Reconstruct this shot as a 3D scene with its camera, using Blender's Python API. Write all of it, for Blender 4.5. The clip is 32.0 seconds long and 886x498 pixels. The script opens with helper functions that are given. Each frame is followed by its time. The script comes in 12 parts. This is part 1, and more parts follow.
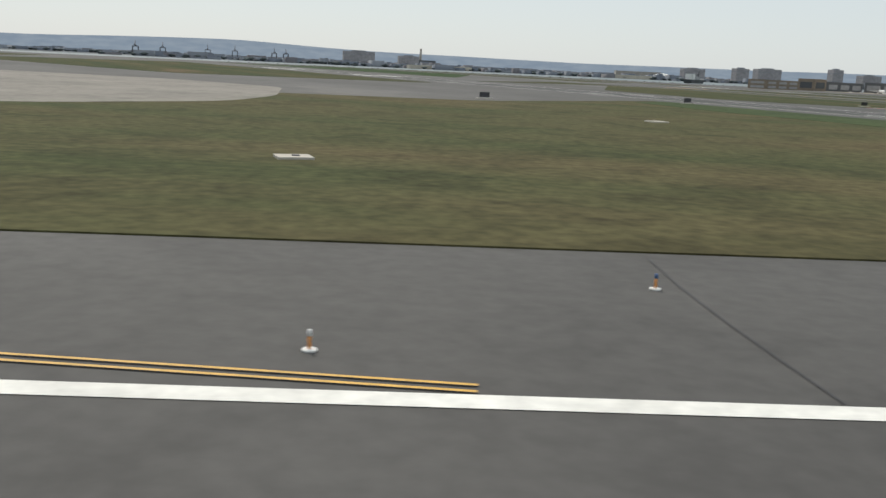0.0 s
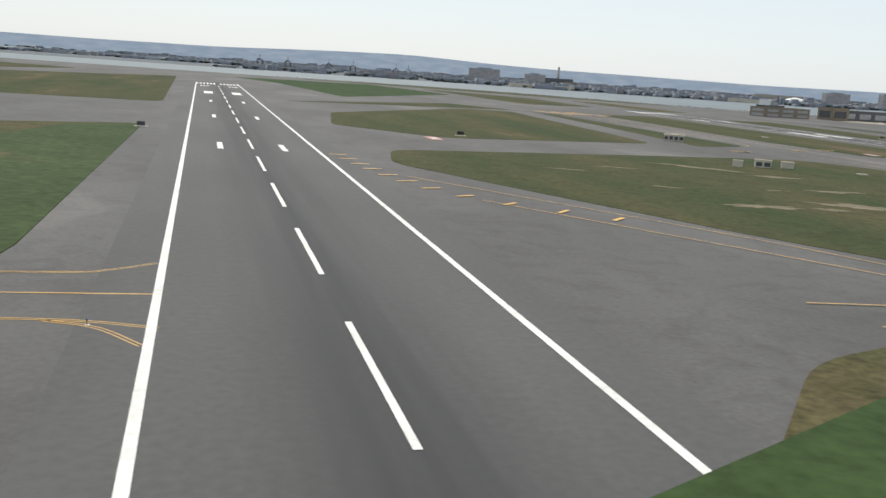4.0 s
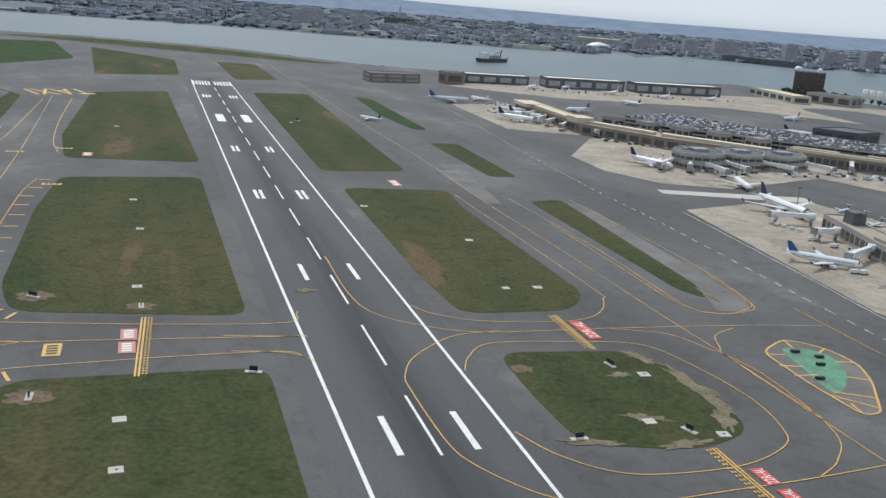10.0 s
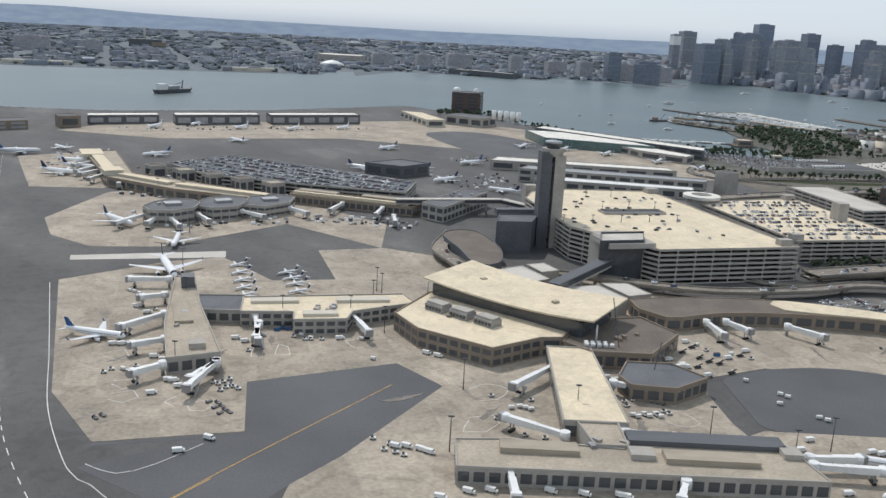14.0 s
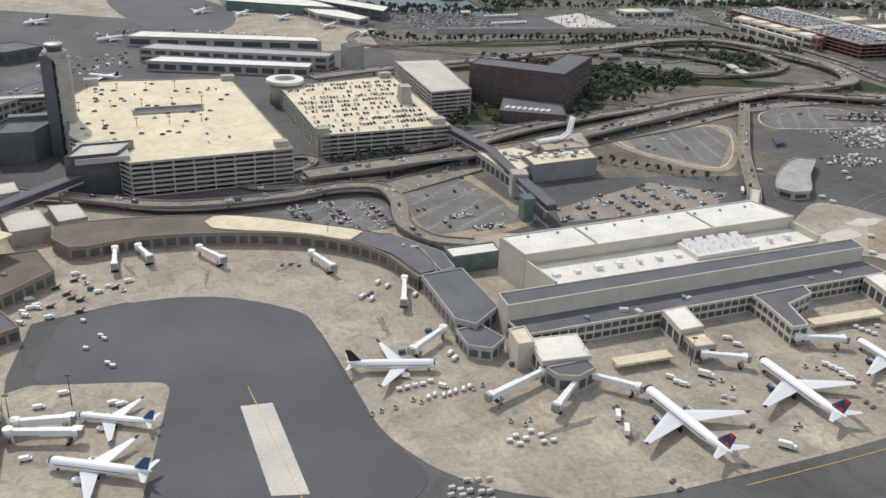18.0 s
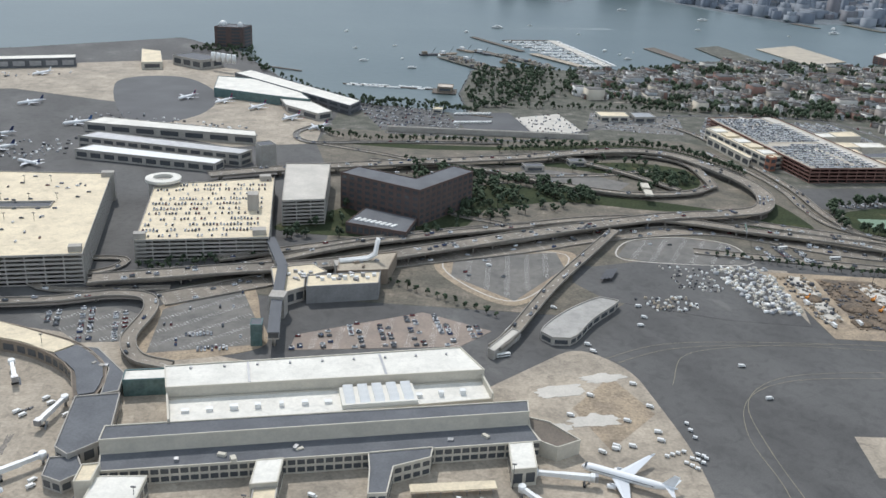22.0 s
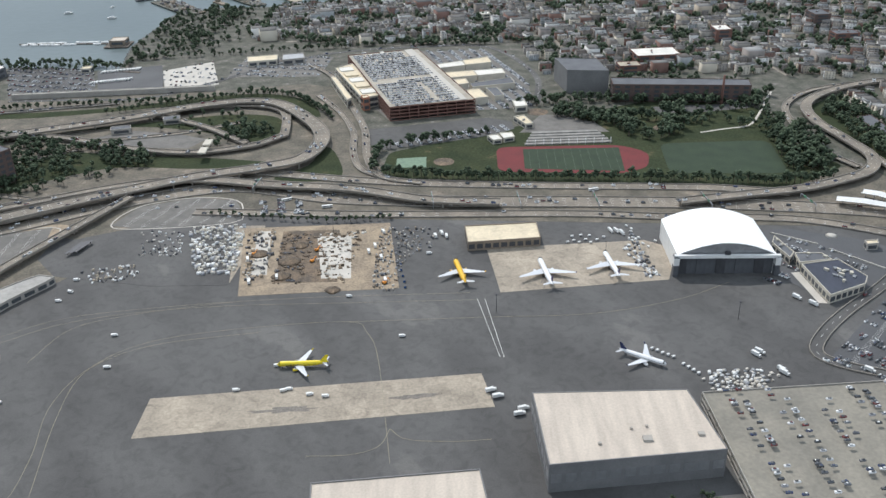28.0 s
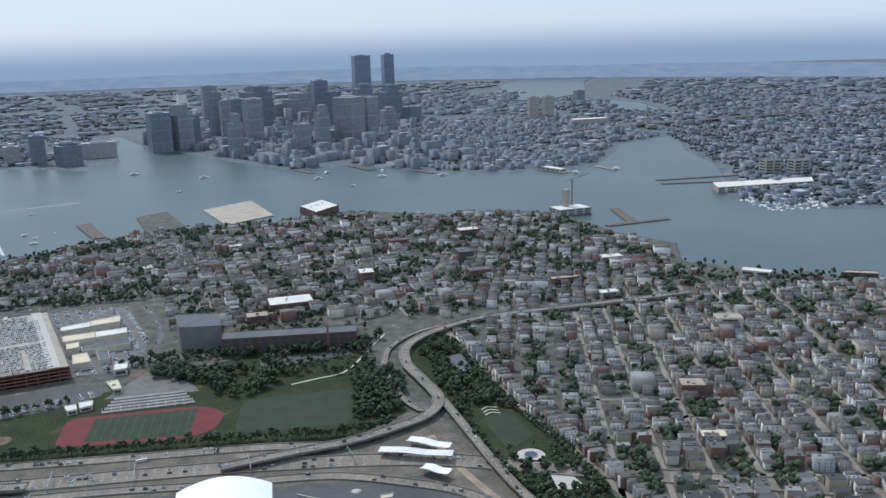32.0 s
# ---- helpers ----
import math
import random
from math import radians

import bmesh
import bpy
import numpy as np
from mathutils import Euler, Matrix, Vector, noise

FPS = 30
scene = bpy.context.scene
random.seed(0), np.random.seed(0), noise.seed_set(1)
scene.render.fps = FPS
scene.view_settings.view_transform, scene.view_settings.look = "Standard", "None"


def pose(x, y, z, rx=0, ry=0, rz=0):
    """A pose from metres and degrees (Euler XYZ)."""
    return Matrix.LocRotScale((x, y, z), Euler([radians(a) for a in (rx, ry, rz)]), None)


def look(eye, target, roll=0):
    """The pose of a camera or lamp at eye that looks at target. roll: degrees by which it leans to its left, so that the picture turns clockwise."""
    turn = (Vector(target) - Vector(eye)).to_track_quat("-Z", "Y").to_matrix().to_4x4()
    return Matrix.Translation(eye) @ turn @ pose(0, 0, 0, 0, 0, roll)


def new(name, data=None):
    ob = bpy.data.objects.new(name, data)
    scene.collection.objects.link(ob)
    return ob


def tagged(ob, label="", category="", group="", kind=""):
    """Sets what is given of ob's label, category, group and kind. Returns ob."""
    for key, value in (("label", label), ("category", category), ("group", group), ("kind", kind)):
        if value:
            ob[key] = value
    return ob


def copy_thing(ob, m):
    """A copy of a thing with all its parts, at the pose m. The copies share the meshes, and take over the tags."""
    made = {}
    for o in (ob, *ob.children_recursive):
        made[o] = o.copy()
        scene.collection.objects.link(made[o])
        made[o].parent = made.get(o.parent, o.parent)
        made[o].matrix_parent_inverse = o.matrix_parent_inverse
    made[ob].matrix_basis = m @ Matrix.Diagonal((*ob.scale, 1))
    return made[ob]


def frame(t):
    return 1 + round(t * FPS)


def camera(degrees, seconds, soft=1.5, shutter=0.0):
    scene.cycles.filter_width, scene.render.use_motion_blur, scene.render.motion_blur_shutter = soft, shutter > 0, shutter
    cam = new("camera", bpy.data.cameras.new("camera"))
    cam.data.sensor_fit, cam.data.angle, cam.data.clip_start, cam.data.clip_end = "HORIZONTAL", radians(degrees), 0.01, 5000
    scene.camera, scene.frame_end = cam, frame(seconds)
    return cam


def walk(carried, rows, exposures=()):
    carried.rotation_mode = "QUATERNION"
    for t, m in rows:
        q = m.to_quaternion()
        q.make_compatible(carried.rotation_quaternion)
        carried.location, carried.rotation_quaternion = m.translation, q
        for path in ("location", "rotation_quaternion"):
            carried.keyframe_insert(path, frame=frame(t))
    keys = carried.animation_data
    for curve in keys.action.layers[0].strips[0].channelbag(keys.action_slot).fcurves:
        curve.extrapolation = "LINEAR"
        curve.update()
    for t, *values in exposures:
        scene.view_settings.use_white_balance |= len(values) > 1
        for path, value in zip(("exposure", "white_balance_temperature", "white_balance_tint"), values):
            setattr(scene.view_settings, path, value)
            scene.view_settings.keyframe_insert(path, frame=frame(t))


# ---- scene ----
cam = camera(52.12, 32.0, soft=1.5, shutter=0.06)

# seconds, eye, heading, pitch, roll (degrees)
PATH = [
    (0, (-196.33, -16.90, 4.68), 3.06, -11.38, 2.76),
    (0.5, (-178.98, -15.08, 5.26), 3.33, -11.76, 3.21),
    (1, (-161.54, -13.26, 6.04), 5.62, -12.12, 2.72),
    (1.5, (-144.03, -11.45, 6.92), 9.22, -12.06, 2.40),
    (2, (-126.33, -9.64, 7.99), 12.53, -11.36, 2.80),
    (2.5, (-108.49, -7.90, 9.31), 15.23, -10.61, 3.23),
    (3, (-90.41, -6.24, 10.87), 15.74, -10.54, 3.54),
    (3.5, (-72.27, -4.65, 12.67), 15.44, -10.83, 3.77),
    (5.5, (0.00, -0.00, 23.53), 11.70, -13.88, 5.33),
    (6, (17.94, 1.19, 26.80), 8.58, -16.57, 5.65),
    (6.5, (35.96, 2.34, 30.17), 8.66, -14.49, 5.74),
    (7, (53.99, 3.48, 33.66), 9.42, -11.03, 5.69),
    (7.5, (72.04, 4.61, 37.33), 9.21, -10.03, 5.75),
    (8, (89.98, 5.72, 41.08), 8.90, -10.71, 5.74),
    (8.5, (107.91, 6.76, 44.78), 9.19, -11.73, 5.82),
    (9, (125.86, 7.70, 48.52), 10.10, -12.77, 5.52),
    (9.5, (143.92, 8.56, 52.35), 11.15, -13.42, 4.79),
    (10, (162.05, 9.39, 56.17), 10.66, -15.11, 4.61),
    (10.5, (180.14, 10.19, 59.95), 9.96, -16.29, 4.36),
    (11, (198.24, 10.93, 63.73), 9.02, -16.19, 3.74),
    (11.5, (216.36, 11.59, 67.54), 5.79, -15.48, 3.35),
    (12, (234.44, 12.16, 71.37), 1.68, -14.36, 2.83),
    (12.5, (252.40, 12.66, 75.28), 0.05, -13.83, 2.35),
    (13, (270.34, 13.13, 79.26), 0.28, -14.06, 2.29),
    (13.5, (288.33, 13.57, 83.27), -0.10, -14.58, 3.19),
    (14, (306.42, 14.01, 87.28), -0.36, -14.00, 3.03),
    (14.5, (324.64, 14.45, 91.30), -3.73, -11.77, 2.34),
    (15, (342.95, 14.90, 95.35), -8.17, -9.84, 1.85),
    (15.5, (361.29, 15.35, 99.44), -11.11, -9.59, 1.43),
    (17.5, (434.83, 16.80, 116.21), -7.83, -22.13, 1.18),
    (18, (453.18, 17.06, 120.29), -8.01, -24.42, 2.38),
    (18.5, (471.47, 17.27, 124.36), -7.56, -26.92, 3.29),
    (19, (489.74, 17.41, 128.41), -5.92, -27.84, 3.65),
    (19.5, (508.06, 17.48, 132.45), -5.15, -27.71, 4.24),
    (20, (526.52, 17.50, 136.47), -6.52, -26.73, 6.15),
    (20.5, (545.16, 17.46, 140.46), -6.73, -26.36, 6.29),
    (21, (563.96, 17.31, 144.42), -4.39, -26.97, 5.68),
    (21.5, (582.84, 17.05, 148.32), -0.09, -25.28, 4.29),
    (22, (601.70, 16.70, 152.17), 2.89, -21.17, 2.90),
    (22.5, (620.44, 16.26, 155.97), 1.55, -15.45, 2.92),
    (23, (639.07, 15.77, 159.70), -0.90, -10.41, 2.29),
    (23.5, (657.63, 15.23, 163.36), -3.44, -9.45, 1.15),
    (24, (676.12, 14.65, 166.95), -5.48, -11.24, 0.50),
    (24.5, (694.59, 14.04, 170.48), -6.80, -14.00, 0.32),
    (26.5, (768.84, 11.02, 182.72), -7.05, -17.88, 0.17),
    (27, (787.26, 10.14, 185.34), -6.85, -21.37, 0.40),
    (27.5, (805.66, 9.23, 187.90), -5.29, -24.25, 0.01),
    (28, (824.04, 8.28, 190.37), -0.39, -27.04, -1.14),
    (28.5, (842.41, 7.29, 192.77), 2.92, -25.58, -1.82),
    (29, (860.78, 6.26, 195.09), 0.12, -19.84, -1.73),
    (29.5, (879.15, 5.21, 197.32), -4.04, -15.69, -2.14),
    (30, (897.56, 4.15, 199.48), -7.80, -12.74, -2.42),
    (30.5, (916.04, 3.09, 201.56), -9.24, -12.10, -3.11),
    (31, (934.62, 2.05, 203.60), -10.39, -13.57, -2.86),
    (31.5, (953.29, 1.02, 205.62), -11.81, -14.09, -2.01),
    (32, (972.00, -0.00, 207.64), -11.85, -13.48, -1.55),
]


def sight(eye, heading, pitch):
    a, b = radians(heading), radians(pitch)
    return (eye[0] - 50 * math.sin(a) * math.cos(b), eye[1] + 50 * math.cos(a) * math.cos(b), eye[2] + 50 * math.sin(b))


# the clip's camera: seconds, stops, kelvin, tint
EXPOSURES = [(0, 0.05, 7100, 10), (2, 0.0, 6800, 10), (3, 0.05, 6800, 10), (5.5, 0.78, 7300, 13), (6.3, 0.98, 7200, 12), (7, 0.45, 6550, 10), (8, 0.0, 6300, 9), (10, 0.07, 6300, 11), (11, 0.42, 6350, 10), (12, 0.1, 6350, 10), (14, 0.1, 6450, 12), (15, -0.15, 6350, 11), (16, -0.05, 6600, 12), (17, 0.12, 6700, 12), (20, 0.24, 6500, 12), (22, 0.27, 6300, 11), (23, 0.05, 6150, 9), (24, -0.05, 5950, 10), (26.5, 0.22, 5950, 10.5), (27, 0.3, 6000, 11), (28, 0.36, 6350, 11), (29, 0.38, 5950, 11), (30, 0.0, 5850, 11), (32, 0.1, 5800, 11)]
walk(cam, [(t, look(e, sight(e, h, p), r)) for t, e, h, p, r in PATH], EXPOSURES)

# ---- daylight ----
SUN_AZ, SUN_EL = radians(28), radians(52)      # from +y towards -x, and above the horizon
world = bpy.data.worlds.new("sky")
scene.world = world
world.use_nodes = True
wn = world.node_tree.nodes
sky = wn.new("ShaderNodeTexSky")
sky.sky_type = "NISHITA"
sky.sun_disc = False
sky.sun_elevation, sky.sun_rotation = SUN_EL, -SUN_AZ
sky.air_density, sky.dust_density, sky.ozone_density = 1.0, 0.8, 1.0
# thin high cloud: the clear sky mixed with an even pale veil
veil = wn.new("ShaderNodeMix")
veil.data_type = "RGBA"
veil.inputs["Factor"].default_value = 0.85
veil.inputs["B"].default_value = (3.85, 4.45, 5.05, 1)
world.node_tree.links.new(sky.outputs["Color"], veil.inputs["A"])
# distance haze along the horizon
tc, sep, rise = wn.new("ShaderNodeTexCoord"), wn.new("ShaderNodeSeparateXYZ"), wn.new("ShaderNodeMapRange")
rise.interpolation_type = "SMOOTHSTEP"
rise.inputs["From Min"].default_value, rise.inputs["From Max"].default_value = 0.012, -0.03
low = wn.new("ShaderNodeMix")
low.data_type = "RGBA"
low.inputs["B"].default_value = (1.75, 2.3, 3.0, 1)
world.node_tree.links.new(tc.outputs["Generated"], sep.inputs[0])
world.node_tree.links.new(sep.outputs["Z"], rise.inputs["Value"])
world.node_tree.links.new(rise.outputs["Result"], low.inputs["Factor"])
world.node_tree.links.new(veil.outputs["Result"], low.inputs["A"])
wn["Background"].inputs["Strength"].default_value = 0.15
world.node_tree.links.new(low.outputs["Result"], wn["Background"].inputs["Color"])
sun = new("sun", bpy.data.lights.new("sun", "SUN"))
sun.data.energy, sun.data.angle, sun.data.color = 2.35, radians(0.6), (1.0, 0.97, 0.92)
toward_sun = Vector((-math.sin(SUN_AZ) * math.cos(SUN_EL), math.cos(SUN_AZ) * math.cos(SUN_EL), math.sin(SUN_EL)))
sun.matrix_world = look(toward_sun * 1000, (0, 0, 0))
scene.view_settings.exposure = 0.0

# ---- materials ----
def surf(name, a, b=None, big=20.0, small=1.5, rough=0.8, metal=0.0, grain=0.12, bump=0.0, stretch=(1, 1, 1), spec=0.4, third=None, contrast=0.5, rnd=0.0, stains=0.0, turned=0.0, slab=0.0):
    """A painted or natural surface: two tones in large patches, a fine grain, and bump."""
    m = bpy.data.materials.new(name)
    m.use_nodes = True
    nt = m.node_tree
    n, l = nt.nodes, nt.links
    p = n["Principled BSDF"]
    p.inputs["Roughness"].default_value, p.inputs["Metallic"].default_value = rough, metal
    p.inputs["Specular IOR Level"].default_value = spec
    b = b or tuple(v * 0.8 for v in a)
    tc = n.new("ShaderNodeTexCoord")
    mp = n.new("ShaderNodeMapping")
    mp.vector_type = "TEXTURE"
    mp.inputs["Scale"].default_value = tuple(1.0 / v for v in stretch)
    mp.inputs["Rotation"].default_value = (0, 0, radians(turned))
    l.new(tc.outputs["Object"], mp.inputs["Vector"])
    n1, n2 = n.new("ShaderNodeTexNoise"), n.new("ShaderNodeTexNoise")
    n1.inputs["Scale"].default_value, n1.inputs["Detail"].default_value = 1.0 / big, 5.0
    n2.inputs["Scale"].default_value, n2.inputs["Detail"].default_value = 1.0 / small, 4.0
    l.new(mp.outputs["Vector"], n1.inputs["Vector"])
    l.new(tc.outputs["Object"], n2.inputs["Vector"])
    r1 = n.new("ShaderNodeValToRGB")
    e = r1.color_ramp.elements
    e[0].position, e[1].position = 0.5 - contrast * 0.3, 0.5 + contrast * 0.3
    e[0].color, e[1].color = (*b, 1), (*a, 1)
    if third:
        x = r1.color_ramp.elements.new(0.5 + contrast * 0.36)
        x.color = (*third, 1)
    l.new(n1.outputs["Fac"], r1.inputs["Fac"])
    mr = n.new("ShaderNodeMapRange")
    mr.inputs["From Min"].default_value, mr.inputs["From Max"].default_value = 0.3, 0.7
    mr.inputs["To Min"].default_value, mr.inputs["To Max"].default_value = 1 - grain, 1 + grain
    l.new(n2.outputs["Fac"], mr.inputs["Value"])
    mx = n.new("ShaderNodeMix")
    mx.data_type, mx.blend_type = "RGBA", "MULTIPLY"
    mx.inputs["Factor"].default_value = 1.0
    l.new(r1.outputs["Color"], mx.inputs["A"])
    l.new(mr.outputs["Result"], mx.inputs["B"])
    out = mx.outputs["Result"]
    if stains:
        n3, m3 = n.new("ShaderNodeTexNoise"), n.new("ShaderNodeMapRange")
        n3.inputs["Scale"].default_value, n3.inputs["Detail"].default_value, n3.inputs["Distortion"].default_value = 0.22, 7.0, 1.2
        l.new(tc.outputs["Object"], n3.inputs["Vector"])
        m3.inputs["From Min"].default_value, m3.inputs["From Max"].default_value = 0.46, 0.74
        m3.inputs["To Min"].default_value, m3.inputs["To Max"].default_value = 1.0, 1 - stains
        l.new(n3.outputs["Fac"], m3.inputs["Value"])
        ms = n.new("ShaderNodeMix")
        ms.data_type, ms.blend_type = "RGBA", "MULTIPLY"
        ms.inputs["Factor"].default_value = 1.0
        l.new(out, ms.inputs["A"])
        l.new(m3.outputs["Result"], ms.inputs["B"])
        out = ms.outputs["Result"]
    if slab:
        sn, wh, m4 = n.new("ShaderNodeVectorMath"), n.new("ShaderNodeTexWhiteNoise"), n.new("ShaderNodeMapRange")
        sn.operation = "SNAP"
        sn.inputs[1].default_value = (slab, slab, 50.0)
        l.new(mp.outputs["Vector"], sn.inputs[0])
        l.new(sn.outputs["Vector"], wh.inputs["Vector"])
        m4.inputs["To Min"].default_value, m4.inputs["To Max"].default_value = 0.88, 1.08
        l.new(wh.outputs["Value"], m4.inputs["Value"])
        mb = n.new("ShaderNodeMix")
        mb.data_type, mb.blend_type = "RGBA", "MULTIPLY"
        mb.inputs["Factor"].default_value = 1.0
        l.new(out, mb.inputs["A"])
        l.new(m4.outputs["Result"], mb.inputs["B"])
        out = mb.outputs["Result"]
    if rnd:
        oi = n.new("ShaderNodeObjectInfo")
        ge = n.new("ShaderNodeNewGeometry")
        ad = n.new("ShaderNodeMath")
        ad.operation = "ADD"
        l.new(oi.outputs["Random"], ad.inputs[0])
        l.new(ge.outputs["Random Per Island"], ad.inputs[1])
        fr = n.new("ShaderNodeMath")
        fr.operation = "FRACT"
        l.new(ad.outputs[0], fr.inputs[0])
        m2 = n.new("ShaderNodeMapRange")
        m2.inputs["To Min"].default_value, m2.inputs["To Max"].default_value = 1 - rnd, 1 + rnd
        l.new(fr.outputs[0], m2.inputs["Value"])
        mz = n.new("ShaderNodeMix")
        mz.data_type, mz.blend_type = "RGBA", "MULTIPLY"
        mz.inputs["Factor"].default_value = 1.0
        l.new(out, mz.inputs["A"])
        l.new(m2.outputs["Result"], mz.inputs["B"])
        out = mz.outputs["Result"]
    l.new(out, p.inputs["Base Color"])
    if bump:
        bp = n.new("ShaderNodeBump")
        bp.inputs["Strength"].default_value, bp.inputs["Distance"].default_value = bump, small * 0.2
        l.new(n2.outputs["Fac"], bp.inputs["Height"])
        l.new(bp.outputs["Normal"], p.inputs["Normal"])
    return m


def palette(name, colours, rough=0.7, spec=0.4):
    """One of several plain colours for each separate piece."""
    m = bpy.data.materials.new(name)
    m.use_nodes = True
    n, l = m.node_tree.nodes, m.node_tree.links
    p = n["Principled BSDF"]
    p.inputs["Roughness"].default_value, p.inputs["Specular IOR Level"].default_value = rough, spec
    oi, ge = n.new("ShaderNodeObjectInfo"), n.new("ShaderNodeNewGeometry")
    ad, fr, cr = n.new("ShaderNodeMath"), n.new("ShaderNodeMath"), n.new("ShaderNodeValToRGB")
    ad.operation, fr.operation, cr.color_ramp.interpolation = "ADD", "FRACT", "CONSTANT"
    l.new(oi.outputs["Random"], ad.inputs[0])
    l.new(ge.outputs["Random Per Island"], ad.inputs[1])
    l.new(ad.outputs[0], fr.inputs[0])
    l.new(fr.outputs[0], cr.inputs["Fac"])
    e = cr.color_ramp.elements
    e[0].color = (*colours[0], 1)
    e[1].position, e[1].color = 1.0 / len(colours), (*colours[1], 1)
    for k, c in enumerate(colours[2:], 2):
        e.new(k / len(colours)).color = (*c, 1)
    l.new(cr.outputs["Color"], p.inputs["Base Color"])
    return m


ASPHALT = surf("asphalt", (0.106, 0.102, 0.097), (0.072, 0.069, 0.066), 30, 0.5, 0.85, grain=0.12, bump=0.05, third=(0.13, 0.124, 0.116), contrast=0.4, stains=0.25, stretch=(1, 0.45, 1), turned=29)
ASPHALT_OLD = surf("worn asphalt", (0.175, 0.162, 0.144), (0.125, 0.118, 0.107), 12, 0.5, 0.85, grain=0.14, stains=0.25)
ASPHALT_NEW = surf("dark asphalt", (0.092, 0.092, 0.094), (0.068, 0.068, 0.07), 30, 0.6, 0.8, grain=0.1)
CONCRETE = surf("apron concrete", (0.39, 0.33, 0.255), (0.28, 0.239, 0.187), 22, 1.0, 0.85, grain=0.16, third=(0.435, 0.37, 0.285), contrast=0.6, stains=0.32, turned=16, slab=7.5)
CONC_PALE = surf("pale concrete", (0.52, 0.48, 0.42), (0.43, 0.40, 0.35), 10, 0.8, 0.85, grain=0.08)
ROADWAY = surf("highway concrete", (0.25, 0.213, 0.168), (0.165, 0.143, 0.116), 16, 1.0, 0.85, grain=0.14, stains=0.25)
GRASS = surf("mown grass", (0.082, 0.076, 0.034), (0.044, 0.060, 0.024), 24, 0.9, 0.95, grain=0.24, bump=0.2, third=(0.125, 0.092, 0.052), contrast=0.5, spec=0.1, stains=0.3, stretch=(1.5, 0.3, 1), turned=29)
GRASS_DRY = surf("dry grass", (0.108, 0.088, 0.044), (0.056, 0.070, 0.028), 17, 0.7, 0.95, grain=0.28, bump=0.15, third=(0.145, 0.100, 0.057), contrast=0.6, spec=0.1, stretch=(0.45, 1, 1), stains=0.42)
GRASS_LUSH = surf("lush grass", (0.044, 0.074, 0.026), (0.030, 0.054, 0.020), 18, 1.5, 0.95, grain=0.25, bump=0.3, spec=0.1)
GRASS_FRESH = surf("fresh grass", (0.064, 0.088, 0.036), (0.048, 0.072, 0.030), 22, 1.2, 0.95, grain=0.25, bump=0.25, third=(0.095, 0.092, 0.045), contrast=0.42, spec=0.1, stains=0.25)
SOIL = surf("bare soil", (0.20, 0.145, 0.098), (0.105, 0.085, 0.066), 7, 0.8, 0.95, grain=0.35, bump=0.2, stains=0.45, third=(0.27, 0.20, 0.13))
DIRT = surf("graded dirt", (0.35, 0.275, 0.19), (0.24, 0.19, 0.138), 9, 1.0, 0.95, grain=0.25, bump=0.2, stains=0.25)
WHITE_PAINT = surf("white marking paint", (0.78, 0.77, 0.72), (0.62, 0.61, 0.57), 5, 0.4, 0.6, grain=0.12)
YELLOW_PAINT = surf("yellow marking paint", (0.66, 0.375, 0.07), (0.52, 0.32, 0.09), 5, 0.4, 0.6, grain=0.15)
FADED_YELLOW = surf("faded yellow marking paint", (0.29, 0.25, 0.17), (0.21, 0.19, 0.145), 5, 0.4, 0.7, grain=0.2)
RED_PAINT = surf("red marking paint", (0.62, 0.07, 0.055), (0.5, 0.08, 0.06), 2, 0.3, 0.6)
FADED_RED = surf("faded red marking paint", (0.55, 0.17, 0.13), (0.45, 0.2, 0.16), 2, 0.3, 0.6)
GREEN_PAINT = surf("worn green paint", (0.10, 0.30, 0.17), (0.10, 0.17, 0.12), 4, 0.5, 0.7, grain=0.2)
BLACK_PAINT = surf("black paint", (0.03, 0.03, 0.03), (0.02, 0.02, 0.02), 2, 0.4, 0.6)
CREAM_ROOF = surf("cream membrane roof", (0.68, 0.575, 0.405), (0.575, 0.485, 0.345), 9, 0.8, 0.8, grain=0.08, stains=0.2)
ROOF_BROWN = surf("dark brown gravel roof", (0.155, 0.128, 0.102), (0.115, 0.096, 0.078), 7, 0.6, 0.9, grain=0.15)
STAIN = surf("oil and tyre stain", (0.19, 0.165, 0.138), (0.13, 0.115, 0.098), 3, 0.6, 0.7, grain=0.3)
WHITE_ROOF = surf("white membrane roof", (0.71, 0.675, 0.60), (0.61, 0.58, 0.515), 9, 0.8, 0.8, grain=0.06, stains=0.15)
TAN_ROOF = surf("tan gravel roof", (0.40, 0.34, 0.26), (0.31, 0.265, 0.205), 7, 0.6, 0.9, grain=0.15)
GREY_ROOF = surf("grey roof", (0.125, 0.128, 0.135), (0.095, 0.098, 0.105), 8, 0.7, 0.85, grain=0.12)
PINK_ROOF = surf("weathered pale roof", (0.53, 0.455, 0.375), (0.43, 0.368, 0.305), 9, 0.7, 0.75, grain=0.08, stretch=(3, 0.4, 1))
CONC_WALL = surf("concrete wall", (0.40, 0.37, 0.325), (0.32, 0.295, 0.26), 6, 0.8, 0.85, grain=0.1)
CREAM_WALL = surf("cream wall", (0.56, 0.51, 0.42), (0.48, 0.44, 0.365), 6, 0.8, 0.8, grain=0.06)
BROWN_WALL = surf("brown precast wall", (0.27, 0.215, 0.16), (0.215, 0.172, 0.13), 5, 0.8, 0.85)
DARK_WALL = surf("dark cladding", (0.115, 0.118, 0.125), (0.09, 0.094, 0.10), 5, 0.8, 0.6)
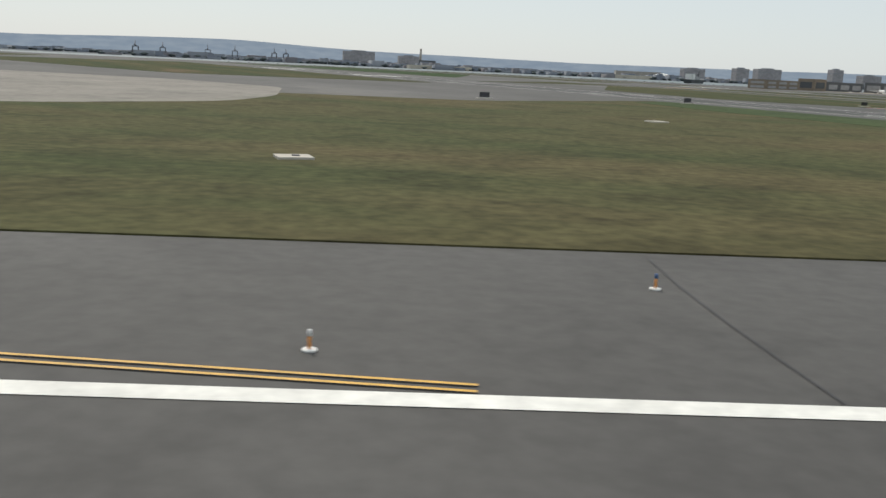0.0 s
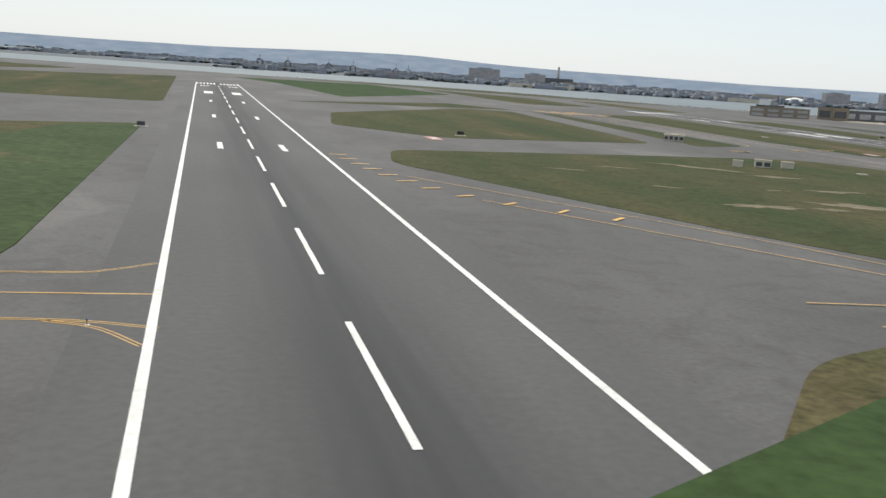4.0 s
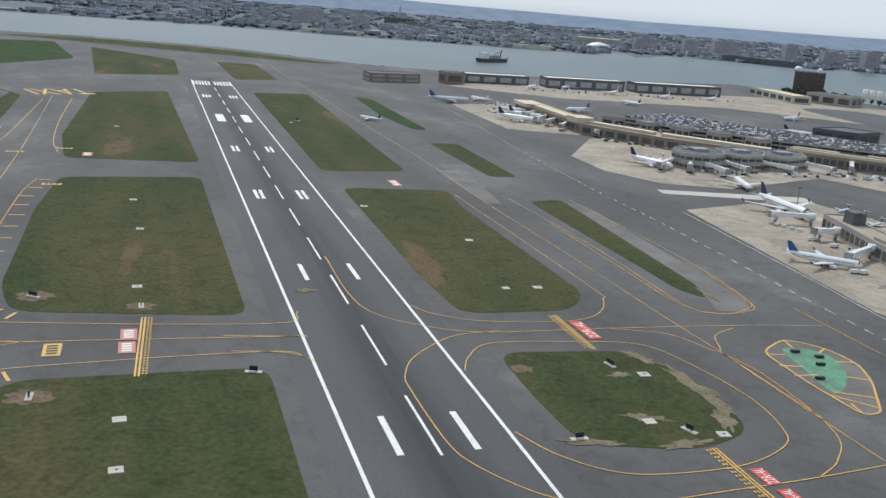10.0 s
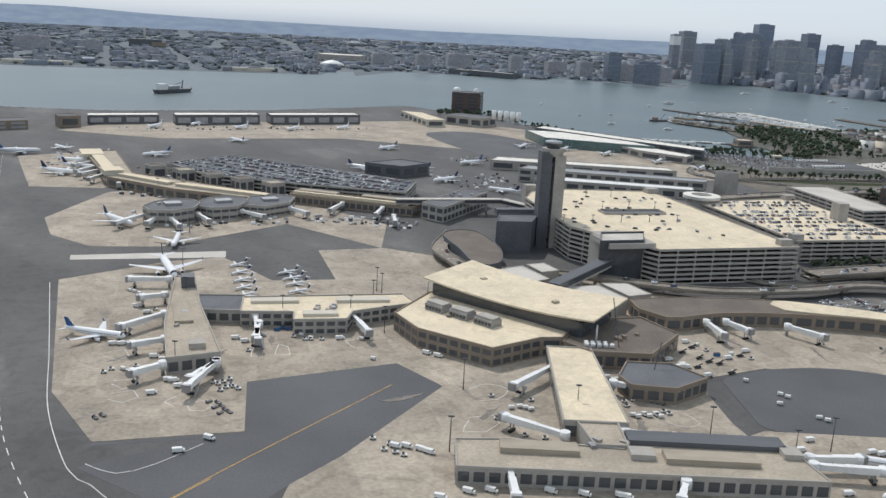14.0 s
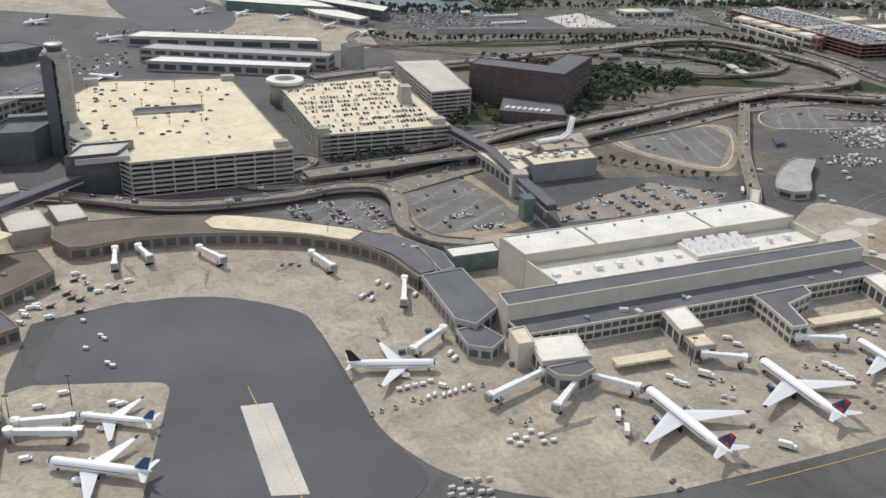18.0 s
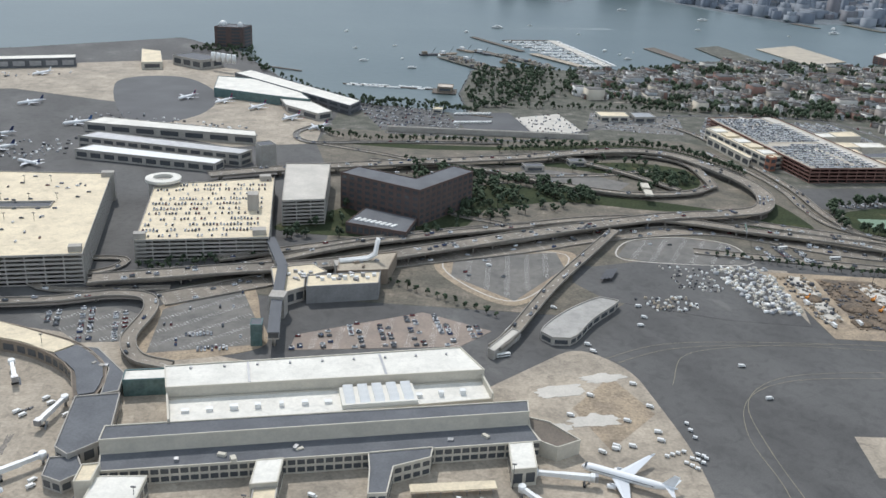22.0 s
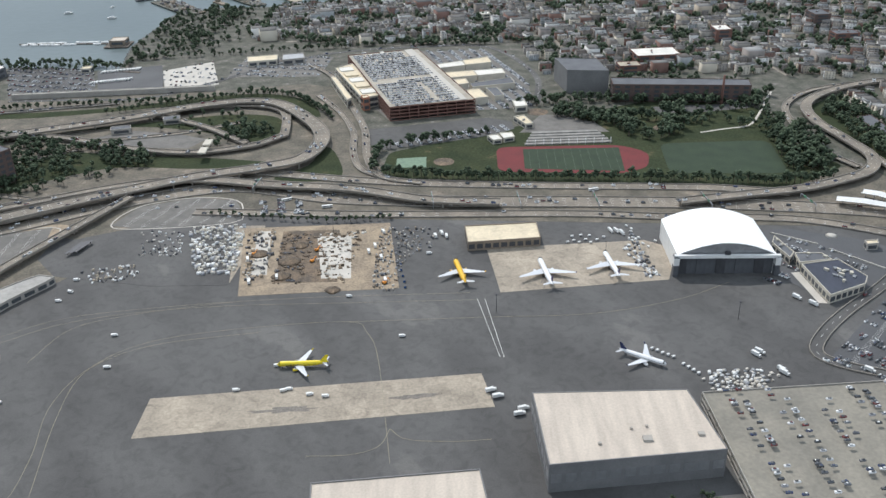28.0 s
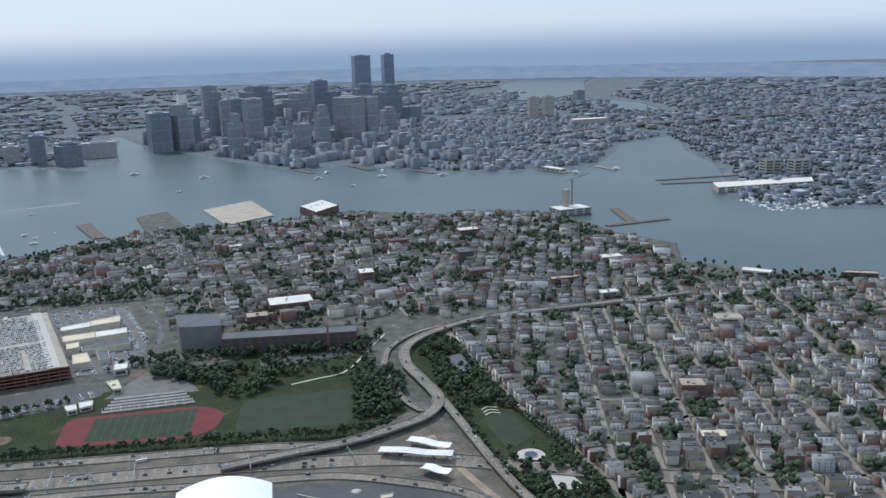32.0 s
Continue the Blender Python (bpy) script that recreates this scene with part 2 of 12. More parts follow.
BRICK_WALL = surf("red brick wall", (0.205, 0.105, 0.08), (0.155, 0.082, 0.065), 4, 0.5, 0.9, grain=0.2)
DARK_BRICK = surf("dark brown brick", (0.125, 0.085, 0.072), (0.095, 0.066, 0.058), 4, 0.5, 0.9, grain=0.2)
GLASS = surf("window glass", (0.075, 0.08, 0.086), (0.058, 0.063, 0.068), 4, 1, 0.12, grain=0.05, spec=0.6)
TEAL_GLASS = surf("teal glass", (0.11, 0.175, 0.165), (0.08, 0.13, 0.128), 4, 1, 0.18, spec=0.6)
METAL = surf("grey metal", (0.36, 0.36, 0.36), (0.28, 0.28, 0.285), 3, 0.4, 0.45, 0.6)
STEEL_DARK = surf("dark steel", (0.08, 0.08, 0.085), (0.06, 0.06, 0.065), 3, 0.4, 0.6, 0.3)
WHITE_METAL = surf("white painted metal", (0.74, 0.73, 0.70), (0.66, 0.65, 0.62), 3, 0.5, 0.4, grain=0.05)
HULL = surf("white aircraft paint", (0.80, 0.79, 0.77), (0.75, 0.74, 0.725), 6, 0.6, 0.3, grain=0.03)
WING = surf("pale grey wing paint", (0.62, 0.63, 0.64), (0.56, 0.57, 0.58), 3, 0.5, 0.35, grain=0.05)
NAVY = surf("navy paint", (0.025, 0.04, 0.11), (0.02, 0.03, 0.09), 2, 0.5, 0.35)
TAIL_RED = surf("red and navy tail paint", (0.50, 0.03, 0.04), (0.04, 0.04, 0.11), 0.12, 0.02, 0.35, contrast=0.08, grain=0.03)
YELLOW_HULL = surf("bright yellow aircraft paint", (0.80, 0.62, 0.02), (0.74, 0.57, 0.02), 3, 0.5, 0.35, grain=0.03)
AMBER_HULL = surf("amber yellow aircraft paint", (0.78, 0.46, 0.02), (0.72, 0.42, 0.02), 3, 0.5, 0.35, grain=0.03)
PURPLE = surf("dark violet paint", (0.06, 0.04, 0.10), (0.05, 0.035, 0.09), 2, 0.5, 0.35)
ORANGE = surf("orange paint", (0.72, 0.26, 0.03), (0.6, 0.22, 0.03), 2, 0.4, 0.5)
BLUE = surf("blue paint", (0.04, 0.12, 0.28), (0.035, 0.10, 0.24), 2, 0.4, 0.5)
RUBBER = surf("black rubber", (0.02, 0.02, 0.02), (0.015, 0.015, 0.015), 1, 0.2, 0.8)
CAR_PAINT = palette("car paint", [(0.02, 0.02, 0.022), (0.55, 0.55, 0.55), (0.06, 0.065, 0.07), (0.70, 0.69, 0.67), (0.16, 0.165, 0.17), (0.035, 0.05, 0.11), (0.30, 0.30, 0.31), (0.13, 0.022, 0.022), (0.62, 0.62, 0.61), (0.10, 0.10, 0.105), (0.75, 0.75, 0.73), (0.05, 0.05, 0.05)], 0.25, 0.6)
PALE_CARS = palette("rental car paint", [(0.62, 0.62, 0.62), (0.75, 0.75, 0.74), (0.10, 0.10, 0.11), (0.45, 0.46, 0.47), (0.70, 0.70, 0.69), (0.25, 0.26, 0.28), (0.58, 0.58, 0.57), (0.05, 0.05, 0.06)], 0.25, 0.6)
HOUSE_WALL = palette("clapboard and brick", [(0.50, 0.47, 0.42), (0.30, 0.275, 0.24), (0.68, 0.66, 0.62), (0.22, 0.19, 0.165), (0.38, 0.325, 0.255), (0.19, 0.115, 0.092), (0.33, 0.34, 0.335), (0.52, 0.465, 0.375), (0.21, 0.125, 0.10), (0.27, 0.24, 0.215), (0.60, 0.585, 0.55)], 0.85, 0.2)
HOUSE_ROOF = palette("tar and shingle", [(0.095, 0.09, 0.085), (0.125, 0.118, 0.11), (0.155, 0.147, 0.137), (0.075, 0.073, 0.072), (0.18, 0.172, 0.162), (0.11, 0.097, 0.086), (0.13, 0.124, 0.116), (0.095, 0.094, 0.094), (0.27, 0.262, 0.25), (0.115, 0.11, 0.105)], 0.9, 0.2)
# far city palettes: distance haze put into bluish colours of narrow contrast
HAZED_WALL = palette("hazed city facades", [(0.194, 0.217, 0.250), (0.165, 0.187, 0.222), (0.223, 0.243, 0.268), (0.153, 0.176, 0.210), (0.194, 0.191, 0.201), (0.178, 0.200, 0.234), (0.272, 0.292, 0.318), (0.161, 0.183, 0.217), (0.178, 0.172, 0.183)], 0.7, 0.3)
HAZED_ROOF = palette("hazed city roofs", [(0.133, 0.150, 0.170), (0.149, 0.165, 0.185), (0.173, 0.186, 0.205), (0.121, 0.138, 0.159), (0.403, 0.424, 0.450), (0.141, 0.157, 0.177), (0.161, 0.173, 0.189), (0.125, 0.143, 0.164), (0.137, 0.151, 0.170), (0.226, 0.239, 0.258)], 0.85, 0.3)
# tower colours carry painted distance haze on top of their own glass and stone
HAZED_GLASS = surf("tower glass", (0.155, 0.182, 0.225), (0.13, 0.155, 0.195), 30, 5, 0.3, grain=0.2, spec=0.7)
HAZED_STONE = surf("tower stone", (0.245, 0.262, 0.29), (0.21, 0.226, 0.252), 30, 5, 0.6, grain=0.2)
HAZED_BLUE_GLASS = surf("haze-paled blue tower glass", (0.17, 0.21, 0.27), (0.14, 0.178, 0.235), 30, 5, 0.3, spec=0.6)
LEAF = surf("foliage", (0.066, 0.086, 0.052), (0.045, 0.062, 0.038), 12, 0.8, 0.9, grain=0.35, spec=0.15, rnd=0.45)
# leaf green shifted to blue-grey, so the colour itself holds the haze
HAZED_LEAF = surf("far woods", (0.098, 0.115, 0.116), (0.074, 0.091, 0.094), 40, 4, 0.9, grain=0.25, spec=0.1, rnd=0.25)
BARK = surf("bark", (0.09, 0.07, 0.05), (0.06, 0.05, 0.04), 1, 0.2, 0.95)
TRACK_RED = surf("red track rubber", (0.15, 0.024, 0.024), (0.125, 0.022, 0.022), 8, 0.8, 0.85)
TURF = surf("sports turf", (0.030, 0.048, 0.024), (0.022, 0.037, 0.019), 8, 0.8, 0.9, grain=0.15)
PARK_GRASS = surf("park grass", (0.048, 0.056, 0.028), (0.032, 0.042, 0.022), 14, 1.4, 0.95, grain=0.3, third=(0.085, 0.077, 0.043), spec=0.1)
CITY_GROUND = surf("town ground", (0.125, 0.115, 0.095), (0.058, 0.062, 0.044), 9, 1.5, 0.9, grain=0.3, third=(0.19, 0.176, 0.155))
# suburb ground lightened to blue-grey with distance haze painted in
HAZED_GROUND = surf("wooded suburb", (0.122, 0.139, 0.150), (0.088, 0.104, 0.112), 60, 9, 0.9, grain=0.35, third=(0.165, 0.177, 0.185))
VERGE = surf("gravel and worn verge", (0.17, 0.145, 0.112), (0.10, 0.091, 0.070), 13, 1.2, 0.92, grain=0.25, third=(0.235, 0.195, 0.15), stains=0.3)
KERB = surf("weathered parapet concrete", (0.29, 0.26, 0.22), (0.20, 0.18, 0.155), 5, 0.8, 0.85, grain=0.15)
APARTMENT = surf("pale apartment facade", (0.36, 0.345, 0.35), (0.30, 0.29, 0.295), 20, 4, 0.7, grain=0.15)
ROCK = surf("riprap stone", (0.20, 0.19, 0.17), (0.13, 0.125, 0.115), 2, 0.5, 0.9, grain=0.35, bump=0.4)
TIMBER = surf("weathered timber", (0.15, 0.125, 0.10), (0.10, 0.085, 0.07), 2, 0.4, 0.9, grain=0.25)

WATER = surf("harbour water", (0.072, 0.102, 0.104), (0.055, 0.084, 0.088), 160, 8, 0.36, grain=0.06, bump=0.12, spec=0.33)

# backdrop haze: blue airlight put into emission, no lamp involved
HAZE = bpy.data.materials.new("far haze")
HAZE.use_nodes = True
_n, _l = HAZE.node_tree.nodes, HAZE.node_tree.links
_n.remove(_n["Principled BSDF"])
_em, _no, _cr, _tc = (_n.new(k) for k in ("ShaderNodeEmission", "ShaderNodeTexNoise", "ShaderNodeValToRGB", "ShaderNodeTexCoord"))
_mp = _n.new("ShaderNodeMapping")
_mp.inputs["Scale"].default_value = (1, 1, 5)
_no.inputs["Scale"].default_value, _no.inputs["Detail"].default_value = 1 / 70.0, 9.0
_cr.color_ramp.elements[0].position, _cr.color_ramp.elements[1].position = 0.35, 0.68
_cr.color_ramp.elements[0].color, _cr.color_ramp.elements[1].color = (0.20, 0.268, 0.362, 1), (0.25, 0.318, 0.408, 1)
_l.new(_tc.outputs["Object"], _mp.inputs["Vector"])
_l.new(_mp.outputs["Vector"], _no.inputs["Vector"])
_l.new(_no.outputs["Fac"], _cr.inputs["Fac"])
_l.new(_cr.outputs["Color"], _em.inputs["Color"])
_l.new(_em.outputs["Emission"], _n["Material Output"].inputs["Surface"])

# ---- builders ----
class Mesh:
    """Gathers vertices and faces of one part."""

    def __init__(self):
        self.v, self.f, self.s = [], [], []

    def face(self, pts, smooth=False):
        k = len(self.v)
        self.v += [tuple(p) for p in pts]
        self.f.append(tuple(range(k, k + len(pts))))
        self.s.append(smooth)
        return self

    def prism(self, pts, z0, z1, bottom=False):
        if sum(a[0] * b[1] - b[0] * a[1] for a, b in zip(pts, pts[1:] + pts[:1])) < 0:
            pts = pts[::-1]
        k, n = len(self.v), len(pts)
        self.v += [(x, y, z0) for x, y in pts] + [(x, y, z1) for x, y in pts]
        self.f.append(tuple(range(k + n, k + 2 * n)))
        self.f += [(k + i, k + (i + 1) % n, k + n + (i + 1) % n, k + n + i) for i in range(n)]
        if bottom:
            self.f.append(tuple(range(k + n - 1, k - 1, -1)))
        self.s += [False] * (n + 1 + bottom)
        return self

    def box(self, x, y, z, sx, sy, sz, turn=0.0):
        """A box of sizes sx, sy, sz that stands at (x, y) with its base at z."""
        c, s = math.cos(turn), math.sin(turn)
        pts = [(x + c * a - s * b, y + s * a + c * b) for a, b in ((-sx / 2, -sy / 2), (sx / 2, -sy / 2), (sx / 2, sy / 2), (-sx / 2, sy / 2))]
        return self.prism(pts, z, z + sz, True)

    def beam(self, a, b, w, h):
        """A square beam from point a to point b."""
        a, b = Vector(a), Vector(b)
        d = (b - a).normalized()
        side = d.cross(Vector((0, 0, 1)))
        side = side.normalized() if side.length > 1e-4 else Vector((1, 0, 0))
        up = side.cross(d)
        k = len(self.v)
        for p in (a, b):
            self.v += [tuple(p + side * (sx * w / 2) + up * (sz * h / 2)) for sx, sz in ((-1, -1), (1, -1), (1, 1), (-1, 1))]
        self.f += [(k, k + 1, k + 5, k + 4), (k + 1, k + 2, k + 6, k + 5), (k + 2, k + 3, k + 7, k + 6), (k + 3, k, k + 4, k + 7), (k + 3, k + 2, k + 1, k), (k + 4, k + 5, k + 6, k + 7)]
        self.s += [False] * 6
        return self

    def tube(self, rings, n=12, smooth=True, caps=True):
        """Rings of (centre, radius or (ra, rb), axis): lofted along their list."""
        k = len(self.v)
        for c, r, ax in rings:
            c, ax = Vector(c), Vector(ax).normalized()
            ra, rb = r if isinstance(r, tuple) else (r, r)
            u = ax.cross(Vector((0, 0, 1)))
            u = u.normalized() if u.length > 1e-3 else Vector((1, 0, 0))
            w = u.cross(ax)
            for i in range(n):
                a = 2 * math.pi * i / n
                self.v.append(tuple(c + u * (ra * math.cos(a)) + w * (rb * math.sin(a))))
        for j in range(len(rings) - 1):
            for i in range(n):
                a, b = k + j * n + i, k + j * n + (i + 1) % n
                self.f.append((a, b, b + n, a + n))
                self.s.append(smooth)
        if caps:
            self.f += [tuple(range(k + n - 1, k - 1, -1)), tuple(range(k + (len(rings) - 1) * n, k + len(rings) * n))]
            self.s += [False, False]
        return self

    def post(self, x, y, z0, z1, r, n=8, top=None):
        return self.tube([((x, y, z0), r, (0, 0, 1)), ((x, y, z1), r if top is None else top, (0, 0, 1))], n)

    def ribbon(self, left, right, z, thick=0.0):
        """A flat band between two lines; with a thickness it gets sides and an underside."""
        zz = z if isinstance(z, list) else [z] * len(left)
        k, n = len(self.v), len(left)
        self.v += [(*p, h) for p, h in zip(left, zz)] + [(*p, h) for p, h in zip(right, zz)]
        self.f += [(k + n + i, k + n + i + 1, k + i + 1, k + i) for i in range(n - 1)]
        self.s += [False] * (n - 1)
        if thick:
            q = len(self.v)
            self.v += [(*p, h - thick) for p, h in zip(left, zz)] + [(*p, h - thick) for p, h in zip(right, zz)]
            for i in range(n - 1):
                self.f += [(k + i, k + i + 1, q + i + 1, q + i), (k + n + i + 1, k + n + i, q + n + i, q + n + i + 1), (q + i, q + i + 1, q + n + i + 1, q + n + i)]
                self.s += [False] * 3
        return self

    def data(self, name, *mats):
        me = bpy.data.meshes.new(name)
        me.from_pydata(self.v, [], self.f)
        for m in mats:
            me.materials.append(m)
        if any(self.s):
            me.polygons.foreach_set("use_smooth", self.s)
        me.update()
        return me


def part(name, mesh, material, parent=None, label=""):
    ob = new(name, mesh.data(name, material) if isinstance(mesh, Mesh) else mesh)
    if parent:
        ob.parent = parent
    if label:
        ob["label"] = label
    return ob


def thing(name, x, y, turn=0.0, label="", category="", group="", z=0.0, kind=""):
    ob = new(name)
    ob.empty_display_size = 0.5
    ob.matrix_world = pose(x, y, z, 0, 0, turn)
    return tagged(ob, label, category, group, kind)


def smooth(pts, step=4.0):
    """A rounded line through the given corners."""
    out = []
    q = [Vector((*p, 0)) if len(p) == 2 else Vector(p) for p in pts]
    q = [q[0] * 2 - q[1]] + q + [q[-1] * 2 - q[-2]]
    for a, b, c, d in zip(q, q[1:], q[2:], q[3:]):
        n = max(1, int((c - b).length / step))
        for i in range(n):
            t = i / n
            out.append(0.5 * (2 * b + (c - a) * t + (2 * a - 5 * b + 4 * c - d) * t * t + (3 * b - a - 3 * c + d) * t ** 3))
    out.append(q[-2])
    return out


def closed(pts, step=3.0):
    """A rounded closed outline through the given corners."""
    q = [Vector((*p, 0)) for p in pts]
    n, out = len(q), []
    for i in range(n):
        a, b, c, d = q[i - 1], q[i], q[(i + 1) % n], q[(i + 2) % n]
        m = max(1, int((c - b).length / step))
        for j in range(m):
            t = j / m
            w = 0.5 * (2 * b + (c - a) * t + (2 * a - 5 * b + 4 * c - d) * t * t + (3 * b - a - 3 * c + d) * t ** 3)
            out.append((w.x, w.y))
    return out


def rounded(pts, r=3.0, n=4):
    """A closed outline with its corners cut round."""
    out = []
    for i, b in enumerate(pts):
        a, c = Vector(pts[i - 1]), Vector(pts[(i + 1) % len(pts)])
        b = Vector(b)
        k = min(r(b) if callable(r) else r, (a - b).length * 0.45, (c - b).length * 0.45)
        p, q = b + (a - b).normalized() * k, b + (c - b).normalized() * k
        for j in range(n + 1):
            t = j / n
            w = p * (1 - t) ** 2 + b * (2 * t * (1 - t)) + q * t * t
            out.append((w.x, w.y))
    return out


def sides(line, w):
    """The two sides of a band of width w along a line of vectors."""
    left, right = [], []
    for i, p in enumerate(line):
        d = line[min(i + 1, len(line) - 1)] - line[max(i - 1, 0)]
        d.z = 0
        d.normalize()
        n = Vector((-d.y, d.x, 0)) * (w / 2)
        left.append(((p + n).x, (p + n).y))
        right.append(((p - n).x, (p - n).y))
    return left, right


def patch(name, material, z, pts, label="", thick=0.3):
    """A flat area of ground with a low edge."""
    return tagged(part(name, Mesh().prism(pts, z - thick, z), material), label, kind="structure")


def band(name, material, z, pts, w, parent=None, label="", round_it=True, step=3.0):
    line = smooth(pts, step) if round_it else [Vector((*p, 0)) for p in pts]
    return part(name, Mesh().ribbon(*sides(line, w), z), material, parent, label)

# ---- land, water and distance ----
tagged(part("ground", Mesh().face([(-6000, -2500, -0.6), (6500, -2500, -0.6), (6500, 6000, -0.6), (-6000, 6000, -0.6)]), HAZED_GROUND), "wooded suburbs that reach to the horizon", kind="structure")
FAR_SHORE = [(-2600, 500), (-1500, 860), (-720, 1110), (-480, 1240), (-356, 1285), (-214, 1315), (-67, 1370), (59, 1420), (110, 1432), (120, 1560), (150, 1560), (165, 1455), (222, 1640), (285, 1600), (310, 1672), (420, 1590), (479, 1597), (500, 1680), (590, 1640), (703, 1576), (747, 1684), (722, 1780), (704, 2020), (668, 2100), (690, 2120), (725, 2020), (772, 1875), (819, 1822), (949, 1577), (1037, 1445), (1131, 1470), (1223, 1369), (1317, 1312), (1404, 1307), (1485, 1305), (1586, 1457), (1630, 1549), (1775, 1630), (1740, 1520), (1700, 1430), (1666, 1263), (1610, 1130), (1553, 1022), (1540, 985), (1575, 925), (1625, 892), (1680, 885), (2300, 800), (2300, 100), (-2600, -900)]
tagged(part("harbour_water", Mesh().prism(FAR_SHORE, -0.55, -0.45), WATER), "calm grey-green harbour water with small ripples", kind="structure")
tagged(part("bay_water", Mesh().prism([(-2357.1, 2258.1), (-1461, 1654.4), (-974.2, 1845.8), (-978.5, 2244), (-1473.8, 2846), (-2363, 2952.8)], -0.55, -0.45), WATER), "distant bay behind the far shore", kind="structure")
for pts in ([(1700, 2730), (1850, 3120), (1975, 3496), (2316, 3950), (2520, 3930), (2280, 3432), (2060, 2881), (1823, 2640)], [(1962, 2516), (2035, 2400), (2010, 2200), (1957, 1949), (1915, 2134)]):
    tagged(part("river_basin", Mesh().prism(closed(pts, 60), -0.55, 1.2), WATER), "wide river basin behind the city", kind="structure")
NEAR_SHORE = [(-2615.8, -199.4), (-1467.3, 405), (-882.6, 626.2), (-434.1, 763.1), (-353.3, 809.7), (-225.8, 829), (-69.1, 779.3), (21.7, 793.3), (142.8, 862.8), (263.1, 979.5), (298.1, 950.6), (325.3, 945.2), (388.4, 835.8), (418.7, 788.1), (494.5, 700.5), (582.4, 695.5), (570.6, 770.3), (576.8, 884.7), (610.7, 916.9), (661.5, 913.7), (719.7, 932.7), (777.4, 962.5), (836.5, 1029.2), (902.6, 1041.9), (1016.3, 1044.9), (1086.4, 1081), (1177.3, 1019.4), (1259.8, 1018.8), (1317.3, 974.5), (1338.4, 864.6), (1373.4, 799.8), (1346.7, 733.3), (1429.9, 655.3), (1474.9, 631.4), (2152, 529.2), (2200, -1200), (-2600, -1200)]
tagged(part("airport_land", Mesh().prism(NEAR_SHORE, -0.58, 0.0), ASPHALT), "broad grey asphalt airfield pavement", kind="structure")


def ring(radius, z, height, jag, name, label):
    """A self-glowing sheet in haze colours that stands for far hills, closing the view."""
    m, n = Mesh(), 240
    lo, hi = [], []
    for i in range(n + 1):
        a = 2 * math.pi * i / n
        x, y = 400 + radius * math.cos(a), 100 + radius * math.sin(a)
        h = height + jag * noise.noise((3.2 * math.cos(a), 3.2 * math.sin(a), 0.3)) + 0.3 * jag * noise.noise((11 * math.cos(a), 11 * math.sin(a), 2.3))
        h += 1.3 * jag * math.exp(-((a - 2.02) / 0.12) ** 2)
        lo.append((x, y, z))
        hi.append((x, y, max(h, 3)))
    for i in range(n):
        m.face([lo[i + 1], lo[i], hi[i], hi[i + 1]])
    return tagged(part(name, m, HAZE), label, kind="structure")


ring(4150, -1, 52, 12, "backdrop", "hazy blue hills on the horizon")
# ---- grass between the runways ----
def grass(pts, material=GRASS, label="mown olive grass infield between taxiways", z=0.05):
    return tagged(part("grass_infield", Mesh().prism(pts, -0.2, z), material), label, kind="structure")


grass(rounded([(145.7, 152.7), (168.6, 163), (178.7, 153.1), (185.9, 137), (178, 127.8), (162, 123.6), (153.9, 136.7)], 5))
grass(rounded([(80.6, 268.6), (110.3, 282.8), (119.6, 260.9), (158.2, 193.1), (156.4, 181), (136.5, 169.8), (124.3, 188.8)], 5))
grass(rounded([(-43.1, 488.9), (-18.6, 509.9), (91.2, 306.7), (66.5, 290.5)], 6))
grass(rounded([(6.2, 238), (38.9, 259.3), (100.8, 152.4), (63.9, 138), (53.8, 149), (23.4, 202.1)], 5))
grass(rounded([(-100.1, 422), (-78.5, 457.9), (27.8, 281.2), (-9.9, 263.9), (-36, 301.5)], 5))
grass(rounded([(81.2, 109.9), (83.1, 114.9), (113, 132.3), (149.6, 66.8), (160, 41.6), (120, 37.3), (104.7, 61.5)], 5))
grass(rounded([(6, 521), (18.9, 514.3), (74.2, 414.1), (68.3, 411), (42.2, 448.4)], 4), GRASS_LUSH)
grass(rounded([(83.5, 375.4), (94.4, 381.5), (127.9, 320), (119, 314.9)], 3))
grass(rounded([(136.3, 281.1), (145.2, 289.1), (153.3, 272.2), (182, 211.4), (184.1, 201.4), (178.1, 205.3), (169.9, 220.3)], 3))
grass(rounded([(-100.9, 134.1), (-108.9, 156.2), (-63.3, 198.2), (-31.6, 224.7), (-15.6, 217.8), (18.8, 161.8), (29.9, 135.7), (32, 125.7), (24.1, 116.5), (-0.8, 100.2), (-22.7, 86.9), (-31.7, 88.9), (-48.7, 97.9), (-73.8, 115)], 6), GRASS)
grass(rounded([(-143, 209.3), (-165.1, 261.2), (-152.2, 367), (-132.5, 380.1), (-65.5, 241.2), (-110.1, 197.3)], 6))
grass(rounded([(-205.6, 311.8), (-171.1, 419.3), (-146.4, 407.7), (-113.7, 386.2), (-41.7, 263.6), (-53.6, 245.5), (-123.6, 392.1), (-136.5, 399.9)], 4))
grass(rounded([(-32.6, 66.6), (-27.5, 64.7), (1.4, 76), (39.3, 90.4), (47.5, 77.3), (65.8, 41), (69.9, 32.9), (-52.3, 19.9), (-46.5, 50.4)], 4), GRASS_DRY, "dry brown and green airfield grass")
grass(rounded([(-60.3, 19.5), (-32.5, 62.6), (-27.5, 63.1), (-14.5, 66.8), (-23.4, 40.4), (-40.3, 21)], 4), GRASS_LUSH, "dark lush grass beside the taxiway", 0.075)
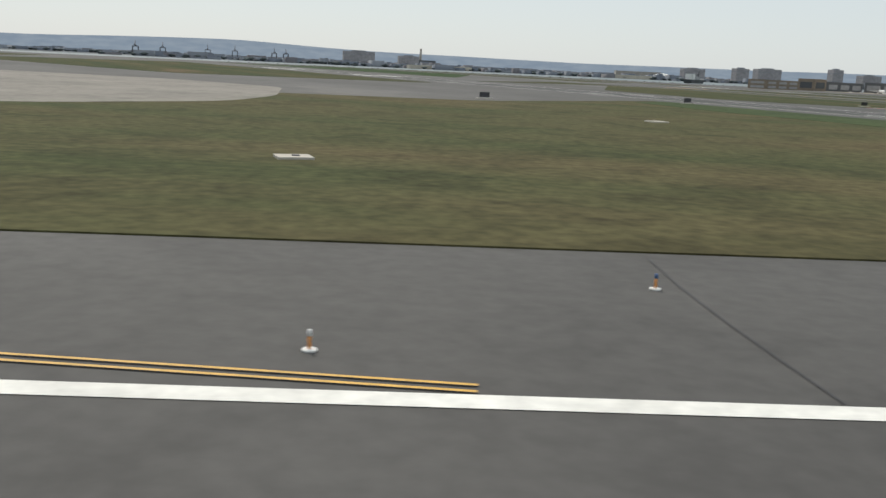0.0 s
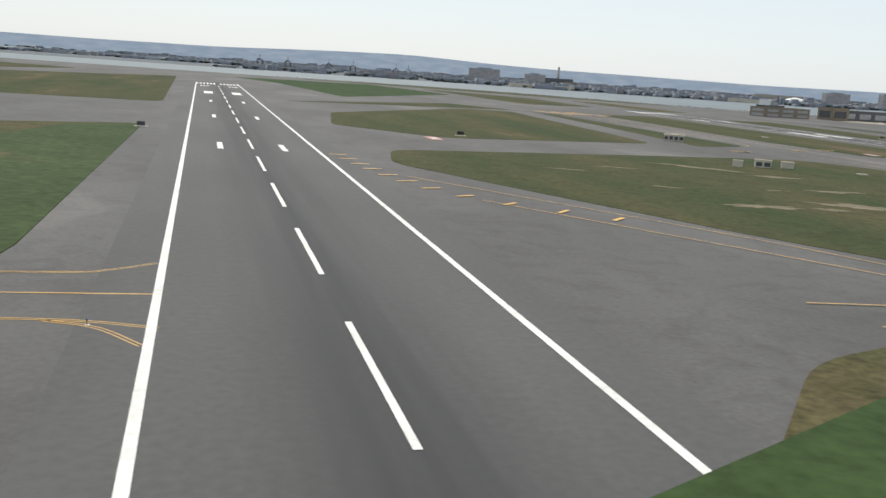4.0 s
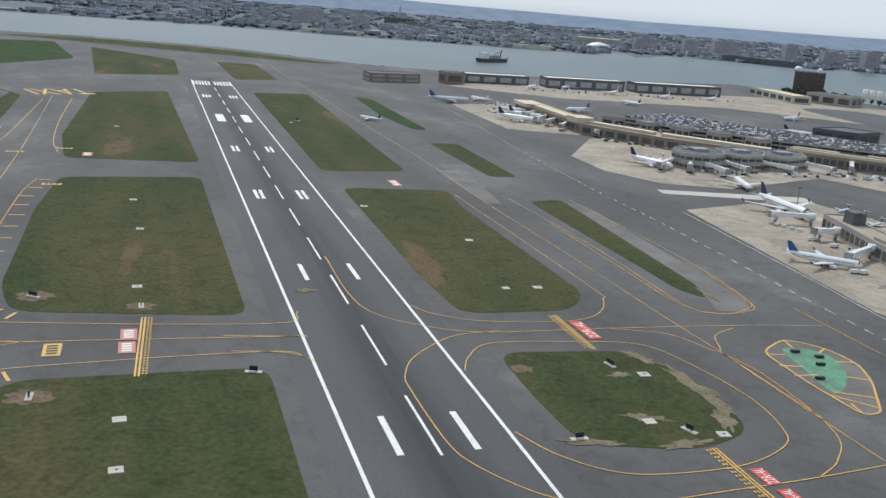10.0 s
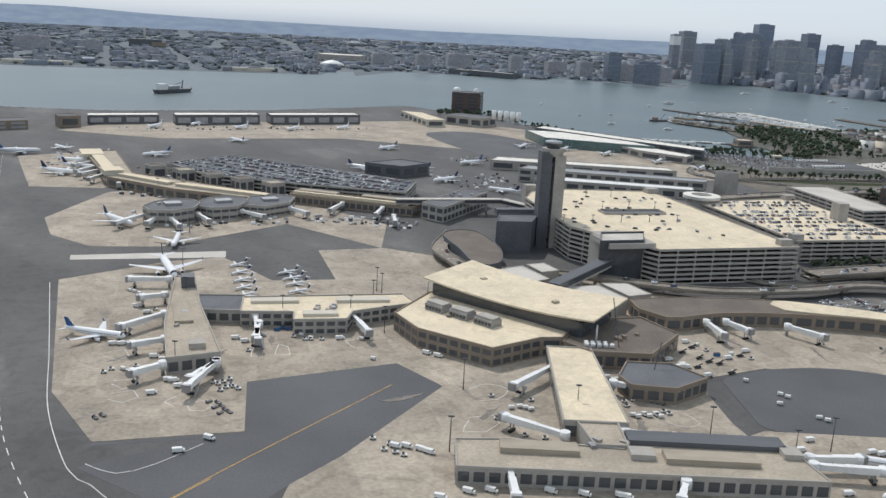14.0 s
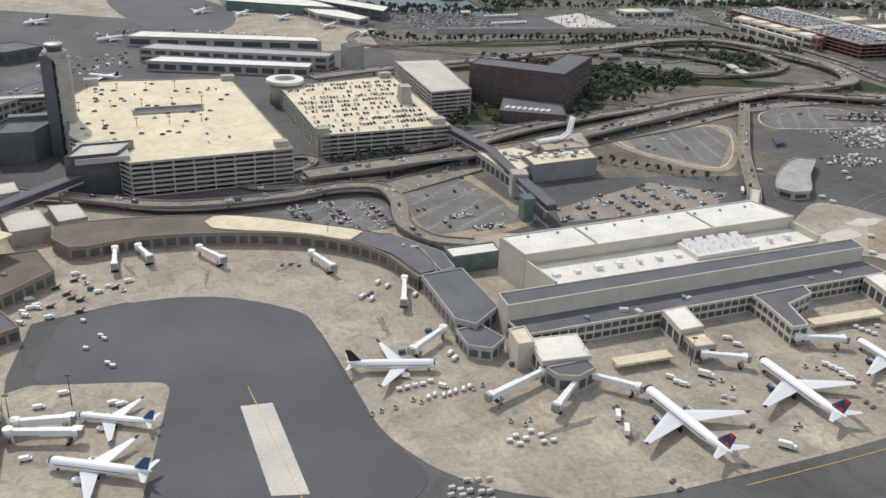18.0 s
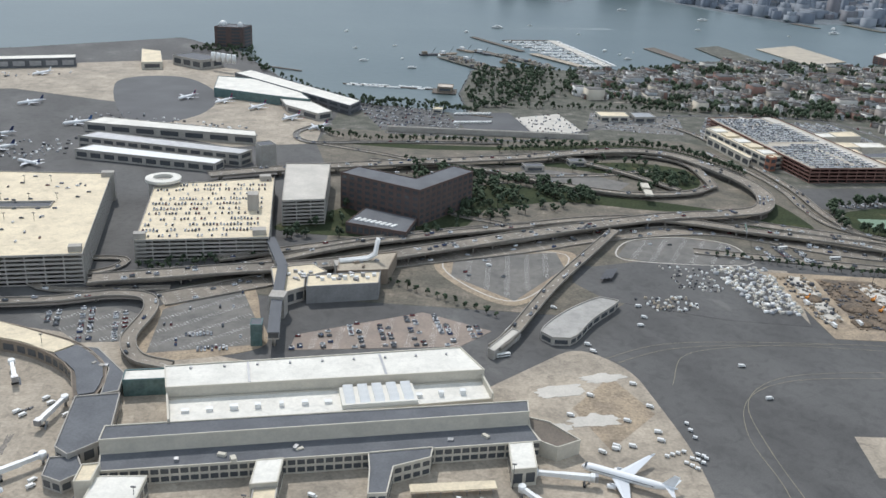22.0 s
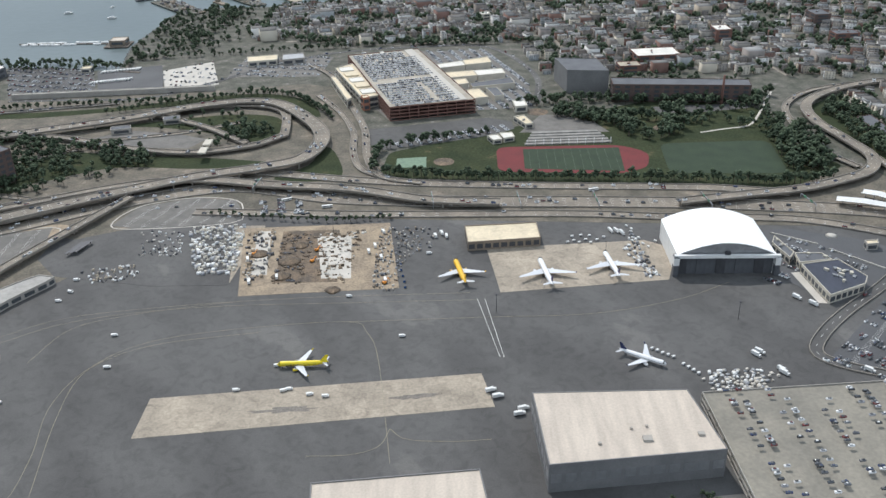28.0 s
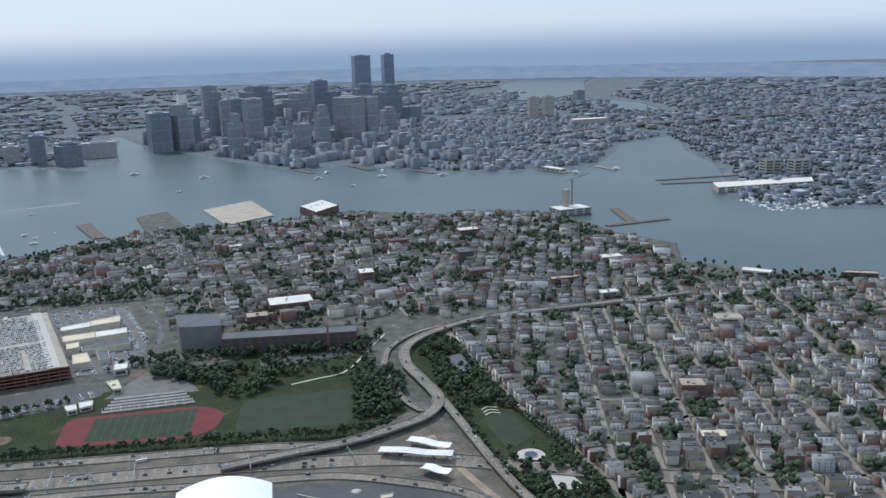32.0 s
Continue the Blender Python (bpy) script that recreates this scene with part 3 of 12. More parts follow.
grass(rounded([(44.3, 89.4), (45.3, 92.5), (50.3, 95.5), (54.3, 92.5), (69.6, 63.3), (75.9, 41), (65.8, 47.1), (56.6, 64.2)], 2))
grass(rounded([(-125.3, 12.8), (-113.3, 18.7), (-90.4, 30.8), (-85.3, 19.7), (-80.2, 9.1), (-97.3, 11.6)], 2.5), GRASS_LUSH, "dark lush grass beside the taxiway")
grass(rounded([(-400.6, 30.8), (-390.4, 81.2), (-240.5, 96.1), (-226.6, 109.2), (-198.6, 117.2), (-166.8, 163.3), (-100.5, 47.5), (-125.4, 33.4), (-148.4, 21.3), (-168.4, 11.7), (-178.4, 9), (-208.4, 5.4), (-300.6, -7.8), (-400.9, -19.8)], 4), GRASS_DRY, "dry brown and green airfield grass")
grass([(-172.5, 147), (-163, 118), (-150, 95), (-121, 43.5), (-112, 45), (-100.5, 48), (-102.5, 52.5), (-164.8, 161.3)], GRASS_FRESH, "fresh green grass beside the taxiway", 0.07)
grass(rounded([(-417.6, 327.5), (-390.3, 534.9), (-213.7, 244.4), (-278.4, 206.5)], 8))
grass(rounded([(-398.7, 625.7), (-318.4, 711.5), (-215.7, 584.1), (-216.5, 399), (-328.5, 555.3)], 8), GRASS_LUSH)
grass(rounded([(-271.6, 692.7), (-172.7, 645.3), (-116.4, 544.1), (-149.7, 503.4)], 6))
grass(rounded([(-148.3, 664.1), (-121.8, 675.5), (-62.4, 573.3), (-81, 549.5)], 5), GRASS_DRY)
grass(rounded([(-396.3, 734.6), (-337.8, 788.7), (-225.8, 804.8), (-75, 759.9), (-113.3, 738.9), (-240.4, 736.8)], 6))
grass(rounded([(-899.4, 102.2), (-884, 548.4), (-475.3, 553.5), (-427.5, 327.4), (-480, 121.6)], 20), GRASS)

# ---- concrete aprons ----
def apron(pts, material=CONCRETE, label="pale jointed concrete apron, stained by oil and tyres", z=0.06, name="concrete_apron"):
    return tagged(part(name, Mesh().prism(pts, -0.2, z), material), label, kind="structure")


apron(rounded([(184, 296.4), (219, 208.7), (237.3, 184.8), (267, 193.1), (261.7, 220.1), (297.3, 237.5), (309.5, 223.6), (289.1, 184.3), (280.3, 171.2), (279.5, 160.1), (298.7, 142.2), (329, 124.5), (350.9, 132.8), (398, 163.5), (409.8, 169.7), (409.1, 202.7), (379.4, 201.3), (377.3, 210.3), (375.8, 236.3), (397.4, 247.4), (419.3, 245.6), (447.8, 238.6), (456.7, 210), (464.5, 182.4), (474.5, 169.2), (486.6, 161), (501.7, 157), (518.9, 157.1), (565.9, 168.7), (621.1, 185.2), (647.9, 195.7), (664.5, 211.4), (670.8, 229.1), (668, 257.1), (656.1, 303.9), (637.8, 319.3), (597.4, 274.4), (485.7, 296.8), (405, 305.8), (335.1, 340.3), (285.3, 360.6), (260.7, 351.5), (272.1, 312.9), (251.4, 307.8), (228.2, 334.5), (211.4, 325.4)], lambda b: 12 if b.x > 440 else 0.6, 5))
apron(rounded([(202.2, 345.2), (177.5, 340.1), (156.4, 354.9), (142.1, 382.6), (146.5, 442), (171.1, 471.8), (239.5, 442.3), (283.6, 403), (284.3, 360.6), (241.2, 394)], lambda b: 12 if b.x > 440 else 0.6, 5))
apron([(61.2, 533.5), (86.6, 560.4), (149.3, 471.8), (140.4, 451.8), (106.6, 447.1)], CONCRETE)
apron([(34.5, 652.7), (53.8, 715.8), (190.6, 782.9), (297.6, 845.8), (368, 818.7), (438.8, 749.2), (478.6, 666.7), (487.5, 582.7), (437.3, 560.5), (386.7, 579.3), (336.9, 660.3), (231.5, 687), (113.7, 638)], CONCRETE)
apron([(175.6, 326.7), (227.1, 343.4), (229.2, 334.5), (177.7, 320.7)], CONC_PALE, "pale concrete strip in the dark taxilane", 0.05)
apron([(432.9, 194.8), (440.1, 195.7), (449, 163), (441.4, 163)], CONC_PALE, "pale concrete slab with a yellow guide line", 0.094)
apron([(721.6, 270.4), (839.0, 281.1), (842.6, 261.0), (721.1, 248.3)], CONCRETE, "worn tan concrete parking slab", 0.05)
apron([(718.2, 363.5), (715.4, 397), (726.1, 411.2), (740.1, 410.9), (733.4, 353.8)], CONCRETE, "pale concrete yard with site stores", 0.05)
apron([(846.7, 380.9), (920.6, 385.6), (933.4, 376.4), (923.2, 347.5), (850.2, 339.7)], CONCRETE, "worn concrete cargo stand", 0.05)
apron([(739.2, 341.6), (730.1, 408.1), (801, 410.8), (807.3, 345.5)], DIRT, "graded bare dirt of a building site", 0.075, "construction_ground")
apron([(753.2, 352.4), (749.8, 403.7), (776.9, 404.2), (780.3, 352)], SOIL, "brown soil of a building site", 0.09, "construction_ground")
apron([(766.9, 397.0), (783.2, 397.6), (786.0, 355.0), (773.0, 355.5)], CONC_PALE, "broken pale floor slab of a demolished building", 0.1, "construction_ground")
apron([(741.5, 360), (737.5, 404), (743.8, 404.5), (748.5, 360)], CONC_PALE, "pale strip of crushed concrete", 0.1, "construction_ground")
apron([(643.3, 251.7), (633.2, 274.5), (647.8, 297.5), (660, 274.8)], DIRT, "rubble and sand beside the terminal", 0.09, "construction_ground")
apron([(145.2, 289.1), (155.2, 281.2), (192.1, 204.5), (192.2, 196.4), (185.2, 193.3), (184.1, 201.4), (153.3, 272.2)], ASPHALT_OLD, "worn pale asphalt shoulder", 0.03, "shoulder")
apron([(99.3, 316.0), (109.2, 321.3), (129.1, 272.9), (124.9, 270.9)], ASPHALT_OLD, "pale patched taxiway asphalt", 0.025, "shoulder")
PAD_OLD = surf("dull old concrete", (0.235, 0.215, 0.185), (0.185, 0.17, 0.148), 16, 0.9, 0.85, grain=0.14, stains=0.3)
apron(rounded([(-420.3, 60), (-420, 165), (-257.8, 151.3), (-232.5, 134.5), (-224.7, 98.8), (-224.9, 77.8), (-237.7, 56.8), (-300, 50)], 6), PAD_OLD, "broad dull concrete pad beyond the grass", 0.06, "concrete_apron")
apron([(237.3, 182.8), (268.1, 191.1), (298.3, 236.5), (261.7, 220.1), (267.6, 192.1), (237.8, 184.3)], ASPHALT_NEW, "dark asphalt taxilane beside pale concrete", 0.02, "taxilane")
apron(rounded([(262.1, 220.6), (297.3, 238), (309.5, 223.6), (289.1, 184.3), (280.3, 171.2), (270.6, 154), (238.4, 173.8), (260.1, 190), (267.5, 193.1)], 0.6, 2), ASPHALT_NEW, "dark asphalt taxilane between the piers", 0.03, "taxilane")
apron(rounded([(383.7, 206.6), (382.6, 237.7), (389.3, 242.2), (398.7, 247), (412, 250), (423.6, 249.6), (436.5, 244.9), (447.8, 238.1), (451.9, 223.8), (456.8, 205.4), (464.5, 182.4), (474.5, 166.1), (444, 127), (418, 135), (416.6, 182.1), (416.1, 206.3)], 5, 4), ASPHALT_NEW, "dark asphalt taxilane between the piers", 0.09, "taxilane")
apron([(400, 150), (416.6, 150), (416.1, 206.3), (383.7, 206.6), (376, 201), (376, 198), (400, 198)], CONCRETE, z=0.064)

apron(closed([(292.3, 738.1), (334.3, 769.9), (383.4, 710.6), (391.1, 636.8), (353.9, 607.0)], 8.0), ASPHALT_NEW, "dark asphalt taxilane on the harbour apron", 0.085, "taxilane")

# ---- runways and painted markings ----
def rubber_mat():
    """Runway asphalt with a dark band of tyre rubber along its middle."""
    m = surf("runway asphalt", (0.092, 0.090, 0.088), (0.070, 0.069, 0.067), 16, 0.6, 0.85, grain=0.1, stretch=(1, 0.25, 1))
    n, l = m.node_tree.nodes, m.node_tree.links
    p = n["Principled BSDF"]
    src = p.inputs["Base Color"].links[0].from_socket
    tc, sp, ab, mr, ns, mu = (n.new(k) for k in ("ShaderNodeTexCoord", "ShaderNodeSeparateXYZ", "ShaderNodeMath", "ShaderNodeMapRange", "ShaderNodeTexNoise", "ShaderNodeMath"))
    ab.operation, mu.operation = "ABSOLUTE", "MULTIPLY"
    mp = n.new("ShaderNodeMapping")
    mp.inputs["Scale"].default_value = (0.5, 0.012, 1)
    l.new(tc.outputs["Object"], sp.inputs[0])
    l.new(tc.outputs["Object"], mp.inputs["Vector"])
    l.new(mp.outputs["Vector"], ns.inputs["Vector"])
    ns.inputs["Scale"].default_value, ns.inputs["Detail"].default_value = 1.0, 6.0
    l.new(sp.outputs["X"], ab.inputs[0])
    mr.inputs["From Min"].default_value, mr.inputs["From Max"].default_value = 7.0, 0.5
    mr.inputs["To Min"].default_value, mr.inputs["To Max"].default_value = 0.0, 1.7
    l.new(ab.outputs[0], mr.inputs["Value"])
    l.new(mr.outputs["Result"], mu.inputs[0])
    l.new(ns.outputs["Fac"], mu.inputs[1])
    mx = n.new("ShaderNodeMix")
    mx.data_type = "RGBA"
    l.new(mu.outputs[0], mx.inputs["Factor"])
    l.new(src, mx.inputs["A"])
    mx.inputs["B"].default_value = (0.034, 0.034, 0.036, 1)
    l.new(mx.outputs["Result"], p.inputs["Base Color"])
    return m


RUNWAY = rubber_mat()


def runway(name, x, y, dx, dy, near, far, half, marks, label, first=6.0, pitch=30.5):
    """A runway whose middle line starts at (x, y) and runs along (dx, dy), from near to far. marks: distance, count of bars, or blocks."""
    turn = math.degrees(math.atan2(-dx, dy))
    rw = tagged(part(name, Mesh().ribbon([(-half - 4, near), (-half - 4, far + 20)], [(half + 4, near), (half + 4, far + 20)], 0.0), RUNWAY), label, kind="structure")
    rw.matrix_world = pose(x, y, 0.022, 0, 0, turn)

    def stripe(kind, u, v, w, ln):
        o = part(kind, Mesh().ribbon([(v - w / 2, u), (v - w / 2, u + ln)], [(v + w / 2, u), (v + w / 2, u + ln)], 0.03), WHITE_PAINT, rw)
        o.parent = rw

    for s in (-1, 1):
        stripe("edge_line", near, s * half, 0.55, far - near)
    u = near + first
    while u < far - 40:
        stripe("centre_dash", u, 0, 0.42, 18.3)
        u += pitch
    for at, kind in marks:
        for s in (-1, 1):
            if kind == "block":
                stripe("aiming_block", at - 23, s * 5.6, 3.6, 23)
            else:
                for k in range(kind):
                    stripe("touchdown_bar", at - 11.4, s * (5.3 + 1.6 * k), 0.95, 11.4)
    for k in range(6):
        for s in (-1, 1):
            stripe("threshold_bar", far - 24, s * (1.7 + 1.75 * k), 0.95, 22)
    return rw


# middle lines: foot of the perpendicular from the origin, direction
runway("runway", 0.8724 * 181.7, 0.4889 * 181.7, -0.4889, 0.8724, -75, 502, 11.2, [(428, 3), (352, "block"), (266, 2), (190, 2), (115, 1), (41, 1)], "long asphalt runway with white bars and dark tyre rubber", 14.1, 29.9)
runway("runway", 0.8608 * -39.7, 0.5089 * -39.7, -0.5089, 0.8608, -40, 545, 11.0, [(500, 3), (423, "block"), (345, 1), (267, 1), (189, 1)], "long asphalt runway with white bars and dark tyre rubber")
tagged(part("runway_edge_line", Mesh().ribbon([(-420, -26.7), (260, 41.3)], [(-420, -27.25), (260, 40.75)], 0.014), WHITE_PAINT), "solid white runway edge line", kind="structure")

LINES = thing("taxiway_markings", 0, 0, label="yellow taxiway guide lines painted on asphalt", category="road marking", kind="structure")


def yellow(pts, w=0.3):
    band("guide_line", FADED_YELLOW if pts[0][0] > 600 else YELLOW_PAINT, 0.03 if pts[-1][0] < -60 else 0.095, pts, w * (0.75 if pts[-1][0] < -60 else 0.6), LINES, step=1.0)


def bold(pts):
    yellow(pts, 0.26)


def double(pts):
    line = smooth(pts, 0.7)
    for k in (-0.14, 0.14):
        l, r = sides(line, 2 * abs(k))
        q = l if k < 0 else r
        part("edge_line", Mesh().ribbon(*sides([Vector((*p, 0)) for p in q], 0.09), 0.03 if pts[-1][0] < -60 else 0.095), YELLOW_PAINT, LINES)


def white(pts, w=0.16):
    band("white_line", WHITE_PAINT, 0.1, pts, w, LINES)


def white_dashes(pts):
    line = smooth(pts, 1.0)
    for i in range(0, len(line) - 3, 6):
        part("white_dash", Mesh().ribbon(*sides(line[i:i + 4], 0.17), 0.1), WHITE_PAINT, LINES)


double([(-205.1, -4.1), (-203.7, -4.1), (-200.2, -4.1), (-196.4, -4.1)])
double([(-186.1, -2.9), (-183.2, -1.4), (-179.6, 0.5), (-173.8, 3.6), (-169.9, 5.6), (-160.4, 11.9), (-152.0, 16.4), (-132.3, 26.2), (-123.5, 30.1), (-108.8, 38.6), (-94.3, 46.6), (-91.9, 49.0), (-90.4, 52.5)])


double([(-129.7, 5.8), (-130.4, 7.0), (-130.9, 8.2), (-131.1, 10.1), (-130.8, 11.8), (-130.0, 14.3), (-128.2, 16.0), (-125.0, 17.6), (-118.4, 20.8)])
double([(-110.6, 25.0), (-102.3, 29.5), (-90.7, 35.8), (-85.6, 38.0), (-81.4, 38.8)])
double([(-87.5, 37.1), (-84.3, 37.3), (-80.4, 35.7)])
bold([(-174.1, -2.0), (-170.1, 0.0), (-165.9, 2.2), (-160.7, 5.1), (-152.7, 9.2), (-145.4, 13.4), (-132.6, 20.3), (-116.7, 28.4)])
bold([(-115.9, 28.7), (-106.8, 33.7), (-85.5, 45.0)])
yellow([(-93.1, 118.0), (-49.9, 95.8), (-30.3, 84.2), (-21.1, 84.6), (-1.4, 94.0), (23.1, 110.4)])
yellow([(-45.2, 66.2), (-33.0, 71.7), (-11.5, 82.9), (10.9, 94.5), (43.2, 111.1)])
yellow([(-78.2, 101.9), (-41.6, 84.0), (-29.9, 78.5), (-18.7, 79.3)])
yellow([(-40.8, 61.5), (-29.7, 67.0), (-13.1, 75.7), (6.3, 85.5), (28.8, 94.4), (41.0, 99.2)])
yellow([(-102.8, 393.7), (-24.6, 261.6), (46.2, 134.9), (66.3, 99.9), (73.5, 86.9)])
yellow([(13.9, 103.8), (18.3, 106.6), (35.3, 119.2), (37.7, 127.0), (36.4, 132.9), (28.2, 152.0), (17.7, 171.4), (-3.2, 208.3), (-24.6, 239.4), (-30.2, 240.5)])
yellow([(2.6, 232.4), (11.9, 211.8), (42.6, 156.4), (53.5, 140.7), (62.5, 134.0), (68.6, 134.1), (106.3, 150.3), (108.2, 157.9)])
yellow([(22.8, 100.3), (40.1, 109.6), (74.1, 127.0), (113.9, 147.1)])
yellow([(40.1, 109.6), (46.8, 117.4), (46.2, 134.9)])
yellow([(46.2, 134.9), (54.2, 126.7), (64.8, 124.6), (74.1, 127.0)])
yellow([(38.2, 108.7), (51.4, 110.0), (60.9, 105.9), (66.3, 99.9)])
yellow([(66.3, 99.9), (64.8, 109.7), (67.8, 118.9), (74.1, 127.0)])
yellow([(27.8, 93.3), (41.9, 98.9), (50.5, 98.4), (56.4, 95.7), (60.2, 90.1), (64.2, 83.3)])
yellow([(86.7, 82.8), (82.5, 90.4), (76.6, 101.8), (74.8, 106.3), (75.8, 112.6), (80.0, 118.4), (110.3, 137.9), (117.5, 138.0)])
yellow([(-45.1, 264.3), (-40.5, 269.4), (-51.5, 293.5), (-99.0, 381.0)])
yellow([(-16.5, 270.5), (-30.6, 288.7), (-57.3, 332.0), (-91.9, 393.0)])
yellow([(118.7, 137.3), (113.7, 138.8), (105.2, 136.0)])
yellow([(101.3, 141.7), (114.0, 146.9)])
yellow([(126.2, 170.3), (131.7, 167.2), (140.9, 167.2), (155.0, 173.2), (161.3, 180.2), (162.2, 190.9), (157.6, 201.5), (113.6, 278.1)])
yellow([(100.5, 195.0), (113.0, 172.6), (120.7, 163.3), (130.1, 160.3), (141.9, 161.4), (164.1, 173.2), (189.6, 186.2), (205.6, 192.9)])
yellow([(164.1, 173.2), (175.1, 174.5), (183.5, 168.9), (183.6, 177.4), (187.5, 183.7)])
yellow([(184.1, 168.5), (198.5, 141.8), (210.0, 121.2)])
yellow([(144.6, 163.2), (138.6, 158.7), (135.7, 154.0), (133.1, 144.6), (133.6, 137.4), (135.6, 132.5), (144.2, 117.9), (149.1, 112.8), (156.4, 109.0), (162.2, 107.8)])
yellow([(142.1, 142.6), (141.6, 148.7), (143.9, 156.2), (155.8, 162.3), (169.9, 166.6), (179.7, 158.7), (187.0, 148.9), (190.3, 139.3), (189.7, 133.4), (183.3, 125.3), (172.6, 118.9), (165.8, 117.4), (158.5, 119.6), (152.6, 124.0)])
yellow([(168.4, 109.3), (180.8, 117.5), (193.7, 125.9), (207.2, 135.9), (212.5, 143.1), (214.7, 151.0), (217.6, 174.6)])
yellow([(193.0, 125.4), (196.5, 131.8), (197.7, 141.6), (190.7, 159.8), (183.5, 168.9)])
yellow([(-146.3, 739.7), (18.6, 455.4), (89.7, 335.2), (123.0, 274.1), (152.5, 223.6), (170.3, 192.0), (184.1, 168.5), (197.0, 145.5)])
yellow([(145.5, 254.1), (164.9, 218.3), (177.9, 194.8), (186.6, 192.3), (192.2, 198.9), (192.1, 204.1), (185.3, 221.5)])
yellow([(201.4, 203.1), (217.6, 174.0), (233.6, 150.6), (241.0, 138.2)])
yellow([(217.0, 174.0), (214.7, 150.1), (212.7, 134.7)])
yellow([(130.0, 281.7), (159.5, 231.9), (177.6, 196.6), (184.3, 191.4), (191.2, 195.8), (192.5, 204.1), (179.7, 234.7), (148.3, 290.4)])
yellow([(296.9, 222.9), (265.3, 173.3), (252.4, 149.2), (249.3, 139.3)])
yellow([(231.6, 153.4), (236.5, 148.0), (245.8, 148.3), (252.6, 152.2), (265.1, 172.0)])
yellow([(434.0, 203.0), (450.0, 154.0)])
yellow([(668.8, 295.0), (677.2, 318.2), (700.3, 328.8), (737.6, 336.9)])
yellow([(753.5, 312.7), (713.8, 305.1), (693.7, 290.0), (687.6, 266.6), (691.5, 238.1), (689.8, 213.6), (671.7, 181.1)])
yellow([(646.2, 310.3), (671.5, 326.5), (712.3, 334.2), (767.3, 338.9), (837.1, 340.1)])
yellow([(698.0, 221.1), (692.2, 260.6), (692.8, 287.5), (708.5, 305.8), (739.5, 314.7), (786.2, 319.0), (795.8, 310.1), (801.1, 290.3), (807.4, 233.1)])
yellow([(806.8, 250.1), (803.5, 241.5), (794.6, 237.6), (780.1, 237.3)])
yellow([(806.8, 250.1), (812.6, 244.6), (827.3, 242.9), (840.3, 243.5)])
yellow([(787.3, 318.9), (840.6, 320.0), (886.3, 321.0), (922.9, 330.6), (947.9, 343.8)])
yellow([(647.7, 305.8), (676.2, 323.9), (723.2, 332.9), (789.8, 334.0), (840.6, 334.0)])
white_dashes([(39.5, 562.5), (120.7, 383.5), (151.7, 318.7), (175.7, 272.6), (205.6, 211.2), (219.9, 183.7), (237.3, 158.1), (247.6, 147.1)])
yellow([(538.9, 158.8), (576.8, 168.7), (620.7, 182.1), (666.7, 196.3)])
white([(182.7, 292.7), (207.6, 234.0), (222.1, 199.5), (237.2, 173.0), (243.6, 167.6), (253.3, 159.2), (275.0, 146.4)])
white([(239.7, 175.3), (246.8, 172.2), (252.8, 176.5), (259.9, 186.4)])
white([(840.2, 334.5), (846.5, 291.4)])
white([(843.3, 334.3), (848.0, 291.3)])
white([(39.2, 90.4), (49.7, 72.8)])
white([(44.3, 92.0), (44.7, 88.4), (52.4, 73.9)])
white([(11.1, 141.9), (23.8, 119.1)])
white([(13.1, 143.3), (26.2, 120.5)])

for pts in ([(-192.2, 6.5), (-192.0, 3.7), (-191.6, 0.5), (-191.2, -2.0), (-190.9, -3.7)],):
    tagged(band("asphalt_crack", BLACK_PAINT, 0.012, pts, 0.06), "dark sealed crack in the asphalt", kind="structure")

for pts in ([(245.8, 206.1), (248.2, 210.3), (251.7, 210.4), (251.3, 206.0), (248.4, 203.9), (245.8, 206.1)], [(251.6, 204.3), (253.5, 208.0), (257.3, 206.7), (256.0, 202.4), (252.9, 202.0), (251.6, 204.3)], [(258.4, 244.1), (261.4, 242.1), (262.0, 237.5), (259.1, 237.1), (258.4, 244.1)], [(264.6, 247.4), (267.5, 245.3), (268.8, 239.7), (265.0, 239.2), (264.6, 247.4)], [(282.0, 252.2), (287.0, 255.5), (289.6, 250.7), (286.0, 246.8), (282.0, 252.2)], [(232.6, 209.2), (236.9, 211.6), (239.2, 208.2), (236.9, 204.4), (233.0, 205.7)], [(230.4, 216.6), (235.0, 218.3), (237.3, 215.4), (234.3, 212.0), (230.7, 214.6)], [(221.8, 234.6), (225.9, 237.4), (228.6, 233.2), (226.8, 229.8), (222.2, 232.3)]):
    white(pts, 0.14)
for pts in ([(315.9, 222.3), (320.3, 226.5), (325.8, 223.6), (322.6, 216.9), (318.5, 215.7)], [(315.6, 205.8), (320.9, 208.0), (322.6, 203.6), (319.2, 198.8), (314.2, 198.2), (315.6, 204.3)], [(360.0, 213.4), (365.9, 215.4), (369.6, 208.7), (363.8, 206.9), (360.4, 212.1)]):
    white(pts, 0.14)


def ticks(pts, every, ln, side, start=0.0):
    """Short yellow bars that leave a guide line sideways."""
    line = smooth(pts, 0.5)
    run, nxt = 0.0, start
    for a, b in zip(line, line[1:]):
        run += (b - a).length
        if run >= nxt:
            nxt += every
            d = (b - a).normalized()
            n = Vector((-d.y, d.x, 0)) * side
            q = a + n * 0.4
            part("shoulder_bar", Mesh().ribbon(*sides([q, q + n * ln], 0.55), 0.1), YELLOW_PAINT, LINES)


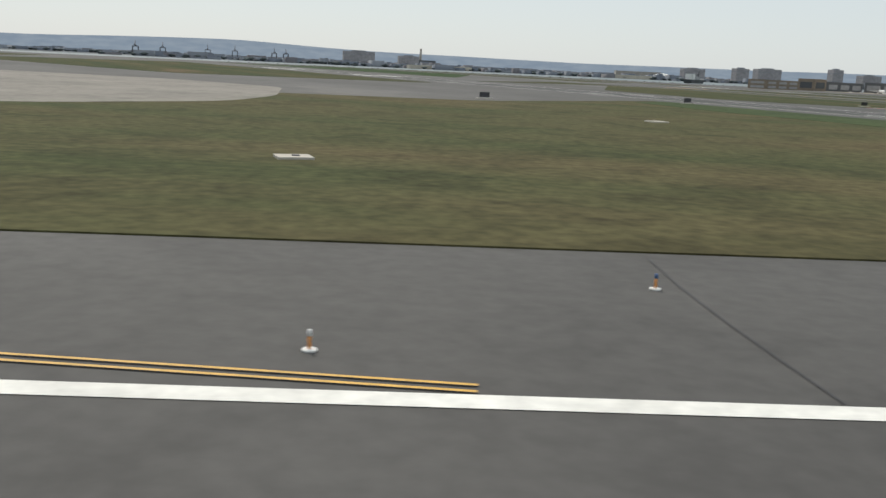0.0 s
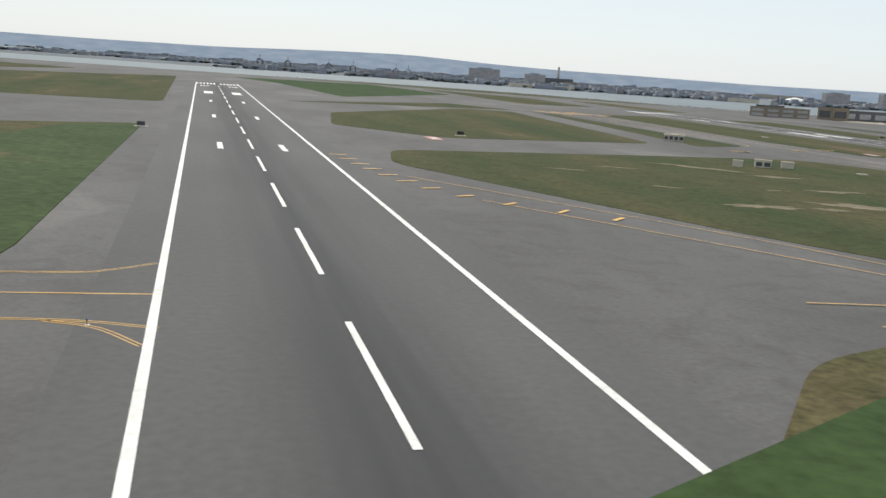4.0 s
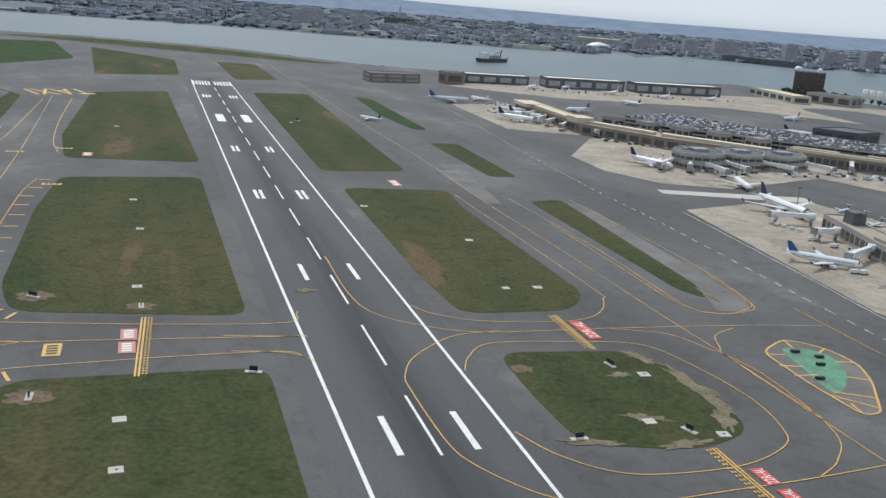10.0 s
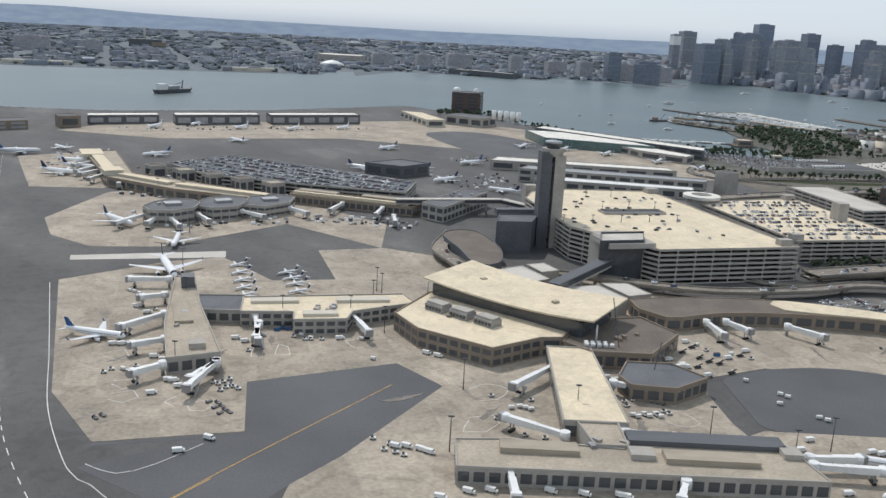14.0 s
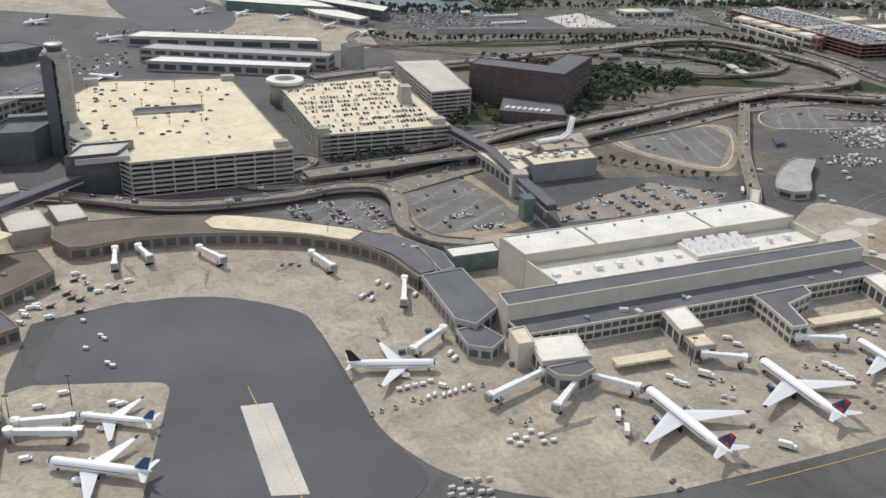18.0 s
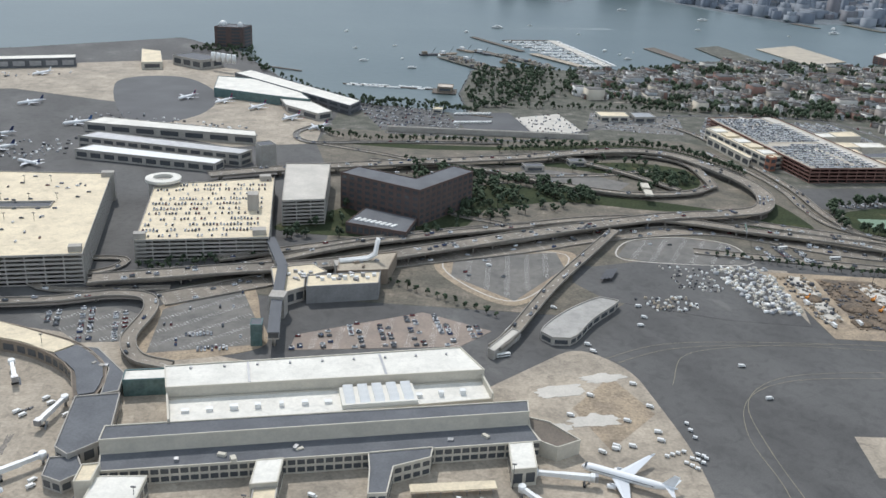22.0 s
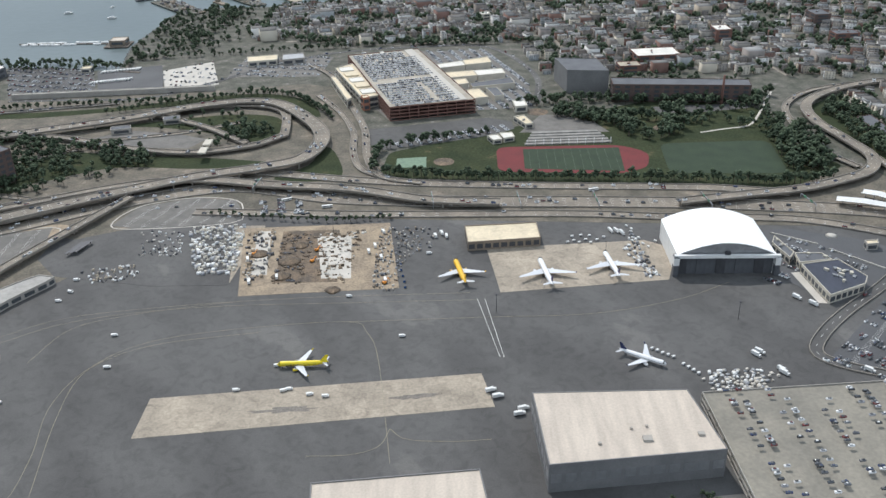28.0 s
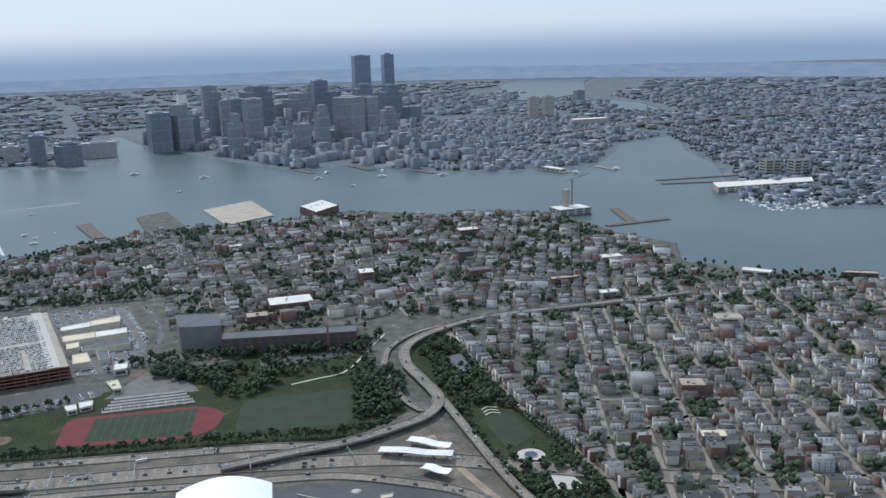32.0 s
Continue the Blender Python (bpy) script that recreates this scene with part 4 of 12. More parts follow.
ticks([(32.1, 115.8), (36.4, 120.3), (37.9, 126.5)], 4.4, 3.4, 1, 1)
ticks([(37.0, 131.5), (29.7, 148.4), (17.7, 171.4), (-0.7, 203.0), (-15.7, 223.2)], 10.5, 3.6, 1, 2)
ticks([(2.9, 232.7), (11.6, 211.5), (21.4, 194.4), (30.7, 177.5), (42.6, 156.3), (53.9, 140.9)], 10.5, 3.6, 1, 2)
ticks([(53.9, 140.9), (59.3, 136.1), (64.2, 134.2), (70.2, 134.9)], 5.0, 3.2, 1, 4)
ticks([(42.5, 99.1), (47.1, 99.7), (53.7, 98.9), (58.3, 94.0), (63.7, 84.7), (74.0, 66.0)], 6.2, 3.6, -1, 0.6)
ticks([(97.0, 69.0), (82.4, 90.7), (77.5, 98.8), (75.4, 103.8), (74.8, 108.2), (76.3, 113.3), (80.7, 118.8)], 6.0, 3.6, -1, 1)
ticks([(-36.0, 65.0), (-20.0, 72.0)], 12.0, 2.6, -1, 1)
ticks([(-60.7, 99.9), (-78.7, 104.9), (-92.8, 117), (-110.9, 140.1)], 6.5, 3.0, 1, 1)


def board(cx, cy, ux, uy, ln, wd, text="", paint=RED_PAINT, ink=WHITE_PAINT, size=1.0, name="painted_sign", label="red painted pavement sign with white writing", bars=0):
    """A painted panel; (ux, uy) is the way the writing runs."""
    d = Vector((ux, uy)).normalized()
    t = thing(name, cx, cy, math.degrees(math.atan2(d.y, d.x)), label, "road marking", z=0.1)
    part("panel", Mesh().ribbon([(-ln / 2, wd / 2), (ln / 2, wd / 2)], [(-ln / 2, -wd / 2), (ln / 2, -wd / 2)], 0.0), paint, t)
    if text:
        write(text, size, ink, t, ln * 0.9, wd * 0.74)
    for k in range(bars):
        x = (k + 0.5 - bars / 2) * ln * 0.8 / bars
        part("ink_bar", Mesh().ribbon([(x - ln * 0.25 / bars, wd * 0.3), (x + ln * 0.25 / bars, wd * 0.3)], [(x - ln * 0.25 / bars, -wd * 0.3), (x + ln * 0.25 / bars, -wd * 0.3)], 0.03), ink, t)
    return t


def write(text, size, material, parent, width, height, z=0.03, upright=None):
    """Writing in the built-in font, turned into a mesh of the given width and height."""
    cu = bpy.data.curves.new("writing", "FONT")
    cu.body, cu.size, cu.resolution_u = text, 1.0, 3
    tmp = bpy.data.objects.new("writing", cu)
    me = bpy.data.meshes.new_from_object(tmp)
    bpy.data.objects.remove(tmp)
    bpy.data.curves.remove(cu)
    co = np.empty(len(me.vertices) * 3)
    me.vertices.foreach_get("co", co)
    co = co.reshape(-1, 3)
    lo, hi = co.min(0), co.max(0)
    co[:, 0] = (co[:, 0] - (lo[0] + hi[0]) / 2) * width / (hi[0] - lo[0])
    co[:, 1] = (co[:, 1] - (lo[1] + hi[1]) / 2) * height / (hi[1] - lo[1])
    co[:, 2] = z
    if upright is not None:
        co = np.c_[co[:, 0], np.full(len(co), upright), co[:, 1]]
    me.vertices.foreach_set("co", co.ravel())
    me.materials.clear()
    me.materials.append(material)
    me.update()
    ob = new("writing", me)
    ob.parent = parent
    return ob


FAR = (0.5, -0.87)     # along the holding lines, away from the far edge
for cx, cy in ((-116.3, 31.4), (-113.9, 26.7)):
    board(cx, cy, *FAR, 3.9, 2.2, "4R-22L")
for cx, cy in ((-104.5, 37.9), (-101.9, 33)):
    board(cx, cy, -FAR[0], -FAR[1], 4.0, 2.1, "15R-33L")
for cx, cy in ((-10.1, 86.3), (-7.7, 81.7)):
    board(cx, cy, *FAR, 4.2, 2.2, bars=4)
for cx, cy in ((87.1, 136.3), (89.8, 131.1)):
    board(cx, cy, *FAR, 4.8, 2.6, paint=FADED_RED, bars=4, label="faded red painted pavement sign")
board(159.7, 170.4, -FAR[0], -FAR[1], 9.0, 2.5, "22R-4L")
for cx, cy in ((185.7, 123), (188.6, 118.4)):
    board(cx, cy, -FAR[0], -FAR[1], 4.2, 2.1, "22R-4L")
board(-7.5, 272.9, *FAR, 6.0, 3.0, paint=FADED_RED, bars=3, label="faded red painted pavement sign")
board(92.9, 284.7, -FAR[0], -FAR[1], 9.0, 3.0, paint=FADED_RED, bars=3, label="faded red painted pavement sign")
board(-111.1, 192.3, *FAR, 8.0, 3.0, paint=FADED_RED, bars=3, label="faded red painted pavement sign")
AMBER = "yellow painted taxiway direction panel with black writing"
board(33.1, 109.3, *FAR, 4.8, 2.5, paint=YELLOW_PAINT, ink=BLACK_PAINT, bars=4, label=AMBER)
board(65.9, 94, 0.88, 0.48, 5.6, 2.3, "F|M|F", YELLOW_PAINT, BLACK_PAINT, label=AMBER)
board(80.2, 125.9, *FAR, 5.2, 2.7, paint=YELLOW_PAINT, ink=BLACK_PAINT, bars=4, label=AMBER)
board(46.7, 140.3, 0.88, 0.48, 5.4, 2.2, paint=YELLOW_PAINT, ink=BLACK_PAINT, bars=4, label=AMBER)
for cx, cy in ((-27.3, 263.8), (-19, 277.8), (-43.6, 238.6), (10.3, 228)):
    board(cx, cy, 0.88, 0.48, 5.2, 2.0, paint=YELLOW_PAINT, ink=BLACK_PAINT, bars=3, label=AMBER)
t = thing("painted_word", -110.5, 411.0, 232, "large yellow painted word on the closed taxiway", "road marking", z=0.09)
write("TAXI", 1, YELLOW_PAINT, t, 28, 22)
t = thing("painted_word", 41.2, 84.5, -62 + 90, "small white painted word on the service road", "road marking", z=0.1)
write("STOP", 1, WHITE_PAINT, t, 1.8, 0.5)


def holding(ax, ay, bx, by, flip=False):
    """Two solid and two broken yellow lines across a taxiway."""
    a, b = Vector((ax, ay, 0)), Vector((bx, by, 0))
    d = (b - a).normalized()
    n = Vector((-d.y, d.x, 0)) * (-1 if flip else 1)
    t = thing("holding_line", 0, 0, label="yellow holding line, two solid and two broken stripes", category="road marking")
    for k in (0.0, 0.55):
        p = a + n * k
        part("solid_stripe", Mesh().ribbon(*sides([p, p + d * (b - a).length], 0.3), 0.11), YELLOW_PAINT, t)
    for k in (1.1, 1.6):
        s = 0.2
        while s < (b - a).length - 0.4:
            p = a + n * k + d * s
            part("dash", Mesh().ribbon(*sides([p, p + d * 0.5], 0.3), 0.11), YELLOW_PAINT, t)
            s += 1.0


holding(-116.6, 35.7, -109.9, 23.1)
holding(-107.6, 40, -101.0, 27.7, True)
holding(-13.3, 89, -6.2, 75.6, True)
holding(85, 144.2, 96.6, 121.6)
holding(153.7, 176.3, 162.0, 161.0, True)
holding(179.9, 129.1, 188.8, 112.4, True)


def pad(x, y, s=2.4, turn=28, lid=True):
    """A concrete manhole apron in the grass."""
    t = thing("manhole_pad", x, y, turn, "square white concrete pad with a dark lid in the grass", "manhole", "manhole pads")
    part("slab", Mesh().box(0, 0, 0, s, s * 0.9, 0.16), CONC_PALE, t)
    if lid:
        part("lid", Mesh().box(0.1, 0, 0.15, s * 0.2, s * 0.2, 0.06), STEEL_DARK, t, "dark iron lid")


for x, y in ((9.2, 64.8), (35, 81.1), (44.1, 72.7), (49.7, 84.8), (26.7, 124.4), (18, 140.2), (-0.3, 172.5), (75.7, 158.7), (54.6, 196.8), (101.9, 108.6), (108.5, 96.8), (38, 222.5), (171, 134.4), (181.4, 134), (170.3, 152.5), (148.4, 192.9), (142.1, 189.4), (-206, 26), (-168.9, 35.5), (-151.5, 67.3), (-179.9, 79.3), (-128.5, 39.3), (-109.2, 20), (-21.4, 197.7), (-32.2, 331.4), (16.9, 391.6), (-61.8, 301.2), (93.8, 247.7), (127.9, 224.9)):
    pad(x, y, random.uniform(1.5, 2.0), 28 + random.uniform(-6, 6), random.random() < 0.8)


def sign(x, y, turn, text="", w=1.5, h=0.75, face=BLACK_PAINT, label="black airfield sign board on a concrete plinth", base=2.6):
    t = thing("airfield_sign", x, y, turn, label, "sign", "airfield signs")
    part("plinth", Mesh().box(0, 0, 0, base, 0.9, 0.14), CONC_PALE, t)
    part("panel", Mesh().box(0, 0, 0.3, w, 0.16, h), face, t)
    for s in (-1, 1):
        part("leg", Mesh().box(s * w * 0.36, 0, 0.12, 0.08, 0.08, 0.2), METAL, t)
    if text:
        write(text, 1, WHITE_PAINT, t, h * 0.42, h * 0.7, upright=-0.1).location.z = 0.3 + h / 2


sign(-85.3, 26.3, 12, "5", 0.7, 0.75, label="black runway distance sign reading five", base=1.6)
sign(-97.1, 20.9, -58, w=1.9)
for x, y, r in ((-118.2, 11.9, 60), (-198.7, 127.6, 20), (-161.5, 155.8, 30), (-3.1, 68.9, -62), (3.4, 72.9, -62), (62.6, 146.1, -5), (81.8, 149.5, -60), (87.3, 110.4, -62), (50.2, 88.2, 10), (27.4, 123.7, 10), (111.7, 129.7, 15), (164.7, 154.6, -50), (161.4, 125.1, 30), (176.6, 133.5, -40), (-109.2, 208.3, 20), (16.8, 399.5, 10)):
    sign(x, y, r, w=random.uniform(1.2, 1.9), face=random.choice([BLACK_PAINT, STEEL_DARK]))

PATCHES = []


def blotch(x, y, rx, ry, turn, mat, label, seed, ragged=0.45, z=0.065):
    """A ragged patch of bare ground."""
    c, w = math.cos(radians(turn)), math.sin(radians(turn))
    PATCHES.append(z)
    z += 0.0015 * len(PATCHES)
    out = []
    for k in range(44):
        a = 2 * math.pi * k / 44
        f = 1 + ragged * (noise.noise((2.2 * math.cos(a) + seed * 3.1, 2.2 * math.sin(a), seed)) * 1.3 + 0.5 * noise.noise((6.5 * math.cos(a), 6.5 * math.sin(a), seed * 1.7)))
        u, v = rx * f * math.cos(a), ry * f * math.sin(a)
        out.append((x + c * u - w * v, y + w * u + c * v))
    return tagged(part("bare_soil", Mesh().prism(out, 0, z), mat), label, kind="structure")


DUST = surf("dry bare dirt", (0.205, 0.165, 0.105), (0.125, 0.106, 0.062), 2.5, 0.5, 0.95, grain=0.3, bump=0.2)
EARTH = surf("reddish bare earth", (0.17, 0.112, 0.070), (0.10, 0.078, 0.046), 2.0, 0.5, 0.95, grain=0.3, bump=0.2)
RED_SOIL, PALE_SOIL = "bare reddish soil patch in the grass", "pale dry bare patch in the grass"
for k, (x, y, r) in enumerate(((2.9, 73.1, 2.2), (62.6, 146.4, 2.6), (81.8, 149.2, 2.0), (87.3, 110.3, 2.3), (50.2, 88.0, 3.0), (150.6, 147.0, 1.6))):
    blotch(x, y, r * 1.2, r, 20, EARTH, RED_SOIL, k + 1, 0.3)
for k, (x, y, rx, ry, a) in enumerate(((-45, 124, 4.5, 1.6, 20), (-36, 128, 2.6, 1.0, 20), (-30, 135.5, 6.5, 2.2, 8), (-22, 138, 2.5, 0.7, 15), (-32, 154, 5.0, 1.2, 25), (-20, 149, 3.0, 1.2, 30), (-54, 178, 8.0, 1.6, -10), (-40, 172, 5.0, 1.3, 10), (-58, 137, 2.2, 0.7, 0), (-42, 147, 1.6, 0.5, 20), (-68, 162, 4.0, 0.7, 15), (-75, 150, 3.0, 0.6, 10), (-10, 146, 3.4, 0.7, 60), (9, 137, 3.2, 0.6, 100), (12, 131, 2.5, 0.5, 110))):
    blotch(x, y, rx, ry, a, DUST, PALE_SOIL, k + 11, 0.75)
for k, (x, y, rx, ry, a) in enumerate(((178.5, 150.5, 8.5, 1.5, 122), (182.0, 141.0, 4.5, 1.6, 95), (170.0, 160.0, 3.8, 1.2, 150), (166.5, 151.0, 2.0, 0.9, 30), (170.0, 135.5, 3.6, 1.0, 10), (164.0, 124.8, 4.0, 0.9, 12), (176.0, 129.0, 4.0, 0.9, 35), (184.0, 205.0, 3.5, 1.0, 115), (105.0, 170.0, 2.0, 1.0, 30))):
    blotch(x, y, rx, ry, a, DUST, PALE_SOIL, k + 31, 0.7)
for k, (x, y, rx, ry, a) in enumerate(((632, 197, 7, 2.2, 60), (640, 208, 4, 1.6, 30), (622, 204, 4, 1.2, 70), (508, 182, 6, 1.0, 20), (541, 168, 5, 1.0, 100), (575, 180, 5, 0.9, 100), (520, 176, 3, 0.8, 50), (604, 196, 4, 0.9, 110), (441, 268, 6, 0.6, 50), (418, 262, 5, 0.5, 90), (395, 268, 5, 0.6, 120), (468, 230, 5, 0.8, 100), (250, 236, 4, 0.8, 70), (228, 232, 3.5, 0.8, 40), (262, 250, 3, 0.8, 100), (300, 215, 5, 1.0, 30), (320, 208, 4, 0.8, 60), (355, 205, 4, 0.9, 80), (200, 360, 5, 1.0, 20), (770, 262, 9, 1.6, 5), (815, 268, 8, 1.2, 8), (870, 350, 6, 1.2, 80), (900, 355, 6, 1.2, 80))):
    blotch(x, y, rx, ry, a, STAIN, "dark oil and tyre stain on the concrete", k + 81, 0.7, 0.03)
for k, (x, y, rx, ry, a) in enumerate(((630, 285, 9, 4, 20), (645, 296, 8, 3, 20), (640, 268, 8, 3.5, 15), (628, 262, 5, 2.5, 10))):
    blotch(x, y, rx, ry, a, CONC_PALE, "broken pale slab among rubble", k + 121, 0.35, 0.06)
MUD = surf("dark mud", (0.085, 0.075, 0.062), (0.06, 0.052, 0.044), 3, 0.5, 0.9, grain=0.3, bump=0.3)
blotch(1.5, 126.5, 8.5, 6.0, 35, MUD, "dark muddy hollow in the grass", 71, 0.5)
blotch(4.0, 120.5, 3.0, 1.0, 30, BLACK_PAINT, "black wet puddle in the muddy hollow", 72, 0.5, 0.075)
blotch(-3.0, 135.0, 7.5, 2.4, 50, EARTH, "brown churned soil round the hollow", 73, 0.7, 0.06)


def edge_light(x, y):
    t = thing("taxiway_light", x, y, 0, "small elevated blue taxiway light on a white base plate", "light", "taxiway lights")
    part("base_plate", Mesh().post(0, 0, 0, 0.04, 0.13, 10), WHITE_METAL, t)
    part("stem", Mesh().post(0, 0, 0.04, 0.26, 0.03, 6), ORANGE, t)
    part("lamp", Mesh().tube([((0, 0, 0.26), 0.035, (0, 0, 1)), ((0, 0, 0.32), 0.04, (0, 0, 1)), ((0, 0, 0.37), 0.03, (0, 0, 1))], 8), BLUE if y > 0 else WHITE_METAL, t)


for x, y in ((-199.2, -2.8), (-192.6, 3.1), (-181.4, 0.3), (-173.8, 4.3), (-169.9, 7.4), (-156, 14.6), (-144.6, 21), (-139.3, 23.4), (-132.6, 26.9), (-130.5, 8), (-130.1, 12.9), (-127.1, 16), (-120.3, 19.4), (-108.5, 25.8), (-101.9, 43.1), (-96.5, 32.6), (-85, 37.5), (-126.4, 30.4), (-112.4, 37.4)):
    edge_light(x, y)
for x, y in ((-109.9, 22.7), (-117, 36.4), (-101.4, 27.2), (-108, 40.6), (-6.5, 75.9)):
    t = thing("guard_light", x, y, 20, "small yellow runway guard light on a stand", "light", "guard lights")
    part("stand", Mesh().box(0, 0, 0, 0.3, 0.3, 0.2), METAL, t)
    for s in (-0.14, 0.14):
        part("lamp", Mesh().tube([((s, -0.1, 0.34), 0.12, (0, 1, 0)), ((s, 0.1, 0.34), 0.12, (0, 1, 0))], 10), YELLOW_PAINT, t)

# service road crossing the grass, with a white zipper marking
tagged(part("service_road", Mesh().ribbon(*sides([Vector(p) for p in ((39.9, 92.4, 0), (44, 84.4, 0), (56.6, 61.2, 0), (67.9, 36.9, 0))], 4.2), 0.085), ASPHALT), "narrow asphalt service road through the grass", kind="structure")
tagged(part("service_road", Mesh().ribbon(*sides([Vector(p) for p in ((25.2, 119.3, 0), (18.5, 131, 0), (11.9, 142.6, 0))], 3.0), 0.085), ASPHALT_OLD), "narrow asphalt service road through the grass", kind="structure")
for x, y, a in ((38.4, 80.7, 10), (13.4, 121.4, 52)):
    t = thing("zipper_marking", x, y, a, "white chain of painted lozenges on the grass edge", "road marking", z=0.1)
    for k in range(7):
        q = [Vector((k * 0.85, 0, 0)), Vector((k * 0.85 + 0.42, 0.3, 0)), Vector((k * 0.85 + 0.85, 0, 0)), Vector((k * 0.85 + 0.42, -0.3, 0)), Vector((k * 0.85, 0, 0))]
        part("lozenge", Mesh().ribbon(*sides(q, 0.13), 0.0), WHITE_PAINT, t)

# compass rose pad
pad_outline = rounded([(191.5, 172.3), (196.4, 181.4), (203.4, 179.5), (208, 173.5), (208.6, 165.4), (206.8, 151.3), (203.8, 149.3), (197.7, 159.3)], 3)
cr = tagged(part("compass_pad", Mesh().prism(pad_outline, 0, 0.03), ASPHALT_OLD), "worn asphalt island with a faded green painted centre", kind="structure")
part("green_centre", Mesh().prism(closed([(195.5, 175.4), (201.4, 176.9), (205, 171.4), (203.6, 161.4), (200.7, 157.3), (197.6, 166.3)], 0.8), 0, 0.06), GREEN_PAINT, cr)
part("outline", Mesh().ribbon(*sides([Vector((*p, 0)) for p in pad_outline + pad_outline[:1]], 0.4), 0.07), YELLOW_PAINT, cr)
for a, b in (((192.1, 171.3), (195.5, 172.3)), ((196.4, 180.8), (197.4, 176.9)), ((203.4, 178.9), (201.9, 175.9)), ((207.5, 173.5), (204, 172.4)), ((208.6, 165.4), (204.6, 165.4)), ((207.7, 157.4), (200.7, 157.3)), ((206.7, 153.3), (199.7, 155.8)), ((195.6, 162.3), (199.6, 164.3)), ((193.6, 166.3), (197.6, 167.3)), ((203.8, 149.8), (202.7, 153.3))):
    part("spoke", Mesh().ribbon(*sides([Vector((*a, 0)), Vector((*b, 0))], 0.4), 0.08), YELLOW_PAINT, cr)
for x, y in ((197.5, 174.4), (201.5, 173.4), (201, 169.4), (199.6, 162.3)):
    t = thing("equipment_box", x, y, 20, "small dark equipment box on the painted pad", "box")
    part("case", Mesh().box(0, 0, 0.05, 1.6, 0.6, 0.5), BLACK_PAINT, t)
    part("foot", Mesh().box(0, 0, 0, 1.8, 0.8, 0.08), METAL, t)

# ---- buildings ----
CUBE = {}


def cube(material):
    """A unit cube of a material, shared by all pieces that use it."""
    if material.name not in CUBE:
        CUBE[material.name] = Mesh().box(0, 0, -0.5, 1, 1, 1).data("cube", material)
    return CUBE[material.name]


def piece(name, material, parent, x, y, z, sx, sy, sz, turn=0.0, label=""):
    """A box-shaped piece on a shared mesh, centred at (x, y), base at z."""
    ob = new(name, cube(material))
    ob.parent = parent
    ob.matrix_basis = Matrix.Translation((x, y, z + sz / 2)) @ Matrix.Rotation(turn, 4, "Z") @ Matrix.Diagonal((sx, sy, sz, 1))
    if label:
        ob["label"] = label
    return ob


def ccw(pts):
    return pts[::-1] if sum(a[0] * b[1] - b[0] * a[1] for a, b in zip(pts, pts[1:] + pts[:1])) < 0 else list(pts)


def edges(pts):
    """Middle, length, angle and outward normal of each side."""
    for a, b in zip(pts, pts[1:] + pts[:1]):
        d = Vector((b[0] - a[0], b[1] - a[1]))
        if d.length > 0.5:
            yield (a[0] + b[0]) / 2, (a[1] + b[1]) / 2, d.length, math.atan2(d.y, d.x), Vector((d.y, -d.x)) / d.length


def building(name, pts, h, wall, roof, floors=2, label="", category="building", bay=4.0, glass=GLASS, fill=0.72, win=0.55, parapet=0.5, group="", units=0, base=0.0, z=0.0):
    """Walls, a roof behind a parapet, and windows of their own in every storey."""
    if pts[0][1] > 480:
        bay *= 2
    pts = ccw(pts)
    ox, oy = pts[0]
    o = [(x - ox, y - oy) for x, y in pts]
    t = thing(name, ox, oy, 0, label, category, group, z)
    part("wall", Mesh().prism(o, 0, h), wall, t)
    part("roof", Mesh().prism([(x, y) for x, y in o], h, h + 0.12), roof, t)
    for x, y, ln, a, n in edges(o):
        if parapet:
            piece("parapet", wall, t, x - n.x * 0.1, y - n.y * 0.1, h, ln, 0.35, parapet, a)
        if floors and ln > 2.5:
            k = max(1, int((ln - 0.6) / bay))
            st = (h - base) / floors
            for f in range(floors):
                for i in range(k):
                    s = (i + 0.5) / k - 0.5
                    piece("window", glass, t, x + math.cos(a) * s * ln + n.x * 0.02, y + math.sin(a) * s * ln + n.y * 0.02, base + st * (f + 0.5 - win / 2), ln / k * fill, 0.12, st * win, a)
    rng = random.Random(len(name) + int(ox))
    for i in range(units):
        w = [rng.random() for _ in o]
        cx, cy = sum(v * p[0] for v, p in zip(w, o)) / sum(w), sum(v * p[1] for v, p in zip(w, o)) / sum(w)
        piece("roof_unit", METAL if i % 2 else wall, t, cx, cy, h + 0.1, rng.uniform(0.8, 2.4), rng.uniform(0.8, 1.6), rng.uniform(0.5, 1.1), rng.uniform(0, 3))
    return t


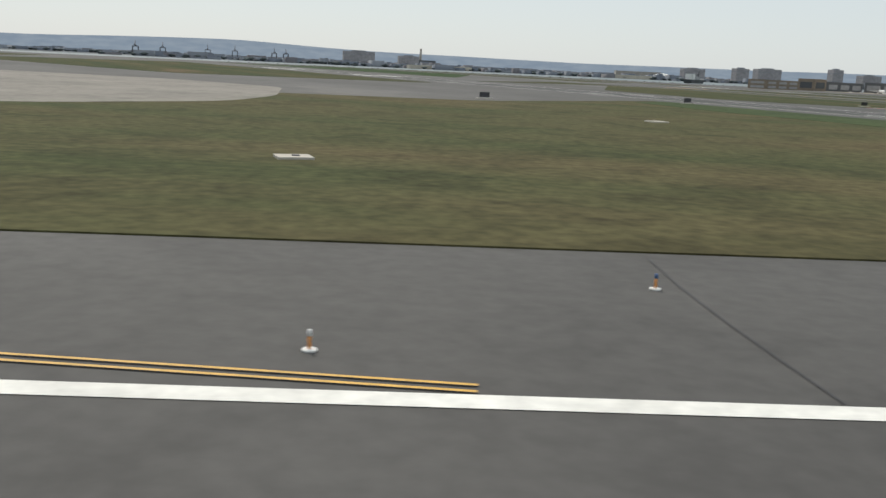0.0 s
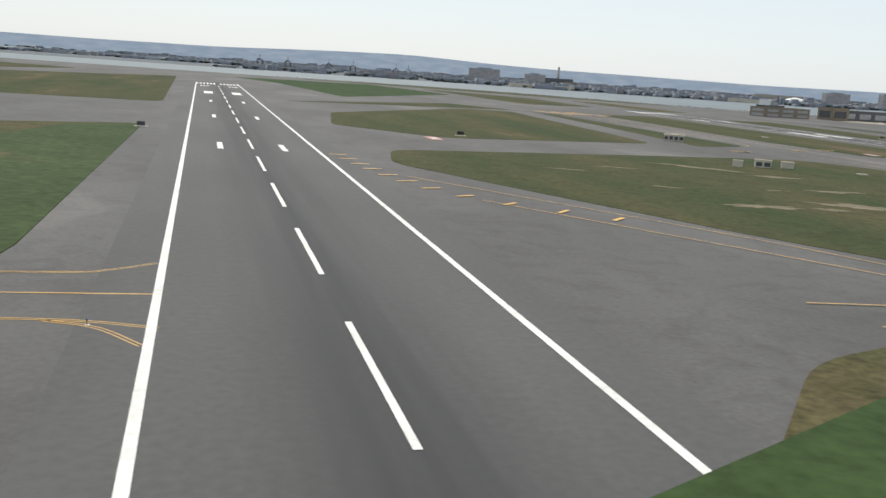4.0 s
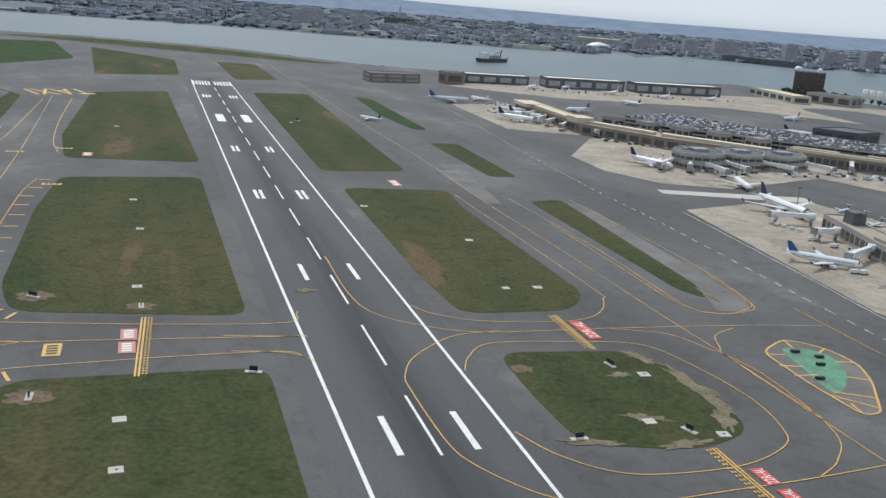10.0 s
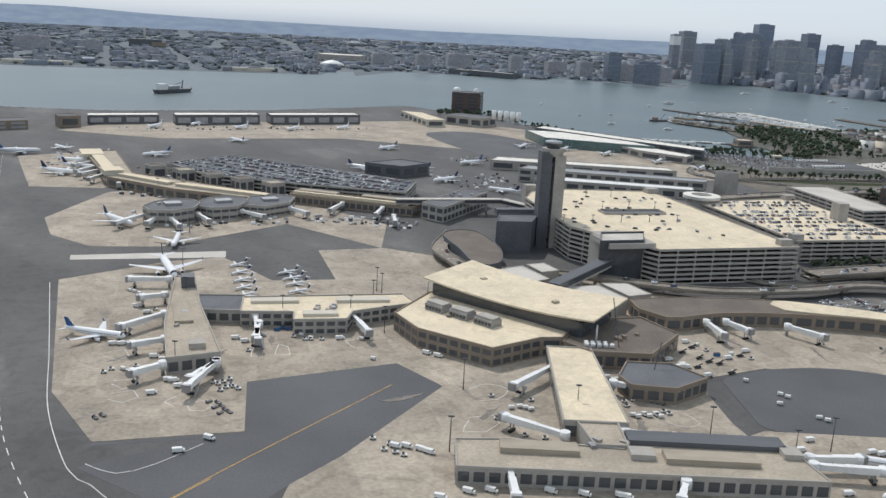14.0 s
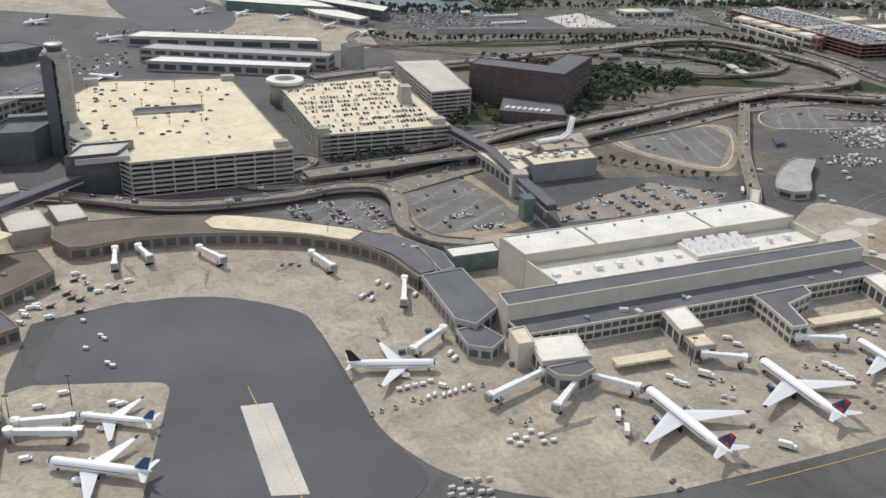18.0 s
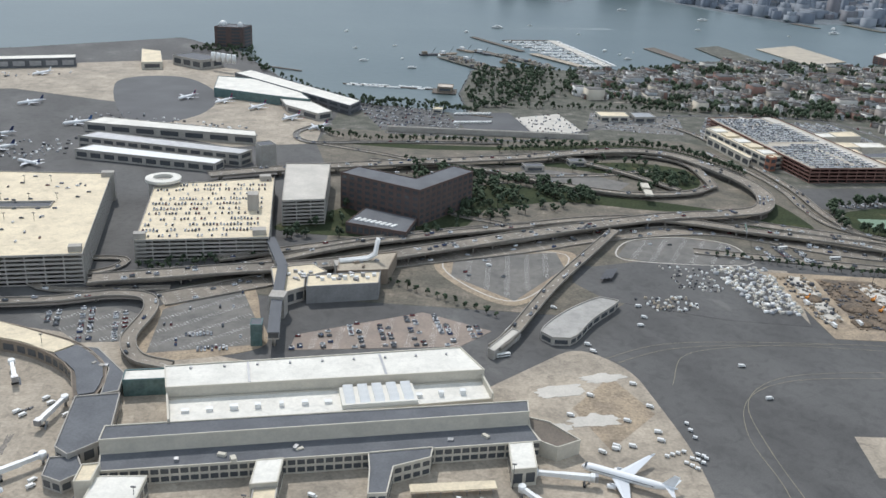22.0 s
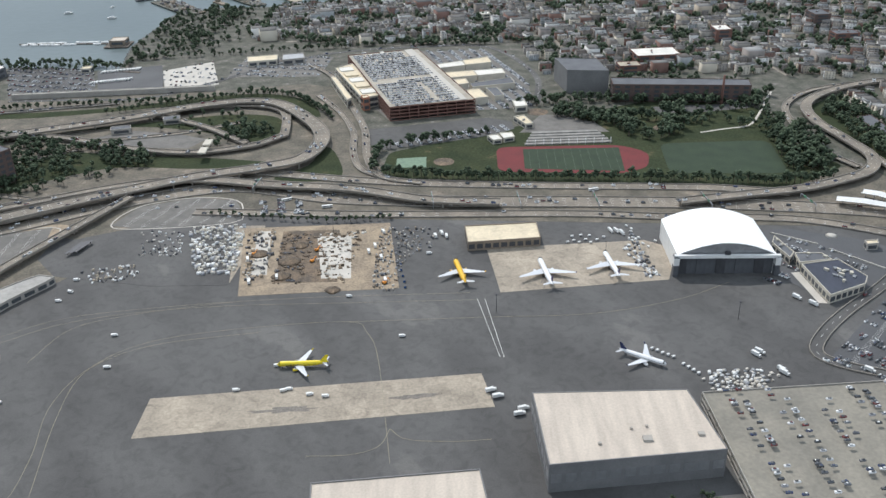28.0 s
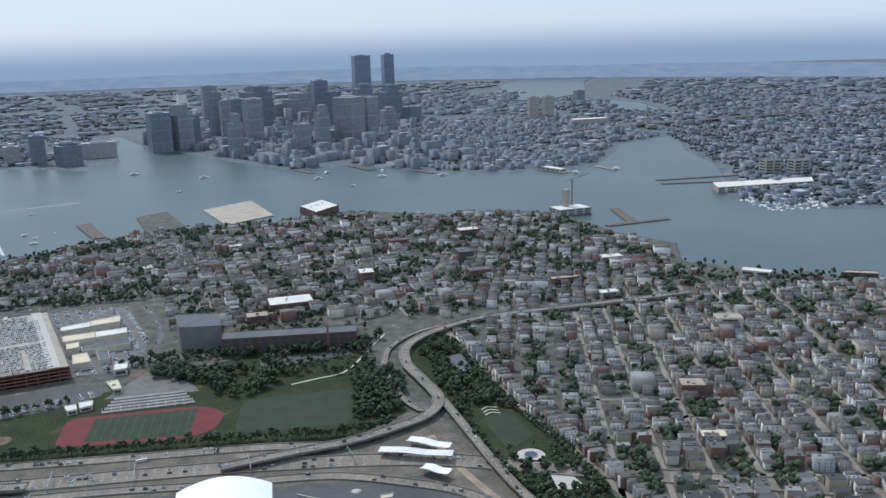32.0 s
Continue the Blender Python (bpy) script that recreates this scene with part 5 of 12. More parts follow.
def garage(name, pts, h, floors, label, wall=CONC_WALL, deck=CREAM_ROOF, col=7.5):
    """An open parking deck: slabs, spandrels, columns and an added dark block for the shaded inside."""
    pts = ccw(pts)
    ox, oy = pts[0]
    o = [(x - ox, y - oy) for x, y in pts]
    cx, cy = sum(p[0] for p in o) / len(o), sum(p[1] for p in o) / len(o)
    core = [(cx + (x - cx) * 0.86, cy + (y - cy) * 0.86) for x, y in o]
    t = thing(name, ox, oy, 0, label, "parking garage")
    # added dark filling, stops the view through and acts as interior shade
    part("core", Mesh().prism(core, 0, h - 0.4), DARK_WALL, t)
    st = h / floors
    for f in range(1, floors + 1):
        part("deck", Mesh().prism(o, f * st - 0.3, f * st, True), deck if f == floors else wall, t)
    for x, y, ln, a, n in edges(o):
        for f in range(0, floors + 1):
            z = f * st
            piece("spandrel", wall, t, x + n.x * 0.05, y + n.y * 0.05, z - (0.35 if f else 0), ln + 0.2, 0.25, 0.85 if f else 0.5, a)
        k = max(1, round(ln / col))
        for i in range(k + 1):
            s = i / k - 0.5
            piece("column", wall, t, x + math.cos(a) * s * ln + n.x * 0.02, y + math.sin(a) * s * ln + n.y * 0.02, 0, 0.5, 0.36, h, a)
    return t


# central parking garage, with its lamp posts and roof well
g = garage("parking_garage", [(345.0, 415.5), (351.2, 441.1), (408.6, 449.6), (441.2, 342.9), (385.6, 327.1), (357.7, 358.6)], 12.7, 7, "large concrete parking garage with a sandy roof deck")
# no opening is cut: a thin dark sheet shows the well's shade
piece("roof_well", GREY_ROOF, g, 388.6 - g.location.x, 394.4 - g.location.y, 12.72, 28, 7, 0.05, 0.25, "flat dark sheet for the shaded light well in the roof")
for dx, dy, sx, sy, a in ((388.6, 398.3, 28, 0.3, 0.25), (389.6, 390.5, 28, 0.3, 0.25), (375, 390.6, 0.3, 7.5, 0.25), (402.2, 398.1, 0.3, 7.5, 0.25)):
    piece("well_kerb", CONC_WALL, g, dx - g.location.x, dy - g.location.y, 12.7, sx, sy, 0.9, a)
for x, y, s, h in ((370.2, 343.3, 12, 14.5), (408.1, 446.6, 6, 15), (348.7, 436.1, 6, 15.5), (436.7, 346.7, 5, 15)):
    piece("stair_tower", CONC_WALL, g, x - g.location.x, y - g.location.y, 0, s, s * 0.7, h, 0.3, "plain concrete stair tower")
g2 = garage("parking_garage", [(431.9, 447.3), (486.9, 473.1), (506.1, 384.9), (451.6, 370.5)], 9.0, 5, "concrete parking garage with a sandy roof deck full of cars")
for x, y, s in ((452.2, 374.4, 5), (500.8, 389.0, 6), (483.3, 469.0, 6)):
    piece("stair_tower", CONC_WALL, g2, x - g2.location.x, y - g2.location.y, 0, s, s * 0.7, 11.5, 0.3, "plain concrete stair tower")
h = thing("helix_ramp", 434.5, 452.3, 0, "round white spiral car ramp beside the garage", "ramp")
part("drum", Mesh().post(0, 0, 0, 10.5, 7.6, 28), CONC_WALL, h)
m = Mesh()
for k in range(28):
    a, b = 2 * math.pi * k / 28, 2 * math.pi * (k + 1) / 28
    q = lambda r, t, z: (r * math.cos(t), r * math.sin(t), z)
    m.face([q(9, a, 12), q(9, b, 12), q(5, b, 12.3), q(5, a, 12.3)]).face([q(9, a, 10.6), q(9, b, 10.6), q(9, b, 12), q(9, a, 12)]).face([q(5, b, 10.4), q(5, a, 10.4), q(5, a, 12.3), q(5, b, 12.3)])
part("ring_roof", m, WHITE_ROOF, h, "white ring-shaped roof")
g3 = garage("parking_garage", [(489.9, 489.0), (513.1, 494.1), (521.8, 432.3), (502.4, 425.8)], 12.5, 7, "tall narrow concrete parking garage with a pale roof", deck=CONC_PALE)
piece("lift_shaft", CONC_WALL, g3, -13, -4, 0, 5, 6, 17, 0.2, "concrete lift shaft")

# control tower: two tall pylons that carry a glazed cab
t = thing("control_tower", 351, 378.6, 8, "tall concrete control tower of two pylons with a dark glazed cab", "control tower")
part("pylon", Mesh().prism([(-5.2, -3.4), (-0.9, -3.8), (-0.9, 3.8), (-5.2, 3.2)], 0, 39.5), DARK_WALL, t, "dark grey pylon")
part("pylon", Mesh().prism([(0.3, -4.0), (4.9, -3.4), (4.9, 3.4), (0.3, 4.0)], 0, 38.0), CONC_WALL, t, "pale concrete pylon")
for z in range(4, 38, 5):
    piece("link_floor", DARK_WALL, t, -0.3, 0.4, z, 1.6, 5.0, 1.2)
part("shoulder", Mesh().tube([((0, 0, 37.5), 3.8, (0, 0, 1)), ((0, 0, 39.8), 4.6, (0, 0, 1)), ((0, 0, 40.6), 4.6, (0, 0, 1))], 12, False), CONC_WALL, t)
part("cab", Mesh().tube([((0, 0, 40.6), 2.7, (0, 0, 1)), ((0, 0, 42.8), 3.4, (0, 0, 1))], 12, False), GLASS, t, "dark glazed cab")
part("cab_roof", Mesh().tube([((0, 0, 42.8), 3.6, (0, 0, 1)), ((0, 0, 43.4), 3.5, (0, 0, 1)), ((0, 0, 43.8), 1.5, (0, 0, 1))], 12, False), METAL, t)
for x, y in ((0.6, 0), (-0.8, 0.6)):
    part("antenna", Mesh().post(x, y, 43.7, 46.2, 0.08, 5), WHITE_METAL, t)
building("tower_base_building", [(331, 376.7), (347, 379.2), (343.2, 364), (329, 361.8)], 12.5, DARK_WALL, GREY_ROOF, 0, "black windowless block beside the control tower")
piece("link_bridge", DARK_WALL, t, -12, 6, 12, 18, 4, 2.2, 0.1, "dark enclosed bridge to the tower")

lobby = building("garage_lobby", [(366.5, 341.0), (383.5, 346.0), (380.5, 331.5), (364.0, 326.5)], 14.6, GLASS, CONC_PALE, 0, "glazed garage lobby under a pale concrete cap", "building", parapet=0.8)
piece("cap", CONC_WALL, lobby, 7.5 + 366.5 - lobby.location.x, 336.5 - lobby.location.y, 12.4, 18.2, 16.0, 1.9, 0.28, "pale concrete cap")
t = thing("skybridge", 344.0, 293.0, 0, "dark enclosed footbridge from the garage to the terminal", "footbridge")
d = Vector((26.5, 41.0, 0))
piece("floor_slab", CONC_WALL, t, d.x / 2, d.y / 2, 5.4, d.length, 4.2, 0.5, math.atan2(d.y, d.x))
piece("glazing", GLASS, t, d.x / 2, d.y / 2, 5.9, d.length, 3.8, 2.0, math.atan2(d.y, d.x))
piece("roof", GREY_ROOF, t, d.x / 2, d.y / 2, 7.9, d.length, 4.4, 0.4, math.atan2(d.y, d.x))
for k in (0.2, 0.45, 0.7):
    part("pier", Mesh().post(d.x * k, d.y * k, 0, 5.4, 0.6, 8), CONC_WALL, t)
building("ramp_hall", closed([(308.3, 372.2), (321.0, 379.0), (330.2, 352.0), (329.0, 329.0), (320.5, 326.0), (314.8, 346.7)], 4.0), 4.6, DARK_WALL, ROOF_BROWN, 0, "curved hall with a dark brown roof beside the tower", "airport terminal", parapet=0.4)
for pts, hh in (([(327.5, 316.5), (336.5, 323.5), (344.7, 307.9), (335.4, 301.0)], 5.4), ([(349.5, 299.6), (360.3, 304.2), (367.7, 290.0), (357.0, 285.0)], 5.2), ([(338.5, 327.0), (345.0, 330.5), (349.5, 321.0), (343.0, 317.5)], 5.0), ([(362.0, 308.0), (371.0, 309.5), (377.0, 298.0), (369.0, 294.0)], 4.8)):
    building("forecourt_roof", pts, hh, CONC_WALL, CONC_PALE, 0, "pale flat canopy roof behind the terminal hall", "canopy", parapet=0.25, group="forecourt roofs")
hb = building("bus_hall", [(298.3, 420.3), (319.2, 462.5), (329.7, 456.2), (308.3, 411.6)], 7.0, CONC_WALL, GREY_ROOF, 2, "grey-blue concourse block with ribbon windows", "airport terminal", 4.0, units=4)
t = thing("skywalk", 286.0, 425.4, 0, "grey elevated walkway between the far concourse and the garage", "footbridge")
for a, b in ((Vector((0, 0, 0)), Vector((50, 13, 0))), (Vector((50, 13, 0)), Vector((66, -4, 0)))):
    d = b - a
    piece("tube", CONC_WALL, t, (a.x + b.x) / 2, (a.y + b.y) / 2, 5.2, d.length, 3.8, 0.5, math.atan2(d.y, d.x))
    piece("glazing", GLASS, t, (a.x + b.x) / 2, (a.y + b.y) / 2, 5.7, d.length, 3.4, 1.5, math.atan2(d.y, d.x))
    piece("roof", CONC_PALE, t, (a.x + b.x) / 2, (a.y + b.y) / 2, 7.2, d.length, 4.0, 0.4, math.atan2(d.y, d.x))
    for k in (0.15, 0.5, 0.85):
        q = a + d * k
        part("pier", Mesh().post(q.x, q.y, 0, 5.2, 0.5, 8), CONC_WALL, t)

# brown brick hotel in a wide V, with a low wing
building("hotel", [(525, 459.2), (567.7, 437.3), (592.4, 476.5), (581.5, 484.7), (563.8, 457), (532.2, 471.9)], 18.5, DARK_BRICK, GREY_ROOF, 6, "dark brown brick hotel in a wide V", "hotel", 4.4, fill=0.55, win=0.5, units=4)
building("hotel_wing", [(534, 421.9), (564, 413.5), (566.8, 434.2), (540.2, 446)], 5, DARK_BRICK, GREY_ROOF, 1, "low brick hotel wing with pale skylights", "hotel", 3.0)
for k in range(8):
    piece("skylight", WHITE_METAL, bpy.data.objects["hotel_wing"], 5 + k * 2.6, 6 - k * 0.9, 5.1, 1.6, 4.0, 0.5, -0.6)

# terminal with the sweeping cream roof
t = thing("terminal_hall", 332.6, 276.6, 0, "terminal hall under a great sweeping cream roof", "airport terminal")
m = Mesh()
A, B, C, D = Vector((302.5, 283.5)), Vector((318.2, 305.5)), Vector((363.3, 270)), Vector((349.8, 248))
rows = []
for i in range(9):
    s = i / 8
    p, q = A.lerp(D, s), B.lerp(C, s)
    z = 9.3 + 1.6 * (2 * s - 1) ** 2
    rows.append((p, q, z))
for (p, q, z), (p2, q2, z2) in zip(rows, rows[1:]):
    l = lambda v, h: (v.x - 332.6, v.y - 276.6, h)
    m.face([l(p, z), l(p2, z2), l(q2, z2 + 0.5), l(q, z + 0.5)]).face([l(p2, z2 - 0.5), l(p, z - 0.5), l(q, z), l(q2, z2)])
    m.face([l(p, z - 0.5), l(p2, z2 - 0.5), l(p2, z2), l(p, z)]).face([l(q2, z2), l(q, z), l(q, z + 0.5), l(q2, z2 + 0.5)])
for p, q, z in (rows[0], rows[-1]):
    m.face([l(p, z - 0.5), l(p, z), l(q, z + 0.5), l(q, z)])
part("roof", m, CREAM_ROOF, t, "curved cream membrane roof")
part("glass_wall", Mesh().prism([(-27, 7), (-14, 25), (26, -7), (15, -25)], 4, 9.0), GLASS, t)
for k in range(11):
    s = k / 10
    p = A.lerp(D, s)
    part("column", Mesh().post(p.x - 332.6 + 1.5, p.y - 276.6 + 2, 4, 9.2, 0.25, 6), WHITE_METAL, t)
for x, y in ((321.4, 287.6), (341.6, 266.9)):
    piece("roof_hatch", TAN_ROOF, t, x - 332.6, y - 276.6, 9.6, 2.0, 1.4, 0.8, 0.6)
building("terminal_podium", [(294.9, 263.5), (304.5, 285.5), (316.3, 292.6), (349.5, 266.9), (341.9, 248.9), (335.9, 247.9), (322.2, 237.7), (302.1, 250.5)], 5.2, BROWN_WALL, CREAM_ROOF, 2, "brown terminal podium with cream terraces", "airport terminal", 3.0, units=4)
for x, y in ((307.6, 268.4), (314.6, 263.0), (321.6, 257.6)):
    t = thing("air_handling_unit", x, y, -40, "large white rounded rooftop air handling unit", "air unit", "rooftop air units", 5.3)
    part("case", Mesh().prism([(-3.3, -2.3), (3.3, -2.3), (3.3, 2.3), (-3.3, 2.3)], 0, 2.0), METAL, t)
    part("hood", Mesh().prism([(-3.0, -1.8), (3.0, -1.8), (3.0, 1.8), (-3.0, 1.8)], 2.0, 2.6), CONC_WALL, t)
    for k in range(-2, 3):
        piece("louvre", STEEL_DARK, t, k * 1.2, -2.32, 0.5, 0.9, 0.1, 0.9)
building("terminal_link", [(341.9, 247.9), (349.5, 266.9), (368.2, 273.1), (376.4, 259.2), (364.8, 241.1), (349, 241)], 4.5, BROWN_WALL, ROOF_BROWN, 1, "low brown terminal wing with dark gravel roofs", "airport terminal", 3.0, units=5)
for k in range(9):
    t = thing("fan_unit", 348 + 1.7 * (k % 5), 245 + 1.6 * (k // 5), 0, "small round white rooftop fan", "air unit", "rooftop fans", 4.62)
    part("base", Mesh().box(0, 0, 0, 1.3, 1.3, 0.3), METAL, t)
    part("drum", Mesh().post(0, 0, 0.3, 1.1, 0.6, 10), WHITE_METAL, t)
building("hexagon_lounge", [(353.2, 226.1), (357, 236.1), (368.9, 236.2), (376, 227.3), (366.2, 219.2), (355.3, 220.1)], 4, BROWN_WALL, GREY_ROOF, 1, "six-sided lounge with a dark flat roof", "airport terminal", 3.0)
building("pier", [(337, 243.9), (348.9, 244), (350.2, 197), (335.8, 196.9)], 4.4, CONC_WALL, CREAM_ROOF, 1, "long low boarding pier with a cream roof", "airport terminal", 3.0, parapet=0.4)
for y in (223.9, 210.8):
    piece("roof_box", CREAM_WALL, bpy.data.objects["pier"], 345.5 - bpy.data.objects["pier"].location.x, y - bpy.data.objects["pier"].location.y, 4.5, 4.5, 9, 1.0)
p = building("pier", [(312.1, 186.6), (323.1, 187.7), (338, 186.4), (347, 185.5), (346.8, 193), (381.6, 194.4), (385.9, 175.4), (312.2, 174.5)], 3.8, CONC_WALL, TAN_ROOF, 1, "long low boarding pier with tan gravel roofs", "airport terminal", 3.0, parapet=0.4, units=5)
for x, y, sx, sy, mt in ((329.1, 183.3, 16, 4, TAN_ROOF), (363.9, 182.2, 19, 4.5, TAN_ROOF), (350, 183, 5, 4, CONC_WALL), (364.8, 190.2, 33, 5, GREY_ROOF), (381.7, 186.4, 4, 4, CONC_WALL)):
    piece("roof_storey", mt, p, x - p.location.x, y - p.location.y, 3.9, sx, sy, 1.2)
building("pier_neck", [(338.8, 196.9), (347.8, 197), (348, 186), (341, 185.9)], 4.2, CONC_WALL, TAN_ROOF, 0, "short covered neck between two piers", "airport terminal")
building("curved_concourse", closed([(368.5, 291), (393.5, 298), (418.1, 298.9), (431.2, 296.6), (449.4, 291.2), (466.6, 284.3), (481.5, 270), (485.2, 253.5), (479.1, 250.3), (471.4, 265.8), (460.4, 275.5), (444.3, 282.4), (419, 284.5), (395.5, 282), (376.5, 275)], 6.0), 4.4, BROWN_WALL, ROOF_BROWN, 1, "curved concourse along the ramp with dark brown roofs", "airport terminal", 3.0, parapet=0.35)
cc = bpy.data.objects["curved_concourse"]
for nm, mt, ring_pts, lab in (("cream_roof", CREAM_ROOF, [(417, 288.1), (416.6, 297.4), (431.2, 295.8), (449.4, 289.7), (464.6, 283.3), (460.4, 277), (445.3, 282.9)], "cream roof over one section"), ("dark_roof", GREY_ROOF, [(461, 276.5), (465.5, 283), (480.3, 269.5), (484.2, 254), (480, 252), (472.3, 266.3)], "dark roof over one section")):
    part(nm, Mesh().prism([(x - cc.location.x, y - cc.location.y) for x, y in closed(ring_pts, 4.0)], 4.5, 4.95), mt, cc, lab)
building("concourse_block", [(480.0, 250.1), (492.4, 254.2), (498.9, 230.0), (491.4, 220.5), (486.2, 223.7)], 5, CONC_WALL, GREY_ROOF, 1, "dark-roofed concourse block with pale walls", "airport terminal", 3.0)
building("concourse_wing", [(463.5, 283.2), (473.2, 282.7), (488.3, 267.7), (490.8, 256.7), (486.2, 254.2), (482.2, 269.8), (473.0, 279.0)], 4.3, CONC_WALL, GREY_ROOF, 1, "dark-roofed wing behind the curved concourse", "airport terminal", 3.0, parapet=0.3, units=3)
building("concourse_nose", [(486, 220.5), (493.1, 222.7), (498.1, 215.5), (494, 210.3), (488, 212.3)], 3.6, CONC_WALL, GREY_ROOF, 1, "low five-sided gate room", "airport terminal", 2.4)

# long terminal with the grey bar roof, white hall and boarding pods
building("terminal_hall", [(504.5, 260.4), (595.4, 287.9), (604, 273.4), (509.5, 247.6)], 12, CREAM_WALL, WHITE_ROOF, 0, "high white-roofed terminal hall with blank cream walls", "airport terminal", units=0)
q = building("terminal_deck", [(510, 247.2), (603.5, 272.8), (606.8, 261.9), (515.5, 233.2)], 8.4, CREAM_WALL, WHITE_ROOF, 0, "lower white roof with rooftop plant behind the grey bar", "airport terminal")
for k in range(13):
    s = (k + 0.5) / 13
    piece("roof_unit", WHITE_METAL, q, 514 + 87 * s - q.location.x, 240.3 + 24.5 * s - q.location.y, 8.5, random.uniform(1.2, 2.4), 1.6, random.uniform(0.8, 1.6), 0.28)
piece("plant_deck", WHITE_ROOF, q, 572 - q.location.x, 257.3 - q.location.y, 8.5, 23, 10.5, 1.6, 0.28, "raised white plant deck")
for k in range(5):
    for n in range(3):
        m = Mesh()
        m.face([(-1.5, -1.2, 0), (1.5, -1.2, 0), (1.5, 1.2, 1.3), (-1.5, 1.2, 1.3)]).face([(1.5, 1.2, 0), (-1.5, 1.2, 0), (-1.5, 1.2, 1.3), (1.5, 1.2, 1.3)]).face([(1.5, -1.2, 0), (1.5, 1.2, 0), (1.5, 1.2, 1.3)]).face([(-1.5, 1.2, 0), (-1.5, -1.2, 0), (-1.5, 1.2, 1.3)])
        o = part("vent_hood", m, WHITE_METAL, q)
        o.matrix_basis = Matrix.Translation((572 + (k - 2) * 4.3 - (n - 1) * 0.9 - q.location.x, 257.3 + (k - 2) * 1.24 + (n - 1) * 3.2 - q.location.y, 10.1)) @ Matrix.Rotation(0.28, 4, "Z")
for x, y, ln, a in ((512.6, 240.3, 15, -1.2), (605.2, 267.3, 12, -1.27)):
    piece("end_wall", CREAM_WALL, q, x - q.location.x, y - q.location.y, 0, ln, 0.6, 10.8, a, "cream end wall")
hall = bpy.data.objects["terminal_hall.001"]
for k in range(9):
    s = (k + 0.5) / 9
    piece("roof_vent", METAL, hall, 508 + 88 * s - hall.location.x, 259 + 24.5 * s - hall.location.y, 12.1, 0.7, 0.7, 0.6)
for s in (0.26, 0.71):
    piece("roof_joint", METAL, hall, 507.5 + 90 * s - hall.location.x, 254.5 + 25 * s - hall.location.y, 12.1, 0.8, 13, 0.25, 0.3)
building("terminal_bar", [(498.5, 229.2), (617.8, 260.8), (618.1, 254.3), (499.8, 222.1)], 9.4, CREAM_WALL, GREY_ROOF, 0, "long terminal bar with a dark grey roof and blank cream front", "airport terminal", parapet=0.45)
building("gate_terminal", [(499.9, 222.0), (618.2, 254.2), (621.5, 245.6), (502.7, 214.1)], 5.1, CREAM_WALL, GREY_ROOF, 2, "two-storey terminal front with large dark windows", "airport terminal", 2.6, fill=0.8, win=0.62, parapet=0.35, units=7, base=0.3)
for x, y, w, d, hh in ((510.8, 207.0, 13, 11, 5.6), (547.5, 219.5, 7, 11, 5.9), (616.7, 236.8, 7, 13, 5.7)):
    building("gate_pod", [(x - w / 2, y - d / 2 - 1), (x + w / 2, y - d / 2 + 1), (x + w / 2 - 1, y + d / 2 + 1), (x - w / 2 - 1, y + d / 2 - 1)], hh, CREAM_WALL, WHITE_ROOF, 1, "pale gate pod with a sloping white roof", "airport terminal", 3, group="gate pods", parapet=0.3)
building("gate_pod", [(505.1, 199.1), (516.3, 202.3), (517.2, 198.2), (512.1, 194.6), (507.1, 195.5)], 4.6, CONC_WALL, GREY_ROOF, 1, "angular grey gate room at the end of a pod", "airport terminal", 2.4, group="gate pods")
building("gate_pod", [(544.9, 212.9), (551, 214.5), (552, 207.8), (545.8, 206.7)], 4.4, CONC_WALL, CREAM_ROOF, 1, "angular grey gate room at the end of a pod", "airport terminal", 2.4, group="gate pods")
building("gate_pod", [(572.6, 232.3), (590.6, 237.6), (590.4, 232.4), (580.5, 226.5), (580.2, 214.5), (575.2, 213.5), (574.0, 225.0)], 5.4, CREAM_WALL, GREY_ROOF, 2, "five-sided gate room with dark windows", "airport terminal", 2.2, group="gate pods")
building("stair_block", [(498.6, 214), (503.0, 215.3), (503.9, 207.3), (499.6, 206.3)], 7.0, CREAM_WALL, CREAM_ROOF, 0, "blank cream stair block", "building")
for x, y, ln in ((532.0, 206.6, 16), (597.3, 224.6, 24)):
    t = thing("baggage_canopy", x, y, 12, "long pale flat canopy over the baggage lane", "canopy", "baggage canopies")
    part("roof", Mesh().box(0, 0, 2.0, ln, 3.6, 0.3), CREAM_ROOF, t)
    for k in range(-3, 4):
        for s in (-1.5, 1.5):
            part("post", Mesh().post(k * ln / 6.6, s, 0, 2.0, 0.1, 5), METAL, t)
building("terminal_end_block", [(618.3, 259.0), (624.5, 257.5), (633.5, 248.4), (626.5, 243.5), (621.7, 246.0), (618.6, 253.0)], 4.6, CREAM_WALL, ROOF_BROWN, 0, "angled pale block at the terminal's end", "airport terminal")
building("link_hall", [(488.8, 267.1), (504.6, 271.2), (505.8, 264.5), (490.5, 260.5)], 5.6, TEAL_GLASS, WHITE_ROOF, 0, "green glazed link hall", "airport terminal")

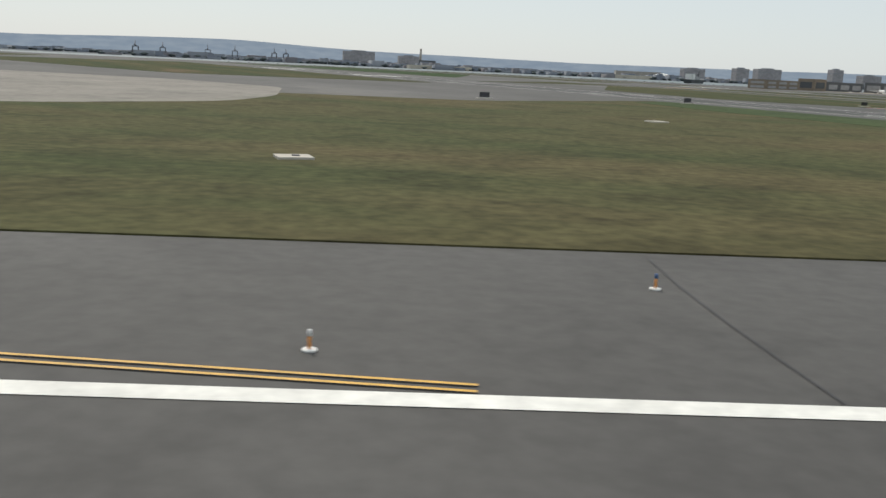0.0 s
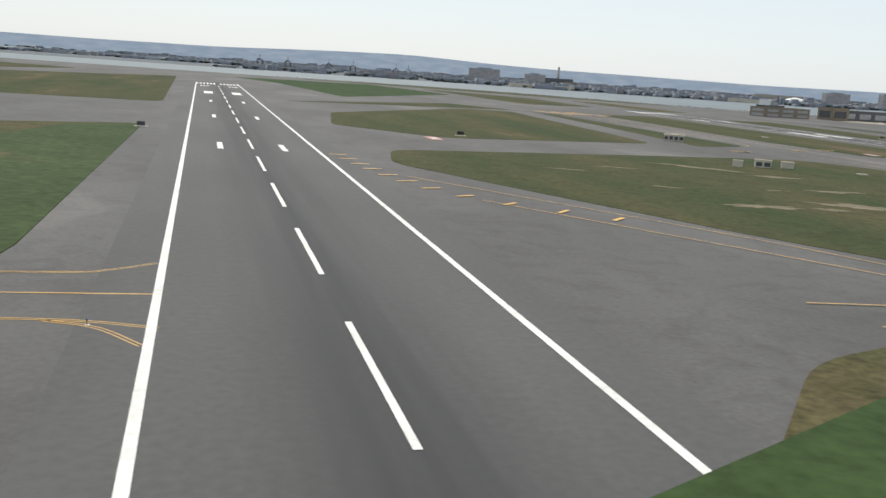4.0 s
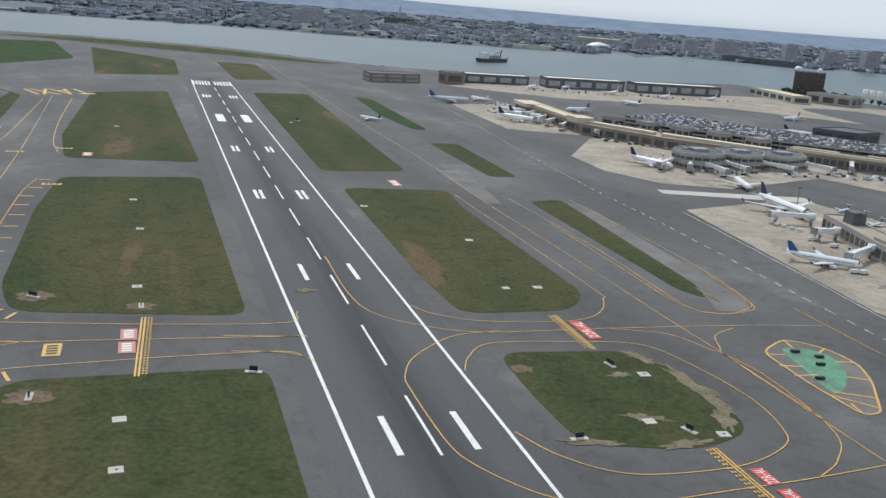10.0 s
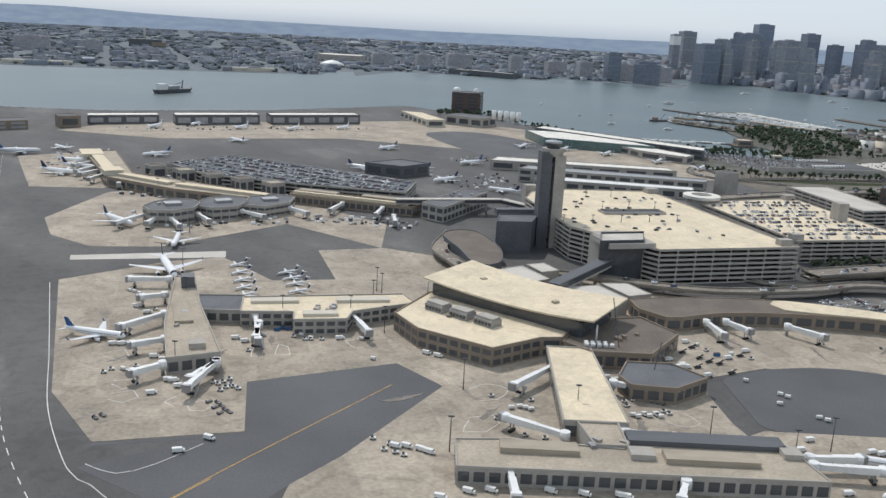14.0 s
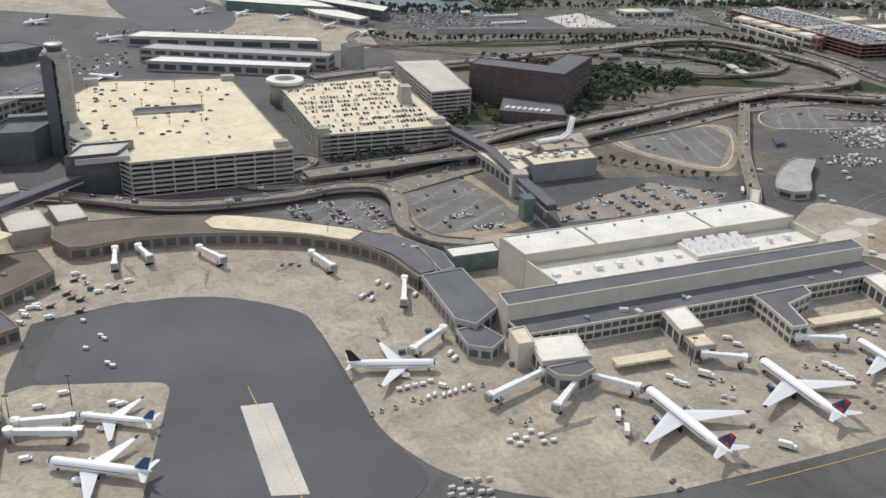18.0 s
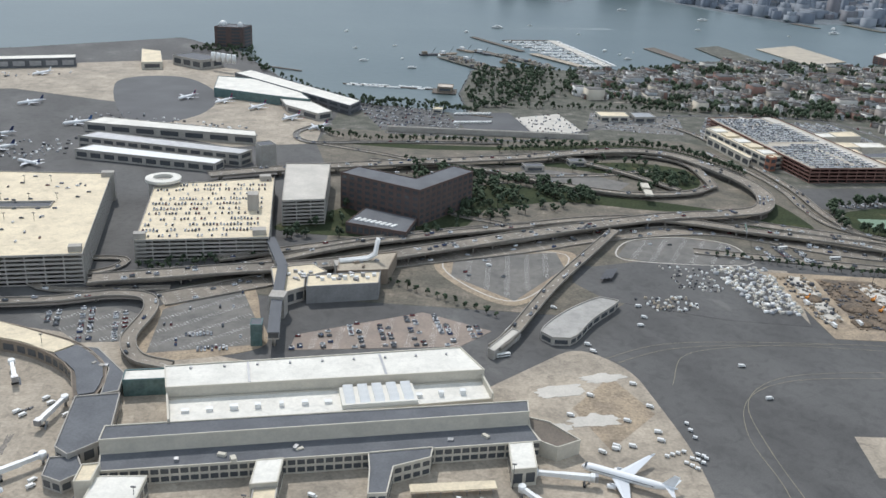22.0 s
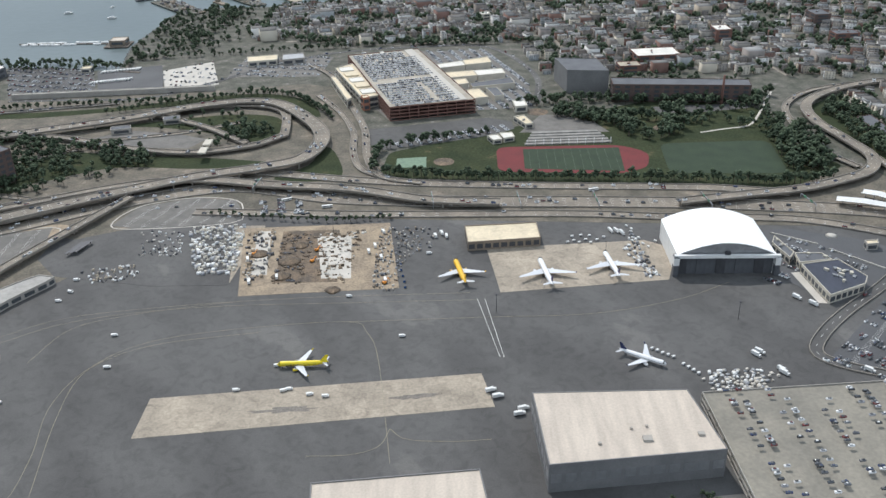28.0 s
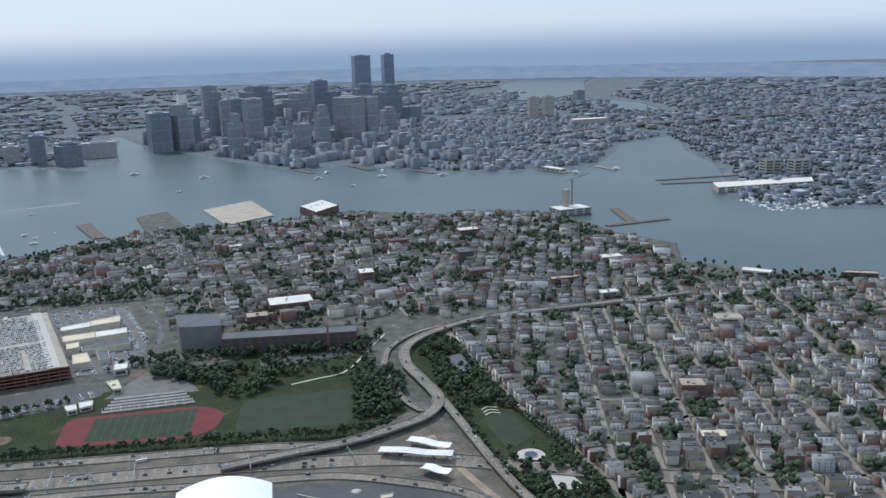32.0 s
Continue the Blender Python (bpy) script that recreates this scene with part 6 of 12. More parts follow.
# offices, skywalk and works buildings behind
hp = building("heating_plant", [(513.5, 359.0), (529.6, 366.5), (536.9, 359.3), (529.2, 351.7), (531.0, 342.0), (522.0, 332.5)], 5.6, CONC_WALL, CREAM_ROOF, 1, "heating plant with a stained cream roof and rooftop machines", "building", 3.5, units=9)
for k in range(7):
    piece("roof_machine", WHITE_METAL if k % 3 else METAL, hp, 518 + 2.1 * k - hp.location.x, 356.5 - 1.6 * (k % 3) - hp.location.y, 5.7, 1.5, 1.1, 0.9 + 0.3 * (k % 2), 0.4)
bh = building("boiler_hall", [(530.6, 350.6), (559.1, 360.1), (559.9, 347.8), (532.4, 339.1)], 7.0, surf("grey boiler hall wall", (0.255, 0.25, 0.245), (0.21, 0.207, 0.203), 6, 0.8, 0.85, grain=0.1), CREAM_ROOF, 0, "blank grey boiler hall with white machines on its roof", "building", units=4)
for k in range(11):
    piece("roof_machine", WHITE_METAL if k % 4 else METAL, bh, 535 + 2.2 * k - bh.location.x, 349.4 + 0.6 * k - 2.6 * (k % 2) - bh.location.y, 7.1, 1.6, 1.3, 0.8 + 0.35 * (k % 3), 0.32)
building("boiler_hall", [(540.0, 374.0), (563.1, 384.8), (561.6, 364.0), (541.0, 358.6)], 6.3, BROWN_WALL, TAN_ROOF, 0, "brown boiler hall below the flue pipes", "building", units=6)
building("stair_tower", [(520.6, 300.4), (524.6, 301.2), (523.8, 306.2), (519.8, 305.2)], 8.4, TEAL_GLASS, GREY_ROOF, 0, "teal glass stair tower under the walkway", "stair tower", parapet=0.2)
t = thing("flue", 553.5, 373.7, 20, "white twin flue pipes that sweep upward", "chimney")
for s in (-0.9, 0.9):
    part("pipe", Mesh().tube([((-14, s, 7), 0.8, (1, 0, 0)), ((-2, s, 7.4), 0.8, (1, 0, 0.1)), ((1.4, s, 9.2), 0.8, (0.5, 0, 1)), ((2.6, s, 16), 0.75, (0.1, 0, 1))], 10), WHITE_METAL, t)
part("plinth", Mesh().box(-8, 0, 0, 16, 6, 6.2), CONC_WALL, t)
t = thing("skywalk", 505.6, 389.3, 0, "enclosed elevated walkway with dark glazing", "footbridge")
path = [Vector((0, 0, 0)), Vector((13, -31, 0)), Vector((20, -72, 0)), Vector((24, -92, 0))]
for a, b in zip(path, path[1:]):
    d = b - a
    ang = math.atan2(d.y, d.x)
    mid = (a + b) / 2
    piece("tube", CONC_WALL, t, mid.x, mid.y, 5.0, d.length, 4, 0.5, ang)
    piece("glazing", GLASS, t, mid.x, mid.y, 5.5, d.length, 3.6, 1.9, ang)
    piece("roof", GREY_ROOF, t, mid.x, mid.y, 7.4, d.length, 4.2, 0.4, ang)
    for k in range(int(d.length / 10)):
        p = a + d * ((k + 0.5) / int(d.length / 10))
        part("pier", Mesh().post(p.x, p.y, 0, 5, 0.6, 8), CONC_WALL, t)
part("stair_tower", Mesh().box(18.5, -62, 0, 6, 6, 9), CONC_WALL, t, "concrete stair tower")
part("fire_red_sign", Mesh().box(14.9, -45, 5.7, 0.2, 14, 1.2, 0.17), RED_PAINT, t, "red banner strip")
STATION_ROOF = surf("weathered grey membrane", (0.37, 0.35, 0.32), (0.30, 0.285, 0.26), 8, 0.8, 0.8, grain=0.08, stains=0.2)
building("fire_station", closed([(624.3, 322.8), (635.2, 319.0), (645.1, 337.6), (657.0, 356.7), (649.6, 358.8), (634.4, 342.5)], 5.0), 3.0, CONC_WALL, STATION_ROOF, 1, "low station with a broad curved grey roof", "building", 4.0)
building("canopy_row", [(604.9, 305.7), (613.6, 323.3), (616.6, 321.3), (607.2, 303.4)], 3.2, CONC_WALL, CONC_PALE, 0, "narrow pale ramp building", "building")

# far piers, apron terminals and cargo sheds along the harbour
fp = building("pier", [(98.7, 534.9), (114.6, 543.1), (148.3, 472.7), (230.8, 432.4), (225, 421.5), (181.3, 434.2), (141.3, 456.8)], 4.6, BROWN_WALL, TAN_ROOF, 1, "long far boarding pier with stepped tan and cream roofs", "airport terminal", 3.0, units=8)
for (ax, ay), (bx, by), w, h in (((103, 534), (112, 516), 11, 1.6), ((112, 520), (141, 465), 5.5, 1.3), ((146, 463), (176, 446), 4.0, 1.2), ((180, 444), (226, 428), 4.0, 1.2), ((137, 472), (143, 462), 9, 2.6)):
    d = Vector((bx - ax, by - ay))
    piece("roof_storey", CREAM_WALL, fp, (ax + bx) / 2 - fp.location.x, (ay + by) / 2 - fp.location.y, 4.6, d.length, w, h, math.atan2(d.y, d.x))
    piece("cream_roof", CREAM_ROOF, fp, (ax + bx) / 2 - fp.location.x, (ay + by) / 2 - fp.location.y, 4.6 + h, d.length + 0.6, w + 0.6, 0.25, math.atan2(d.y, d.x))
fq = building("pier", [(236.4, 452.1), (298.9, 432.7), (294.1, 421.8), (234.6, 438.3)], 4.2, BROWN_WALL, ROOF_BROWN, 1, "long far boarding pier with a bright roof strip", "airport terminal", 3.0, units=5)
for x, y, ln, w, h, mt in ((264, 434, 58, 2.0, 1.4, CREAM_ROOF), (248, 444, 20, 5, 1.6, TAN_ROOF), (280, 437, 22, 5, 1.5, TAN_ROOF)):
    piece("roof_storey", mt, fq, x - fq.location.x, y - fq.location.y, 4.2, ln, w, h, -0.29)
for pts, hh, lab in (([(182, 386), (183.5, 396), (189, 405), (198, 405), (203, 398), (203, 388), (197, 380), (187, 379)], 6.2, "eight-sided grey gate house"), ([(201, 396), (201, 410), (208, 420), (217, 418), (221, 410), (219, 398), (210, 392)], 5.6, "many-sided grey gate house"), ([(220, 404), (219, 422), (229, 432), (239, 428), (239, 414), (230, 403)], 5.2, "many-sided grey gate house")):
    gh = building("gate_house", pts, hh, CONC_WALL, GREY_ROOF, 2, lab + " with ribbon windows and a flat roof", "airport terminal", 2.6, fill=0.85, win=0.4, units=3, group="gate houses")
    cx, cy = sum(q[0] for q in pts) / len(pts), sum(q[1] for q in pts) / len(pts)
    piece("roof_storey", METAL, gh, cx - gh.location.x, cy - gh.location.y, hh, 7, 5, 1.3, 0.5)
for k in range(5):
    v = building("walkway_block", [(150 + 17 * k, 487 - 8 * k), (156 + 17 * k, 492 - 8 * k), (162 + 17 * k, 486 - 8 * k), (156 + 17 * k, 481 - 8 * k)], 6.8, CONC_WALL, random.choice([TAN_ROOF, CONC_PALE, ROOF_BROWN]), 1, "small stair and lift block of the far garage", "building", 3.0, group="stair blocks")
building("pier_b", [(223.3, 291.7), (229.3, 293.7), (238.1, 265.9), (253.6, 227.5), (241.7, 221.4), (233.4, 246.9)], 4.3, CONC_WALL, TAN_ROOF, 1, "boarding pier with a tan gravel roof", "airport terminal", 3.0, units=3)
pb = bpy.data.objects["pier_b"]
piece("roof_tower", DARK_WALL, pb, 229.9 - pb.location.x, 282.7 - pb.location.y, 4.3, 4, 5, 3.6, 0.3, "dark roof tower")
piece("roof_storey", TAN_ROOF, pb, 235.8 - pb.location.x, 255.9 - pb.location.y, 4.3, 5, 17, 0.9, 0.33)
piece("roof_storey", CONC_WALL, pb, 246.6 - pb.location.x, 231 - pb.location.y, 4.3, 4, 4, 1.6, 0.3)
building("pier_link", [(233, 275.8), (248.9, 277.9), (251.1, 263), (237.2, 261.9)], 3.6, CONC_WALL, GREY_ROOF, 1, "low grey link between piers", "airport terminal", 3.0)
building("concourse", [(248.9, 273.9), (296.5, 285.4), (300.6, 276.5), (282.8, 265.2), (281.9, 258.2), (267.1, 255.1), (266, 262.1), (251.1, 260)], 4.3, CONC_WALL, CREAM_ROOF, 2, "concourse with cream stepped roofs and dark glazing", "airport terminal", 2.8, units=5)
for x, y, ln in ((258.9, 271, 14), (284.6, 276.2, 16), (273.9, 261.1, 10)):
    piece("roof_storey", CREAM_WALL, bpy.data.objects["concourse"], x - bpy.data.objects["concourse"].location.x, y - bpy.data.objects["concourse"].location.y, 4.4, ln, 3.5, 0.9, 0.22)
garage("parking_garage", [(158.2, 500.4), (183.9, 540.3), (293.4, 480.1), (289.8, 448.4), (234.4, 458), (184.9, 471.9)], 6, 3, "wide parking deck crowded with parked cars", deck=GREY_ROOF, col=8)
building("far_terminal", [(262, 534), (281.5, 554), (299, 543), (284, 526)], 6.5, DARK_WALL, GREY_ROOF, 1, "dark grey terminal block with a flat roof", "airport terminal")
building("far_terminal", [(336.4, 577.2), (342.5, 594.1), (447.7, 581.8), (451.7, 569.5)], 5.5, CONC_WALL, WHITE_ROOF, 1, "long pale terminal with ribbon windows", "airport terminal", 8.0)
building("far_terminal", [(351.2, 536.4), (358.3, 549.1), (459.5, 530.1), (455.4, 519.5)], 7.5, CONC_WALL, METAL, 2, "long terminal with stepped metal roofs", "airport terminal")
building("far_terminal", [(358.1, 516), (364.3, 528.6), (447.2, 515), (445, 504.5)], 5.0, CONC_WALL, WHITE_METAL, 1, "long terminal with stepped metal roofs", "airport terminal")
building("boarding_hub", [(462.6, 527.1), (469.8, 532.5), (475.5, 525), (467.6, 518.9)], 13, CONC_WALL, GREY_ROOF, 0, "square concrete stair tower", "building")
for pts, hh in (([(34.1, 708.1), (79.3, 735.1), (85.3, 719.6), (40.2, 692.6)], 6.5), ([(92.1, 733.1), (151.7, 763.8), (157.8, 748.4), (99.2, 715.7)], 7.5), ([(159.5, 766.7), (228.1, 803.8), (235.1, 787.4), (166.6, 750.2)], 7.5)):
    building("cargo_shed", pts, hh, DARK_WALL, WHITE_ROOF, 1, "long dark cargo shed with a pale roof edge", "cargo building", 6, METAL, group="cargo sheds")
building("brick_block", [(-23.9, 638.2), (5.7, 665.4), (14.7, 650.8), (-14.9, 624.5)], 5.8, BROWN_WALL, GREY_ROOF, 2, "low brown block with bright window bays", "building", 5, METAL)
building("fire_training", [(22.5, 677.1), (34.3, 686.8), (42.3, 675.1), (30.5, 665.4)], 8, BROWN_WALL, GREY_ROOF, 1, "brown block with a small tower", "building")
building("cargo_shed", [(265.6, 860.4), (285.7, 854.4), (307.5, 799.3), (291.4, 792.1)], 6, CREAM_WALL, CREAM_ROOF, 1, "pale cargo shed with a cream roof", "cargo building", 6)
pp = building("power_house", [(307.6, 825.5), (319.7, 845.1), (352.9, 828.3), (339.7, 806.5)], 8, CONC_WALL, GREY_ROOF, 1, "grey power house with tall pale silos", "building", 5)
for k in range(5):
    part("silo", Mesh().post(10 + 5.2 * k, 4 - 2.0 * k, 8, 15.5, 2.0, 10), WHITE_METAL, pp)
building("terminal_a", [(383.5, 702.2), (372.7, 749.8), (430.6, 744.6), (462.9, 682.1), (438.3, 686.1)], 6.5, TEAL_GLASS, WHITE_ROOF, 0, "terminal with a star-shaped white roof", "airport terminal")
building("terminal_a_wing", [(438.3, 688.2), (462.9, 683.2), (484.7, 654.3), (476.4, 643.4), (448.4, 665.6)], 5, CONC_WALL, WHITE_ROOF, 1, "boarding wing with a bright white roof", "airport terminal", 6)
building("long_office", [(391.1, 782.3), (500.6, 686.1), (495.3, 666.9), (381.9, 765)], 7, DARK_WALL, WHITE_ROOF, 2, "long dark waterfront building with pale roofs", "building", 6)
y0 = building("harbour_hotel", [(313.1, 932.8), (341.4, 934.8), (345.5, 956.2), (317.2, 956.2)], 20, DARK_BRICK, GREY_ROOF, 6, "dark brown waterfront hotel slab with roof domes", "hotel", 6.0, fill=0.6)
for dx, dy, r in ((5, 14, 4.0), (24, 10, 2.6)):
    part("roof_dome", Mesh().tube([((dx, dy, 20), r, (0, 0, 1)), ((dx, dy, 22.5), r, (0, 0, 1)), ((dx, dy, 24.5), r * 0.6, (0, 0, 1)), ((dx, dy, 25), 0.2, (0, 0, 1))], 14), WHITE_METAL, y0)

# hangars and yards in the north
HANGAR_DOOR = surf("dull hangar door sheet", (0.105, 0.108, 0.115), (0.075, 0.078, 0.085), 5, 0.6, 0.6, stretch=(1, 1, 4))
t = thing("arched_hangar", 948.7, 369.1, -2, "white arched hangar with a dark open front", "hangar")
t.scale = (0.92, 0.95, 0.95)
m, n = Mesh(), 16
arc = [(-23 + 46 * k / n, 10.0 + 6.0 * math.sin(math.pi * k / n) ** 0.9) for k in range(n + 1)]
for (x0, z0), (x1, z1) in zip(arc, arc[1:]):
    m.face([(x0, -19, z0), (x1, -19, z1), (x1, 19, z1), (x0, 19, z0)], True).face([(x1, -19, z1 - 0.4), (x0, -19, z0 - 0.4), (x0, 19, z0 - 0.4), (x1, 19, z1 - 0.4)])
part("arched_roof", m, surf("hangar white sheet", (0.90, 0.90, 0.88), (0.85, 0.85, 0.83), 8, 1, 0.5, grain=0.03), t, "bright white arched roof")
m = Mesh()
for (x0, z0), (x1, z1) in zip(arc, arc[1:]):
    m.face([(x1, -18.6, 9.6), (x0, -18.6, 9.6), (x0, -18.6, z0 - 0.1), (x1, -18.6, z1 - 0.1)][::-1]).face([(x0, 18.6, 0), (x1, 18.6, 0), (x1, 18.6, z1), (x0, 18.6, z0)][::-1])
part("gable", m, METAL, t, "grey sheeted gable under the arch")
for s in (-1, 1):
    part("side_wall", Mesh().box(s * 22.6, 0, 0, 0.8, 37, 10), WHITE_METAL, t)
    part("corner_pier", Mesh().box(s * 23.5, -19.5, 0, 2.4, 3, 10), HANGAR_DOOR, t)
    part("pier_cap", Mesh().box(s * 23.5, -19.6, 5.6, 2.6, 3.3, 3.6), WHITE_METAL, t)
part("lintel", Mesh().box(0, -20.2, 9.2, 49, 1.6, 1.4), WHITE_METAL, t, "white beam across the front")
for k in range(10):
    piece("door_leaf", HANGAR_DOOR if k % 4 else STEEL_DARK, t, -20.2 + 4.5 * k, -18.2 + 0.3 * (k % 2), 0, 4.4, 0.3, 8.8)
part("vent", Mesh().box(0, -19.8, 9.5, 2.4, 1.4, 2.4), STEEL_DARK, t)
building("cargo_building", [(837.2, 396.0), (871.4, 398.3), (871.7, 382.0), (837.9, 378.6)], 4.2, BROWN_WALL, CREAM_ROOF, 1, "cargo building with a sandy cream roof and loading doors", "cargo building", 3.5, STEEL_DARK)
# wall grey taken darker, so the shade of the fronts is in the colour
SHED_GREY = surf("shade-darkened grey hangar sheet", (0.20, 0.195, 0.19), (0.155, 0.152, 0.15), 6, 0.7, 0.7, grain=0.12)
hg = building("hangar", [ (854.4, 253.8), (905.8, 253.7), (910.3, 223.0), (855.7, 217.8) ], 10.6, SHED_GREY, PINK_ROOF, 1, "large hangar with a weathered pinkish flat roof", "hangar", 4.5, METAL, win=0.3, parapet=0.3)
for x, y, s in ((887.2, 228.5, 3), (904.2, 230.2, 2), (888.2, 234.5, 0.8), (883.2, 233.6, 0.8), (872.2, 226.7, 1)):
    piece("roof_unit", CONC_WALL, hg, x - hg.location.x, y - hg.location.y, 10.7, s, s * 0.8, 0.8)
hh = building("hangar", [(785.7, 211.8), (835, 216.1), (838.6, 184.7), (788.3, 179.4)], 11, SHED_GREY, PINK_ROOF, 1, "hangar with a pale ribbed roof", "hangar", 4.5, METAL, win=0.3)
for k in range(10):
    piece("roof_rib", WHITE_METAL, hh, 5 + 4.6 * k, -14, 11.1, 0.3, 28, 0.25, 0.12)
dk = garage("parking_garage", [(913.5, 260.3), (978.1, 264.4), (1082, 258.4), (1090.3, 140.1), (916.5, 143.2)], 4.2, 2, "wide parking deck with scattered cars", CONC_WALL, surf("pale deck concrete", (0.25, 0.228, 0.185), (0.19, 0.175, 0.145), 14, 1.2, 0.85), 8)
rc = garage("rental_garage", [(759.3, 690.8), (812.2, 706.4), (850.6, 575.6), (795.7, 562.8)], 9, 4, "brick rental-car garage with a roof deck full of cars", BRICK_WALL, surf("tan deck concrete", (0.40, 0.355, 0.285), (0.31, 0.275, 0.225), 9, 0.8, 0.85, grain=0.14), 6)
for x, y, a, ln in ((785.3, 696.2, 0.3, 3), (823.4, 639.7, -1.29, 134)):
    piece("deck_ramp", CONC_PALE, rc, x - rc.location.x, y - rc.location.y, 9.02, ln, 7, 0.5, a)
rb = building("rental_centre", [(752.0, 662.0), (764.0, 673.5), (788.0, 594.4), (776.4, 589.1)], 7.4, CREAM_WALL, CREAM_ROOF, 2, "cream rental centre with terraced roofs", "building", 4)
for k in range(5):
    f = (k + 0.5) / 5
    piece("roof_terrace", CREAM_ROOF if k % 2 else WHITE_ROOF, rb, 758.2 + 23.5 * f - rb.location.x, 664 - 68 * f - rb.location.y, 7.4, 9.5, 8.6, 0.9 + 0.35 * (k % 2), -1.27 + 1.571, "stepped cream roof terrace")
    # solid dark strip laid on the roof as the shade between terraces
    piece("terrace_shade", STEEL_DARK, rb, 758.2 + 23.5 * f - rb.location.x - 1.7, 664 - 68 * f - rb.location.y + 5.4, 7.4, 8.5, 1.2, 0.5, -1.27 + 1.571, "dark strip that stands for shade between two roof terraces")
building("rental_annex", [(750.4, 645.3), (753.6, 646.7), (768.9, 596.3), (766.2, 591.2)], 5.6, CREAM_WALL, CREAM_ROOF, 1, "narrow cream-roofed annex of the rental centre", "building", 4)
building("rental_corner", [(775.6, 589.6), (779.8, 591.4), (781.6, 586.2), (777.4, 584.6)], 8.6, surf("terracotta wall", (0.40, 0.17, 0.10), (0.34, 0.145, 0.09), 3), CREAM_ROOF, 2, "terracotta corner block of the rental centre", "building", 3)
for pts, rf, hh in (([(826.4, 676.9), (846.0, 685.8), (847.9, 673.0), (829.0, 666.9)], WHITE_ROOF, 4.5), ([(846.4, 686.0), (865.9, 694.8), (867.8, 679.1), (848.3, 673.2)], CREAM_ROOF, 4.7), ([(831.6, 654.2), (853.0, 658.6), (855.6, 645.3), (835.2, 639.9)], CREAM_ROOF, 4.7), ([(853.4, 658.7), (874.6, 663.1), (876.0, 650.6), (856.0, 645.4)], WHITE_ROOF, 4.5), ([(849.0, 627.5), (879.1, 640.6), (881.2, 626.4), (851.0, 618.6)], GREY_ROOF, 4.2), ([(846.2, 609.7), (854.9, 612.6), (860.5, 593.1), (849.7, 590.1)], CREAM_ROOF, 5.0), ([(859.9, 616.9), (867.7, 617.6), (871.3, 599.3), (865.0, 597.4)], GREY_ROOF, 4.0), ([(838.4, 632.0), (846.6, 633.7), (848.4, 622.0), (840.9, 618.8)], CREAM_ROOF, 6.0)):
    building("service_canopy", pts, hh, CREAM_WALL, rf, 0, "flat %s service canopy among rental cars" % ("grey" if rf is GREY_ROOF else "white" if rf is WHITE_ROOF else "cream"), "canopy", group="service canopies")
building("kiosk", [(875.9, 587.0), (883.8, 588.2), (884.9, 575.9), (876.7, 574.2)], 4, CREAM_WALL, WHITE_ROOF, 1, "small kiosk with a white flat roof", "building", 2.5)
building("field_house", [(874.3, 557.5), (881.0, 559.3), (885.4, 543.6), (880.3, 542.8)], 3, CREAM_WALL, CREAM_ROOF, 1, "low cream field house beside the ball diamond", "building", 2.5, units=3)
for pts in ([(855.5, 524.7), (862.0, 526.3), (864.0, 517.8), (858.7, 516.3)], [(863.0, 528.5), (870.9, 529.6), (871.8, 521.6), (865.0, 519.0)]):
    building("pavilion", pts, 2.6, CREAM_WALL, WHITE_ROOF, 1, "small white-roofed pavilion beside the track", "building", 2.5, group="pavilions")
building("mill_block", [(910.9, 645.7), (915.6, 613.9), (943.6, 610.3), (939.9, 641.1)], 16, surf("blank grey render", (0.19, 0.185, 0.178), (0.15, 0.147, 0.142), 8, 0.8, 0.85, grain=0.1), GREY_ROOF, 0, "tall blank dark grey warehouse block", "warehouse")
building("brick_mill", [(944.6, 609.3), (1035.4, 598.3), (1033.2, 584.5), (943.4, 593.4)], 11.5, DARK_BRICK, GREY_ROOF, 4, "long dark brick mill with many windows", "building", 3, fill=0.5)
part("chimney", Mesh().post(70, -12, 0, 20, 1.0, 10, 0.7), BRICK_WALL, bpy.data.objects["brick_mill"])

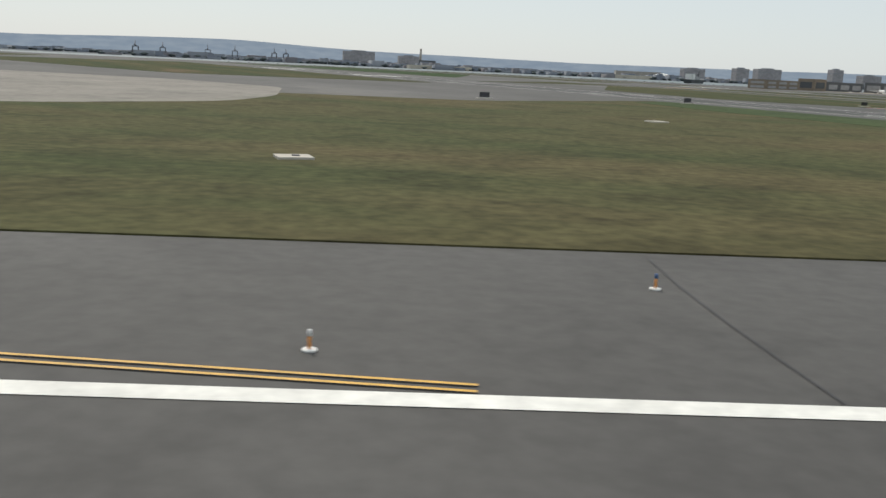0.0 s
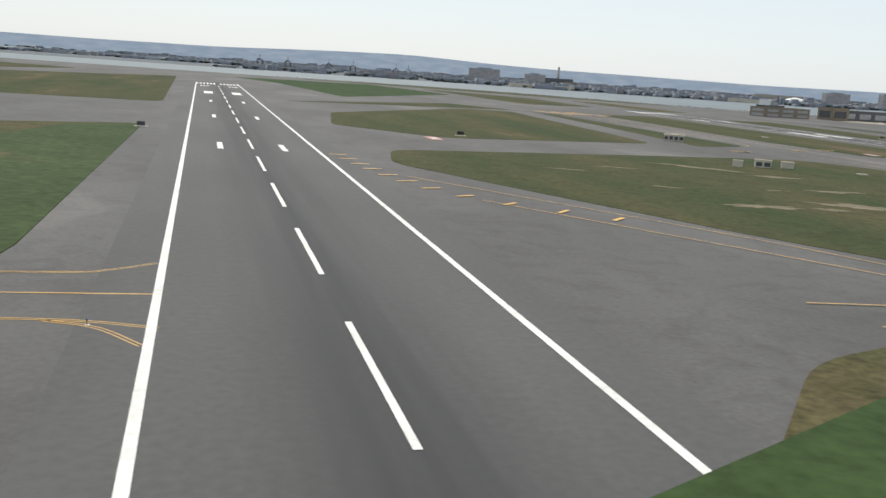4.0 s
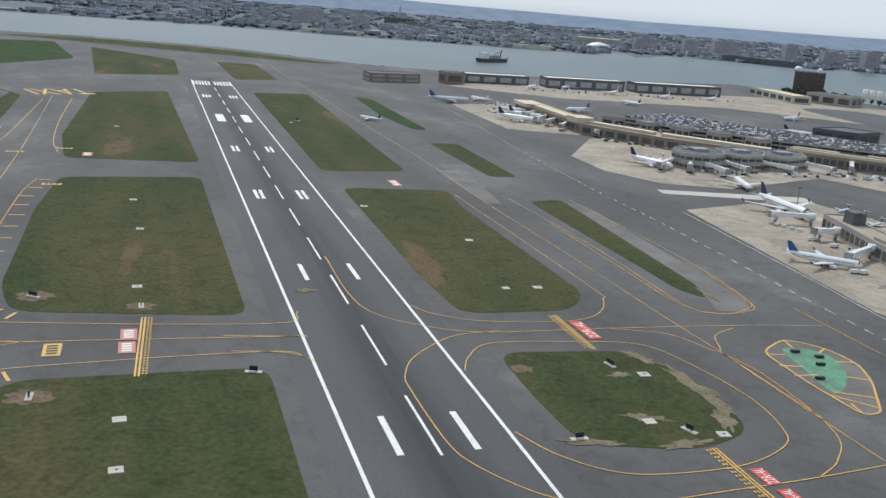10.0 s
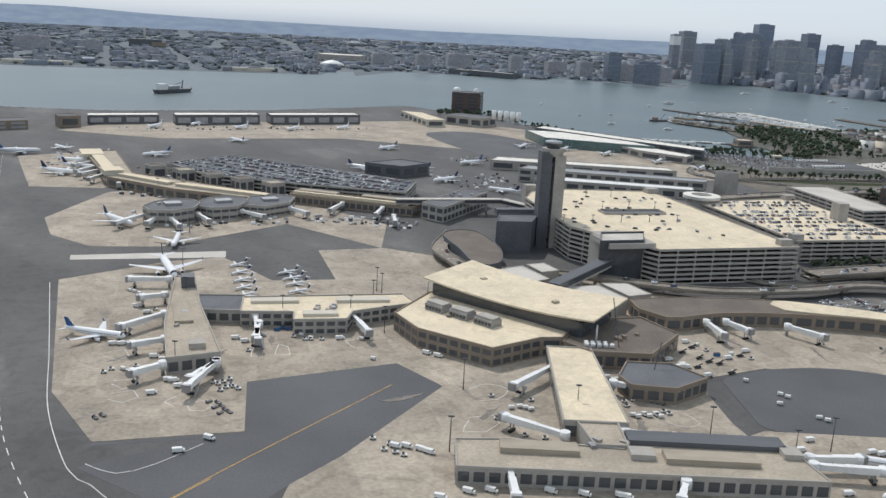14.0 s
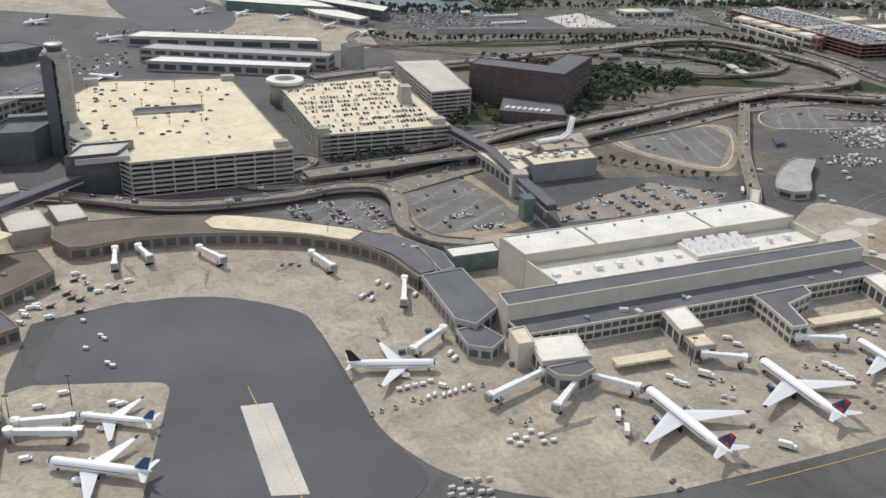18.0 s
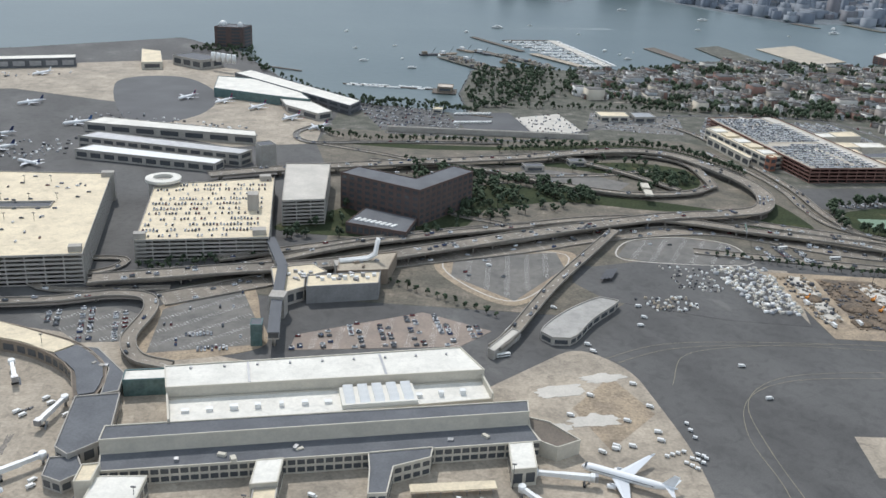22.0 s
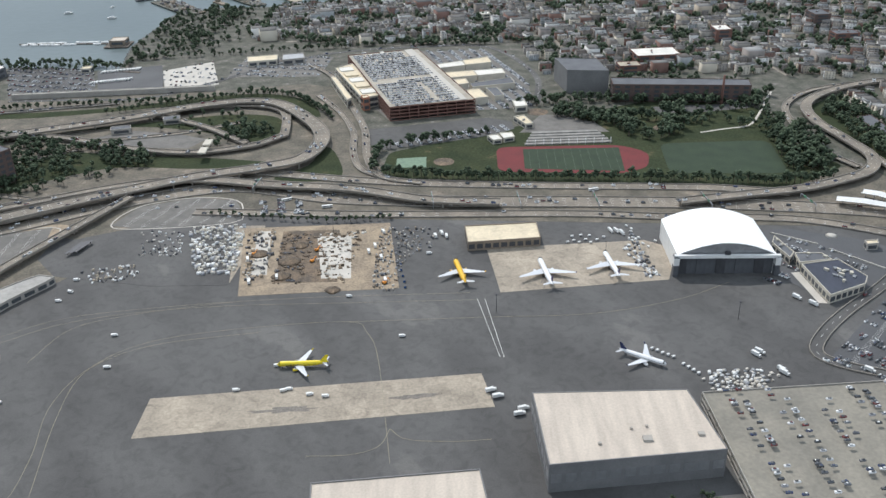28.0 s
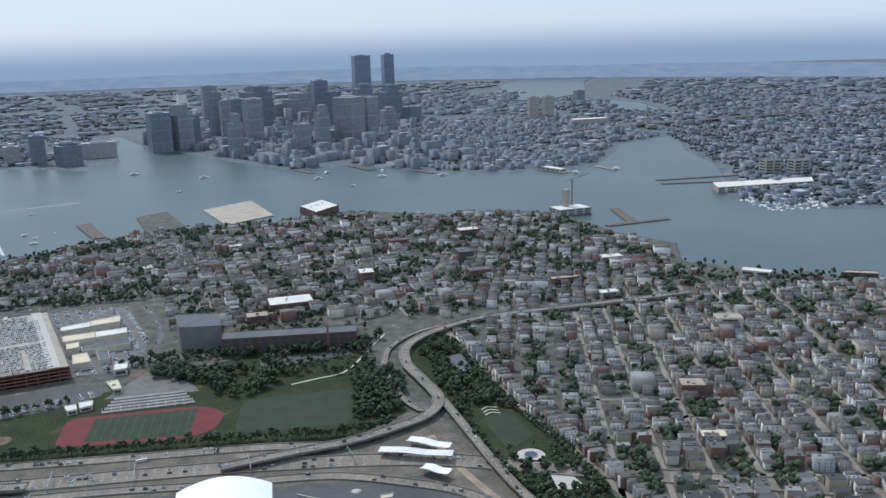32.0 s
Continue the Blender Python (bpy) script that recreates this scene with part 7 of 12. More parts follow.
# ---- roads, viaducts and parking lots ----
def road(pts, w, z=0.12, label="grey concrete highway lanes", name="road", mat=ROADWAY, dashes=True, rail=True):
    """A road through the points; above 1.5 it stands on piers."""
    line = smooth(pts, 3.0)
    high = z > 1.5
    t = thing(name, line[0].x, line[0].y, 0, label, "viaduct" if high else "road", kind="structure")
    line = [p - Vector((t.location.x, t.location.y, 0)) for p in line]
    part("deck", Mesh().ribbon(*sides(line, w), z, 0.7 if high else 0.1), mat, t)
    l, r = sides(line, w - 0.2)
    if rail:
        for q in (l, r):
            v = [Vector((*p, 0)) for p in q]
            part("parapet", Mesh().ribbon(*sides(v, 0.3), z + 0.55, 0.6), KERB, t)
    if high:
        for i in range(2, len(line) - 2, 11):
            p, d = line[i], (line[i + 1] - line[i - 1]).normalized()
            n = Vector((-d.y, d.x, 0))
            for s in ((-0.3, 0.3) if w > 7 else (0,)):
                q = p + n * (w * s)
                part("pier", Mesh().post(q.x, q.y, 0, z - 1.3, 0.5, 6), KERB, t)
            part("pier_cap", Mesh().box(p.x, p.y, z - 1.4, 0.9, w * 0.85, 0.8, math.atan2(d.y, d.x)), KERB, t)
    if dashes:
        lanes = max(1, round(w / 2.2))
        for k in range(1, lanes):
            m = Mesh()
            off = (k / lanes - 0.5) * w
            for i in range(0, len(line) - 1, 2):
                a, b = line[i], line[i] + (line[i + 1] - line[i]) * 0.6
                d = (b - a).normalized()
                n = Vector((-d.y, d.x, 0))
                m.ribbon(*sides([a + n * off, b + n * off], 0.13), z + 0.03)
            part("lane_line", m, WHITE_PAINT, t)
    return t


tagged(part("town_ground", Mesh().prism([(476, 343.3), (527.1, 411.5), (507.1, 520.2), (487.5, 582.7), (485.1, 709.1), (582.4, 694.4), (571.7, 770.3), (577.8, 884.7), (610.7, 914.7), (661.4, 912.6), (718.6, 931.5), (776.4, 960.5), (836.5, 1027.3), (902.6, 1040.9), (1016.3, 1043.9), (1086.4, 1079), (1177.3, 1018.4), (1259.8, 1017.8), (1316.3, 973.6), (1337.4, 864.6), (1372.5, 799.9), (1345.8, 733.4), (1428.9, 655.3), (1473.9, 631.4), (2142.8, 529.4), (2143.3, 182.5), (1101, 200), (1082.6, 300.4), (1044.3, 393.1), (806, 414.7), (711.3, 428.4), (648.3, 345.5)], -0.2, 0.03), CITY_GROUND), "town ground of yards, walls and grass", kind="structure")
tagged(part("interchange_ground", Mesh().prism([(480, 345), (527.1, 411.5), (507.1, 520.2), (487.5, 582.7), (490, 624), (600, 630), (668, 637), (730, 650), (752, 640), (776, 560), (800, 468), (900, 459), (1008, 446), (1050, 470), (1062, 470), (1076, 400), (1088, 330), (1082.6, 300.4), (1044.3, 393.1), (806, 414.7), (711.3, 428.4), (648.3, 345.5)], -0.1, 0.055), VERGE), "worn gravel, kerbs and old asphalt between highway ramps", kind="structure")
for k, pts in enumerate(([(590, 556), (640, 571), (690, 583), (722, 575), (727, 545), (712, 530), (690, 545), (640, 562)], [(596, 470), (640, 492), (690, 488), (735, 492), (700, 503), (640, 512), (600, 520), (580, 500)], [(500, 590), (600, 602), (690, 628), (735, 612), (750, 575), (742, 575), (712, 607), (660, 606), (560, 585)], [(735, 470), (770, 468), (768, 500), (758, 520), (752, 490)], [(500, 420), (530, 462), (560, 492), (606, 520), (600, 470), (575, 425)])):
    tagged(part("verge_grass", Mesh().prism(closed(pts, 6.0), 0, 0.07 + 0.003 * k), PARK_GRASS), "dull green verge between the ramps", kind="structure")
tagged(part("loop_yard", Mesh().prism([(598, 533), (632, 556), (662, 548), (684, 537), (676, 521), (640, 526)], 0, 0.085), ASPHALT_OLD), "worn asphalt yard inside the loop", kind="structure")
# the great loop and the highway
road([(446.9, 488), (491, 511.9), (556.3, 539.5), (621.2, 566.9), (676.4, 595.4), (716, 596.3), (745.9, 555.9), (756.3, 522.7), (748.9, 491.9), (727.7, 479.3), (688.8, 464.8), (633.7, 434.1), (575.3, 397.1), (536.1, 373.3), (496.4, 359.1), (445.7, 339.7)], 9.5, 4.0, "wide concrete viaduct that swings round in a loop")
road([(651.7, 592.5), (697.1, 597), (724.2, 582.7), (731.7, 540.2), (729.1, 532.8), (712.1, 517), (676.1, 509.4), (630.1, 522.8), (589.7, 541), (527.7, 543.9)], 5.5, 2.2, "inner loop ramp of worn concrete")
road([(640.3, 582.7), (680.2, 554.3), (710.4, 523.9)], 4.5, 1.8, "short curved ramp of worn concrete")
road([(568.1, 394.9), (613.4, 420.2), (648.2, 442.8), (686.8, 464.7), (736.7, 455.1), (779.4, 447.3), (818.2, 431.5), (856.1, 425.8)], 7.5, 3.2, "long straight viaduct ramp")
road([(476, 332.9), (537.1, 375.4), (613.4, 414.1), (661.7, 442.1), (717.1, 459.1), (772.3, 441.4), (832.2, 434.3), (918, 428.7), (974.5, 422.7), (1045.5, 409), (1113.3, 379.5), (1298.5, 296.1)], 13, 0.2, "broad highway of many lanes")
road([(700.9, 428.2), (803.1, 419.8), (887.9, 416.2), (942.6, 409.2), (996.9, 404.1), (1034.3, 387.3), (1057.9, 370.8), (1073.3, 345.5), (1080.7, 310.4)], 7, 0.25, "worn concrete frontage lanes of the highway")
road([(711.1, 484.2), (777.6, 466.3), (820.5, 458.5), (892.3, 451.1), (965.8, 444.8), (1006.3, 435.9)], 8, 0.2, "highway lanes beside the park")
road([(743.7, 619.7), (762, 581.4), (773.5, 542.3), (776.1, 507.3), (782.8, 480.2), (802.6, 462.8)], 4, 0.5, "curving concrete access road with parapets")
road([(729.7, 697.5), (750.2, 662.3), (768.1, 596.2), (780.5, 545.2), (785, 497.2), (794.6, 469), (816.5, 458.6)], 4.5, 0.7, "curving concrete access road with parapets")
road([(664.8, 444.2), (650, 411.4), (630, 366.1), (613.5, 320.2), (607.2, 307.6)], 5, 3.0, "straight concrete flyover on round piers")
road([(345, 326.2), (365, 321.5), (401.1, 313), (436.5, 319.9), (457.8, 329.6), (472.1, 328.9), (477.9, 316.4), (478.7, 294.8), (486.6, 281.4), (499.6, 277.3)], 5.5, 3.0, "terminal viaduct road with a sharp bend")
road([(443.7, 339.6), (481.2, 352.7), (503.4, 369.5), (538.4, 398.3), (584.2, 424.2), (623.8, 443.4)], 5.5, 2.6, "viaduct road that leaves the terminals")
road([(486.4, 374.5), (556.8, 415.4), (615.6, 443.2), (680.6, 467.7), (755.4, 452.7)], 5.5, 2.0, "highway ramp of worn concrete")
road([(487.5, 582.7), (527.8, 568), (599, 539.2), (658.5, 546.3), (700, 566.4)], 4.5, 0.15, "local road of worn concrete between trees")
road([(608.6, 522.4), (578.6, 501.4), (568.1, 480.1), (583.4, 459.6), (608.4, 449.3)], 4, 0.15, "curving local road of worn concrete")
road([(945.7, 422.2), (982.6, 429.5), (1011.2, 434.8), (1037.1, 445.1), (1057.1, 457.5), (1067.2, 478.2), (1063.7, 508.1), (1059.2, 540), (1065.6, 571.6), (1089.6, 596.7), (1128.2, 616.3), (1172.4, 621.9), (1228.1, 625.2), (1302.1, 631.8)], 7, 3.0, "curving highway viaduct past the park")
road([(1055.2, 466.6), (1049.5, 480.6), (1044.9, 503.6), (1045.4, 540.4), (1053.8, 574.9), (1078.8, 603), (1116.4, 619.7)], 4.5, 1.2, "curving lower ramp beside the viaduct")
road([(1069.2, 476.2), (1073.5, 431.3), (1077.8, 387.3), (1083.3, 354.3), (1098.2, 290.1), (1111.4, 239.9)], 4.5, 2.6, "straight ramp through the trees")
road([(1034, 361.4), (1012.8, 339.8), (986.9, 317.3), (971.7, 301.6), (964.6, 289.7), (969.4, 281.6), (988, 272.2)], 5, 0.15, "curved asphalt service road with kerbs", mat=ASPHALT)
road([(527.2, 622.6), (569.4, 623.1), (631.4, 627.8), (701.2, 702.1), (748.1, 734.7), (809.7, 747), (869.2, 741.6), (898.2, 663.8), (893.6, 594.5)], 4.5, 0.15, "perimeter road of the rental lots", mat=ASPHALT, rail=False)
road([(478.3, 629.8), (469.9, 603.3), (484.1, 582.8), (528, 594.2), (608.2, 611.9)], 4.5, 0.4, "curved access road of worn asphalt", mat=ASPHALT_OLD)
road([(321.8, 314.2), (313.4, 334), (307.1, 353.8), (312.5, 383.4)], 6, 3.0, "terminal forecourt viaduct on round piers")
road([(425.5, 342.3), (445.9, 358.3), (446, 369.7), (425.7, 365), (415.4, 350.4), (430.5, 334.2), (476, 343.3)], 4, 0.6, "looping concrete ramp beside the garage")


def lot(pts, mat=ASPHALT_OLD, z=0.09, label="asphalt parking lot with faint painted bays", bays=True):
    o = tagged(part("parking_lot", Mesh().prism(pts, -0.1, z), mat), label, kind="structure")
    if bays:
        m, n = Mesh(), 0
        (ax, ay), (bx, by) = pts[0], pts[1]
        d = Vector((bx - ax, by - ay)).normalized()
        nn = Vector((-d.y, d.x))
        xs, ys = [p[0] for p in pts], [p[1] for p in pts]
        for i in range(-40, 60):
            for j in range(-20, 30):
                p = Vector(pts[0]) + d * (i * 1.35) + nn * (j * 8.5)
                q = p + nn * 2.4
                if inside(p, pts) and inside(q, pts):
                    m.ribbon(*sides([Vector((*p, 0)), Vector((*q, 0))], 0.1), z + 0.03)
        if m.v:
            part("bay_line", m, WHITE_PAINT, o)
    return o


def inside(p, poly):
    x, y, c = p[0], p[1], False
    for (x0, y0), (x1, y1) in zip(poly, poly[1:] + poly[:1]):
        if (y0 > y) != (y1 > y) and x < (x1 - x0) * (y - y0) / (y1 - y0) + x0:
            c = not c
    return c


PINK = surf("pinkish lot concrete", (0.27, 0.215, 0.175), (0.215, 0.175, 0.145), 10, 1.0, 0.9)
LOT_A = [(480, 324.7), (503.2, 350.8), (516.2, 323.1), (521.2, 301.4), (486.7, 289.6)]
LOT_B = [(437.4, 311.6), (445.6, 321.1), (461.9, 323.5), (474.8, 318.4), (475.7, 296.8), (460.6, 293.5)]
LOT_C = [(534.4, 299.6), (534.5, 312), (578.9, 338.8), (606.1, 326.5), (594.6, 311.8)]
LOT_D = [(587.5, 377.6), (587.7, 399.5), (634.5, 414.2), (637.5, 395.5), (614.9, 355.6)]
LOT_E = [(663, 414.7), (671.1, 436.8), (696.7, 446.8), (719.8, 442.3), (725.6, 427.8), (723, 414.8), (679.5, 409.9)]
for q in (LOT_A, LOT_D):
    cx, cy = sum(p[0] for p in q) / len(q), sum(p[1] for p in q) / len(q)
    tagged(part("bare_ground", Mesh().prism(closed([(cx + (x - cx) * 1.13, cy + (y - cy) * 1.13) for x, y in q], 4.0), 0, 0.078), DIRT), "tan dirt shoulder round a parking lot", kind="structure")
for p, m in ((LOT_A, ASPHALT_OLD), (LOT_B, ASPHALT_OLD), (LOT_C, PINK), (LOT_D, ASPHALT_OLD), (LOT_E, ASPHALT_OLD)):
    lot(p, m)
for q in (LOT_D, LOT_E):
    ring_line = closed(q, 4.0)
    ring_line = [Vector((x, y, 0)) for x, y in ring_line + ring_line[:1]]
    tagged(part("kerb", Mesh().ribbon(*sides(ring_line, 0.7), 0.16), CONC_PALE), "pale concrete kerb round a parking lot", kind="structure")
tagged(part("service_yard", Mesh().prism([(641.3, 404.5), (649.7, 399.7), (676.3, 412), (725.7, 412.0), (733.5, 351.5), (700, 352), (653.7, 363.0), (640, 380)], 0, 0.07), ASPHALT), "dark asphalt service yard beside the ramps", kind="structure")
for k in range(3):
    v = thing("carport", 654.6 + 1.9 * k, 387.8 + 0.9 * k, 72, "dark slatted carport roof on thin posts", "carport", "carports")
    part("roof", Mesh().box(0, 0, 1.6, 12.5, 1.5, 0.15), STEEL_DARK, v)
    for u in (-5, 0, 5):
        part("post", Mesh().post(u, 0, 0, 1.6, 0.1, 6), METAL, v)
RENTAL = [(750.3, 668.2), (766.7, 731.3), (867.1, 734.8), (892, 636.2), (888.5, 584.7), (854.7, 581.4), (795.7, 562.8)]
lot(RENTAL, ASPHALT_OLD, bays=False)
FLEET = [(796, 521.0), (868, 551.0), (871, 541.0), (798, 512.9)]
lot([(780.5, 547.6), (787.8, 510.3), (815.9, 517.6), (859.3, 532.6), (873.5, 543.4), (873.3, 557.2), (858.0, 565.6)], ASPHALT, bays=False)
LOT_F, LOT_G, LOT_H = [(490.5, 711.9), (560.8, 702), (582.9, 636.3), (524.2, 629.8)], [(565.8, 694.8), (612.1, 708.2), (631.5, 640.4), (585, 636.3)], [(617.1, 692.5), (650.6, 715.1), (667.6, 653.2), (630.1, 641.1)]
LOT_I = [(669.8, 671.3), (675.4, 724.6), (744.9, 721.9), (739.3, 667.5)]
lot(LOT_F, ASPHALT, bays=False), lot(LOT_G, ASPHALT_NEW, bays=False), lot(LOT_H, CONC_PALE, bays=False), lot(LOT_I, ASPHALT_OLD, bays=False)
lot([(967.5, 284.7), (1011.7, 331.8), (1063.2, 330.8), (1077.6, 300.5), (1077.1, 262.5), (987.8, 264.2)], ASPHALT_NEW)
lot([(972, 392), (990, 394.3), (1019.4, 381.7), (1043.9, 361.1), (1049.5, 341), (1013.8, 339.8), (985.5, 323.2), (974, 342), (972, 360)], ASPHALT_NEW, bays=False)
DARK_DECK = surf("dark blue-grey roof felt", (0.052, 0.058, 0.078), (0.04, 0.045, 0.06), 6, 0.7, 0.8, grain=0.15)
of = building("office", [(980.9, 351.0), (998.2, 354.4), (1004.2, 338.8), (1000.6, 332.6), (982.8, 324.0)], 4.0, CREAM_WALL, DARK_DECK, 1, "low office with a dark navy roof dotted with machines", "office", 3.0, units=12)
tagged(part("loading_strip", Mesh().prism([(977.0, 350.8), (980.6, 351.3), (982.4, 324.5), (979.0, 325.0)], 0, 0.13), CONC_PALE), "pale concrete strip along a low office", kind="structure")
for pts in ([(979.0, 379.7), (982.2, 363.4), (978.6, 358.1), (975.8, 373.0)], [(982.2, 362.5), (993.8, 361.9), (995.9, 355.6), (981.2, 353.5)]):
    building("service_shed", pts, 3.4, CREAM_WALL, GREY_ROOF, 1, "pale-walled service shed with a grey roof", "shed", 3.0, units=3, group="service sheds")
building("service_shed", [(1018.2, 373.8), (1024.5, 374.4), (1023.3, 370.6), (1017.9, 370.0)], 3.0, CONC_WALL, CREAM_ROOF, 1, "small cream-roofed shed among parked cars", "shed", 2.5, group="service sheds")
for a, b in (((981.1, 389.7), (998.5, 376.9)), ((1001.7, 372.0), (1018.6, 352.2))):
    tagged(part("kerb_wall", Mesh().beam((*a, 0.35), (*b, 0.35), 0.5, 0.7), CONC_PALE), "low pale kerb wall beside the lot", "wall")
tagged(part("gravel_heap", Mesh().tube([((1008.5, 385.6, 0.05), 3.0, (0, 0, 1)), ((1008.3, 385.4, 0.8), 1.5, (0, 0, 1)), ((1008.4, 385.5, 1.3), 0.1, (0, 0, 1))], 11), CONC_PALE), "pale heap of gravel on the lot", "heap")
building("lot_shed", [(554.5, 698.5), (561.8, 698.8), (561.7, 691.4), (554.5, 691.1)], 3, CREAM_WALL, CREAM_ROOF, 1, "small cream-roofed lot building", "building", 3)
building("lot_shed", [(678.4, 711.9), (701.3, 717), (703.2, 702.2), (681.4, 697.2)], 4, CREAM_WALL, CREAM_ROOF, 1, "low service building with a cream roof", "building", 3)
building("lot_shed", [(705.5, 717.2), (721.1, 720.4), (724.1, 705.6), (707.5, 700.8)], 4, CONC_WALL, METAL, 1, "low service building with a grey roof", "building", 3)
building("toll_building", [(648.4, 572.4), (658.7, 574.8), (660.7, 567.5), (650.4, 565.1)], 3, CONC_WALL, GREY_ROOF, 1, "small grey building inside the loop", "building", 3)
building("toll_building", [(620.1, 554.3), (631.9, 557.2), (633.9, 550.9), (622.1, 548)], 3, CONC_WALL, GREY_ROOF, 1, "small grey building inside the loop", "building", 3)
building("retaining_wall", [(528.3, 628.9), (667.5, 640.5), (667.5, 637.4), (528.3, 625.8)], 3.2, CONC_WALL, CONC_PALE, 0, "long concrete retaining wall above the road", "wall")

# station canopies beside the highway
for x, y, ln, a in ((1041.6, 412.5, 38, -0.43), (1050, 421, 24, -0.7), (1047.5, 391.5, 15, -0.8)):
    t = thing("station_canopy", x, y, math.degrees(a), "long white winged station canopy", "canopy", "station canopies")
    for s in (-1, 1):
        w = Mesh()
        w.v = [(u, s * v, z + e) for u, h in ((-ln / 2, 0.0), (-ln / 6, 0.7), (ln / 6, 0.2), (ln / 2, 0.9)) for v, z in ((0.0, 2.6 + 0.4 * h), (2.9 + 0.4 * h, 3.3 + h)) for e in (0.0, 0.16)]
        w.f = [(4 * k + a, 4 * k + b, 4 * k + b + 4, 4 * k + a + 4) for k in range(3) for a, b in ((0, 1), (1, 3), (3, 2), (2, 0))] + [(0, 2, 3, 1), (12, 13, 15, 14)]
        w.s = [False] * len(w.f)
        part("roof_wing", w, WHITE_METAL, t)
    for k in range(6):
        part("post", Mesh().post(-ln / 2 + ln * (k + 0.5) / 6, 0, 0, 2.8, 0.2, 6), METAL, t)

# sports field and park
tagged(part("park_lawn", Mesh().prism(rounded([(792.6, 469), (797.1, 506.9), (857.2, 537.6), (907.2, 564.4), (967.2, 592.9), (1031.2, 582.5), (1038.8, 560.5), (1036, 500.9), (1049.4, 470.7), (1010.3, 441.8), (896.3, 455.1)], 6), 0, 0.07), PARK_GRASS), "green park lawn among dark trees", kind="structure")
FADED_LINE = surf("faded field line", (0.13, 0.16, 0.12), (0.10, 0.13, 0.095), 4, 0.5, 0.9)
BLEACHER = surf("weathered bleacher concrete", (0.27, 0.255, 0.23), (0.20, 0.19, 0.17), 4, 0.6, 0.85)
t = tagged(part("running_track", Mesh().prism(rounded([(858.6, 473.8), (860, 511.6), (932.6, 511.2), (947.5, 497.9), (942.2, 475.1), (925.2, 466.5)], 8, 6), 0, 0.13), TRACK_RED), "red running track round a green field", kind="structure")
part("turf", Mesh().prism([(873.6, 477), (875.4, 507.3), (931.6, 506.7), (928.3, 470.4)], 0, 0.17), TURF, t, "green striped turf")
for k in range(11):
    s = (k + 0.5) / 11
    part("yard_line", Mesh().ribbon(*sides([Vector((874.6 + 54 * s, 476.9 - 5 * s, 0)), Vector((876.3 + 54 * s, 507.3, 0))], 0.11), 0.2), FADED_LINE, t)
st = thing("grandstand", 902.9, 524.7, 2, "long low concrete grandstand beside the track", "grandstand")
for k in range(5):
    part("tier", Mesh().box(0, -9 + 3.2 * k, 0, 52 - 3 * k, 3.2, 0.8 + 0.55 * k), BLEACHER, st)
for k in range(11):
    part("mast", Mesh().post(-25 + 5 * k, -11, 0, 4, 0.15, 5), WHITE_METAL, st)
tagged(part("park_path", Mesh().ribbon(*sides(smooth([(985.7, 529.2), (1003, 535), (1019.5, 541.1), (1035.2, 567.7), (1046, 590), (1055.3, 607.1)], 4), 1.5), 0.13), CONC_PALE), "winding pale path through the park", kind="structure")
lot([(968, 562), (968, 580), (1028, 584), (1036, 580), (1028, 573)], ASPHALT, bays=False)
tagged(part("bare_ground", Mesh().ribbon(*sides(smooth([(1054, 436), (1056, 420), (1059, 403), (1066, 376), (1074, 350)], 4), 4.0), 0.1), DIRT), "strip of tan earth beside the ramp", kind="structure")
tagged(part("bare_ground", Mesh().prism([(1037, 361), (1043, 356), (1045, 332), (1041, 332), (1039, 348)], 0, 0.1), DIRT), "wedge of tan earth by the service road", kind="structure")
tagged(part("bare_ground", Mesh().prism([(1024, 449), (1036, 454), (1040, 449), (1030, 443)], 0, 0.12), DIRT), "patch of bare tan ground below the viaduct", kind="structure")
tagged(part("plaza", Mesh().prism([(876, 536), (931, 534), (925, 552), (908, 566), (893, 570)], 0, 0.14), ASPHALT_OLD), "pale paved plaza behind the grandstand", kind="structure")
tagged(part("ball_field", Mesh().prism(rounded([(956.7, 512), (1022, 513), (1016, 462), (952, 466)], 8), 0, 0.12), TURF), "dark green ball field", kind="structure")
for x, y, r in ((828.8, 490.3, 6), (963.8, 538.4, 5), (891.4, 574.7, 7)):
    tagged(part("infield", Mesh().prism(closed([(x + r * math.cos(a), y + r * math.sin(a)) for a in np.linspace(0, 6.28, 9)[:-1]], 1.5), 0, 0.15), SOIL), "brown clay infield of a baseball diamond", kind="structure")
tagged(part("court", Mesh().prism([(801.8, 482.8), (801.9, 496.8), (818.9, 498.5), (818.8, 482.5)], 0, 0.13), surf("court paint", (0.17, 0.24, 0.16), (0.14, 0.2, 0.14), 3)), "faded green sports court", kind="structure")
tagged(part("green_lawn", Mesh().prism(rounded([(1085, 450.4), (1104, 455), (1107, 422), (1089, 409)], 4), 0, 0.1), TURF), "bright green lawn between trees", kind="structure")
tagged(part("greenway_lawn", Mesh().prism([(1067, 500), (1063, 545), (1070, 574), (1090, 594), (1096, 597), (1099, 540), (1106, 470), (1115, 411), (1121, 360), (1124, 339.4), (1088.1, 340.2), (1074.5, 430.2)], 0, 0.06), PARK_GRASS), "grass of a long wooded park", kind="structure")
t = thing("fountain", 1098.2, 400.3, 0, "round paved fountain basin in the park", "fountain")
part("paving", Mesh().post(0, 0, 0, 0.12, 7.2, 24), CONC_PALE, t)
part("basin", Mesh().post(0, 0, 0.12, 0.5, 3.6, 20), CONC_WALL, t)
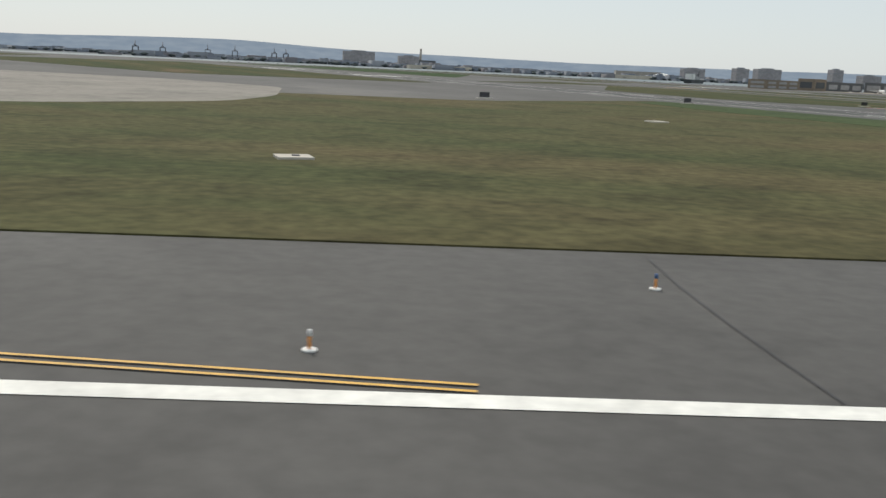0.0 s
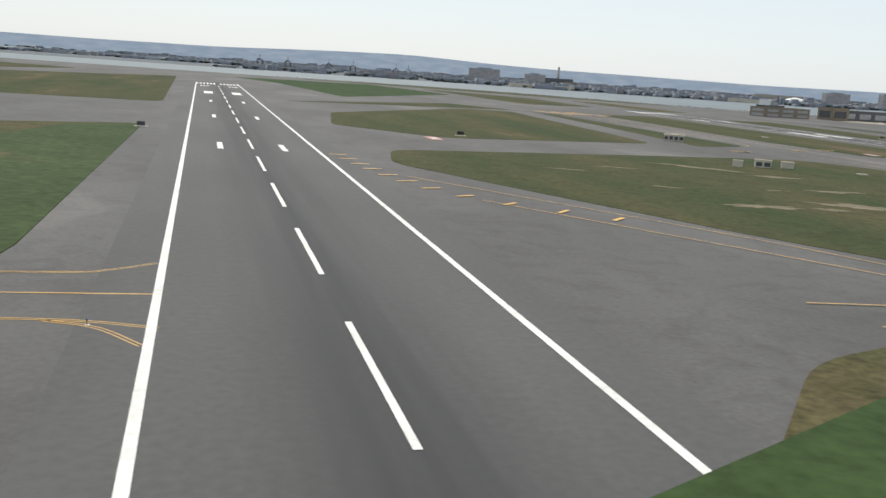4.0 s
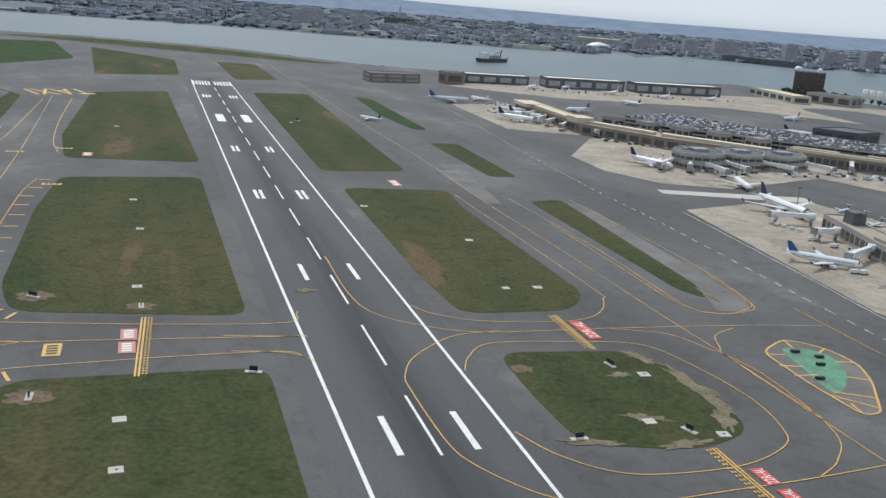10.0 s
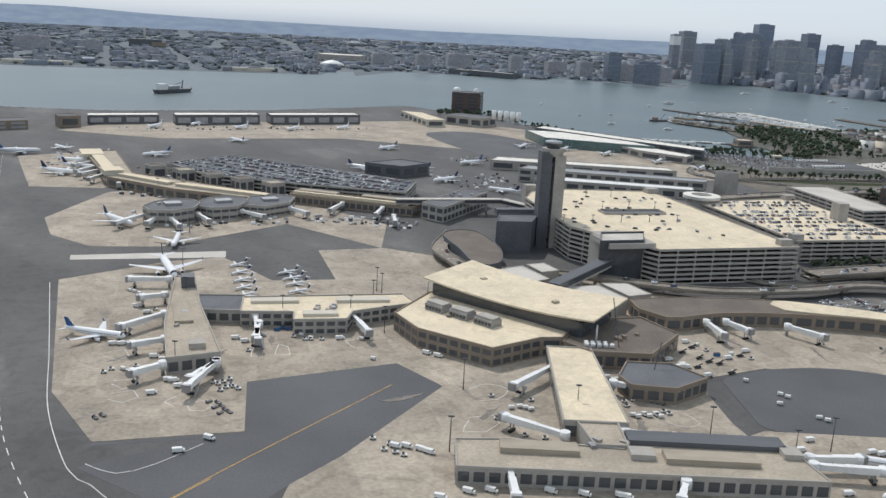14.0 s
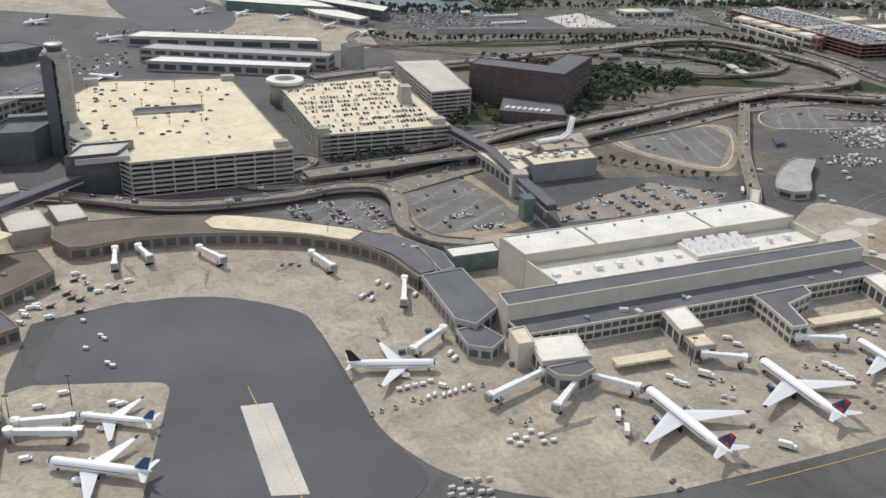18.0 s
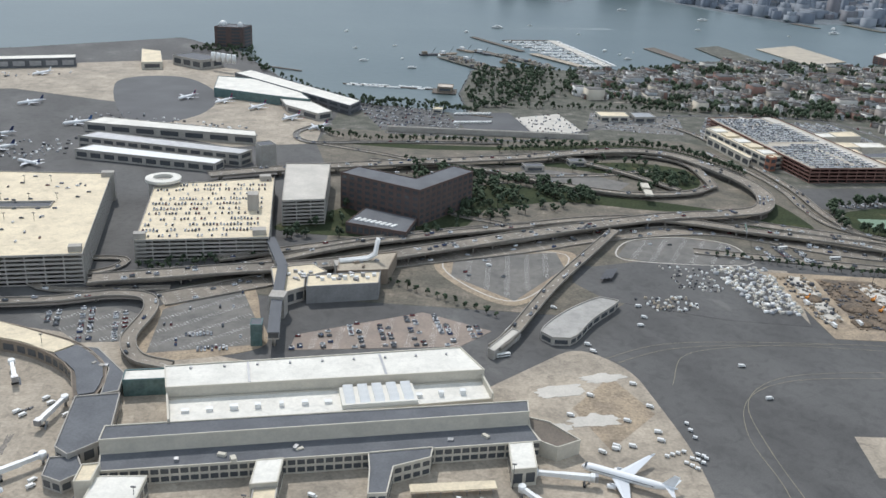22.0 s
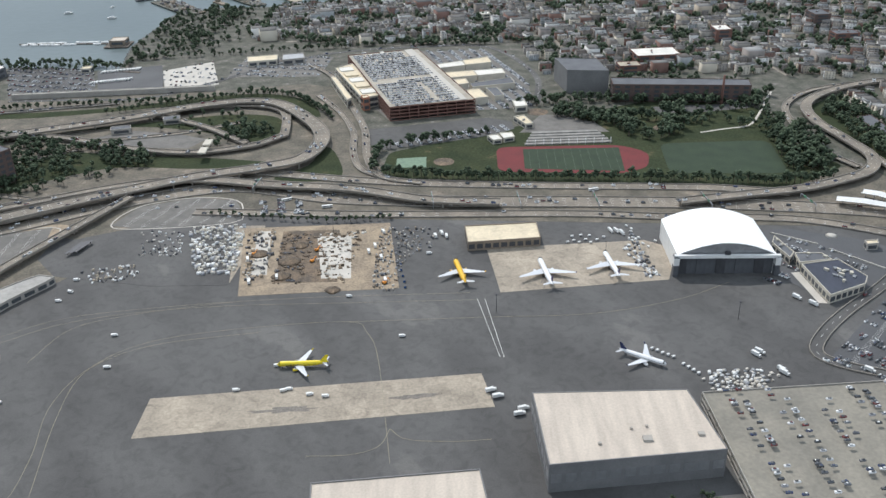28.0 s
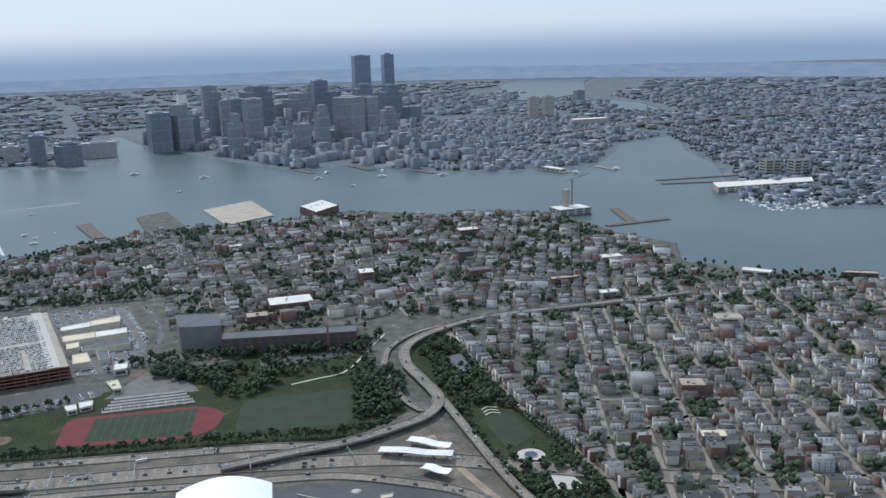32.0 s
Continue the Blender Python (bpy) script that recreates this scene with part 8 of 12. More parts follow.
part("water", Mesh().post(0, 0, 0.5, 0.56, 3.2, 20), surf("pool blue", (0.045, 0.08, 0.12), (0.035, 0.065, 0.10), 2, rough=0.2), t)
for x, y in ((1092.5, 461), (1092.5, 457), (1092.5, 453)):
    tagged(part("garden_path", Mesh().ribbon(*sides(smooth([(x - 4, y), (x, y + 3), (x + 5, y + 1)], 1), 0.9), 0.12), CONC_PALE), "curved pale garden steps", kind="structure")

# streets of the town
TOWN = [(660.4, 782.4), (770, 751), (899, 747.8), (903.1, 655.8), (1043, 651.6), (1067.5, 639), (1234.2, 643.7), (1341.4, 679.6), (1332.2, 728.9), (1352.2, 796.7), (1323.9, 866.1), (1305.6, 964.3), (1252.9, 1005.4), (1175.2, 1003.8), (1088, 1051.6), (1014.1, 1030.3), (901.5, 1027.3), (838.3, 1014.5), (782.3, 952.5), (727.9, 922.3), (666.5, 900)]
STREETS = []
AVENUE = [(1099.5, 606), (1101, 570), (1104.4, 525.7), (1111.1, 451), (1119, 411.3), (1125.9, 360.1), (1136, 320), (1151.4, 279.1)]


def street(pts, w=2.6):
    STREETS.append((pts, w))
    tagged(part("street", Mesh().ribbon(*sides(smooth(pts, 6.0), w), 0.09), surf("street asphalt", (0.27, 0.235, 0.19), (0.20, 0.175, 0.145), 12) if not STREETS[1:] else bpy.data.materials["street asphalt"]), "narrow town street between houses", kind="structure")


SD = Vector((-0.27, -0.963))
SN = Vector((0.963, -0.27))
BASE = Vector((1331.5, 662.3))
PITCH = 22.7
for k in range(-5, 12):
    a = BASE + SN * (k * PITCH)
    street([tuple(a + SD * 8), tuple(a + SD * 470)], 4.6 if k in (0, 2, 5) else 3.0)
for j in (58.8, 152.1, 245, 335):
    a = BASE + SD * j
    street([tuple(a - SN * 120), tuple(a + SN * 260)], 2.4)
WEST, MID, EAST = [(640, 752), (905, 752), (905, 1100), (640, 1100)], [(905, 652), (1125, 640), (1125, 1100), (905, 1100)], [(1125, 630), (1420, 640), (1420, 1100), (1125, 1100)]
QUARTERS = ((WEST, (780, 880), math.radians(14), 21.0), (MID, (1010, 830), math.radians(97), 23.0), (EAST, (1230, 800), math.radians(70), 22.0))
LANES = []
for zone, (ox, oy), ang, gap in QUARTERS:
    d = Vector((math.cos(ang), math.sin(ang)))
    n = Vector((-d.y, d.x))
    for k in range(-10, 11):
        a = Vector((ox, oy)) + n * (k * gap)
        run = [a + d * u for u in range(-260, 261, 6)]
        run = [q for q in run if inside(q, zone) and inside(q, TOWN)]
        if len(run) > 4:
            LANES.append((run[0], d, n, (run[-1] - run[0]).length, ang))
            if k % 2 == 0:
                street([tuple(run[0]), tuple(run[len(run) // 2]), tuple(run[-1])], 3.2 if k % 4 == 0 else 2.4)
    for u in (-120, -40, 45, 120):
        run = [Vector((ox, oy)) + d * u + n * w for w in range(-200, 201, 6)]
        run = [q for q in run if inside(q, zone) and inside(q, TOWN)]
        if len(run) > 4:
            street([tuple(run[0]), tuple(run[-1])], 2.4)
street(AVENUE, 4.4)
street([(1120.6, 411.2), (1151.1, 409.5), (1237.6, 436.2)], 2.6)

# ---- trees, houses and cars, made from a few templates ----
def fast(name, verts, faces, mats, index=None, parent=None):
    """A mesh from arrays: faces is an (n, 3 or 4) array; index the material of each face."""
    me = bpy.data.meshes.new(name)
    k = faces.shape[1]
    me.vertices.add(len(verts))
    me.vertices.foreach_set("co", np.ascontiguousarray(verts, dtype=np.float32).ravel())
    me.loops.add(faces.size)
    me.loops.foreach_set("vertex_index", np.ascontiguousarray(faces, dtype=np.int32).ravel())
    me.polygons.add(len(faces))
    me.polygons.foreach_set("loop_start", np.arange(0, faces.size, k, dtype=np.int32))
    me.polygons.foreach_set("loop_total", np.full(len(faces), k, dtype=np.int32))
    for m in mats:
        me.materials.append(m)
    if index is not None:
        me.polygons.foreach_set("material_index", np.ascontiguousarray(index, dtype=np.int32))
    me.update(calc_edges=True)
    return me


def boxes_of(items):
    """Vertices and faces of many boxes (x0, y0, z0, x1, y1, z1)."""
    v, f = [], []
    for x0, y0, z0, x1, y1, z1 in items:
        k = len(v)
        v += [(x0, y0, z0), (x1, y0, z0), (x1, y1, z0), (x0, y1, z0), (x0, y0, z1), (x1, y0, z1), (x1, y1, z1), (x0, y1, z1)]
        f += [(k + 4, k + 5, k + 6, k + 7), (k, k + 1, k + 5, k + 4), (k + 1, k + 2, k + 6, k + 5), (k + 2, k + 3, k + 7, k + 6), (k + 3, k, k + 4, k + 7)]
    return v, f


def scatter(name, template, places, mats, label, category="", turn=True, kind="stuff"):
    """Joins copies of a template (verts, faces, material index) at rows of x, y, z, size, turn, height."""
    tv, tf, ti = template
    tv, tf, ti = np.array(tv, float), np.array(tf, int), np.array(ti, int)
    P = np.array(places, float)
    if not len(P):
        return None
    c, s = np.cos(P[:, 4])[:, None], np.sin(P[:, 4])[:, None]
    X = tv[None, :, 0] * P[:, 3:4]
    Y = tv[None, :, 1] * P[:, 3:4]
    V = np.stack([P[:, 0:1] + X * c - Y * s, P[:, 1:2] + X * s + Y * c, P[:, 2:3] + tv[None, :, 2] * P[:, 5:6]], -1).reshape(-1, 3)
    F = (tf[None] + (np.arange(len(P)) * len(tv))[:, None, None]).reshape(-1, tf.shape[1])
    ob = new(name, fast(name, V, F, mats, np.tile(ti, len(P))))
    return tagged(ob, label, category, kind=kind)


def tree_template(seed, clumps=11, tall=1.0):
    """A tapered trunk with limbs and a crown of ragged leaf clumps, about 1 across and 1.2 high."""
    rng = random.Random(seed)
    v, f, i = [], [], []

    def stick(a, b, r0, r1):
        k = len(v)
        for p, r in ((a, r0), (b, r1)):
            for t in range(3):
                v.append((p[0] + r * math.cos(t * 2.1), p[1] + r * math.sin(t * 2.1), p[2]))
        for t in range(3):
            u = (t + 1) % 3
            f.extend([(k + t, k + u, k + 3 + u), (k + t, k + 3 + u, k + 3 + t)])
            i.extend([1, 1])

    stick((0, 0, 0), (0.02, 0, 0.5 * tall), 0.05, 0.03)
    for n in range(clumps):
        a, e = rng.uniform(0, 6.28), rng.uniform(-0.5, 1.2)
        rr = rng.uniform(0.16, 0.36)
        cx, cy, cz = rr * math.cos(a) * math.cos(e), rr * math.sin(a) * math.cos(e), (0.68 + 0.34 * math.sin(e)) * tall
        if n < 3:
            stick((0, 0, 0.38 * tall), (cx, cy, cz), 0.025, 0.01)
        r = rng.uniform(0.15, 0.27)
        ring = [(cx + r * rng.uniform(0.7, 1.25) * math.cos(b), cy + r * rng.uniform(0.7, 1.25) * math.sin(b), cz + r * rng.uniform(-0.35, 0.35)) for b in (0.0, 1.26, 2.51, 3.77, 5.03)]
        k = len(v)
        v.extend([(cx, cy, cz + r * rng.uniform(0.6, 1.0)), (cx, cy, cz - r * 0.7)] + ring)
        for t in range(5):
            u = (t + 1) % 5
            f.extend([(k, k + 2 + t, k + 2 + u), (k + 1, k + 2 + u, k + 2 + t)])
            i.extend([0, 0])
    return v, f, i


TREES = [tree_template(s) for s in range(4)]


def grove(points, label, lo=2.6, hi=5.2, name="tree_belt"):
    rng = random.Random(len(points))
    for k in range(4):
        rows = [(x, y, 0, s := rng.uniform(lo, hi), rng.uniform(0, 6.28), s * rng.uniform(0.85, 1.2)) for x, y in points[k::4]]
        scatter(name, TREES[k], rows, [LEAF, BARK], label, "tree")


def fill(poly, n, seed=0, avoid=()):
    rng = random.Random(seed)
    xs, ys = [p[0] for p in poly], [p[1] for p in poly]
    out = []
    for _ in range(n * 3):
        p = (rng.uniform(min(xs), max(xs)), rng.uniform(min(ys), max(ys)))
        if inside(p, poly) and not any(inside(p, q) for q in avoid):
            out.append(p)
        if len(out) >= n:
            break
    return out


def along(pts, gap, jitter=0.6, off=0.0):
    line = smooth(pts, gap)
    l, r = sides(line, 2 * abs(off)) if off else ([(p.x, p.y) for p in line],) * 2
    q = l if off >= 0 else r
    return [(x + random.uniform(-jitter, jitter), y + random.uniform(-jitter, jitter)) for x, y in q]


grove(fill([(506.6, 407.9), (525, 458.1), (552.8, 490.2), (608.6, 522.4), (598.4, 459.9), (567.8, 422.8)], 90, 1, [[(525, 459.2), (567.7, 437.3), (592.4, 476.5), (563.8, 457)], [(534, 421.9), (564, 413.5), (566.8, 434.2), (540.2, 446)]]) + fill([(567.7, 417.5), (598.3, 444.2), (649.6, 481.7), (629.2, 502.2), (593.5, 480.7)], 45, 2), "dark green trees round the hotel")
grove(fill([(628.1, 528), (690.7, 516.1), (721.9, 540), (726.1, 571.2), (700.1, 585.5), (648.5, 580.8)], 34, 3, [[(598, 533), (632, 556), (662, 548), (684, 537), (676, 521), (640, 526)]]) + fill([(568.5, 527.3), (628.7, 512.4), (648.6, 523.3), (589.2, 538.5)], 40, 4), "dark green trees inside the highway loop")
grove(fill([(548.5, 557.7), (590.8, 539.6), (622, 500), (612, 478), (575, 462), (560, 500)], 170, 71, [[(560, 545), (600, 541), (628, 528), (620, 520), (590, 530)]]) + fill([(624, 520), (660, 508), (664, 493), (637, 489)], 60, 72) + fill([(690, 555), (706, 566), (724, 552), (706, 522)], 46, 73), "dense dark trees between the highway ramps", 3.0, 5.4)
grove(along([(483.3, 616.4), (507.6, 598.7), (569.2, 606.2), (648.7, 612.5), (710, 628.9), (743.4, 597.8), (757.8, 567.6)], 4) + along([(608, 585.5), (669.3, 612), (720.3, 616.5), (752.9, 572.7)], 4, off=4), "row of street trees along the ramp")
grove(along([(494.5, 702.6), (539.3, 721.1), (582.4, 699.7), (590.1, 722.4), (649.7, 734.2), (745.2, 748.6), (809.8, 756.9), (879.2, 751.3)], 3.2, 2.0) + fill([(478.9, 708.9), (488.6, 723.4), (570.1, 711.9), (570, 699.2)], 40, 6), "waterfront belt of green trees")
grove(along([(796.7, 472.9), (836.5, 464.2), (896.3, 460), (965.9, 453.7), (1010.4, 447.7), (1035.3, 453.1)], 2.2, 1.0) + along([(788.7, 477.1), (791.1, 507), (807.2, 518.7), (857.2, 535.6)], 3, 1.5) + fill([(941.7, 514), (952.1, 563.5), (907.4, 584.3), (897.3, 564.6), (936.8, 543.9)], 120, 8) + fill([(1017.5, 456.5), (1022.6, 531.1), (1041.8, 560.4), (1041.9, 500.7), (1045.4, 470.8)], 100, 9) + fill([(857.7, 580.4), (907.4, 589.3), (1037.1, 578.4), (1037.3, 592.3), (907.6, 604.1)], 110, 10), "trees that edge the sports park", 3.4, 6.4)
grove(fill([(1069.8, 519.9), (1090.8, 539.2), (1104, 479), (1108, 439.2), (1100, 462), (1084, 468), (1079.5, 440.1)], 60, 11, [[(1083, 466), (1105, 458), (1108, 420), (1087, 407)]]) + fill([(1086, 410.1), (1089, 340.2), (1127.4, 329.4), (1112, 409.4), (1106.5, 391.7), (1101.9, 411.7)], 130, 12, [[(1089, 409), (1107, 409), (1108, 391), (1090, 391)], [(1099, 381), (1112, 381), (1114, 361), (1100, 360)]]) + along([(1097, 575), (1101, 525), (1107.5, 451), (1115, 414.4), (1121, 356)], 2.6, 0.8) + along([(1072.1, 470.1), (1076, 400.3), (1087.1, 345.2)], 3.0, 1.5, 4), "trees of the long wooded park")
grove(fill([(292.9, 897.8), (308.1, 930.3), (353.5, 938.8), (358.5, 912.8), (408.6, 800.1), (388.3, 820), (338.1, 890.4)], 110, 13) + along([(418.7, 790.2), (494.6, 706.9), (570, 699.2)], 4, 2.5), "trees along the airport waterfront")
grove(along([(711.3, 424.2), (766, 413.4), (801, 414.8)], 3.5) + along([(562.7, 365.6), (583.1, 353.5), (607.5, 339.9)], 4.5) + fill([(452, 358.4), (481.3, 364.1), (506.6, 387.2), (476.4, 386.8)], 40, 14) + fill([(854, 210.8), (909.1, 216), (909, 209), (855.9, 204.7)], 20, 15), "row of small trees beside the road", 2.0, 3.4)


grove(fill([(936, 520), (950, 560), (985, 580), (1000, 545), (960, 520), (952, 512)], 62, 61) + fill([(1020, 470), (1024, 520), (1040, 555), (1052, 520), (1048, 478)], 56, 62) + fill([(962, 585), (1040, 575), (1052, 600), (1040, 606), (960, 596)], 56, 63), "big dark park trees beyond the ball field", 4.0, 7.5)
grove(fill([(945, 613), (1038, 604), (1052, 640), (1043, 649), (908, 654), (908, 648), (942, 644)], 70, 31) + fill([(1010, 540), (1038, 535), (1042, 575), (1050, 600), (1038, 602), (1036, 580), (985, 588)], 40, 32) + fill([(1072, 500), (1070, 560), (1084, 580), (1095, 588), (1098, 550), (1104, 480), (1104, 462), (1082, 462)], 200, 33, [[(1085.5, 543), (1098, 546), (1098, 515), (1087, 511)], [(1086, 466), (1099, 466), (1099, 450), (1086, 450)]]) + fill([(1047, 500), (1056, 500), (1052, 545), (1048, 545)], 14, 34), "dark trees round the mill and the viaduct", 3.0, 5.6)
grove(fill([(1345, 735), (1430, 660), (1475, 633), (1440, 618), (1350, 650), (1335, 690)], 90, 35, [[(1361, 726), (1408, 670), (1421, 682), (1393, 722)]]), "scattered trees along the shore lots", 3.0, 5.5)

grove(fill([(586, 702), (575, 770), (580, 880), (612, 912), (650, 905), (640, 820), (612, 735)], 190, 36), "dense dark trees on the west shore of the hill", 3.2, 6.0)
building("park_shed", [(1086, 542), (1096.5, 546), (1096.5, 516), (1087.5, 511)], 3, DARK_BRICK, GREY_ROOF, 1, "long low park building with a dark roof", "building", 4)
tagged(part("spray_court", Mesh().prism([(1099.6, 361.6), (1113, 363), (1110, 379), (1101, 379)], 0, 0.12), CONC_PALE), "pale paved court in the park", kind="structure")

# plain block shapes for far and massed buildings
BLOCKS = []
for w, d in ((1.0, 0.7), (0.62, 1.0), (0.9, 0.9)):
    v, f = boxes_of([(-w / 2, -d / 2, 0, w / 2, d / 2, 1)])
    BLOCKS.append((v, f, [1, 0, 0, 0, 0]))
v, f = boxes_of([(-0.5, -0.35, 0, 0.5, 0.35, 0.7), (-0.3, -0.2, 0.7, 0.32, 0.25, 1.0)])
BLOCKS.append((v, f, [1, 0, 0, 0, 0] * 2))
v, f = boxes_of([(-0.5, -0.45, 0, 0.0, 0.45, 0.8), (0.0, -0.3, 0, 0.5, 0.4, 1.0)])
BLOCKS.append((v, f, [1, 0, 0, 0, 0] * 2))

# houses -------------------------------------------------------------------
def house_boxes(w, d, h, gable, seed):
    """Wall, roof and window arrays of one house standing at the origin."""
    rng = random.Random(seed)
    wall = boxes_of([(-w / 2, -d / 2, 0, w / 2, d / 2, h), (-w * 0.2, -d / 2 - 0.55, 0, w * 0.3, -d / 2, h * 0.93)])
    if gable:
        v = [(-w / 2 - 0.15, -d / 2 - 0.15, h), (w / 2 + 0.15, -d / 2 - 0.15, h), (w / 2 + 0.15, d / 2 + 0.15, h), (-w / 2 - 0.15, d / 2 + 0.15, h), (0, -d / 2 - 0.15, h + w * 0.38), (0, d / 2 + 0.15, h + w * 0.38)]
        roof = (v, [(0, 4, 5, 3), (1, 2, 5, 4), (0, 1, 4, 4), (2, 3, 5, 5)])
    else:
        roof = boxes_of([(-w / 2 - 0.12, -d / 2 - 0.12, h, w / 2 + 0.12, d / 2 + 0.12, h + 0.22), (w * 0.1, d * 0.1, h + 0.2, w * 0.3, d * 0.3, h + 0.8)])
    wins = []
    for fl in range(max(2, int(h / 1.55))):
        z = 0.55 + fl * 1.5
        for x in (-w * 0.36, w * 0.4):
            wins.append((x - 0.22, -d / 2 - 0.06, z, x + 0.22, -d / 2 + 0.02, z + 0.8))
        for s in (-1, 1):
            for y in (-d * 0.28, 0.05, d * 0.3):
                wins.append((s * w / 2 - 0.05, y - 0.22, z, s * w / 2 + 0.05, y + 0.22, z + 0.8))
        for x in (-w * 0.25, w * 0.25):
            wins.append((x - 0.22, d / 2 - 0.02, z, x + 0.22, d / 2 + 0.06, z + 0.8))
    return wall, roof, boxes_of(wins)


HOUSE_KINDS = [(3.6, 7.0, 4.7, False), (3.3, 6.2, 4.4, True), (4.2, 7.5, 5.0, False), (3.6, 6.0, 3.6, True), (5.2, 8.0, 5.4, False), (3.4, 6.8, 4.9, False)]
HOUSE_DATA = [house_boxes(*k, n) for n, k in enumerate(HOUSE_KINDS)]


def joined(data):
    v, f, i = [], [], []
    for k, (a, b) in enumerate(data):
        n = len(v)
        v += a
        f += [tuple(q + n for q in face) for face in b]
        i += [k] * len(b)
    return v, f, i


NO_HOUSE = [RENTAL, FLEET, LOT_I, [(792.6, 462), (797.1, 511.9), (857.3, 545.6), (907.6, 609.1), (1047.2, 599.9), (1045, 440.9)], [(1035, 431.2), (1037.7, 620), (1055, 620), (1066, 560), (1082, 522), (1106, 478), (1114, 399.4), (1126, 339.3), (1130.6, 199.5), (1031.7, 201.2)], [(903, 653.8), (1043, 649.6), (1042, 575.3), (902.6, 599.3)], LOT_F, LOT_G, LOT_H, [(570.3, 733.1), (571.6, 887.6), (631.3, 905.1), (650.4, 819.2), (629.8, 734.4)]]
spots = []
rng = random.Random(5)


def house_row(a, d, n, ln, turn, step=4.3, set_back=6.2):
    s = 0.0
    while s < ln:
        s += step * rng.choice([1, 1, 1, 1.0, 1.05, 1.2, 1.9]) * rng.uniform(0.94, 1.05)
        for side in (-1, 1):
            if rng.random() < 0.93:
                p = a + d * s + n * (side * (set_back + rng.uniform(-1.0, 1.8)))
                spots.append((p.x + rng.uniform(-0.5, 0.5), p.y, turn + (0 if side > 0 else math.pi) + (rng.choice((0.12, -0.1, 1.571)) if rng.random() < 0.14 else 0)))


for k in range(-9, 12):
    house_row(BASE + SN * (k * PITCH), SD, SN, 465, math.atan2(SN.y, SN.x) - math.pi / 2 + math.pi, set_back=6.8 if k in (0, 2, 5) else 5.8)
VIADUCT = smooth([(1067, 478), (1063.7, 508), (1059, 540), (1065.6, 571.6), (1089.6, 596.7), (1128, 616), (1172, 622), (1228, 625), (1302, 632)], 5.0)


def grown(x, y):
    """Where the back yards have grown into groves."""
    return noise.noise((x / 26, y / 26, 0.7)) + 0.5 * noise.noise((x / 9, y / 9, 4.1)) > 0.1


def gate(y):
    """Where the avenue beside the park runs at this y."""
    return float(np.interp(y, [p[1] for p in AVENUE][::-1], [p[0] for p in AVENUE][::-1])) if y < 606 else 0.0


def off_street(x, y):
    """Distance from the nearest street of the near town."""
    d = (Vector((x, y)) - BASE).dot(SN) / PITCH
    return abs(d - round(d)) * PITCH


def clear(s):
    return all((s[0] - p.x) ** 2 + (s[1] - p.y) ** 2 > 90 for p in VIADUCT) and s[0] > gate(s[1]) + 3


right_spots = [s for s in spots if clear(s) and (not grown(*s[:2]) or rng.random() < 0.3) and s[1] > 215 and s[1] < 668 and not any(inside(s, q) for q in NO_HOUSE) and s[0] > gate(s[1]) + 12 and not any(abs((Vector(s[:2]) - BASE).dot(SD) - j) < 4.5 for j in (60, 150, 245, 335))]
y = 595.0
while y > 285:
    right_spots.append((gate(y) + 6.0 + rng.uniform(-0.4, 0.4), y, -math.pi / 2))
    y -= rng.choice((4.4, 4.6, 5.0, 7.5))
spots = []
for a, d, n, ln, ang in LANES:
    house_row(a, d, n, ln, ang + math.pi, 4.6, 5.6)
left_spots = [s for s in spots if inside(s, TOWN) and not any(inside(s, q) for q in NO_HOUSE) and not grown(*s[:2])]
right_spots.sort(key=lambda s: (s[0] - 1150) ** 2 + (s[1] - 330) ** 2)

# the nearest houses are things of their own
near, rest = right_spots[:130], right_spots[130:] + left_spots
MODELS = []
for n, (wd, rf, wi) in enumerate(HOUSE_DATA):
    flat = not HOUSE_KINDS[n][3]
    kind = "flat-roofed three-decker town house" if flat else "narrow gabled town house"
    t = None
    for nm, dat, mt in (("town_house", wd, HOUSE_WALL), ("roof", rf, HOUSE_ROOF)):
        m = Mesh()
        m.v, m.f = list(dat[0]), [tuple(dict.fromkeys(q)) for q in dat[1]]
        m.s = [False] * len(m.f)
        ob = part(nm, m, mt, t)
        t = t or tagged(ob, kind + " with a bay front", "house", "town houses")
    nb = len(wi[0]) // 8
    for j in range(0, min(nb, 12), 6):
        m = Mesh()
        for b in range(j, min(j + 1, nb)):
            m.v, m.f = [wi[0][8 * b + q] for q in range(8)], [(4, 5, 6, 7), (0, 1, 5, 4), (1, 2, 6, 5), (2, 3, 7, 6), (3, 0, 4, 7)]
            m.s = [False] * 5
        part("window", m, GLASS, t)
    MODELS.append(t)
for x, y, a in near:
    src = rng.choice(MODELS)
    o = copy_thing(src, pose(x, y, 0, 0, 0, math.degrees(a)))
    o.scale = (rng.uniform(0.9, 1.15), rng.uniform(0.85, 1.05), rng.uniform(0.8, 1.15))
for k, t in enumerate(MODELS):
    x, y, a = right_spots[130 + k]
    t.matrix_world = pose(x, y, 0, 0, 0, math.degrees(a))
rest = right_spots[136:] + left_spots
for n, data in enumerate(HOUSE_DATA):
    rows = [(x, y, 0, s := rng.uniform(0.8, 1.15), a, s * rng.uniform(0.7, 1.25)) for x, y, a in rest[n::6]]
    scatter("town_houses", joined(data), rows, [HOUSE_WALL, HOUSE_ROOF, GLASS], "dense rows of old wooden and brick town houses", "house")

lot([(1358, 716), (1405, 664), (1420, 664), (1366, 716)], ASPHALT_OLD, bays=False)
